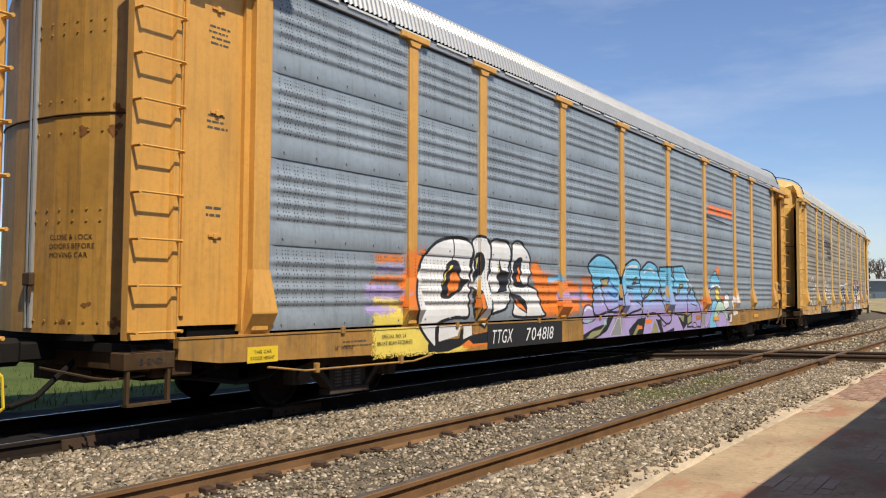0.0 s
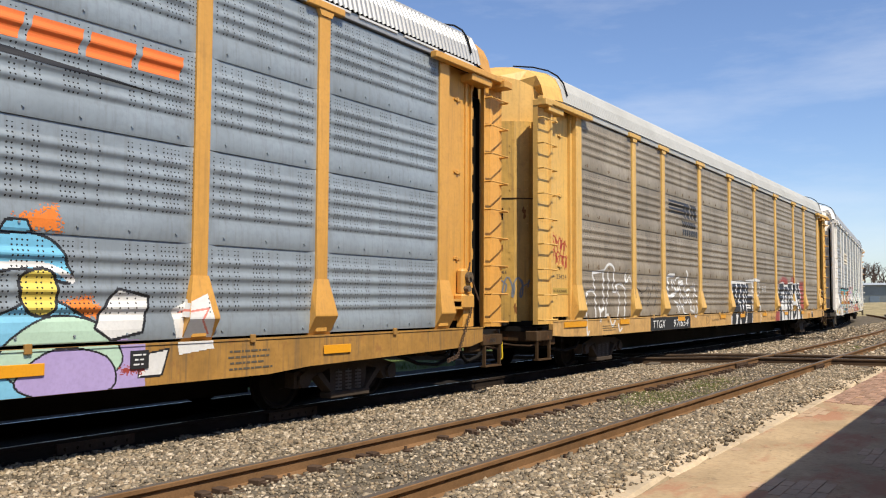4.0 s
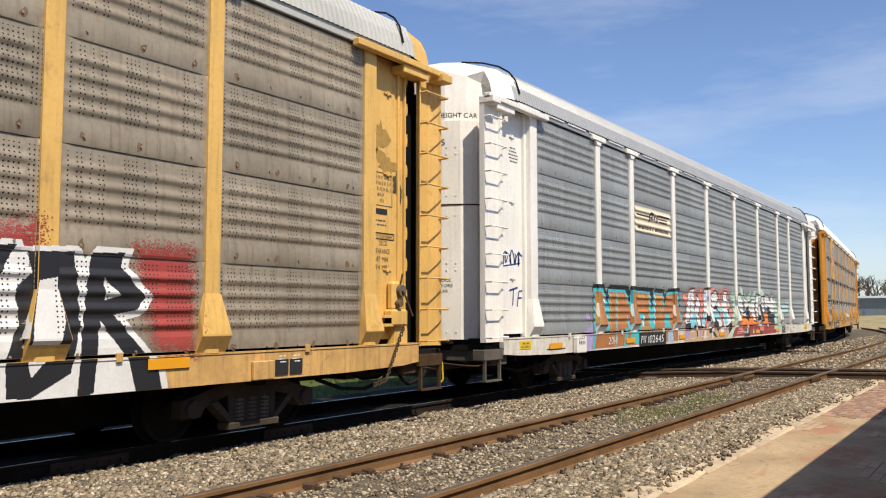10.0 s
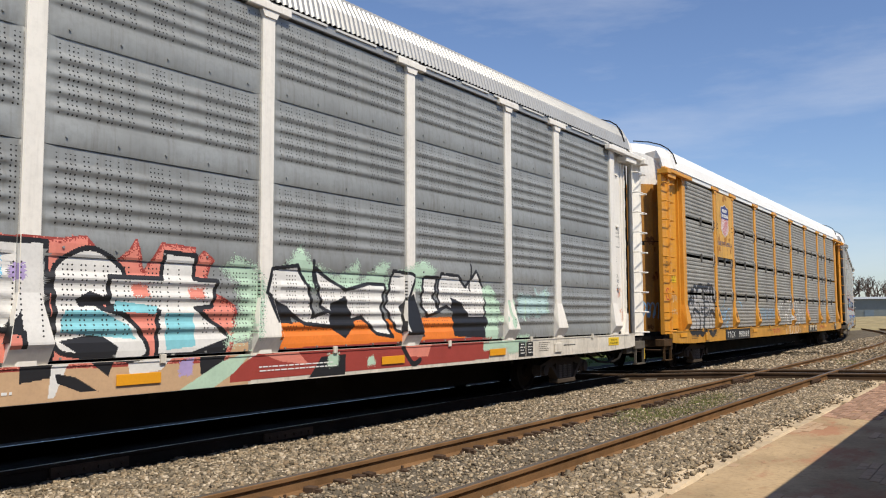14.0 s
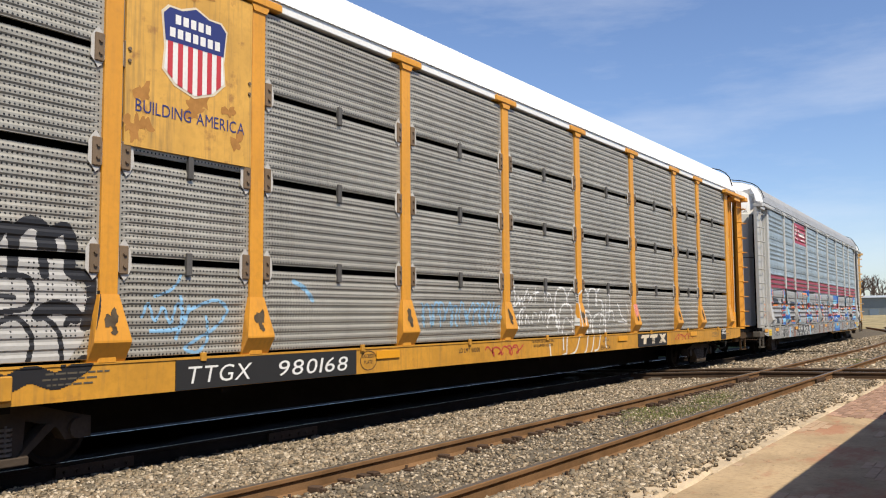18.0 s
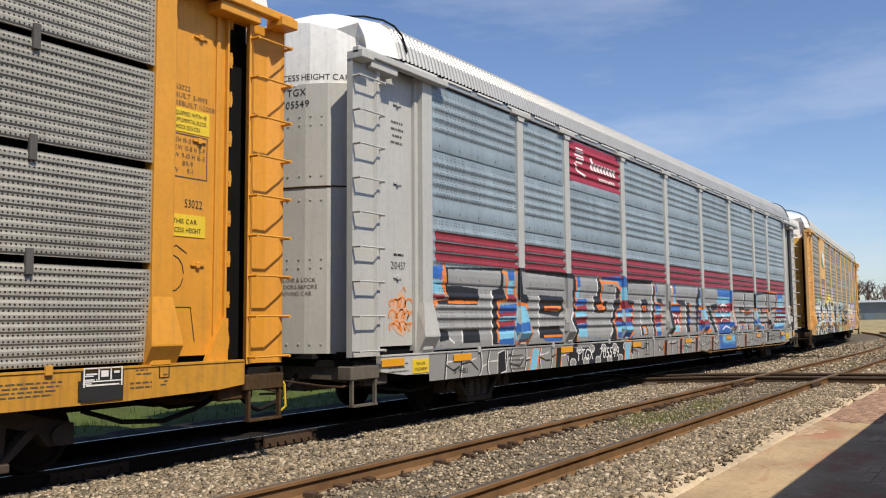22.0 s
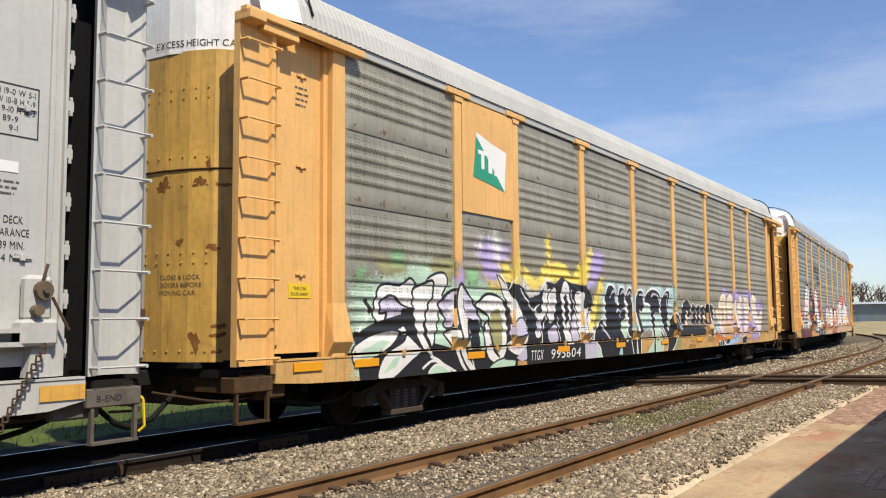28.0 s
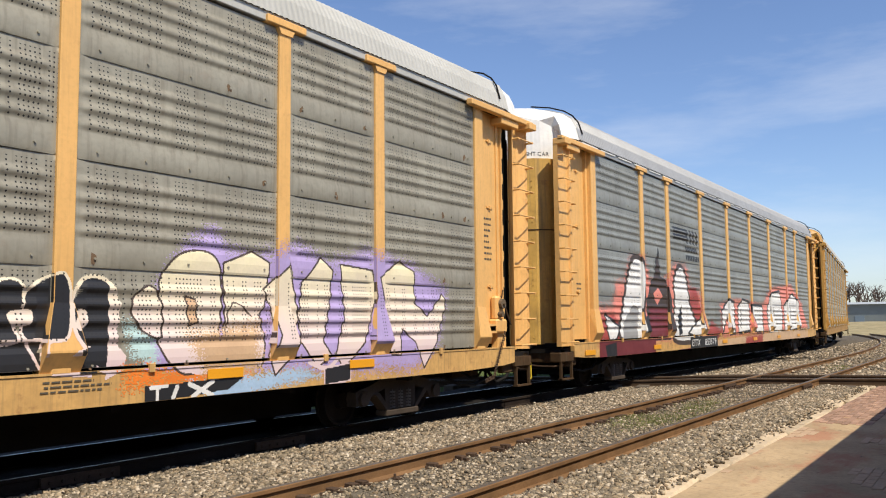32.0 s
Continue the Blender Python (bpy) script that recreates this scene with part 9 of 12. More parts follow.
    w.curve("white", 0.03, ((0.08, 1.32), (0.15, 1.52), (0.26, 1.55), (0.32, 1.35)))
    w.curve("white", 0.04, ((0.46, 1.22), (0.39, 1.62), (0.48, 1.90), (0.72, 1.97), (0.88, 1.84), (0.91, 1.63)))
    w.curve("white", 0.04, ((0.91, 1.77), (1.09, 1.95), (1.30, 1.92), (1.36, 1.63), (1.34, 1.20)))
    w.curve("white", 0.04, ((0.58, 1.21), (0.58, 1.49), (0.78, 1.66), (1.09, 1.59), (1.15, 1.13)))
    w.curve("white", 0.04, ((0.07, 1.23), (0.15, 1.42), (0.34, 1.45), (0.45, 1.42), (0.53, 1.15)))
    w.curve("white", 0.035, ((0.68, 1.11), (0.78, 1.35), (0.93, 1.38), (1.09, 1.27)))
    w.curve("white", 0.04, ((1.36, 1.85), (1.64, 1.97), (1.88, 1.86), (1.88, 1.60)))
    w.curve("white", 0.04, ((1.82, 1.79), (2.00, 1.98), (2.25, 1.95), (2.31, 1.64)))
    w.curve("white", 0.04, ((2.24, 1.64), (2.31, 1.91), (2.63, 2.04), (2.91, 1.97), (2.97, 1.64), (2.90, 1.36)))
    w.curve("white", 0.04, ((1.53, 1.26), (1.59, 1.48), (1.82, 1.52), (2.00, 1.41), (1.94, 1.18)))
    w.curve("white", 0.04, ((2.06, 1.10), (2.12, 1.37), (2.44, 1.48), (2.70, 1.36), (2.72, 1.08)))
    w.curve("white", 0.03, ((2.37, 1.76), (2.57, 1.72), (2.54, 1.48), (2.44, 1.25)))
    w.line("white", 0.03, ((2.63, 1.68), (2.63, 1.24)))
    w.line("white", 0.03, ((2.77, 1.76), (2.72, 1.24)))
    w.curve("white", 0.04, ((2.77, 1.48), (3.11, 1.52), (3.18, 1.32)))
    w.line("white", 0.04, ((3.40, 1.69), (3.62, 1.39), (3.93, 1.26), (3.40, 1.30)))
    w.line("white", 0.03, ((3.86, 1.74), (4.01, 1.48)))
    w.line("white", 0.03, ((4.18, 1.70), (4.25, 1.48)))
    w.line("white", 0.04, ((0.68, 1.04), (0.69, 0.80)))
    w.line("white", 0.04, ((0.85, 1.07), (0.82, 0.72), (0.54, 0.67)))
    w.curve("white", 0.04, ((1.47, 1.16), (1.25, 0.77), (0.94, 0.68)))
    w.curve("white", 0.04, ((1.82, 1.15), (1.70, 0.74), (1.36, 0.65)))
    w.curve("white", 0.04, ((2.12, 1.14), (2.00, 0.76), (1.82, 0.65)))
    w.curve("white", 0.04, ((2.43, 1.13), (2.31, 0.78), (2.12, 0.72)))
    w.curve("white", 0.04, ((2.70, 1.12), (2.67, 0.85), (2.72, 0.76)))
    w.line("white", 0.04, ((0.12, 0.90), (0.16, 0.69)))


def mural_5(w):
    w.piece("painted grey rubble with black joints along the sill")
    w.patch("grey", ((-12.0, 0.54), (12.0, 0.54), (12.0, 0.97), (-12.0, 0.97)))
    sill_stones(w)
    w.patch("black", ((-7.3, 0.54), (-3.95, 0.54), (-3.9, 0.96), (-7.2, 0.96)))
    for i in range(11):
        x, z = -7.2 + 0.30 * i, 0.84 if i % 2 else 0.60
        w.bubble("grey", ((x, z), (x + 0.12, z - 0.06), (x + 0.26, z), (x + 0.2, z + 0.08), (x + 0.06, z + 0.09)), "white", 0.02)
    w.patch("light", ((-4.45, 0.54), (-4.15, 0.54), (-4.0, 0.96), (-4.35, 0.96)), "orange", 0.04)
    w.patch("light", ((-8.9, 0.54), (-8.6, 0.54), (-8.45, 0.96), (-8.75, 0.96)), "orange", 0.04)
    w.patch("blue", ((2.9, 0.54), (4.6, 0.54), (4.6, 0.96), (2.9, 0.96)), soft=0.05)
    w.patch("light", ((3.2, 0.75), (4.5, 0.75), (4.5, 0.95), (3.2, 0.95)), soft=0.08)
    for x in (-7.85, -1.9, -0.75, 0.55, 2.0, 5.6):
        w.patch("black", ((x, 0.54), (x + 0.22, 0.54), (x + 0.30, 0.96), (x + 0.06, 0.96)), "orange", 0.03)
    for x in (-10.0, 7.9, 9.0):
        w.patch("black", ((x, 0.54), (x + 0.30, 0.60), (x + 0.26, 0.96), (x + 0.02, 0.90)), "white", 0.02)
    w.piece("grey block letters edged in black and orange with blue and red fills")
    w.patch("grey", ((-11.90, 2.30), (-6.21, 2.33), (-6.22, 0.89), (-11.85, 1.04)))
    w.patch("blue", ((-11.90, 2.28), (-11.59, 2.31), (-11.58, 2.09), (-11.89, 2.08)), soft=0.02)
    w.patch("light", ((-11.89, 2.06), (-11.61, 2.07), (-11.57, 1.88), (-11.88, 1.87)), soft=0.02)
    w.patch("stripe", ((-11.88, 1.85), (-11.57, 1.85), (-11.58, 1.78), (-11.88, 1.78)), soft=0.02)
    w.line("orange", 0.06, ((-11.56, 2.33), (-11.53, 1.88), (-11.44, 1.87), (-11.45, 1.75), (-11.83, 1.73), (-11.81, 1.13)))
    w.line("orange", 0.05, ((-11.61, 2.20), (-11.59, 1.98)))
    w.patch("black", ((-11.52, 2.28), (-9.74, 2.34), (-9.77, 1.94), (-9.89, 2.01), (-11.13, 2.00), (-10.55, 1.97), (-10.56, 1.75), (-10.60, 1.70), (-11.72, 1.70), (-11.74, 1.75), (-11.44, 1.77), (-11.50, 1.93)))
    w.patch("grey", ((-11.47, 2.25), (-9.82, 2.29), (-9.87, 2.01), (-11.25, 2.00), (-11.46, 1.99)))
    w.line("orange", 0.05, ((-11.42, 1.74), (-10.59, 1.75)))
    w.patch("black", ((-11.72, 1.33), (-11.45, 1.29), (-11.45, 1.16), (-11.70, 1.13)))
    w.patch("black", ((-11.05, 1.31), (-10.55, 1.31), (-10.54, 1.10), (-11.05, 1.10)))
    w.line("white", 0.04, ((-10.14, 1.93), (-10.15, 1.06)))
    w.line("white", 0.04, ((-11.05, 1.28), (-11.08, 1.13)))
    w.line("white", 0.03, ((-11.44, 1.18), (-11.31, 1.11)))
    w.patch("black", ((-10.10, 1.96), (-9.74, 2.01), (-9.67, 1.89), (-9.69, 1.76), (-9.92, 1.73), (-9.95, 1.05), (-10.14, 1.06)))
    w.patch("blue", ((-9.92, 1.70), (-9.25, 1.74), (-9.29, 1.58), (-9.91, 1.58)))
    w.patch("stripe", ((-9.91, 1.58), (-9.29, 1.60), (-9.32, 1.52), (-9.91, 1.51)))
    w.patch("light", ((-9.93, 1.51), (-9.32, 1.53), (-9.33, 1.46), (-9.93, 1.43)))
    w.patch("stripe", ((-9.93, 1.43), (-9.35, 1.45), (-9.36, 1.36), (-9.93, 1.34)))
    w.patch("blue", ((-9.93, 1.34), (-9.37, 1.36), (-9.39, 1.27), (-9.93, 1.26)))
    w.patch("light", ((-9.94, 1.26), (-9.39, 1.27), (-9.42, 1.14), (-9.94, 1.13)))
    w.patch("blue", ((-9.95, 1.13), (-9.42, 1.15), (-9.44, 1.03), (-9.95, 1.05)))
    w.patch("blue", ((-9.57, 2.31), (-9.35, 2.31), (-9.38, 2.14), (-9.58, 2.14)))
    w.patch("light", ((-9.58, 2.12), (-9.38, 2.14), (-9.40, 1.90), (-9.59, 1.90)))
    w.patch("stripe", ((-9.61, 1.89), (-9.37, 1.90), (-9.25, 1.76), (-9.62, 1.77)))
    w.line("orange", 0.06, ((-9.74, 2.28), (-9.63, 2.26), (-9.64, 1.80), (-9.92, 1.76), (-9.95, 1.10)))
    w.line("orange", 0.06, ((-9.26, 2.35), (-9.32, 1.91), (-9.21, 1.87)))
    w.patch("light", ((-9.24, 1.71), (-8.93, 1.73), (-8.96, 1.42), (-9.29, 1.40)))
    w.patch("blue", ((-9.29, 1.40), (-8.96, 1.42), (-8.97, 1.26), (-9.33, 1.25)))
    w.patch("light", ((-9.33, 1.25), (-8.97, 1.26), (-8.99, 1.14), (-9.36, 1.11)))
    w.patch("blue", ((-9.34, 1.11), (-8.99, 1.12), (-9.00, 1.01), (-9.40, 1.01)))
    w.line("orange", 0.06, ((-9.22, 1.74), (-8.89, 1.73), (-8.92, 1.07), (-9.32, 1.05)))
    w.patch("black", ((-9.20, 2.38), (-6.97, 2.36), (-6.97, 2.26), (-7.43, 2.27), (-9.09, 2.26), (-9.10, 1.91), (-8.87, 1.91), (-8.86, 1.75), (-9.17, 1.76), (-9.24, 1.87)))
    w.patch("grey", ((-9.15, 2.31), (-7.09, 2.26), (-7.18, 1.97), (-7.20, 1.37), (-7.85, 1.03), (-8.81, 1.10), (-8.86, 1.91), (-9.09, 1.92)))
    w.patch("black", ((-8.46, 1.91), (-7.43, 1.90), (-7.45, 1.63), (-7.70, 1.51), (-8.45, 1.58)))
    w.patch("orange", ((-8.26, 1.71), (-7.52, 1.72), (-7.65, 1.61), (-8.24, 1.62)))
    w.line("red", 0.03, ((-8.16, 1.66), (-7.70, 1.66)))
    w.patch("black", ((-8.45, 1.33), (-7.65, 1.34), (-7.48, 1.20), (-7.54, 1.07), (-8.45, 1.12)))
    w.line("orange", 0.05, ((-8.26, 1.15), (-7.54, 1.15)))
    w.patch("blue", ((-8.26, 1.13), (-7.56, 1.12), (-7.56, 1.05), (-8.24, 1.06)))
    w.line("white", 0.04, ((-8.44, 1.89), (-8.47, 1.19)))
    w.line("white", 0.04, ((-7.06, 2.27), (-7.06, 1.63), (-7.25, 1.46), (-7.09, 1.22), (-7.11, 1.04)))
    w.patch("black", ((-6.97, 2.32), (-6.79, 2.31), (-6.82, 1.87), (-6.87, 1.64), (-6.97, 1.45), (-6.82, 1.22), (-6.85, 0.92), (-7.06, 0.92), (-7.06, 1.18), (-7.20, 1.45), (-6.99, 1.63)))
    w.patch("blue", ((-6.78, 2.31), (-6.63, 2.31), (-6.66, 2.10), (-6.79, 2.10)))
    w.patch("light", ((-6.79, 2.08), (-6.66, 2.09), (-6.68, 1.91), (-6.82, 1.90)))
    w.patch("blue", ((-6.85, 1.86), (-6.35, 1.88), (-6.35, 1.76), (-6.87, 1.73)))
    w.patch("stripe", ((-6.87, 1.71), (-6.35, 1.76), (-6.35, 1.64), (-6.91, 1.61)))
    w.patch("light", ((-6.91, 1.60), (-6.35, 1.63), (-6.35, 1.52), (-6.94, 1.51)))
    w.patch("stripe", ((-6.94, 1.49), (-6.35, 1.52), (-6.35, 1.38), (-6.97, 1.37)))
    w.patch("blue", ((-6.91, 1.35), (-6.35, 1.38), (-6.35, 1.27), (-6.87, 1.28)))
    w.patch("light", ((-6.85, 1.25), (-6.35, 1.27), (-6.35, 1.11), (-6.85, 1.11)))
    w.line("orange", 0.05, ((-6.82, 2.32), (-6.85, 1.90), (-6.91, 1.75), (-6.85, 1.64), (-6.97, 1.41), (-6.82, 1.23), (-6.85, 0.99)))
    w.piece("grey block letters edged in black and orange with blue and red fills")
    w.patch("grey", ((-6.35, 2.30), (-0.68, 2.33), (-0.69, 0.89), (-6.30, 1.09)))
    w.patch("black", ((-5.82, 2.31), (-5.60, 2.32), (-5.56, 2.16), (-4.70, 2.16), (-4.56, 2.08), (-4.56, 1.93), (-5.02, 1.86), (-4.97, 2.20), (-5.53, 2.16), (-5.58, 1.84), (-5.31, 1.85), (-5.34, 1.69), (-5.46, 1.59), (-6.02, 1.60), (-6.03, 1.93), (-5.82, 1.94)))
    w.patch("grey", ((-5.50, 2.14), (-4.83, 2.15), (-4.82, 1.87), (-4.97, 1.86), (-5.31, 1.86), (-5.51, 1.87)))
    w.line("white", 0.05, ((-5.81, 2.35), (-5.81, 1.96)))
    w.line("white", 0.05, ((-6.03, 1.93), (-6.01, 1.60)))
    w.line("white", 0.04, ((-4.83, 2.12), (-4.83, 1.90)))
    w.line("white", 0.04, ((-4.98, 1.86), (-4.97, 1.64), (-5.16, 1.42), (-5.00, 1.24), (-5.17, 1.12)))
    w.patch("orange", ((-5.83, 1.76), (-5.61, 1.78), (-5.61, 1.84), (-5.52, 1.84), (-5.52, 1.75), (-5.40, 1.73), (-5.46, 1.66), (-5.80, 1.63)))
    w.line("red", 0.03, ((-5.78, 1.69), (-5.55, 1.71)))
    w.line("orange", 0.06, ((-5.64, 2.32), (-5.58, 2.16), (-5.61, 1.82)))
    w.line("orange", 0.06, ((-5.58, 2.24), (-4.74, 2.25), (-4.70, 2.16), (-4.49, 2.14)))
    w.patch("black", ((-4.98, 1.86), (-4.56, 1.91), (-4.55, 1.70), (-4.81, 1.68), (-4.86, 1.55), (-5.01, 1.41), (-4.85, 1.27), (-4.84, 1.02), (-5.17, 1.03), (-4.98, 1.25), (-5.15, 1.42), (-4.96, 1.61)))
    w.patch("blue", ((-5.57, 2.30), (-4.64, 2.29), (-4.56, 2.17), (-4.19, 2.18), (-4.20, 2.37), (-4.35, 2.42), (-5.54, 2.35)))
    w.patch("light", ((-4.53, 2.14), (-4.19, 2.16), (-4.20, 1.89), (-4.52, 1.88)))
    w.patch("stripe", ((-4.56, 1.86), (-4.19, 1.88), (-3.79, 1.74), (-3.87, 1.62), (-4.55, 1.70)))
    w.patch("blue", ((-4.77, 1.67), (-3.79, 1.71), (-3.81, 1.62), (-4.79, 1.58)))
    w.patch("light", ((-4.81, 1.58), (-3.81, 1.60), (-3.82, 1.52), (-4.84, 1.51)))
    w.patch("stripe", ((-4.85, 1.50), (-3.83, 1.52), (-3.85, 1.37), (-4.91, 1.36)))
    w.patch("blue", ((-4.90, 1.40), (-3.85, 1.40), (-3.87, 1.31), (-4.89, 1.31)))
    w.patch("light", ((-4.85, 1.30), (-3.87, 1.30), (-3.88, 1.15), (-4.83, 1.18)))
    w.patch("blue", ((-4.83, 1.18), (-3.88, 1.15), (-3.89, 1.03), (-4.83, 1.06)))
    w.line("orange", 0.06, ((-4.56, 2.10), (-4.55, 1.82), (-4.57, 1.67), (-4.79, 1.64), (-4.81, 1.53), (-4.95, 1.36), (-4.80, 1.27), (-4.81, 1.07)))
    w.line("orange", 0.06, ((-4.16, 2.38), (-4.17, 1.83), (-3.81, 1.79), (-3.85, 1.15), (-4.10, 1.04)))
    w.patch("black", ((-4.16, 2.38), (-2.58, 2.39), (-2.58, 2.29), (-4.08, 2.26), (-4.11, 1.89), (-3.78, 1.89), (-3.79, 1.78), (-4.13, 1.80)))
    w.patch("grey", ((-4.10, 2.26), (-2.53, 2.28), (-2.67, 1.52), (-2.52, 1.11), (-3.70, 1.09), (-3.78, 1.87), (-4.10, 1.89)))
    w.patch("black", ((-3.35, 1.91), (-2.90, 1.92), (-2.91, 1.66), (-3.05, 1.59), (-3.35, 1.62)))
    w.patch("orange", ((-3.25, 1.77), (-2.97, 1.78), (-3.03, 1.64), (-3.23, 1.64)))
    w.patch("stripe", ((-3.19, 1.74), (-3.03, 1.74), (-3.06, 1.67), (-3.17, 1.67)))
    w.patch("black", ((-3.35, 1.30), (-2.96, 1.32), (-2.91, 1.09), (-3.32, 1.07)))
    w.patch("orange", ((-3.23, 1.28), (-3.02, 1.29), (-2.96, 1.11), (-3.22, 1.09)))
    w.patch("light", ((-3.19, 1.23), (-3.06, 1.25), (-3.04, 1.11), (-3.18, 1.11)))
    w.line("white", 0.05, ((-3.35, 1.91), (-3.36, 1.11)))
    w.line("white", 0.06, ((-2.55, 2.29), (-2.58, 1.80), (-2.70, 1.52), (-2.52, 1.25), (-2.54, 1.11)))
    w.patch("black", ((-2.53, 2.26), (-2.41, 2.26), (-2.40, 1.80), (-2.47, 1.52), (-2.40, 1.21), (-2.42, 1.04), (-2.52, 1.04), (-2.54, 1.25), (-2.64, 1.52), (-2.53, 1.73)))
    w.patch("blue", ((-2.37, 2.30), (-2.24, 2.31), (-2.26, 2.09), (-2.39, 2.09)))
    w.patch("light", ((-2.39, 2.07), (-2.26, 2.08), (-2.30, 1.84), (-2.40, 1.84)))
    w.patch("blue", ((-2.36, 1.81), (-1.95, 1.83), (-1.96, 1.71), (-2.40, 1.68)))
    w.patch("light", ((-2.40, 1.66), (-1.96, 1.70), (-1.97, 1.58), (-2.42, 1.56)))
    w.patch("stripe", ((-2.44, 1.55), (-1.98, 1.57), (-2.00, 1.38), (-2.46, 1.37)))
    w.patch("blue", ((-2.40, 1.36), (-2.00, 1.37), (-2.00, 1.27), (-2.37, 1.26)))
    w.patch("light", ((-2.36, 1.24), (-2.00, 1.26), (-2.02, 1.16), (-2.36, 1.16)))
    w.patch("blue", ((-2.36, 1.15), (-2.02, 1.15), (-2.04, 1.06), (-2.36, 1.05)))
    w.line("orange", 0.05, ((-2.37, 2.32), (-2.40, 1.84), (-1.91, 1.82), (-1.98, 1.13)))
    w.line("orange", 0.05, ((-2.40, 1.73), (-2.47, 1.52), (-2.37, 1.28), (-2.40, 1.07)))
    w.patch("black", ((-2.20, 1.95), (-1.87, 1.95), (-1.89, 1.82), (-2.20, 1.84)))
    w.line("white", 0.05, ((-1.53, 1.97), (-1.55, 1.08)))
    w.patch("black", ((-1.43, 1.98), (-1.19, 1.95), (-1.25, 1.07), (-1.46, 1.07)))
    w.patch("orange", ((-1.29, 1.83), (-0.81, 1.88), (-0.81, 1.68), (-1.24, 1.68), (-1.25, 1.11), (-1.37, 1.07)))
    w.patch("blue", ((-1.22, 1.81), (-0.81, 1.85), (-0.81, 1.64), (-1.24, 1.62)))
    w.patch("light", ((-1.24, 1.60), (-0.81, 1.63), (-0.82, 1.13), (-1.24, 1.13)))
    w.patch("stripe", ((-1.17, 1.52), (-0.81, 1.55), (-0.84, 1.29), (-1.19, 1.28)))
    w.patch("blue", ((-1.09, 2.30), (-0.81, 2.31), (-0.81, 2.16), (-1.09, 2.14)))
    w.patch("light", ((-1.09, 2.13), (-0.81, 2.14), (-0.81, 1.92), (-1.12, 1.91)))
    w.line("white", 0.04, ((-1.14, 2.30), (-1.17, 2.02)))
    w.line("white", 0.04, ((-1.09, 1.52), (-0.94, 1.41), (-1.09, 1.29)))
    w.piece("grey block letters edged in black and orange with blue fills")
    w.patch("grey", ((-1.60, 2.28), (3.07, 2.30), (4.34, 2.25), (4.30, 1.11), (-1.59, 0.95)))
    w.patch("black", ((-1.49, 1.89), (-1.26, 1.91), (-1.29, 1.09), (-1.48, 1.06)))
    w.patch("orange", ((-1.31, 1.83), (-0.43, 1.88), (-0.48, 1.12), (-1.26, 1.05)))
    w.patch("blue", ((-1.22, 1.78), (-0.49, 1.81), (-0.53, 1.62), (-1.24, 1.58)))
    w.patch("stripe", ((-1.24, 1.61), (-0.53, 1.64), (-0.55, 1.25), (-1.24, 1.23)))
    w.patch("light", ((-1.24, 1.29), (-0.55, 1.31), (-0.58, 1.12), (-1.24, 1.11)))
    w.line("white", 0.05, ((-1.13, 1.58), (-1.13, 1.30)))
    w.line("white", 0.05, ((-1.13, 1.58), (-0.86, 1.53), (-0.98, 1.34)))
    w.line("white", 0.05, ((-0.74, 1.53), (-0.74, 1.28)))
    w.line("white", 0.05, ((-0.58, 1.54), (-0.68, 1.41), (-0.55, 1.25)))
    w.patch("blue", ((-1.01, 2.32), (-0.86, 2.32), (-0.89, 2.09), (-1.03, 2.09)))
    w.patch("light", ((-1.03, 2.07), (-0.89, 2.07), (-0.92, 1.83), (-1.06, 1.82)))
    w.line("orange", 0.05, ((-1.09, 2.31), (-1.10, 1.88)))
    w.line("white", 0.05, ((-1.24, 2.26), (-1.15, 2.27), (-1.17, 2.04)))
    w.patch("black", ((-0.80, 1.94), (-0.10, 1.94), (-0.10, 1.80), (-0.68, 1.83)))
    w.line("white", 0.05, ((-0.09, 1.89), (-0.12, 1.11)))
    w.patch("black", ((-0.01, 1.89), (0.24, 1.89), (0.21, 1.10), (-0.06, 1.09)))
    w.line("orange", 0.05, ((0.13, 1.81), (0.31, 1.81), (0.26, 1.10)))
    w.patch("blue", ((0.13, 1.52), (0.29, 1.52), (0.26, 1.28), (0.13, 1.27)))
    w.line("white", 0.05, ((0.95, 2.30), (0.91, 1.87)))
    w.patch("black", ((0.98, 2.30), (1.14, 2.29), (1.07, 1.87), (0.84, 1.10), (0.72, 1.09), (0.79, 1.86)))
    w.patch("blue", ((1.13, 2.26), (1.29, 2.26), (1.26, 2.05), (1.10, 2.04)))
    w.patch("light", ((1.10, 2.04), (1.26, 2.05), (1.22, 1.83), (1.07, 1.83)))
    w.patch("orange", ((1.06, 1.78), (1.61, 1.79), (2.14, 1.06), (1.19, 1.05), (1.04, 1.08)))
    w.patch("blue", ((1.03, 1.71), (1.53, 1.66), (1.94, 1.16), (0.99, 1.11)))
    w.patch("light", ((1.28, 1.70), (1.53, 1.75), (1.69, 1.43), (1.25, 1.42)))
    w.patch("stripe", ((1.03, 1.65), (1.25, 1.65), (1.25, 1.51), (1.03, 1.51)))
    w.patch("stripe", ((1.03, 1.42), (1.60, 1.43), (1.70, 1.30), (1.03, 1.28)))
    w.patch("black", ((1.75, 1.79), (2.13, 1.82), (2.94, 1.09), (2.47, 1.04)))
    w.patch("grey", ((2.04, 1.78), (2.34, 1.82), (2.94, 1.14), (2.65, 1.07)))
    w.line("white", 0.04, ((2.13, 1.80), (2.77, 1.07)))
    w.patch("black", ((2.13, 1.85), (2.77, 1.89), (2.76, 1.67), (2.21, 1.66)))
    w.patch("blue", ((2.84, 2.31), (4.35, 2.31), (4.29, 1.94), (2.79, 1.93)))
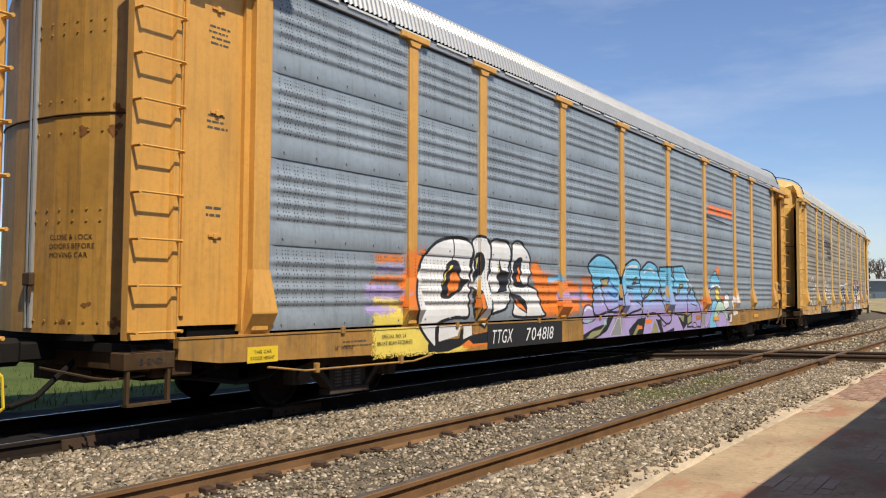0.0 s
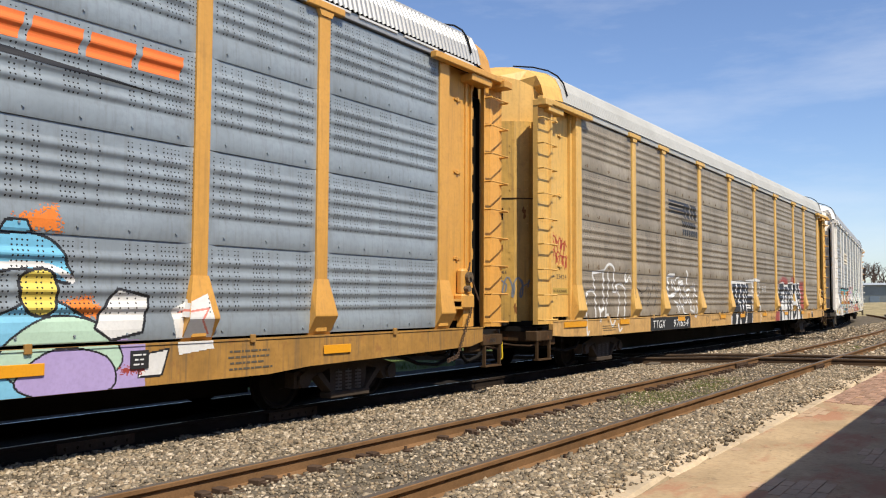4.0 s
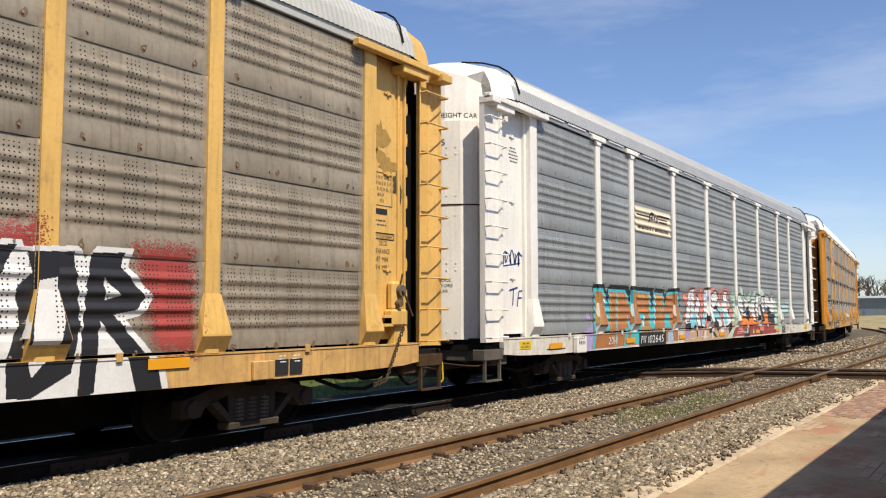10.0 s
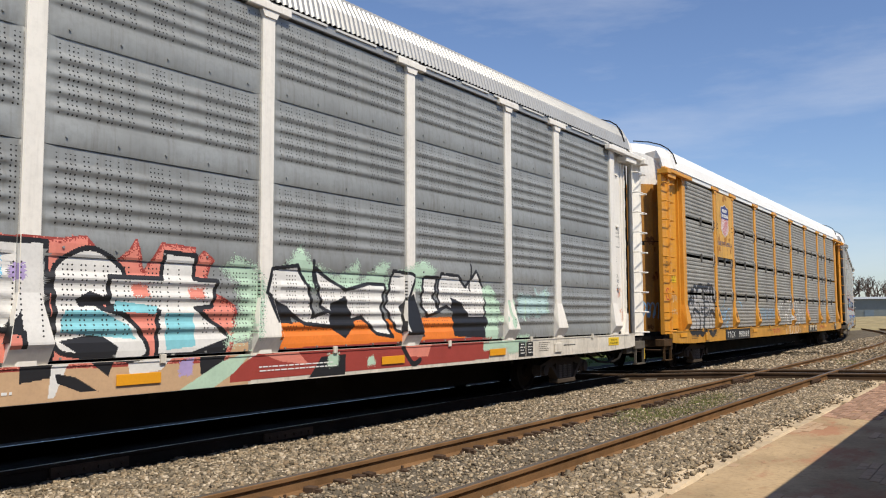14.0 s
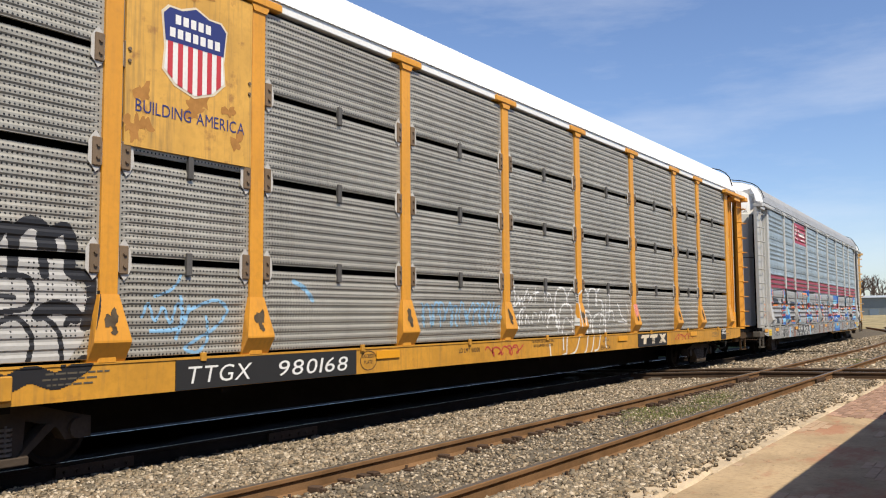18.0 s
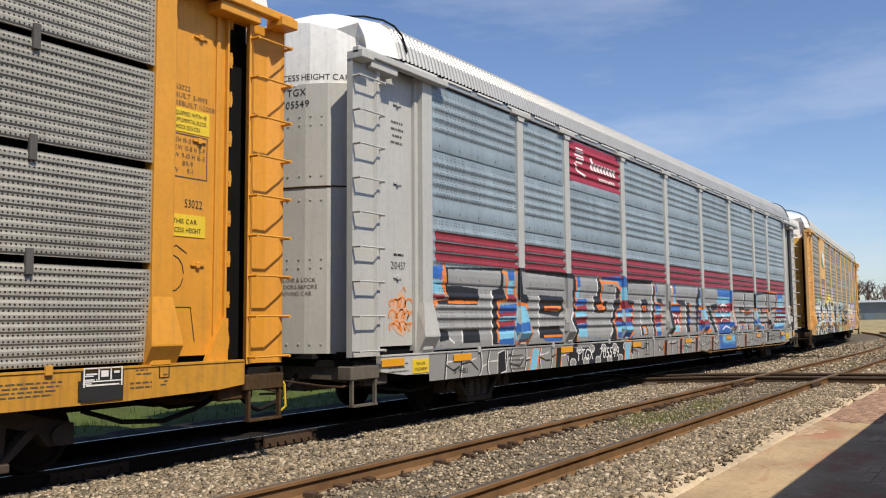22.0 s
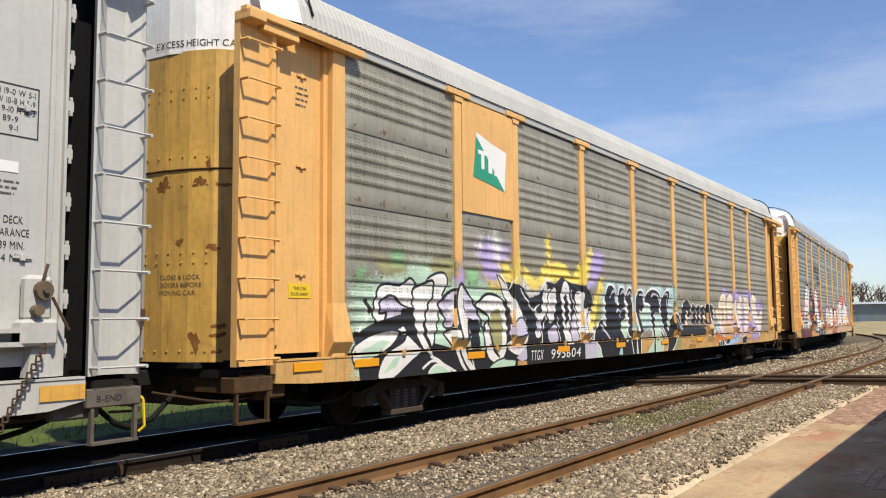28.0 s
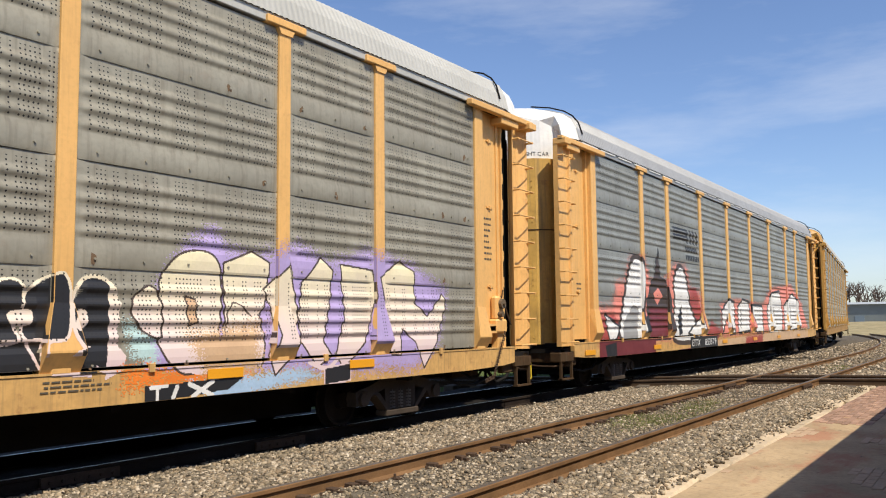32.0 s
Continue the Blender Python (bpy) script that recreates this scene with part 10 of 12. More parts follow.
    w.patch("light", ((2.83, 2.10), (4.11, 2.09), (4.02, 1.91), (2.79, 1.89)))
    w.patch("stripe", ((2.83, 1.86), (4.29, 1.92), (4.23, 1.63), (2.78, 1.60)))
    w.patch("light", ((2.45, 1.62), (4.23, 1.65), (4.20, 1.52), (2.48, 1.50)))
    w.patch("stripe", ((2.48, 1.50), (4.20, 1.52), (4.17, 1.32), (2.66, 1.31)))
    w.patch("blue", ((2.76, 1.33), (4.22, 1.37), (4.21, 1.01), (2.80, 1.03)))
    w.line("orange", 0.05, ((2.71, 1.67), (2.39, 1.66), (2.94, 1.14)))
    w.line("orange", 0.06, ((4.46, 2.36), (4.32, 1.73), (4.30, 1.11)))
    w.curve("white", 0.05, ((3.06, 1.81), (3.46, 1.87), (3.78, 1.78)))
    w.curve("white", 0.05, ((3.06, 1.67), (3.35, 1.52), (3.67, 1.67), (3.87, 1.52)))
    w.curve("white", 0.05, ((3.15, 1.38), (3.45, 1.47), (3.98, 1.42)))
    w.curve("white", 0.05, ((3.24, 1.13), (3.65, 1.22), (4.19, 1.13)))
    w.line("white", 0.04, ((3.36, 1.92), (3.36, 1.67)))
    w.line("white", 0.04, ((4.28, 1.68), (4.20, 1.37)))
    w.piece("grey block letters edged in black and orange with blue fills")
    w.patch("grey", ((4.43, 2.32), (11.58, 2.33), (11.56, 1.18), (4.47, 1.07)))
    w.patch("black", ((4.43, 2.32), (6.98, 2.38), (6.98, 2.29), (4.43, 2.26)))
    w.patch("orange", ((4.45, 1.71), (4.63, 1.69), (4.62, 1.12), (4.47, 1.10)))
    w.patch("blue", ((4.45, 1.63), (4.55, 1.62), (4.53, 1.53), (4.46, 1.53)))
    w.patch("light", ((4.46, 1.53), (4.53, 1.52), (4.52, 1.39), (4.46, 1.36)))
    w.patch("stripe", ((4.46, 1.36), (4.52, 1.36), (4.52, 1.14), (4.47, 1.15)))
    w.patch("black", ((4.64, 1.76), (4.69, 1.74), (4.68, 1.09), (4.62, 1.08)))
    w.patch("black", ((5.69, 2.29), (5.86, 2.28), (5.83, 1.82), (5.66, 1.81)))
    w.line("white", 0.05, ((5.69, 2.27), (5.69, 1.84)))
    w.patch("black", ((5.07, 1.81), (5.75, 1.80), (5.82, 1.75), (6.45, 1.77), (6.52, 1.68), (6.49, 1.56), (5.89, 1.53), (5.86, 1.62), (5.08, 1.66)))
    w.patch("orange", ((5.32, 1.72), (5.82, 1.71), (5.82, 1.67), (6.49, 1.71), (6.45, 1.61), (5.89, 1.59), (5.82, 1.66), (5.32, 1.66)))
    w.line("red", 0.03, ((5.92, 1.62), (6.38, 1.64)))
    w.line("white", 0.05, ((5.10, 1.80), (5.10, 1.64)))
    w.patch("black", ((5.71, 1.59), (5.81, 1.59), (5.80, 1.26), (5.73, 1.31), (5.05, 1.33), (5.08, 1.07), (5.02, 1.07), (5.05, 1.38), (5.67, 1.36)))
    w.line("white", 0.05, ((5.50, 1.67), (5.68, 1.66), (5.67, 1.37)))
    w.line("white", 0.04, ((5.05, 1.34), (5.05, 1.07)))
    w.patch("orange", ((5.32, 1.30), (5.73, 1.32), (5.74, 1.20), (5.52, 1.14), (5.51, 1.07), (5.31, 1.07)))
    w.patch("blue", ((5.36, 1.25), (5.69, 1.26), (5.67, 1.19), (5.36, 1.19)))
    w.patch("blue", ((5.36, 1.19), (5.49, 1.18), (5.48, 1.09), (5.35, 1.09)))
    w.line("white", 0.04, ((4.94, 1.05), (5.02, 1.15)))
    w.patch("black", ((6.02, 1.25), (6.47, 1.27), (6.46, 1.11), (6.04, 1.08)))
    w.patch("orange", ((6.23, 1.24), (6.46, 1.25), (6.45, 1.13), (6.24, 1.12)))
    w.patch("blue", ((6.28, 1.21), (6.41, 1.22), (6.40, 1.15), (6.29, 1.14)))
    w.line("white", 0.05, ((6.03, 1.25), (6.02, 1.08)))
    w.line("white", 0.05, ((6.85, 1.78), (6.81, 1.04)))
    w.patch("black", ((6.89, 1.75), (7.03, 1.72), (7.00, 1.04), (6.83, 1.03)))
    w.line("white", 0.05, ((7.08, 2.23), (7.06, 1.79)))
    w.patch("black", ((7.10, 2.23), (7.23, 2.24), (7.22, 1.79), (7.09, 1.77)))
    w.patch("blue", ((7.25, 2.31), (7.39, 2.32), (7.37, 2.09), (7.33, 1.76), (7.24, 1.76)))
    w.patch("black", ((6.99, 1.78), (7.59, 1.80), (7.58, 1.63), (6.99, 1.66)))
    w.patch("orange", ((6.99, 1.73), (7.52, 1.74), (7.51, 1.27), (8.27, 1.26), (8.25, 1.11), (7.00, 1.07)))
    w.patch("light", ((7.09, 1.66), (7.42, 1.66), (7.44, 1.44), (7.06, 1.41)))
    w.patch("blue", ((7.06, 1.44), (7.44, 1.46), (7.46, 1.27), (7.05, 1.25)))
    w.patch("light", ((7.08, 1.23), (8.17, 1.22), (8.15, 1.14), (7.08, 1.13)))
    w.patch("blue", ((7.08, 1.15), (8.15, 1.15), (8.15, 1.11), (7.08, 1.11)))
    w.patch("black", ((8.44, 2.28), (8.66, 2.29), (8.63, 1.82), (8.79, 1.77), (8.77, 1.64), (7.87, 1.64), (7.78, 1.67), (8.42, 1.82)))
    w.line("white", 0.05, ((8.46, 2.28), (8.43, 1.82)))
    w.line("white", 0.05, ((7.80, 1.79), (7.78, 1.61)))
    w.patch("orange", ((8.06, 1.74), (8.84, 1.79), (8.79, 1.10), (8.66, 1.11), (8.63, 1.64), (8.08, 1.64)))
    w.line("blue", 0.04, ((8.16, 1.70), (8.68, 1.72)))
    w.line("white", 0.04, ((8.07, 1.26), (8.57, 1.36)))
    w.patch("black", ((8.77, 1.64), (8.90, 1.68), (8.88, 1.10), (8.74, 1.10)))
    w.line("orange", 0.05, ((8.73, 2.37), (9.24, 2.40), (9.30, 2.33), (10.18, 2.34), (10.18, 1.77)))
    w.line("white", 0.05, ((9.98, 2.25), (9.98, 1.85)))
    w.line("white", 0.05, ((9.26, 1.83), (9.29, 1.68)))
    w.patch("black", ((9.36, 1.80), (9.98, 1.79), (9.95, 1.65), (9.36, 1.68)))
    w.line("orange", 0.05, ((9.48, 1.76), (10.08, 1.76), (10.08, 1.57)))
    w.line("white", 0.04, ((9.85, 1.69), (9.85, 1.42)))
    w.line("white", 0.05, ((9.36, 1.31), (9.33, 1.08)))
    w.patch("black", ((9.42, 1.31), (9.98, 1.31), (9.91, 1.22), (9.54, 1.21), (9.50, 1.08), (9.36, 1.07)))
    w.line("orange", 0.05, ((9.60, 1.24), (10.11, 1.30), (10.11, 1.53)))
    w.patch("light", ((9.60, 1.23), (10.94, 1.26), (10.91, 1.03), (9.54, 1.04)))
    w.patch("blue", ((9.60, 1.14), (10.91, 1.16), (10.91, 1.03), (9.54, 1.02)))
    w.patch("blue", ((10.11, 2.29), (11.19, 2.35), (11.14, 2.05), (10.11, 2.01)))
    w.patch("light", ((10.14, 2.09), (11.14, 2.15), (11.10, 1.87), (10.14, 1.84)))
    w.patch("stripe", ((10.11, 1.77), (11.57, 1.84), (11.57, 1.66), (10.11, 1.61)))
    w.patch("blue", ((10.11, 1.77), (10.66, 1.80), (10.66, 1.70), (10.11, 1.65)))
    w.patch("black", ((10.08, 1.47), (11.64, 1.52), (11.64, 1.20), (10.08, 1.20)))
    w.line("white", 0.03, ((10.18, 1.41), (10.19, 1.25)))
    w.line("white", 0.03, ((10.35, 1.44), (10.21, 1.33), (10.35, 1.25)))
    w.line("white", 0.03, ((10.40, 1.25), (10.49, 1.41), (10.57, 1.25)))
    w.line("white", 0.03, ((10.73, 1.41), (10.66, 1.34), (10.74, 1.28), (10.66, 1.25)))
    w.line("white", 0.03, ((11.02, 1.41), (10.87, 1.40), (10.87, 1.25), (11.03, 1.26)))
    w.line("white", 0.03, ((10.87, 1.33), (10.99, 1.34)))
    w.line("white", 0.03, ((11.22, 1.45), (11.18, 1.28)))
    w.line("white", 0.03, ((11.33, 1.45), (11.56, 1.46)))
    w.line("white", 0.03, ((11.44, 1.45), (11.43, 1.26)))
    w.piece("square grey letters with orange, blue and black beside white writing")
    w.patch("grey", ((7.30, 2.26), (7.89, 2.29), (8.88, 2.33), (10.15, 2.32), (10.24, 2.25), (10.25, 1.81), (10.04, 1.79), (10.05, 1.34), (9.34, 1.29), (9.35, 1.03), (8.91, 1.00), (7.04, 1.07), (7.02, 1.77), (7.28, 1.78)))
    w.patch("black", ((7.00, 2.26), (7.20, 2.26), (7.22, 1.77), (7.02, 1.77)))
    w.patch("light", ((7.20, 2.26), (7.34, 2.27), (7.28, 1.76), (7.20, 1.76)))
    w.patch("blue", ((7.20, 2.28), (7.34, 2.28), (7.33, 2.16), (7.21, 2.17)))
    w.line("black", 0.07, ((7.30, 2.25), (7.89, 2.29), (8.74, 2.33), (10.03, 2.32)))
    w.patch("black", ((8.58, 2.32), (8.76, 2.32), (8.77, 1.82), (8.58, 1.81)))
    w.line("white", 0.05, ((8.58, 2.28), (8.56, 1.83)))
    w.patch("black", ((7.82, 1.79), (8.70, 1.81), (8.71, 1.59), (7.82, 1.62)))
    w.patch("black", ((7.32, 1.79), (8.70, 1.82), (8.70, 1.78), (7.32, 1.75)))
    w.patch("orange", ((8.10, 1.78), (8.99, 1.78), (8.97, 1.59), (8.75, 1.61), (8.75, 1.68), (8.10, 1.67)))
    w.line("blue", 0.04, ((8.18, 1.73), (8.67, 1.73)))
    w.line("white", 0.045, ((7.81, 1.77), (7.82, 1.62)))
    w.patch("light", ((7.02, 1.72), (7.39, 1.71), (7.36, 1.51), (7.03, 1.44)))
    w.patch("blue", ((7.03, 1.46), (7.16, 1.43), (7.36, 1.52), (7.42, 1.30), (7.04, 1.26)))
    w.patch("light", ((7.04, 1.28), (7.42, 1.27), (7.44, 1.23), (8.28, 1.21), (8.29, 1.09), (7.04, 1.10)))
    w.patch("blue", ((7.24, 1.15), (7.73, 1.17), (8.28, 1.17), (8.29, 1.09), (7.04, 1.10)))
    w.line("orange", 0.06, ((7.02, 1.75), (7.45, 1.75), (7.43, 1.26), (8.31, 1.25), (8.30, 1.08)))
    w.line("black", 0.05, ((7.49, 1.75), (7.50, 1.31), (8.36, 1.28)))
    w.line("orange", 0.05, ((7.04, 1.08), (7.48, 1.08)))
    w.patch("black", ((8.70, 1.59), (8.86, 1.59), (8.85, 1.08), (8.67, 1.12), (8.67, 1.32), (8.43, 1.32), (8.68, 1.38)))
    w.line("white", 0.05, ((8.44, 1.60), (8.69, 1.58), (8.65, 1.18)))
    w.line("black", 0.04, ((8.41, 1.17), (8.71, 1.34)))
    w.line("light", 0.06, ((8.93, 1.59), (8.91, 1.13)))
    w.line("orange", 0.05, ((8.96, 1.63), (8.85, 1.42), (8.88, 1.11), (8.97, 1.10), (9.00, 1.77)))
    w.line("black", 0.05, ((9.02, 1.78), (9.00, 1.20), (8.91, 1.15), (9.30, 1.03)))
    w.patch("black", ((10.03, 2.34), (10.21, 2.34), (10.20, 1.82), (9.59, 1.80), (9.60, 1.75), (9.44, 1.69), (9.26, 1.71), (9.26, 1.83), (10.04, 1.86)))
    w.line("white", 0.05, ((10.01, 2.25), (10.01, 1.87)))
    w.line("white", 0.05, ((9.28, 1.82), (9.28, 1.71)))
    w.patch("blue", ((10.28, 2.29), (11.18, 2.30), (11.18, 2.04), (10.29, 2.03)))
    w.patch("light", ((10.29, 2.14), (10.65, 2.14), (10.84, 2.19), (11.18, 2.14), (11.18, 1.87), (10.29, 1.86)))
    w.patch("grey", ((11.22, 2.29), (11.75, 2.31), (11.75, 1.89), (11.22, 1.88)))
    w.patch("stripe", ((10.28, 1.86), (11.75, 1.87), (11.75, 1.74), (10.28, 1.77)))
    w.line("cloud", 0.035, ((10.31, 1.86), (11.32, 1.86)))
    w.patch("blue", ((10.14, 1.77), (11.13, 1.75), (11.13, 1.65), (10.14, 1.69)))
    w.patch("stripe", ((10.14, 1.69), (11.75, 1.66), (11.75, 1.60), (10.14, 1.60)))
    w.line("light", 0.06, ((10.16, 1.58), (11.73, 1.56)))
    w.patch("stripe", ((10.14, 1.54), (11.75, 1.52), (11.75, 1.46), (10.14, 1.44)))
    w.patch("black", ((9.87, 1.72), (10.11, 1.71), (10.08, 1.29), (9.50, 1.28), (9.50, 1.06), (9.35, 1.06), (9.34, 1.34), (9.85, 1.38)))
    w.line("white", 0.045, ((9.90, 1.69), (9.90, 1.37)))
    w.line("white", 0.045, ((9.34, 1.34), (9.34, 1.07)))
    w.patch("light", ((9.59, 1.26), (11.75, 1.27), (11.75, 1.09), (9.59, 1.12)))
    w.patch("blue", ((9.59, 1.18), (10.05, 1.14), (11.22, 1.19), (11.22, 1.09), (9.59, 1.11)))
    w.patch("grey", ((11.24, 1.26), (11.75, 1.27), (11.75, 1.09), (11.24, 1.09)))
    w.line("orange", 0.05, ((8.81, 2.37), (9.48, 2.37), (10.24, 2.36), (10.25, 1.82), (9.61, 1.77), (10.13, 1.75), (10.12, 1.29), (9.56, 1.28), (9.56, 1.10)))
    w.patch("black", ((10.25, 1.48), (11.75, 1.50), (11.75, 1.29), (10.25, 1.28)))
    w.line("white", 0.03, ((10.29, 1.44), (10.29, 1.30)))
    w.line("white", 0.03, ((10.40, 1.44), (10.30, 1.37), (10.41, 1.30)))
    w.line("white", 0.03, ((10.43, 1.30), (10.50, 1.45), (10.57, 1.30)))
    w.line("white", 0.03, ((10.46, 1.34), (10.54, 1.34)))
    w.line("white", 0.03, ((10.68, 1.43), (10.61, 1.42), (10.62, 1.38), (10.68, 1.35), (10.67, 1.31), (10.60, 1.30)))
    w.line("white", 0.03, ((10.81, 1.44), (10.72, 1.44), (10.72, 1.30), (10.83, 1.30)))
    w.line("white", 0.03, ((10.72, 1.37), (10.80, 1.37)))
    w.line("white", 0.03, ((10.94, 1.39), (11.06, 1.39)))
    w.line("white", 0.03, ((10.94, 1.32), (11.08, 1.32)))
    w.line("white", 0.03, ((10.95, 1.44), (11.03, 1.43)))
    w.line("white", 0.03, ((11.14, 1.44), (11.29, 1.44)))
    w.line("white", 0.03, ((11.21, 1.44), (11.22, 1.30)))
    w.line("white", 0.03, ((11.37, 1.44), (11.42, 1.36), (11.37, 1.29), (11.32, 1.37), (11.37, 1.44)))
    w.line("white", 0.03, ((11.49, 1.44), (11.49, 1.30), (11.56, 1.37), (11.49, 1.44)))
    w.line("white", 0.03, ((11.63, 1.44), (11.68, 1.38), (11.63, 1.30), (11.58, 1.38), (11.63, 1.44)))
    w.patch("grey", ((7.02, 1.06), (10.73, 1.07), (10.74, 0.62), (7.03, 0.64)))
    w.patch("black", ((8.62, 0.98), (8.88, 0.99), (8.81, 0.65), (8.52, 0.63)))
    w.patch("black", ((10.54, 1.02), (10.75, 1.02), (10.62, 0.67), (10.43, 0.66)))
    w.line("orange", 0.03, ((10.71, 0.99), (10.61, 0.68)))
    w.patch("light", ((10.76, 1.06), (11.19, 1.05), (11.17, 0.65), (10.64, 0.67)))
    w.patch("blue", ((10.68, 0.88), (11.06, 0.84), (11.04, 0.67), (10.63, 0.68)))
    w.patch("orange", ((10.72, 0.95), (11.06, 0.95), (11.05, 0.86), (10.70, 0.87)))
    w.line("black", 0.03, ((7.63, 1.02), (7.68, 0.89), (7.53, 0.62)))
    w.line("black", 0.03, ((7.02, 0.81), (7.19, 0.65)))
    w.line("black", 0.03, ((7.46, 0.61), (7.32, 0.77), (7.23, 0.65)))
    w.line("black", 0.03, ((7.08, 0.93), (7.43, 0.99)))
    w.line("black", 0.03, ((8.87, 0.90), (8.97, 0.65)))
    w.line("black", 0.03, ((9.18, 0.73), (9.51, 0.91)))
    w.line("black", 0.03, ((8.92, 0.94), (9.25, 1.04)))
    w.line("white", 0.035, ((8.45, 0.97), (8.44, 0.67)))
    w.line("white", 0.02, ((7.59, 1.01), (7.64, 0.88), (7.50, 0.62)))
    w.line("white", 0.02, ((8.90, 0.89), (9.00, 0.66)))
    w.line("white", 0.03, ((7.10, 0.96), (7.43, 1.01)))


def mural_6(w):
    w.piece("tangled lilac and mint letters edged in black and white")
    w.patch("mint", ((-11.73, 1.95), (-11.35, 2.02), (-10.94, 2.20), (-10.56, 2.23), (-9.92, 2.39), (-9.53, 2.30), (-9.11, 2.13), (-8.76, 2.15), (-7.87, 2.12), (-7.20, 2.00), (-7.20, 0.96), (-11.69, 0.76)), soft=0.15)
    w.patch("green", ((-11.63, 2.16), (-11.47, 2.22), (-11.52, 2.04), (-11.62, 2.03)), soft=0.10)
    w.patch("olive", ((-11.19, 2.40), (-10.94, 2.31), (-10.56, 2.46), (-10.52, 2.23), (-10.94, 2.12), (-11.12, 2.19)), soft=0.10)
    w.patch("green", ((-10.79, 2.49), (-10.56, 2.49), (-10.59, 2.31), (-10.82, 2.32)), soft=0.10)
    w.patch("olive", ((-9.92, 2.33), (-9.37, 2.50), (-9.03, 2.33), (-9.37, 2.05), (-9.77, 2.16)), soft=0.10)
    w.patch("lilac", ((-9.20, 2.13), (-9.03, 2.40), (-8.89, 2.08), (-9.19, 1.55)), soft=0.10)
    w.patch("green", ((-8.80, 2.31), (-8.48, 2.30), (-8.57, 2.02), (-8.85, 2.08)), soft=0.08)
    w.patch("lilac", ((-8.58, 2.77), (-8.08, 2.89), (-7.43, 2.74), (-7.54, 2.43), (-8.08, 2.32), (-8.48, 2.51)), soft=0.15)
    w.patch("white", ((-8.53, 2.71), (-8.38, 2.83), (-8.08, 2.47), (-8.48, 2.51)), soft=0.15)
    w.patch("yellow", ((-8.43, 2.37), (-8.08, 2.18), (-6.96, 2.47), (-7.20, 2.00), (-8.08, 2.01)), soft=0.12)
    w.patch("lilac", ((-11.15, 1.98), (-10.87, 2.04), (-10.55, 2.00), (-10.68, 1.77), (-11.11, 1.82)), soft=0.08)
    w.patch("black", ((-11.71, 1.35), (-10.79, 1.33), (-9.18, 1.04), (-7.20, 0.96), (-7.20, 0.51), (-11.58, 0.70)))
    w.bubble("white", ((-11.17, 1.92), (-10.97, 2.01), (-10.65, 2.00), (-10.41, 2.11), (-10.14, 1.96), (-9.92, 2.15), (-9.53, 2.23), (-9.43, 2.05), (-9.60, 1.80), (-9.75, 1.31), (-9.90, 1.07), (-10.26, 1.09), (-10.47, 1.32), (-10.92, 1.28), (-11.28, 1.55)), "black", 0.04)
    w.bubble("palelilac", ((-11.11, 1.76), (-10.87, 1.85), (-10.61, 1.72), (-10.39, 1.64), (-10.44, 1.49), (-10.79, 1.38), (-11.04, 1.47), (-10.96, 1.60), (-11.13, 1.60)), "black", 0.04)
    w.patch("black", ((-11.60, 1.35), (-11.10, 1.50), (-10.48, 1.61), (-10.54, 1.44), (-10.92, 1.33), (-11.38, 1.14), (-11.69, 0.90)))
    w.bubble("white", ((-11.70, 1.15), (-11.10, 1.34), (-10.67, 1.33), (-10.91, 1.12), (-11.43, 0.94), (-11.69, 0.90)), "black", 0.03)
    w.patch("mint", ((-11.54, 1.09), (-11.09, 1.23), (-10.91, 1.20), (-11.26, 1.00), (-11.59, 0.95)))
    w.bubble("palelilac", ((-10.79, 1.11), (-10.33, 1.26), (-10.46, 0.98), (-10.84, 0.84)), "black", 0.03)
    w.bubble("white", ((-11.20, 0.71), (-11.03, 1.02), (-10.60, 1.19), (-10.40, 1.32), (-10.12, 1.08), (-10.46, 0.87), (-10.90, 0.66)), "black", 0.04)
    w.patch("mint", ((-11.08, 0.76), (-10.84, 0.95), (-10.66, 1.00), (-10.78, 0.84)))
    w.patch("black", ((-10.64, 1.66), (-10.06, 1.73), (-9.98, 1.31), (-9.82, 1.01), (-10.19, 1.09), (-10.53, 1.32)))
    w.bubble("white", ((-10.35, 1.90), (-10.14, 2.02), (-9.84, 2.09), (-9.80, 1.91), (-9.98, 1.67), (-10.05, 1.31), (-9.82, 0.95), (-10.12, 1.08), (-10.30, 1.43)), "black", 0.045)
    w.bubble("palelilac", ((-9.68, 1.73), (-9.36, 1.93), (-9.11, 1.97), (-8.95, 1.81), (-8.97, 1.58), (-9.19, 1.42), (-9.35, 1.36), (-9.52, 1.40), (-9.52, 1.55)), "black", 0.05)
    w.patch("white", ((-9.48, 1.64), (-9.28, 1.74), (-9.11, 1.74), (-9.19, 1.61), (-9.36, 1.55)))
    w.bubble("white", ((-9.52, 1.30), (-9.19, 1.36), (-9.01, 1.23), (-8.83, 0.90), (-8.65, 0.62), (-9.01, 0.71), (-9.27, 1.05)), "black", 0.045)
    w.patch("mint", ((-9.35, 1.24), (-9.14, 1.23), (-9.01, 1.03), (-9.14, 1.04)))
    w.bubble("palelilac", ((-9.01, 1.29), (-9.02, 2.00), (-8.85, 1.98), (-8.47, 1.55), (-8.37, 1.35), (-8.56, 1.48), (-8.75, 1.42), (-8.70, 1.15), (-8.84, 1.29)), "black", 0.05)
    w.patch("black", ((-8.84, 1.55), (-8.47, 1.42), (-8.46, 1.01), (-8.74, 1.02)))
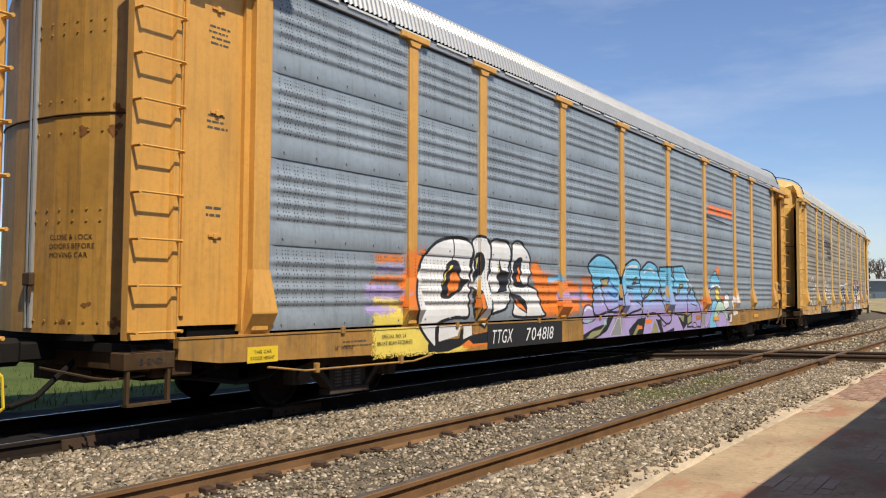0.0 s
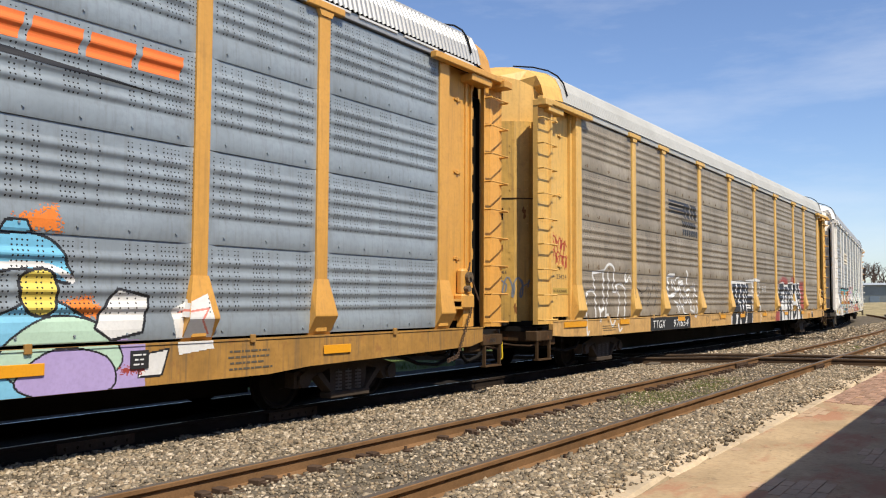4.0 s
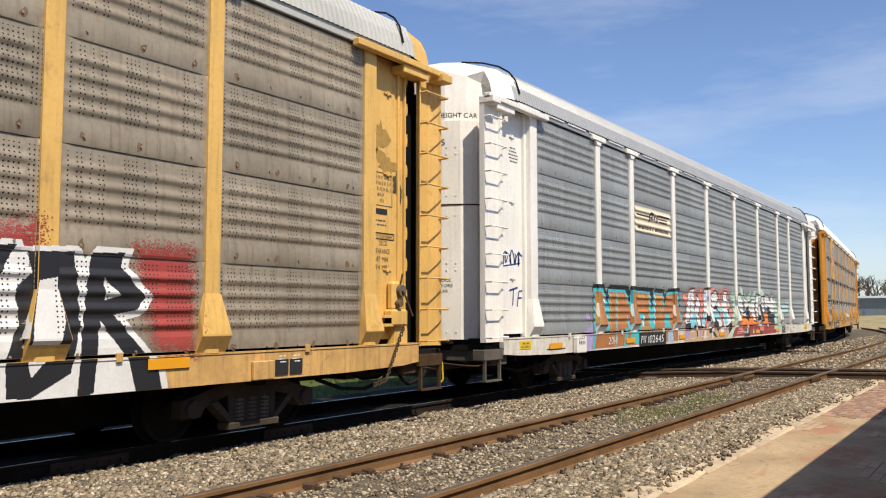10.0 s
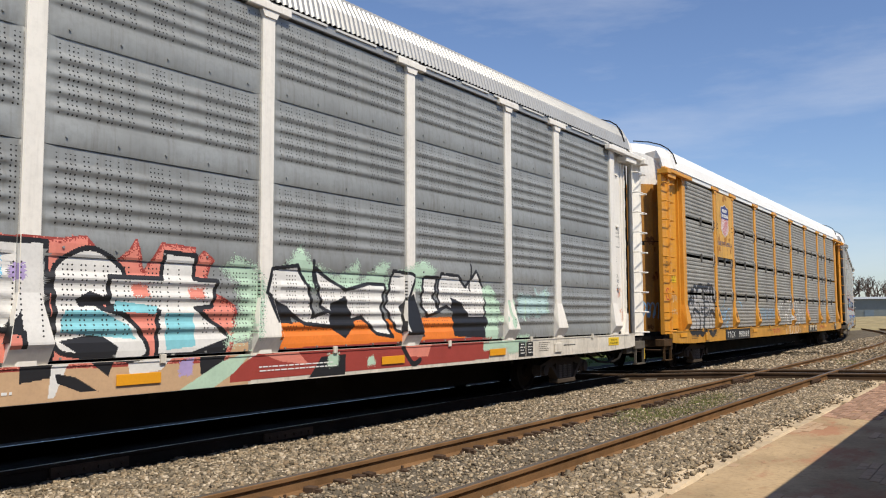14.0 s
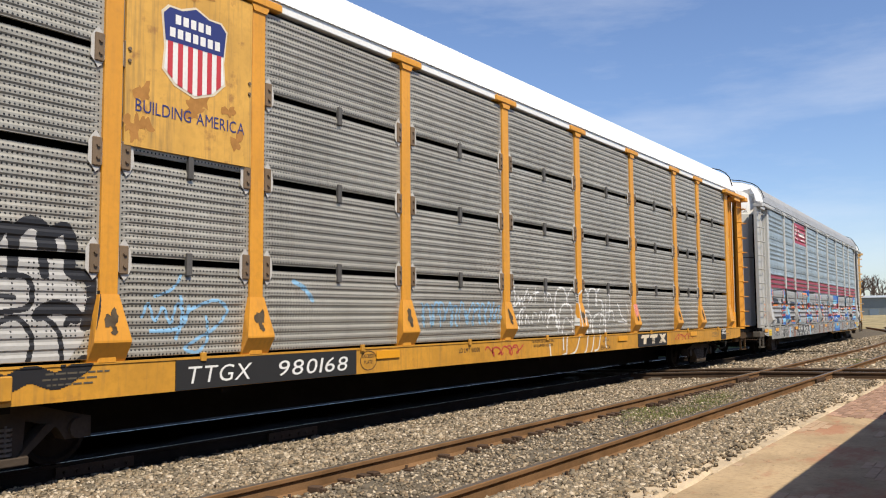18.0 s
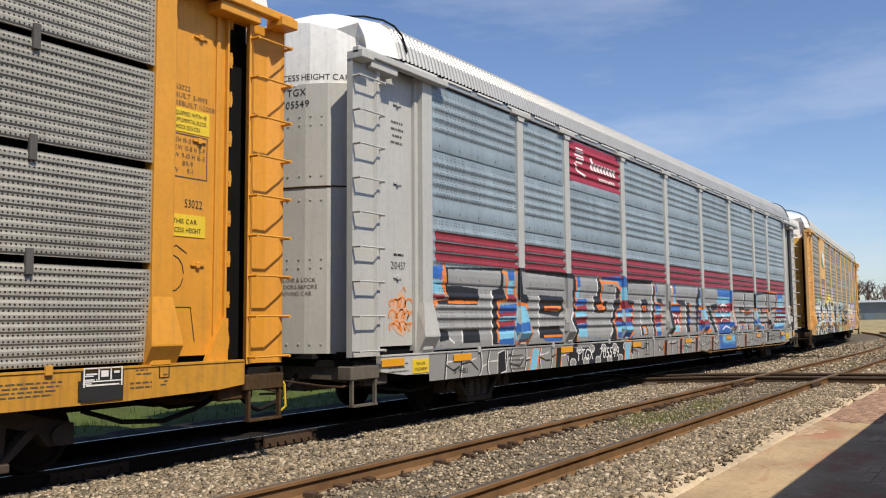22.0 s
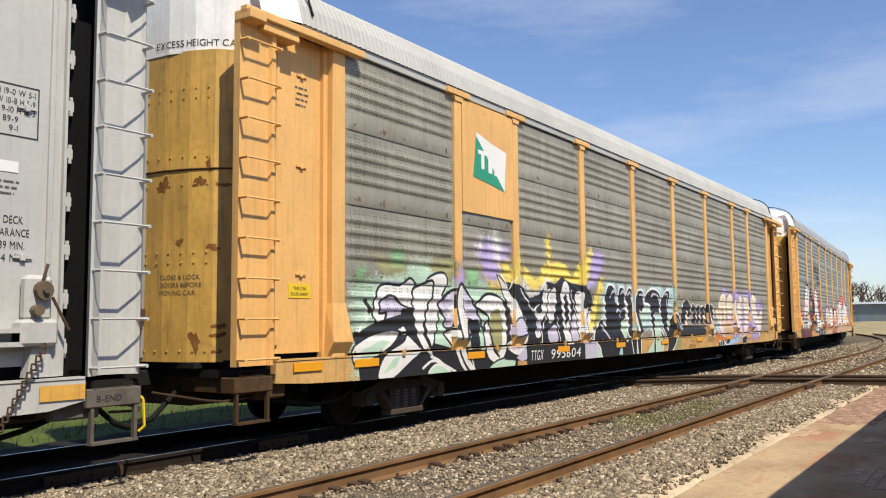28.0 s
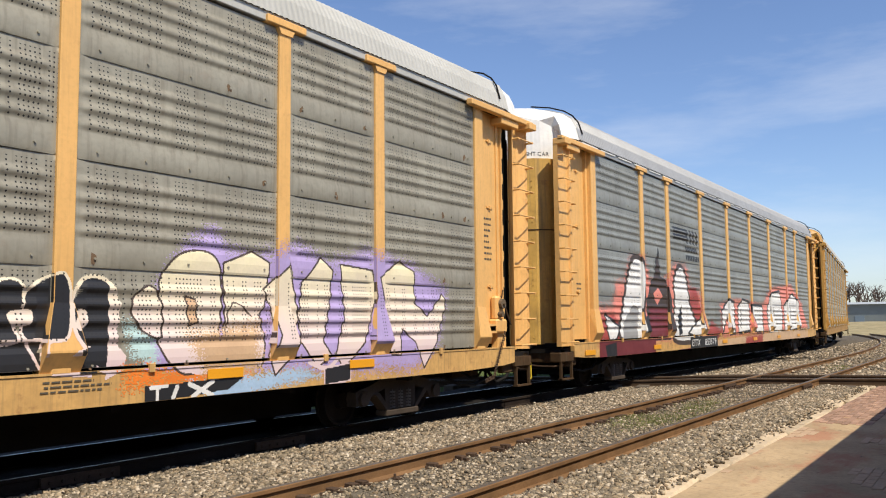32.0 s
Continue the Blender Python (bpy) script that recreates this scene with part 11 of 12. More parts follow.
    w.bubble("white", ((-9.19, 1.81), (-9.02, 2.07), (-8.93, 1.55), (-8.97, 1.16), (-8.74, 0.83), (-8.46, 0.61), (-8.74, 0.63), (-9.10, 1.04)), "black", 0.05)
    w.bubble("white", ((-8.57, 1.75), (-8.18, 1.93), (-7.76, 1.87), (-7.54, 1.62), (-7.49, 1.19), (-7.70, 0.84), (-8.02, 0.77), (-8.27, 0.93), (-8.32, 1.35), (-8.17, 1.55), (-8.42, 1.65)), "black", 0.05)
    w.bubble("olive", ((-8.12, 1.55), (-7.87, 1.69), (-7.71, 1.48), (-7.76, 1.05), (-7.97, 0.92), (-8.12, 1.13)))
    w.line("black", 0.05, ((-8.17, 1.48), (-8.02, 0.99), (-7.86, 0.88)))
    w.line("white", 0.03, ((-11.39, 1.55), (-11.60, 1.35)))
    w.curve("white", 0.04, ((-9.90, 0.95), (-9.67, 0.88), (-9.34, 0.68)))
    w.curve("white", 0.04, ((-10.11, 0.79), (-9.82, 0.89), (-9.34, 0.74), (-9.01, 0.59)))
    w.bubble("mint", ((-9.96, 0.72), (-9.74, 0.83), (-9.47, 0.75), (-9.42, 0.65), (-9.81, 0.62)), "white", 0.03)
    w.bubble("mint", ((-8.17, 0.72), (-7.76, 0.84), (-7.29, 0.81), (-7.43, 0.60), (-8.07, 0.58)), "black", 0.03)
    w.line("white", 0.03, ((-8.74, 0.89), (-8.65, 0.69)))
    w.line("white", 0.04, ((-11.45, 1.70), (-11.39, 1.55)))
    w.line("black", 0.08, ((-11.44, 1.76), (-11.35, 1.63)))
    w.piece("sharp lilac and white letters edged in black under a yellow crown")
    w.patch("lilac", ((-8.46, 2.57), (-8.21, 2.80), (-7.83, 2.75), (-7.70, 2.39), (-7.92, 2.16), (-8.30, 2.23)), soft=0.12)
    w.patch("white", ((-8.05, 2.87), (-7.89, 2.98), (-7.71, 2.71), (-7.76, 2.38), (-7.93, 2.58)), soft=0.15)
    w.patch("yellow", ((-7.76, 2.43), (-7.53, 2.51), (-7.28, 2.37), (-7.09, 2.78), (-6.98, 2.45), (-7.01, 2.16), (-7.46, 2.19)), soft=0.10)
    w.patch("yellow", ((-6.94, 2.17), (-6.88, 2.46), (-6.67, 2.36), (-6.52, 2.25), (-6.30, 2.27), (-6.15, 2.52), (-5.95, 2.54), (-6.00, 2.98), (-5.92, 3.18), (-5.82, 3.00), (-5.79, 2.56), (-5.48, 2.62), (-5.12, 2.55), (-4.83, 2.36), (-4.63, 2.55), (-4.32, 2.69), (-3.88, 3.02), (-3.71, 2.89), (-3.77, 2.43), (-4.21, 2.19), (-5.12, 2.21), (-5.57, 2.25), (-5.98, 2.16), (-6.37, 1.99), (-6.66, 1.98)), soft=0.06)
    w.patch("lilac", ((-3.88, 2.87), (-3.41, 3.00), (-3.22, 2.78), (-3.41, 2.46), (-3.77, 2.21), (-4.21, 2.11), (-3.99, 2.42)), soft=0.10)
    w.patch("white", ((-6.94, 2.22), (-6.59, 2.01), (-6.30, 2.08), (-5.99, 2.29), (-5.82, 2.23), (-6.29, 1.96), (-6.66, 1.92), (-7.01, 2.11)), soft=0.06)
    w.patch("black", ((-7.70, 2.17), (-7.01, 2.11), (-6.66, 1.89), (-6.29, 1.96), (-5.99, 2.22), (-5.65, 2.18), (-5.30, 2.33), (-4.93, 2.22), (-4.21, 2.19), (-3.88, 1.98), (-3.77, 1.54), (-3.99, 0.96), (-3.42, 0.56), (-7.65, 0.81), (-7.55, 1.33)))
    w.bubble("white", ((-7.87, 2.27), (-7.26, 1.87), (-7.00, 1.54), (-6.89, 1.37), (-7.12, 1.32), (-7.31, 1.43), (-7.51, 1.75)), "black", 0.03)
    w.line("white", 0.04, ((-7.60, 1.91), (-7.18, 2.26)))
    w.line("white", 0.03, ((-7.70, 2.28), (-7.39, 1.87)))
    w.bubble("palelilac", ((-7.44, 1.38), (-7.13, 1.54), (-6.92, 1.37), (-7.05, 1.20), (-7.37, 1.16)), "black", 0.03)
    w.bubble("white", ((-7.55, 1.11), (-6.85, 1.25), (-6.82, 1.08), (-7.11, 0.87), (-7.48, 0.95)), "black", 0.03)
    w.patch("cream", ((-7.43, 1.11), (-6.99, 1.17), (-7.11, 0.96), (-7.39, 0.97)))
    w.patch("palelilac", ((-7.24, 0.83), (-6.88, 1.03), (-6.83, 0.80), (-7.04, 0.76)))
    w.bubble("white", ((-6.58, 1.72), (-6.29, 1.63), (-6.21, 1.78), (-6.14, 1.97), (-5.90, 2.10), (-5.65, 2.05), (-5.81, 1.79), (-5.97, 1.60), (-6.21, 1.48), (-6.28, 1.18), (-6.50, 1.19), (-6.43, 1.48)), "black", 0.035)
    w.patch("palelilac", ((-6.43, 1.48), (-6.25, 1.54), (-6.32, 1.24), (-6.44, 1.21)))
    w.bubble("white", ((-5.98, 1.79), (-5.86, 2.04), (-5.65, 2.12), (-5.56, 1.93), (-5.69, 1.54), (-5.81, 1.41), (-5.97, 1.48)), "black", 0.04)
    w.bubble("silver", ((-5.88, 1.79), (-5.80, 1.95), (-5.67, 1.97), (-5.71, 1.73), (-5.83, 1.57)))
    w.bubble("palelilac", ((-5.97, 1.29), (-5.64, 1.41), (-5.55, 1.09), (-5.93, 1.07)), "black", 0.03)
    w.bubble("white", ((-5.39, 2.06), (-5.21, 2.27), (-5.02, 2.15), (-4.92, 1.67), (-5.01, 1.27), (-4.72, 1.06), (-5.20, 1.01), (-5.34, 1.54)), "black", 0.04)
    w.patch("black", ((-5.25, 1.94), (-5.11, 2.01), (-5.03, 1.54), (-5.20, 1.34)))
    w.bubble("white", ((-5.21, 2.17), (-5.10, 2.21), (-5.08, 2.04), (-5.19, 2.00)))
    w.bubble("palelilac", ((-4.92, 1.54), (-4.53, 1.61), (-4.52, 1.12), (-4.92, 1.07)), "black", 0.03)
    w.bubble("white", ((-4.73, 2.02), (-4.32, 2.04), (-4.37, 1.75), (-3.99, 1.76), (-4.32, 1.54), (-4.21, 1.18), (-4.42, 0.98), (-4.62, 1.26)), "black", 0.04)
    w.bubble("palelilac", ((-4.42, 1.12), (-3.88, 1.24), (-3.42, 0.56), (-4.31, 0.62)), "black", 0.03)
    w.bubble("white", ((-4.32, 1.54), (-3.99, 1.68), (-3.88, 1.24), (-4.10, 1.03), (-4.32, 1.18)), "black", 0.03)
    w.patch("yellow", ((-4.26, 1.47), (-4.16, 1.47), (-4.19, 1.18), (-4.29, 1.22)), soft=0.02)
    w.patch("yellow", ((-3.41, 2.30), (-3.16, 2.16), (-3.41, 1.54), (-3.65, 1.16), (-3.77, 1.39)), soft=0.04)
    w.patch("white", ((-3.53, 1.16), (-3.29, 0.55), (-3.05, 0.53), (-3.23, 0.92)))
    w.line("white", 0.03, ((-6.29, 1.78), (-6.58, 1.66), (-7.01, 2.05)))
    w.curve("white", 0.03, ((-6.05, 1.54), (-6.20, 1.30), (-6.24, 1.06)))
    w.line("white", 0.025, ((-5.56, 1.54), (-5.46, 1.09)))
    w.line("white", 0.025, ((-6.89, 1.54), (-6.78, 1.20)))
    w.curve("white", 0.03, ((-4.93, 2.08), (-4.73, 1.54), (-4.87, 1.20)))
    w.bubble("silver", ((-6.13, 2.12), (-6.00, 2.16), (-6.01, 2.00), (-6.11, 1.98)))
    w.piece("black letters with white and teal edges")
    w.patch("paleteal", ((-3.47, 1.54), (-3.45, 2.02), (-3.24, 2.26), (-2.92, 2.37), (-2.64, 2.30), (-2.56, 2.13), (-2.42, 2.32), (-2.11, 2.31), (-2.03, 2.13), (-1.87, 2.32), (-1.62, 2.28), (-1.53, 2.05), (-1.27, 2.23), (-0.80, 2.22), (-0.70, 2.09), (-0.29, 2.36), (0.38, 2.33), (0.62, 2.15), (0.87, 2.36), (1.39, 2.35), (1.52, 2.03), (1.12, 1.54), (1.38, 1.22), (-3.46, 1.32)), soft=0.08)
    w.patch("olive", ((-3.81, 1.54), (-3.54, 1.91), (-3.35, 1.86), (-3.41, 1.48), (-3.75, 1.38)), soft=0.06)
    w.patch("yellow", ((-4.03, 1.44), (-3.93, 1.74), (-3.55, 2.23), (-3.43, 2.41), (-3.31, 2.36), (-3.60, 1.86), (-3.76, 1.54), (-3.86, 1.23)), soft=0.05)
    w.patch("olive", ((1.25, 1.70), (1.66, 1.78), (1.94, 1.54), (1.79, 0.72), (1.24, 0.67), (1.38, 1.22)))
    w.patch("mint", ((-3.79, 0.87), (-3.33, 0.84), (-3.38, 0.68), (-3.73, 0.66)))
    w.patch("olive", ((1.39, 2.10), (1.66, 2.03), (1.52, 1.78), (1.32, 1.86)))
    w.bubble("black", ((-3.86, 1.13), (-3.44, 1.51), (-3.22, 1.37), (-3.23, 1.76), (-3.20, 2.04), (-3.08, 2.21), (-2.85, 2.26), (-2.67, 2.15), (-2.59, 1.89), (-2.48, 1.83), (-2.45, 2.13), (-2.31, 2.23), (-2.11, 2.18), (-2.03, 1.97), (-1.98, 1.54), (-1.86, 1.29), (-1.61, 1.28), (-1.43, 1.22), (-1.39, 0.89), (-1.51, 0.64), (-3.26, 0.64), (-3.57, 0.91)), "white", 0.04)
    w.bubble("mint", ((-2.32, 1.27), (-2.21, 1.48), (-1.82, 1.51), (-1.94, 1.29), (-2.00, 0.99)), "white", 0.03)
    w.patch("mint", ((-2.21, 1.30), (-1.94, 1.48), (-1.97, 1.05)))
    w.bubble("white", ((-2.51, 1.61), (-2.10, 1.78), (-1.82, 1.82), (-1.74, 1.66), (-1.82, 1.35), (-2.01, 1.05), (-1.94, 1.35), (-1.90, 1.60), (-2.10, 1.72), (-2.33, 1.66)), "black", 0.025)
    w.bubble("black", ((-1.93, 1.17), (-2.02, 1.54), (-2.07, 1.91), (-1.95, 2.16), (-1.79, 2.23), (-1.62, 2.15), (-1.57, 1.79), (-1.56, 1.28), (-1.43, 1.18), (-1.43, 0.70), (-1.60, 0.65), (-1.77, 1.04)), "white", 0.045)
    w.patch("white", ((-2.07, 1.97), (-1.95, 1.91), (-1.84, 1.29), (-1.98, 1.20), (-2.01, 1.54)))
    w.bubble("black", ((-1.43, 1.15), (-1.51, 1.67), (-1.48, 1.99), (-1.27, 2.17), (-0.99, 2.18), (-0.85, 2.02), (-0.84, 1.78), (-1.08, 1.64), (-1.17, 1.67), (-1.15, 1.27), (-1.16, 0.68), (-1.34, 0.70)), "white", 0.05)
    w.bubble("mint", ((-1.17, 1.54), (-0.60, 1.82), (-0.55, 1.75), (-1.07, 1.14), (-1.18, 1.21)), "white", 0.03)
    w.bubble("black", ((-0.80, 1.95), (-0.70, 2.13), (-0.29, 2.24), (0.15, 2.17), (0.32, 1.91), (0.15, 1.65), (-0.18, 1.61), (0.04, 1.32), (0.38, 1.17), (0.50, 0.94), (0.15, 0.88), (-0.28, 0.62), (-0.44, 0.63), (-0.28, 0.97), (-0.39, 1.47), (-0.49, 1.82), (-0.75, 1.88)), "white", 0.05)
    w.patch("mint", ((-0.88, 0.66), (-0.28, 0.97), (-0.28, 0.69)))
    w.bubble("mint", ((-0.11, 1.54), (0.04, 1.39), (0.38, 0.94), (0.27, 0.62), (-0.09, 0.62), (-0.16, 1.11)), "white", 0.03)
    w.bubble("black", ((0.38, 1.99), (0.62, 2.19), (0.93, 2.23), (0.97, 2.01), (0.80, 1.69), (1.02, 1.54), (1.38, 1.66), (1.55, 1.54), (1.54, 1.13), (1.25, 0.79), (0.86, 0.62), (0.62, 0.56), (0.74, 0.93), (0.50, 1.24), (0.32, 1.54), (0.26, 1.84)), "white", 0.04)
    w.bubble("mint", ((0.80, 1.54), (0.99, 1.58), (0.86, 1.23), (0.76, 1.31)), "white", 0.03)
    w.curve("palelilac", 0.06, ((-2.89, 1.99), (-2.83, 2.10), (-2.67, 2.11), (-2.62, 2.02), (-2.56, 1.89)))
    w.curve("palelilac", 0.06, ((-2.32, 2.08), (-2.23, 2.13), (-2.11, 2.09), (-2.04, 1.97)))
    w.curve("palelilac", 0.06, ((-1.92, 2.04), (-1.80, 2.11), (-1.69, 2.05), (-1.62, 1.92)))
    w.curve("palelilac", 0.05, ((-1.18, 2.07), (-0.94, 2.07), (-0.87, 1.95), (-0.89, 1.81)))
    w.curve("palelilac", 0.05, ((-0.29, 2.11), (0.04, 2.09), (0.24, 1.95), (0.21, 1.76)))
    w.curve("palelilac", 0.04, ((0.56, 2.11), (0.80, 2.12), (0.80, 1.92), (0.72, 1.81)))
    w.curve("palelilac", 0.06, ((-3.47, 1.37), (-3.28, 1.27), (-3.02, 1.09)))
    w.curve("palelilac", 0.05, ((-2.61, 1.66), (-2.47, 1.72), (-2.37, 1.63), (-2.37, 1.54)))
    w.bubble("white", ((-3.29, 1.92), (-3.24, 1.95), (-3.24, 1.89), (-3.29, 1.88)))
    w.bubble("white", ((-2.57, 1.98), (-2.52, 2.00), (-2.51, 1.94), (-2.56, 1.93)))
    w.bubble("white", ((-0.37, 2.09), (-0.29, 2.11), (-0.29, 2.04), (-0.36, 2.03)))
    w.line("white", 0.03, ((-0.44, 1.54), (-0.37, 1.12), (-0.49, 0.98)))
    w.line("white", 0.03, ((1.38, 1.50), (1.52, 1.13)))
    w.patch("paleteal", ((-2.53, 0.72), (-2.39, 0.92), (-2.32, 0.91), (-2.31, 0.71)))
    w.piece("black letters outlined in white beside cream bubble letters")
    w.bubble("black", ((1.77, 1.36), (1.84, 1.55), (1.96, 1.81), (2.18, 1.98), (2.40, 2.03), (2.61, 1.99), (2.72, 1.86), (2.71, 1.72), (2.66, 1.58), (2.53, 1.51), (2.42, 1.53), (2.31, 1.35), (2.04, 1.25)), "cream", 0.035)
    w.patch("black", ((1.75, 1.36), (4.13, 1.34), (4.13, 1.06), (1.76, 1.02)))
    w.bubble("black", ((2.70, 1.56), (2.77, 1.83), (2.92, 1.92), (3.09, 1.87), (3.16, 1.67), (3.13, 1.44), (3.07, 1.33), (2.78, 1.34)), "cream", 0.03)
    w.bubble("black", ((3.17, 1.78), (3.36, 1.90), (3.51, 1.85), (3.55, 1.56), (3.44, 1.44), (3.45, 1.34), (3.14, 1.34), (3.16, 1.56)), "cream", 0.03)
    w.bubble("black", ((3.54, 1.76), (3.80, 1.89), (3.94, 1.80), (3.92, 1.56), (3.81, 1.56), (3.89, 1.33), (3.48, 1.33), (3.59, 1.56)), "cream", 0.03)
    w.bubble("black", ((3.96, 1.77), (4.20, 1.93), (4.32, 1.94), (4.38, 1.75), (4.33, 1.37), (4.13, 1.31), (4.13, 1.06), (3.98, 1.31), (3.93, 1.44)), "cream", 0.03)
    w.bubble("black", ((4.41, 1.69), (4.53, 1.91), (4.75, 1.92), (4.89, 1.76), (4.88, 1.56), (4.90, 1.29), (4.95, 1.09), (4.72, 1.04), (4.46, 1.30), (4.39, 1.49)), "cream", 0.04)
    w.line("cream", 0.03, ((1.75, 1.35), (2.31, 1.34), (3.17, 1.33), (4.13, 1.34)))
    w.bubble("cream", ((2.21, 1.35), (2.22, 1.50), (2.32, 1.71), (2.42, 1.71), (2.39, 1.50), (2.31, 1.32)))
    w.bubble("cream", ((2.78, 1.58), (2.83, 1.69), (2.90, 1.67), (2.87, 1.56), (2.81, 1.51)))
    w.bubble("cream", ((3.15, 1.67), (3.23, 1.67), (3.25, 1.56), (3.17, 1.50)))
    w.bubble("cream", ((3.44, 1.64), (3.58, 1.67), (3.57, 1.56), (3.46, 1.53)))
    w.bubble("cream", ((3.81, 1.59), (4.02, 1.61), (4.00, 1.48), (3.83, 1.48)))
    w.bubble("cream", ((4.41, 1.49), (4.49, 1.62), (4.58, 1.59), (4.56, 1.46), (4.45, 1.42)))
    w.patch("cream", ((4.21, 1.01), (4.42, 1.24), (4.63, 1.27), (4.63, 0.98)))
    w.patch("cream", ((4.80, 1.89), (4.94, 1.69), (4.90, 1.29), (5.01, 1.16), (4.97, 1.03), (4.77, 0.94), (4.81, 1.30)))
    w.patch("black", ((4.46, 1.24), (4.67, 1.27), (4.68, 1.01), (4.50, 1.01)))
    w.patch("lilac", ((5.78, 2.35), (6.11, 2.52), (6.33, 2.31), (6.81, 2.26), (7.46, 2.45), (8.03, 2.23), (8.80, 2.45), (9.83, 2.32), (10.79, 1.96), (10.56, 1.18), (9.97, 0.81), (5.18, 0.95), (5.18, 1.56)), soft=0.12)
    w.patch("paleteal", ((4.99, 1.49), (5.37, 1.35), (5.38, 1.01), (5.09, 1.16)), soft=0.08)
    w.patch("orange", ((4.99, 1.03), (5.79, 0.99), (6.69, 0.95), (6.69, 0.80), (5.00, 0.86)), soft=0.10)
    w.patch("paleblue", ((5.79, 0.85), (7.45, 0.92), (7.87, 0.82), (6.22, 0.61)), soft=0.06)
    w.bubble("cream", ((5.37, 1.66), (5.42, 1.98), (5.62, 2.20), (5.89, 2.27), (6.11, 2.22), (6.22, 2.00), (6.22, 1.56), (6.11, 1.12), (5.79, 0.94), (5.53, 1.07), (5.37, 1.35)), "darkbrown", 0.025)
    w.bubble("cream", ((5.08, 1.73), (5.27, 1.87), (5.42, 1.70), (5.42, 1.35), (5.23, 1.39), (5.08, 1.56)), "darkbrown", 0.025)
    w.patch("tan", ((5.73, 1.77), (5.87, 1.74), (5.89, 1.49), (5.78, 1.45)), "darkbrown", 0.02)
    w.patch("cream", ((6.24, 2.15), (6.69, 2.31), (6.96, 2.19), (6.94, 1.79), (6.81, 1.56), (6.91, 1.25), (6.83, 0.95), (6.57, 1.11), (6.45, 1.34), (6.22, 1.12), (6.28, 1.56)), "darkbrown", 0.025)
    w.patch("cream", ((6.87, 1.87), (7.33, 2.20), (7.46, 1.56), (7.35, 1.08), (7.06, 0.86), (6.96, 1.10), (7.09, 1.33), (7.00, 1.64)), "darkbrown", 0.025)
    w.patch("cream", ((7.53, 1.97), (7.88, 2.31), (8.10, 2.15), (8.05, 1.73), (7.94, 1.23), (8.08, 1.06), (7.80, 0.91), (7.52, 1.24), (7.46, 1.56)), "darkbrown", 0.025)
    w.patch("cream", ((8.25, 2.24), (8.96, 2.19), (9.03, 1.83), (8.78, 1.21), (8.31, 0.88), (8.16, 1.06), (8.35, 1.56)), "darkbrown", 0.025)
    w.patch("cream", ((9.09, 2.10), (9.56, 2.35), (9.92, 2.22), (9.96, 1.75), (10.28, 1.56), (10.68, 1.91), (10.78, 1.76), (10.52, 1.18), (10.16, 0.80), (9.95, 1.19), (9.62, 1.38), (9.58, 1.01), (9.35, 1.02), (9.25, 1.56)), "darkbrown", 0.025)
    w.curve("darkbrown", 0.02, ((6.28, 1.34), (6.39, 1.71), (6.69, 1.56)))
    w.curve("cream", 0.06, ((5.58, 1.28), (5.79, 0.99), (6.22, 0.97)))
    w.curve("cream", 0.06, ((7.66, 0.99), (8.01, 0.90), (8.31, 1.14)))
    w.patch("tan", ((5.78, 1.35), (6.81, 1.48), (6.81, 0.95), (6.00, 0.95)), soft=0.10)
    w.patch("black", ((5.23, 0.85), (6.57, 0.88), (6.34, 0.75), (5.23, 0.68)))
    w.line("white", 0.04, ((5.38, 0.82), (5.38, 0.70)))
    w.line("white", 0.04, ((5.30, 0.83), (5.50, 0.84)))
    w.line("white", 0.05, ((5.63, 0.82), (5.58, 0.71)))
    w.line("white", 0.05, ((5.79, 0.84), (6.11, 0.70)))
    w.line("white", 0.05, ((6.11, 0.85), (5.84, 0.71)))
    w.patch("black", ((7.94, 0.90), (8.46, 0.95), (8.45, 0.72), (7.94, 0.69)), "cream", 0.02)


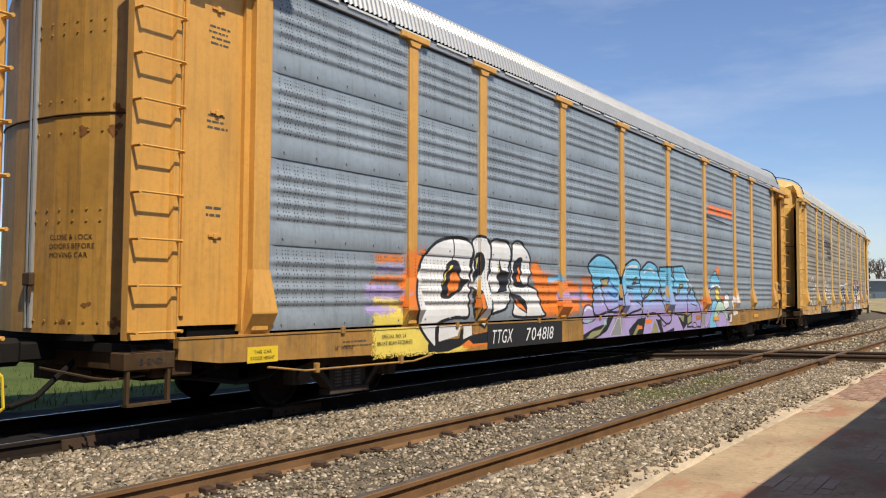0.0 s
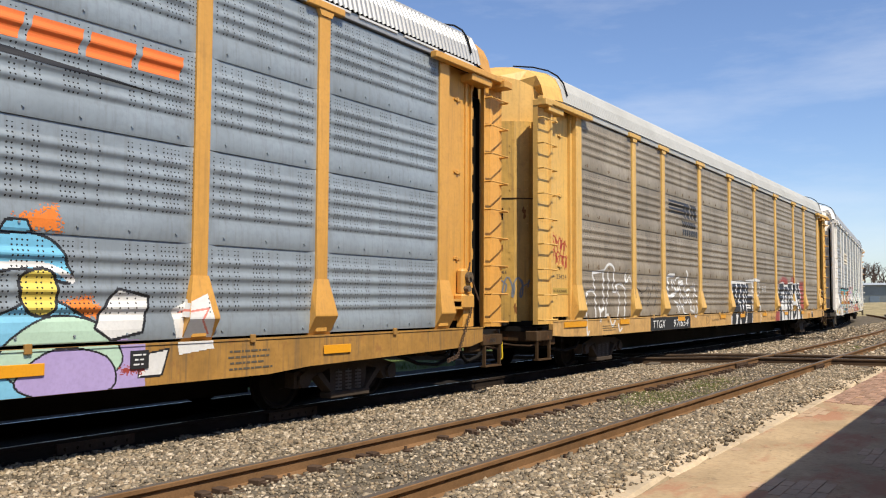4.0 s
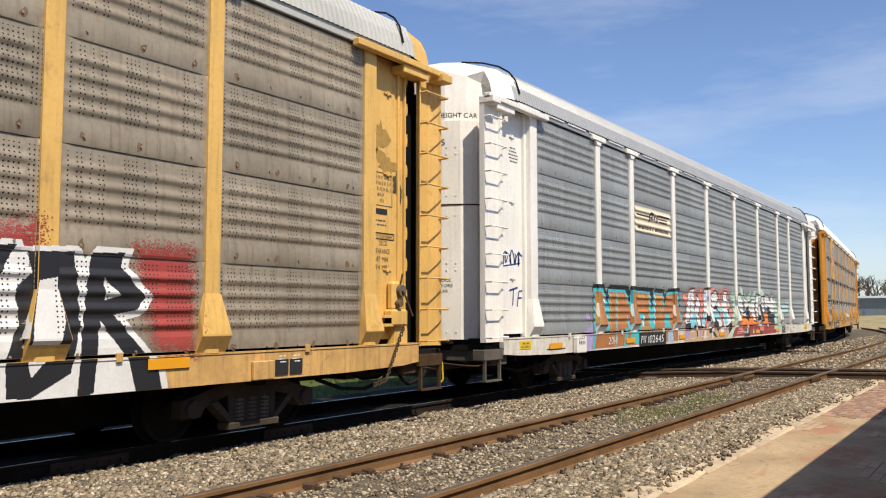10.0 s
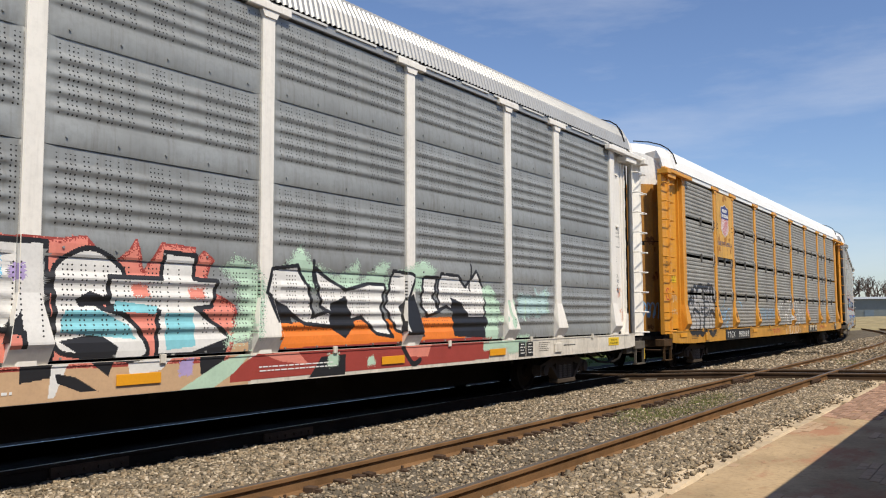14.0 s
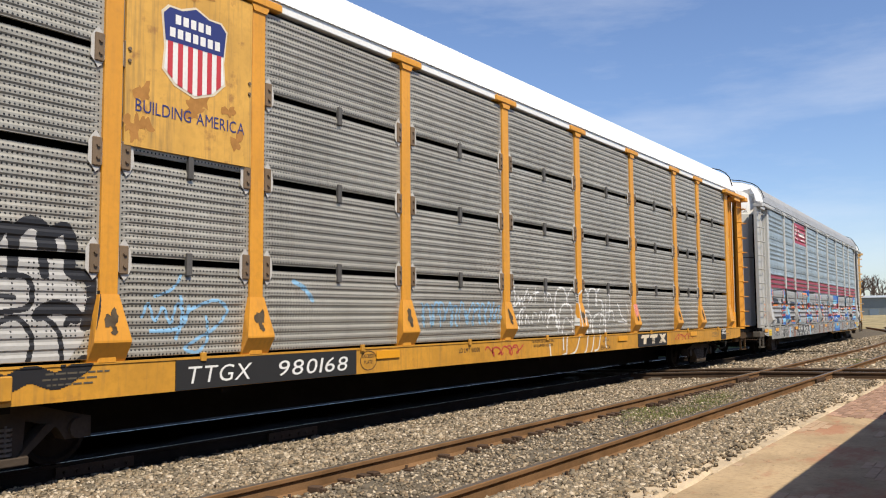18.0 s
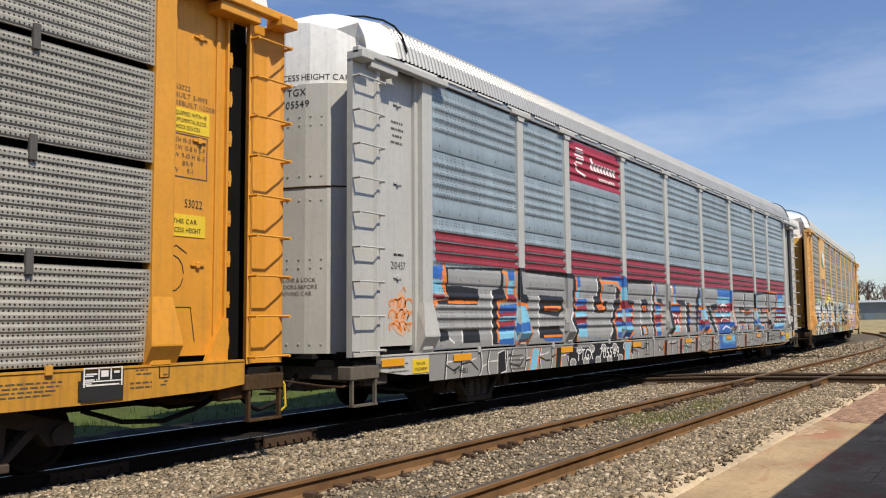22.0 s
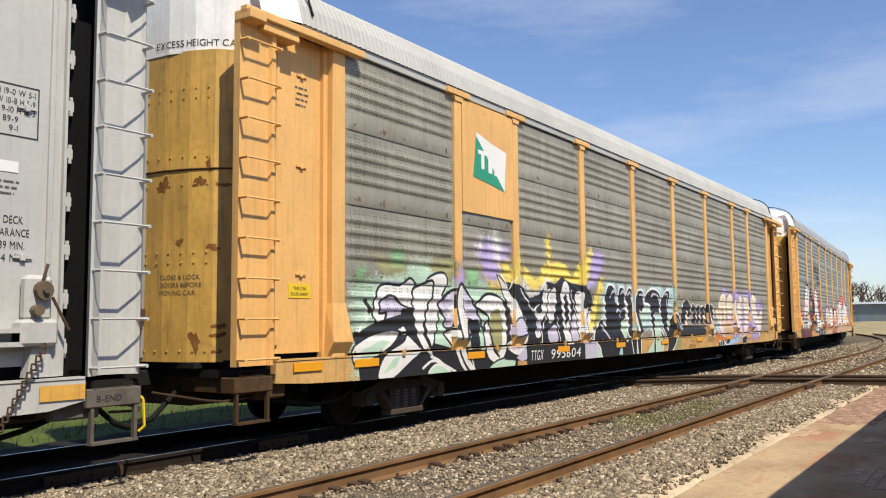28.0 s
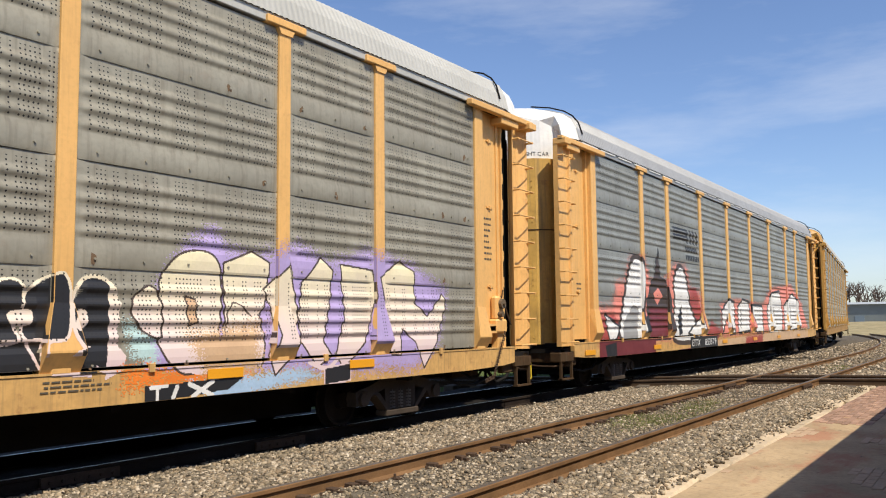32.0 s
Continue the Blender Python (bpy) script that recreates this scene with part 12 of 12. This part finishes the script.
def mural_7(w):
    w.piece("tall white shapes and dark red cloud beside white letters on a red halo")
    w.patch("salmon", ((-11.83, 1.75), (-11.04, 1.76), (-10.83, 2.33), (-10.32, 2.35), (-9.93, 2.89), (-8.98, 3.02), (-8.64, 2.41), (-7.60, 2.45), (-6.66, 2.93), (-5.70, 2.90), (-5.51, 2.36), (-4.48, 2.23), (-4.19, 1.02), (-11.87, 0.97)), soft=0.15)
    w.patch("red", ((-11.84, 1.57), (-11.05, 1.64), (-10.23, 1.19), (-10.76, 0.94), (-11.88, 0.95)), soft=0.08)
    w.patch("red", ((-5.51, 2.36), (-4.89, 2.38), (-4.34, 1.58), (-4.72, 1.11), (-5.49, 1.58)), soft=0.06)
    w.bubble("white", ((-10.66, 1.07), (-10.46, 1.83), (-10.14, 2.49), (-9.82, 2.90), (-9.44, 2.99), (-9.07, 2.87), (-8.96, 2.40), (-9.18, 1.58), (-9.15, 1.04)), "darkbrown", 0.12)
    w.patch("grey", ((-10.42, 1.45), (-9.83, 1.84), (-9.47, 1.78), (-9.60, 1.05), (-10.52, 1.04)))
    w.patch("darkbrown", ((-9.01, 1.78), (-8.56, 2.41), (-8.31, 2.56), (-7.99, 3.29), (-7.89, 2.58), (-7.38, 2.45), (-7.00, 1.80), (-7.26, 1.00), (-8.96, 1.01)), "black", 0.05)
    w.patch("darkred", ((-8.70, 1.79), (-7.36, 1.80), (-7.35, 1.00), (-8.76, 1.00)))
    w.patch("salmon", ((-8.47, 2.14), (-8.04, 2.29), (-7.76, 2.08), (-8.12, 1.86)))
    w.bubble("white", ((-6.99, 0.96), (-6.81, 1.88), (-6.84, 2.47), (-6.52, 2.86), (-6.14, 2.93), (-5.77, 2.66), (-5.46, 1.89), (-5.00, 1.43), (-4.74, 0.95)), "darkbrown", 0.12)
    w.patch("white", ((-11.52, 1.63), (-10.64, 1.32), (-10.92, 1.05), (-11.31, 1.03)), "black", 0.06)
    w.patch("white", ((-5.74, 1.12), (-4.45, 1.58), (-4.29, 1.10), (-4.84, 0.98)), "black", 0.06)
    w.patch("black", ((-9.10, 1.58), (-8.87, 1.58), (-8.84, 1.00), (-9.23, 0.98)))
    w.patch("black", ((-6.56, 1.58), (-6.25, 1.88), (-6.23, 1.13), (-6.52, 1.06)))
    w.patch("darkred", ((-11.87, 1.03), (-8.36, 1.02), (-8.41, 0.47), (-11.90, 0.62)))
    w.patch("black", ((-11.57, 0.94), (-10.93, 1.00), (-10.89, 0.57), (-11.44, 0.60)))
    w.patch("darkred", ((-6.88, 0.70), (-4.11, 0.74), (-2.27, 1.24), (-4.16, 0.29), (-6.68, 0.39)))
    w.patch("red", ((-4.06, 1.10), (-3.46, 1.42), (-2.59, 1.16), (-1.91, 1.59), (-1.66, 1.06), (-3.97, 0.93)), soft=0.12)
    w.patch("salmon", ((-2.49, 1.93), (-0.84, 2.13), (2.96, 2.00), (4.41, 2.65), (7.96, 2.87), (10.10, 2.09), (11.11, 1.11), (-2.31, 0.98)), soft=0.10)
    w.patch("white", ((-2.33, 1.76), (-1.51, 2.12), (-0.85, 2.04), (-0.86, 1.05), (-1.53, 1.02), (-1.71, 1.59), (-2.30, 1.07)), "black", 0.08)
    w.patch("white", ((-0.46, 1.87), (0.15, 2.15), (1.04, 2.07), (1.03, 1.11), (-0.44, 1.04)), "black", 0.08)
    w.patch("white", ((1.33, 1.98), (2.95, 1.96), (2.95, 0.99), (1.96, 1.01), (1.42, 1.59)), "black", 0.08)
    w.patch("white", ((3.62, 1.80), (4.27, 2.44), (5.82, 2.58), (6.23, 1.60), (5.89, 0.95), (3.82, 0.98)), "black", 0.08)
    w.patch("white", ((6.52, 2.04), (8.11, 2.53), (9.41, 2.20), (9.64, 1.13), (6.51, 0.98)), "black", 0.08)
    w.line("black", 0.06, ((-0.05, 1.78), (-0.13, 1.22)))
    w.line("black", 0.06, ((4.73, 1.92), (4.57, 1.07)))
    w.line("black", 0.06, ((7.77, 1.95), (7.60, 1.15)))
    w.patch("tan", ((-4.09, 0.85), (11.11, 1.11), (11.00, 0.62), (-4.14, 0.45)))
    w.patch("red", ((0.40, 0.93), (2.78, 0.99), (2.71, 0.59), (0.35, 0.62)), soft=0.10)


for k, style, paint in ((1, "ribbed", mural_1), (2, "ribbed", mural_2), (3, "ribbed", mural_3), (4, "fine", mural_4), (5, "ribbed", mural_5), (6, "ribbed", mural_6), (7, "ribbed", mural_7)):
    mural = Mural(k, style)
    paint(mural)
    mural.finish()

for k in (1, 2, 3, 5, 6):
    door_writing(k, ("CLOSE & LOCK", "DOORS BEFORE", "MOVING CAR"), 3, 2.0, 0.055, M_ink if k in (1, 3) else M_fine_ink)
door_writing(2, ("TTGX", "971654"), 3, 4.62, 0.10)
door_writing(3, ("102645",), 3, 4.35, 0.11)
door_writing(4, ("TTGX", "980168"), 3, 4.62, 0.10)
door_writing(5, ("TTGX", "705549"), 3, 4.62, 0.10)
for k in (3, 5, 6, 7):
    hood_writing(k, "EXCESS HEIGHT CAR", 4.84, 0.085)

for dress in (dress_car_1, dress_car_2, dress_car_3, dress_car_4, dress_car_5, dress_car_6, dress_car_7):
    dress()
for (k, tag, _name, label), (vs, fs, m) in PAINT.items():
    part(tag, mesh_of(tag, vs, fs, m), CARS[k], label=label)
rear_writing()
door_marks()


M_pipe = mat("rusty tan pipe", (0.26, 0.15, 0.06), 0.7, dark=0.6, fine=20, coarse=3, bump=0.1)


def sill_writing():
    """Small stencils, boards and the long brake pipe along the side sills."""
    y = SILL_FACE - 0.010
    for k, x0 in ((5, 9.62), (1, -9.9)):
        stencil(k, "SPECIAL NO. 24", x0 + 0.1, 0.84, 0.055, M_ink, y, 0.55)
        stencil(k, "BRAKE BEAM REQUIRED", x0, 0.75, 0.055, M_ink, y, 0.80)
    for i, t in enumerate(("5'-3\" WHEEL BASE", "SPECIAL RB ADAPTERS")):
        stencil(5, t, 7.76, 0.87 - 0.075 * i, 0.045, M_ink, y, 0.58)
    stencil(1, "28\" WHEELS", -10.75, 0.74, 0.05, M_ink, y, 0.36)
    stencil(2, "BSH 20A", 3.35, 0.62, 0.12, M_ink, y, 0.60, lean=0.15)
    stencil(2, "LD LMT 80000", -3.36, 0.72, 0.075, M_fine_ink, y, 0.65)
    stencil(1, "B-END", -13.62, 0.735, 0.06, M_ink, SILL_FACE - 0.006, 0.28)
    stencil(5, "B-END", 13.08, 0.735, 0.06, M_ink, SILL_FACE - 0.006, 0.28)
    stencil(1, "A-END", 13.08, 0.735, 0.06, M_ink, SILL_FACE - 0.006, 0.28)
    for k, xs in ((2, (10.06, 10.30)), (1, (6.35,)), (4, (10.9,))):
        for x in xs:
            board = flat_part("number_board", CARS[k], x, x + 0.21, 0.74, 0.92, y - 0.006, M_ink, 0.008, "small black stencil panel")
            bars(k, x + 0.02, x + 0.19, 0.76, 0.90, 3, M_chalk, y - 0.007, 800 + k)
    part("jack_pad", mesh_of("jack_pad", *box(9.68, 10.0, SILL_FACE - 0.06, SILL_FACE, 0.70, 0.92, 0.012), M_sill_yellow), CARS[2])
    for k, m, a, b in ((1, M_sill_amber, -11.9, -8.6), (5, M_pipe, 1.0, 11.5)):
        pipe = part("brake_pipe", mesh_of("brake_pipe", *joined(tube([(a, -1.60, 0.60), (a + 0.6, -1.62, 0.52), (b - 0.5, -1.62, 0.50), (b, -1.58, 0.56)], 0.015, 6)), m), CARS[k], label="long pipe under the side sill")
        for x in span(a + 0.8, b - 0.8, 3.4):
            part("pipe_clip", cached(("pipe_clip", m.name), lambda: mesh_of("pipe_clip", *box(-0.03, 0.03, -1.645, -1.585, 0.48, 0.60, 0.006), m)), pipe, (x, 0, 0))
    flat_part("worn_patch", CARS[5], 12.50, 12.95, 0.78, 0.92, y - 0.004, M_yel4rust, 0.004, "rusty orange patch on the sill")


sill_writing()

# ---- ballast stones, weeds, paving bricks, trees ----
LUMP = bmesh.new()
bmesh.ops.create_cube(LUMP, size=1.5)
bmesh.ops.triangulate(LUMP, faces=LUMP.faces)
LUMP_V = np.array([v.co[:] for v in LUMP.verts])
LUMP_F = np.array([[v.index for v in f.verts] for f in LUMP.faces])
LUMP.free()


def scatter_stones(name, count, x0, x1, y0, y1, size, height, label, bias=1.6, skip=None):
    """Loose angular stones, thicker towards the near end; joined, since nobody could count them."""
    rng = np.random.default_rng(len(name) * 17 + count)
    u = rng.random(count) ** bias
    px, py = x0 + (x1 - x0) * u, rng.uniform(y0, y1, count)
    if skip is not None:
        keep = ~skip(px, py)
        px, py = px[keep], py[keep]
    n = len(px)
    pz = np.array([height(a, b) for a, b in zip(px, py)])
    s = size * rng.uniform(0.5, 1.55, (n, 1, 1)) * rng.uniform(0.55, 1.35, (n, 1, 3)) * np.array([1, 1, 0.7])
    v = LUMP_V[None] * (1 + rng.uniform(-0.6, 0.3, (n, 8, 3))) * s
    a = rng.uniform(0, 2 * np.pi, n)
    tilt = rng.uniform(-0.9, 0.9, n)
    ca, sa, ct, st = np.cos(a)[:, None], np.sin(a)[:, None], np.cos(tilt)[:, None], np.sin(tilt)[:, None]
    x, y, z = v[..., 0], v[..., 1] * ct - v[..., 2] * st, v[..., 1] * st + v[..., 2] * ct
    v = np.stack([x * ca - y * sa + px[:, None], x * sa + y * ca + py[:, None], z + pz[:, None] + size * 0.25], -1).reshape(-1, 3)
    f = (LUMP_F[None] + 8 * np.arange(n)[:, None, None]).reshape(-1, 3)
    me = bpy.data.meshes.new(name)
    me.vertices.add(len(v))
    me.vertices.foreach_set("co", v.ravel())
    me.loops.add(f.size)
    me.loops.foreach_set("vertex_index", f.ravel().astype(np.int32))
    me.polygons.add(len(f))
    me.polygons.foreach_set("loop_start", np.arange(0, f.size, 3, dtype=np.int32))
    me.update(calc_edges=True)
    me.materials.append(M_ballast)
    return tagged(new(name, me), label, "ballast", kind="stuff")


def bed_height(x, y):
    return bed_place(x, TRACK_Y - y)[2]


def near_rail(px, py):
    hit = np.zeros(len(px), bool)
    for yr in (TRACK_Y - NEAR_OFF - 0.7525, TRACK_Y - NEAR_OFF + 0.7525, TRACK_Y - 0.7525):
        hit |= np.abs(py - yr) < 0.075
    for base in (20.5, 22.12, 20.67, 21.95):
        hit |= np.abs(px - (base - CROSS_LEAN * (py - 7.0))) < 0.08
    return hit


scatter_stones("ballast_between_tracks", 62000, 1.5, 34, 5.36, 7.90, 0.0225, bed_height, "loose grey and buff crushed stones between the tracks", 1.7, near_rail)
scatter_stones("ballast_in_side_track", 20000, 2.0, 30, 3.84, 5.25, 0.017, bed_height, "fine grey stones between the side track's rails", 1.7, near_rail)
scatter_stones("ballast_by_platform", 31000, 3.0, 28, 2.84, 3.74, 0.0235, bed_height, "loose grey stones beside the platform kerb", 1.6, near_rail)
scatter_stones("ballast_far", 9000, 24, 75, 3.2, 8.0, 0.042, lambda x, y: bed_height(x, y) if x < 36 else -0.06, "far grey crushed stones along the bend", 1.4)

scatter_stones("loose_kerb_stones", 700, 4.0, 22, 2.66, 2.90, 0.020, lambda x, y: PLAT_Z - 0.006, "loose stones scattered along the worn platform edge", 1.5)
M_blade = mat("weed blades", (0.19, 0.21, 0.07), 0.8, dark=0.6, bump=0)
rnd = random.Random(5)
vs, fs = [], []
for i in range(5200):
    cx, cy = rnd.choice(((12.4, 4.6), (13.3, 4.45), (14.6, 4.5), (15.8, 4.7), (12.9, 4.9), (28.5, 4.2), (30.0, 4.6)))
    x, y = rnd.gauss(cx, 0.5), max(3.9, min(5.15, rnd.gauss(cy, 0.2)))
    h, a, w = rnd.uniform(0.02, 0.07), rnd.uniform(0, 6.28), 0.004
    z = bed_height(x, y)
    lx, ly = rnd.uniform(-0.03, 0.03), rnd.uniform(-0.03, 0.03)
    o = len(vs)
    vs += [(x - w * math.cos(a), y - w * math.sin(a), z), (x + w * math.cos(a), y + w * math.sin(a), z), (x + lx, y + ly, z + h)]
    fs.append((o, o + 1, o + 2))
tagged(new("weeds", mesh_of("weeds", vs, fs, M_blade)), "short green weeds growing between the side track's ties", "weeds", kind="stuff")
vs, fs = [], []
for i in range(9000):
    x, y = rnd.uniform(2, 40), 12.6 + 9 * rnd.random() ** 1.5
    h, a, w = rnd.uniform(0.06, 0.2), rnd.uniform(0, 6.28), 0.012
    z = -0.36 + bumpy(x, y, 0.12, 2.5)
    lx, ly = rnd.uniform(-0.08, 0.08), rnd.uniform(-0.08, 0.08)
    o = len(vs)
    vs += [(x - w * math.cos(a), y - w * math.sin(a), z), (x + w * math.cos(a), y + w * math.sin(a), z), (x + lx, y + ly, z + h)]
    fs.append((o, o + 1, o + 2))
tagged(new("grass_tufts", mesh_of("grass_tufts", vs, fs, M_grassblade := mat("grass blades", (0.11, 0.16, 0.04), 0.8, dark=0.6, bump=0))), "green grass blades on the verge behind the train", "grass", kind="stuff")

# Brick paving towards the far end of the platform.
brick = mesh_of("brick", *box(-0.098, 0.098, -0.047, 0.047, -0.06, 0.0, 0.004), M_paver)
made = 0
for row in range(14):
    for i in range(40):
        if made >= 300:
            break
        x, y = 14.0 + i * 0.204 + (0.102 if row % 2 else 0), 2.50 - row * 0.102
        if (row * 7 + i * 3) % 11 == 0 and x < 15:
            continue
        part("brick", brick, slab, (x, y, PLAT_Z + random.uniform(-0.006, 0.004)))
        made += 1
vs, fs = [], []
for row in range(24):
    for i in range(110):
        x, y = 5.0 + i * 0.204 + (0.102 if row % 2 else 0), 2.50 - row * 0.102
        if (14.0 - 0.15 < x < 22.3 and row < 8) or noise.noise(Vector((x * 0.6, y * 1.2, 5.0))) < (0.45 if x < 12 else 0.1):
            continue
        o = len(vs)
        z = PLAT_Z - 0.006 + random.uniform(-0.004, 0.002)
        v, f = box(x - 0.097, x + 0.097, y - 0.046, y + 0.046, PLAT_Z - 0.05, z)
        vs += v
        fs += [tuple(q + o for q in g) for g in f]
M_paver_dust = mat("sand-covered brick paver", (0.47, 0.335, 0.225), 0.95, dark=0.75, fine=30, coarse=2, bump=0.3)
pv = part("worn_bricks", mesh_of("worn_bricks", vs, fs, M_paver_dust), slab)
tagged(pv, "worn sandy bricks half covered by dust", kind="stuff")

# Bare winter trees behind the shed.
M_bark = mat("grey bark", (0.13, 0.105, 0.085), 0.95, dark=0.6)
M_twig = mat("twigs", (0.16, 0.12, 0.10), 0.95, dark=0.6)


def grow(rnd, a, way, length, r, level, limbs, twigs):
    b = a + way * length
    (limbs if level < 2 else twigs).append(rod(a, b, r, 5 if level < 2 else 3))
    if level < 5:
        for _ in range(3 if level < 4 else 2):
            w = (way + Vector((rnd.uniform(-0.8, 0.8), rnd.uniform(-0.8, 0.8), rnd.uniform(-0.15, 0.6)))).normalized()
            grow(rnd, a + way * length * rnd.uniform(0.55, 1.0), w, length * rnd.uniform(0.6, 0.8), r * 0.6, level + 1, limbs, twigs)


def tree_kind(seed):
    rnd = random.Random(seed)
    limbs, twigs = [], []
    grow(rnd, Vector((0, 0, -0.4)), Vector((rnd.uniform(-0.05, 0.05), rnd.uniform(-0.05, 0.05), 1)), 3.0, 0.22, 0, limbs, twigs)
    root = tagged(new("bare_tree"), "bare grey winter tree with fine branching twigs", "tree", "trees behind the warehouse")
    part("trunk", mesh_of("trunk", *joined(*limbs), M_bark), root)
    part("crown", mesh_of("crown", *joined(*twigs), M_twig), root)
    return root


rnd = random.Random(11)
kinds = [tree_kind(s) for s in (1, 2, 3)]
spots = [(240 + rnd.uniform(-6, 14), y + rnd.uniform(-1.5, 1.5)) for y in range(-14, 56, 3)]
for i, (x, y) in enumerate(spots):
    m = Matrix.Translation((x, y, -0.3)) @ Matrix.Rotation(rnd.uniform(0, 6.28), 4, "Z") @ Matrix.Scale(rnd.uniform(1.15, 1.4), 4)
    if i < 3:
        kinds[i].matrix_basis = m
    else:
        copy_thing(kinds[i % 3], m)

# ---- the train's run ----


# seconds and metres by which the train runs ahead of an even pace
DRIFT = [(0, 0.0), (7, 0.0), (8, -0.02), (10.2, 0.13), (11, 0.14), (13.4, 0.06), (16, 0.17), (19, -0.02), (22, 0.0), (24.4, -0.07), (27, 0.02), (28, -0.02), (30, -0.13), (32, -0.28)]


def run(t):
    """Metres that the train has gone at t seconds."""
    for (a, da), (b, db) in zip(DRIFT, DRIFT[1:]):
        if t <= b:
            break
    return -7.13 + 5.0 * t + 0.0018 * t * t + da + (db - da) * (t - a) / (b - a)


def car_pose(k, t):
    """A car's place with both trucks on the main line."""
    mid = (k - 1) * 28.6 + 11.76 - run(t)
    ax, ay, _ = on_track(mid - 10.06)
    bx, by, _ = on_track(mid + 10.06)
    return pose((ax + bx) / 2, (ay + by) / 2, 0, 0, 0, math.degrees(math.atan2(by - ay, bx - ax)))


def motions():
    for k, car in CARS.items():
        walk(car, [(t, car_pose(k, t)) for t in span(0, 32, 0.5)])
    # wheels roll on the rails
    for axle in AXLES:
        at = axle.matrix_basis.translation.copy()
        walk(axle, [(t, Matrix.Translation(at) @ Matrix.Rotation(-run(t) / WHEEL_R, 4, "Y")) for t in span(0, 32, 0.1)])


motions()
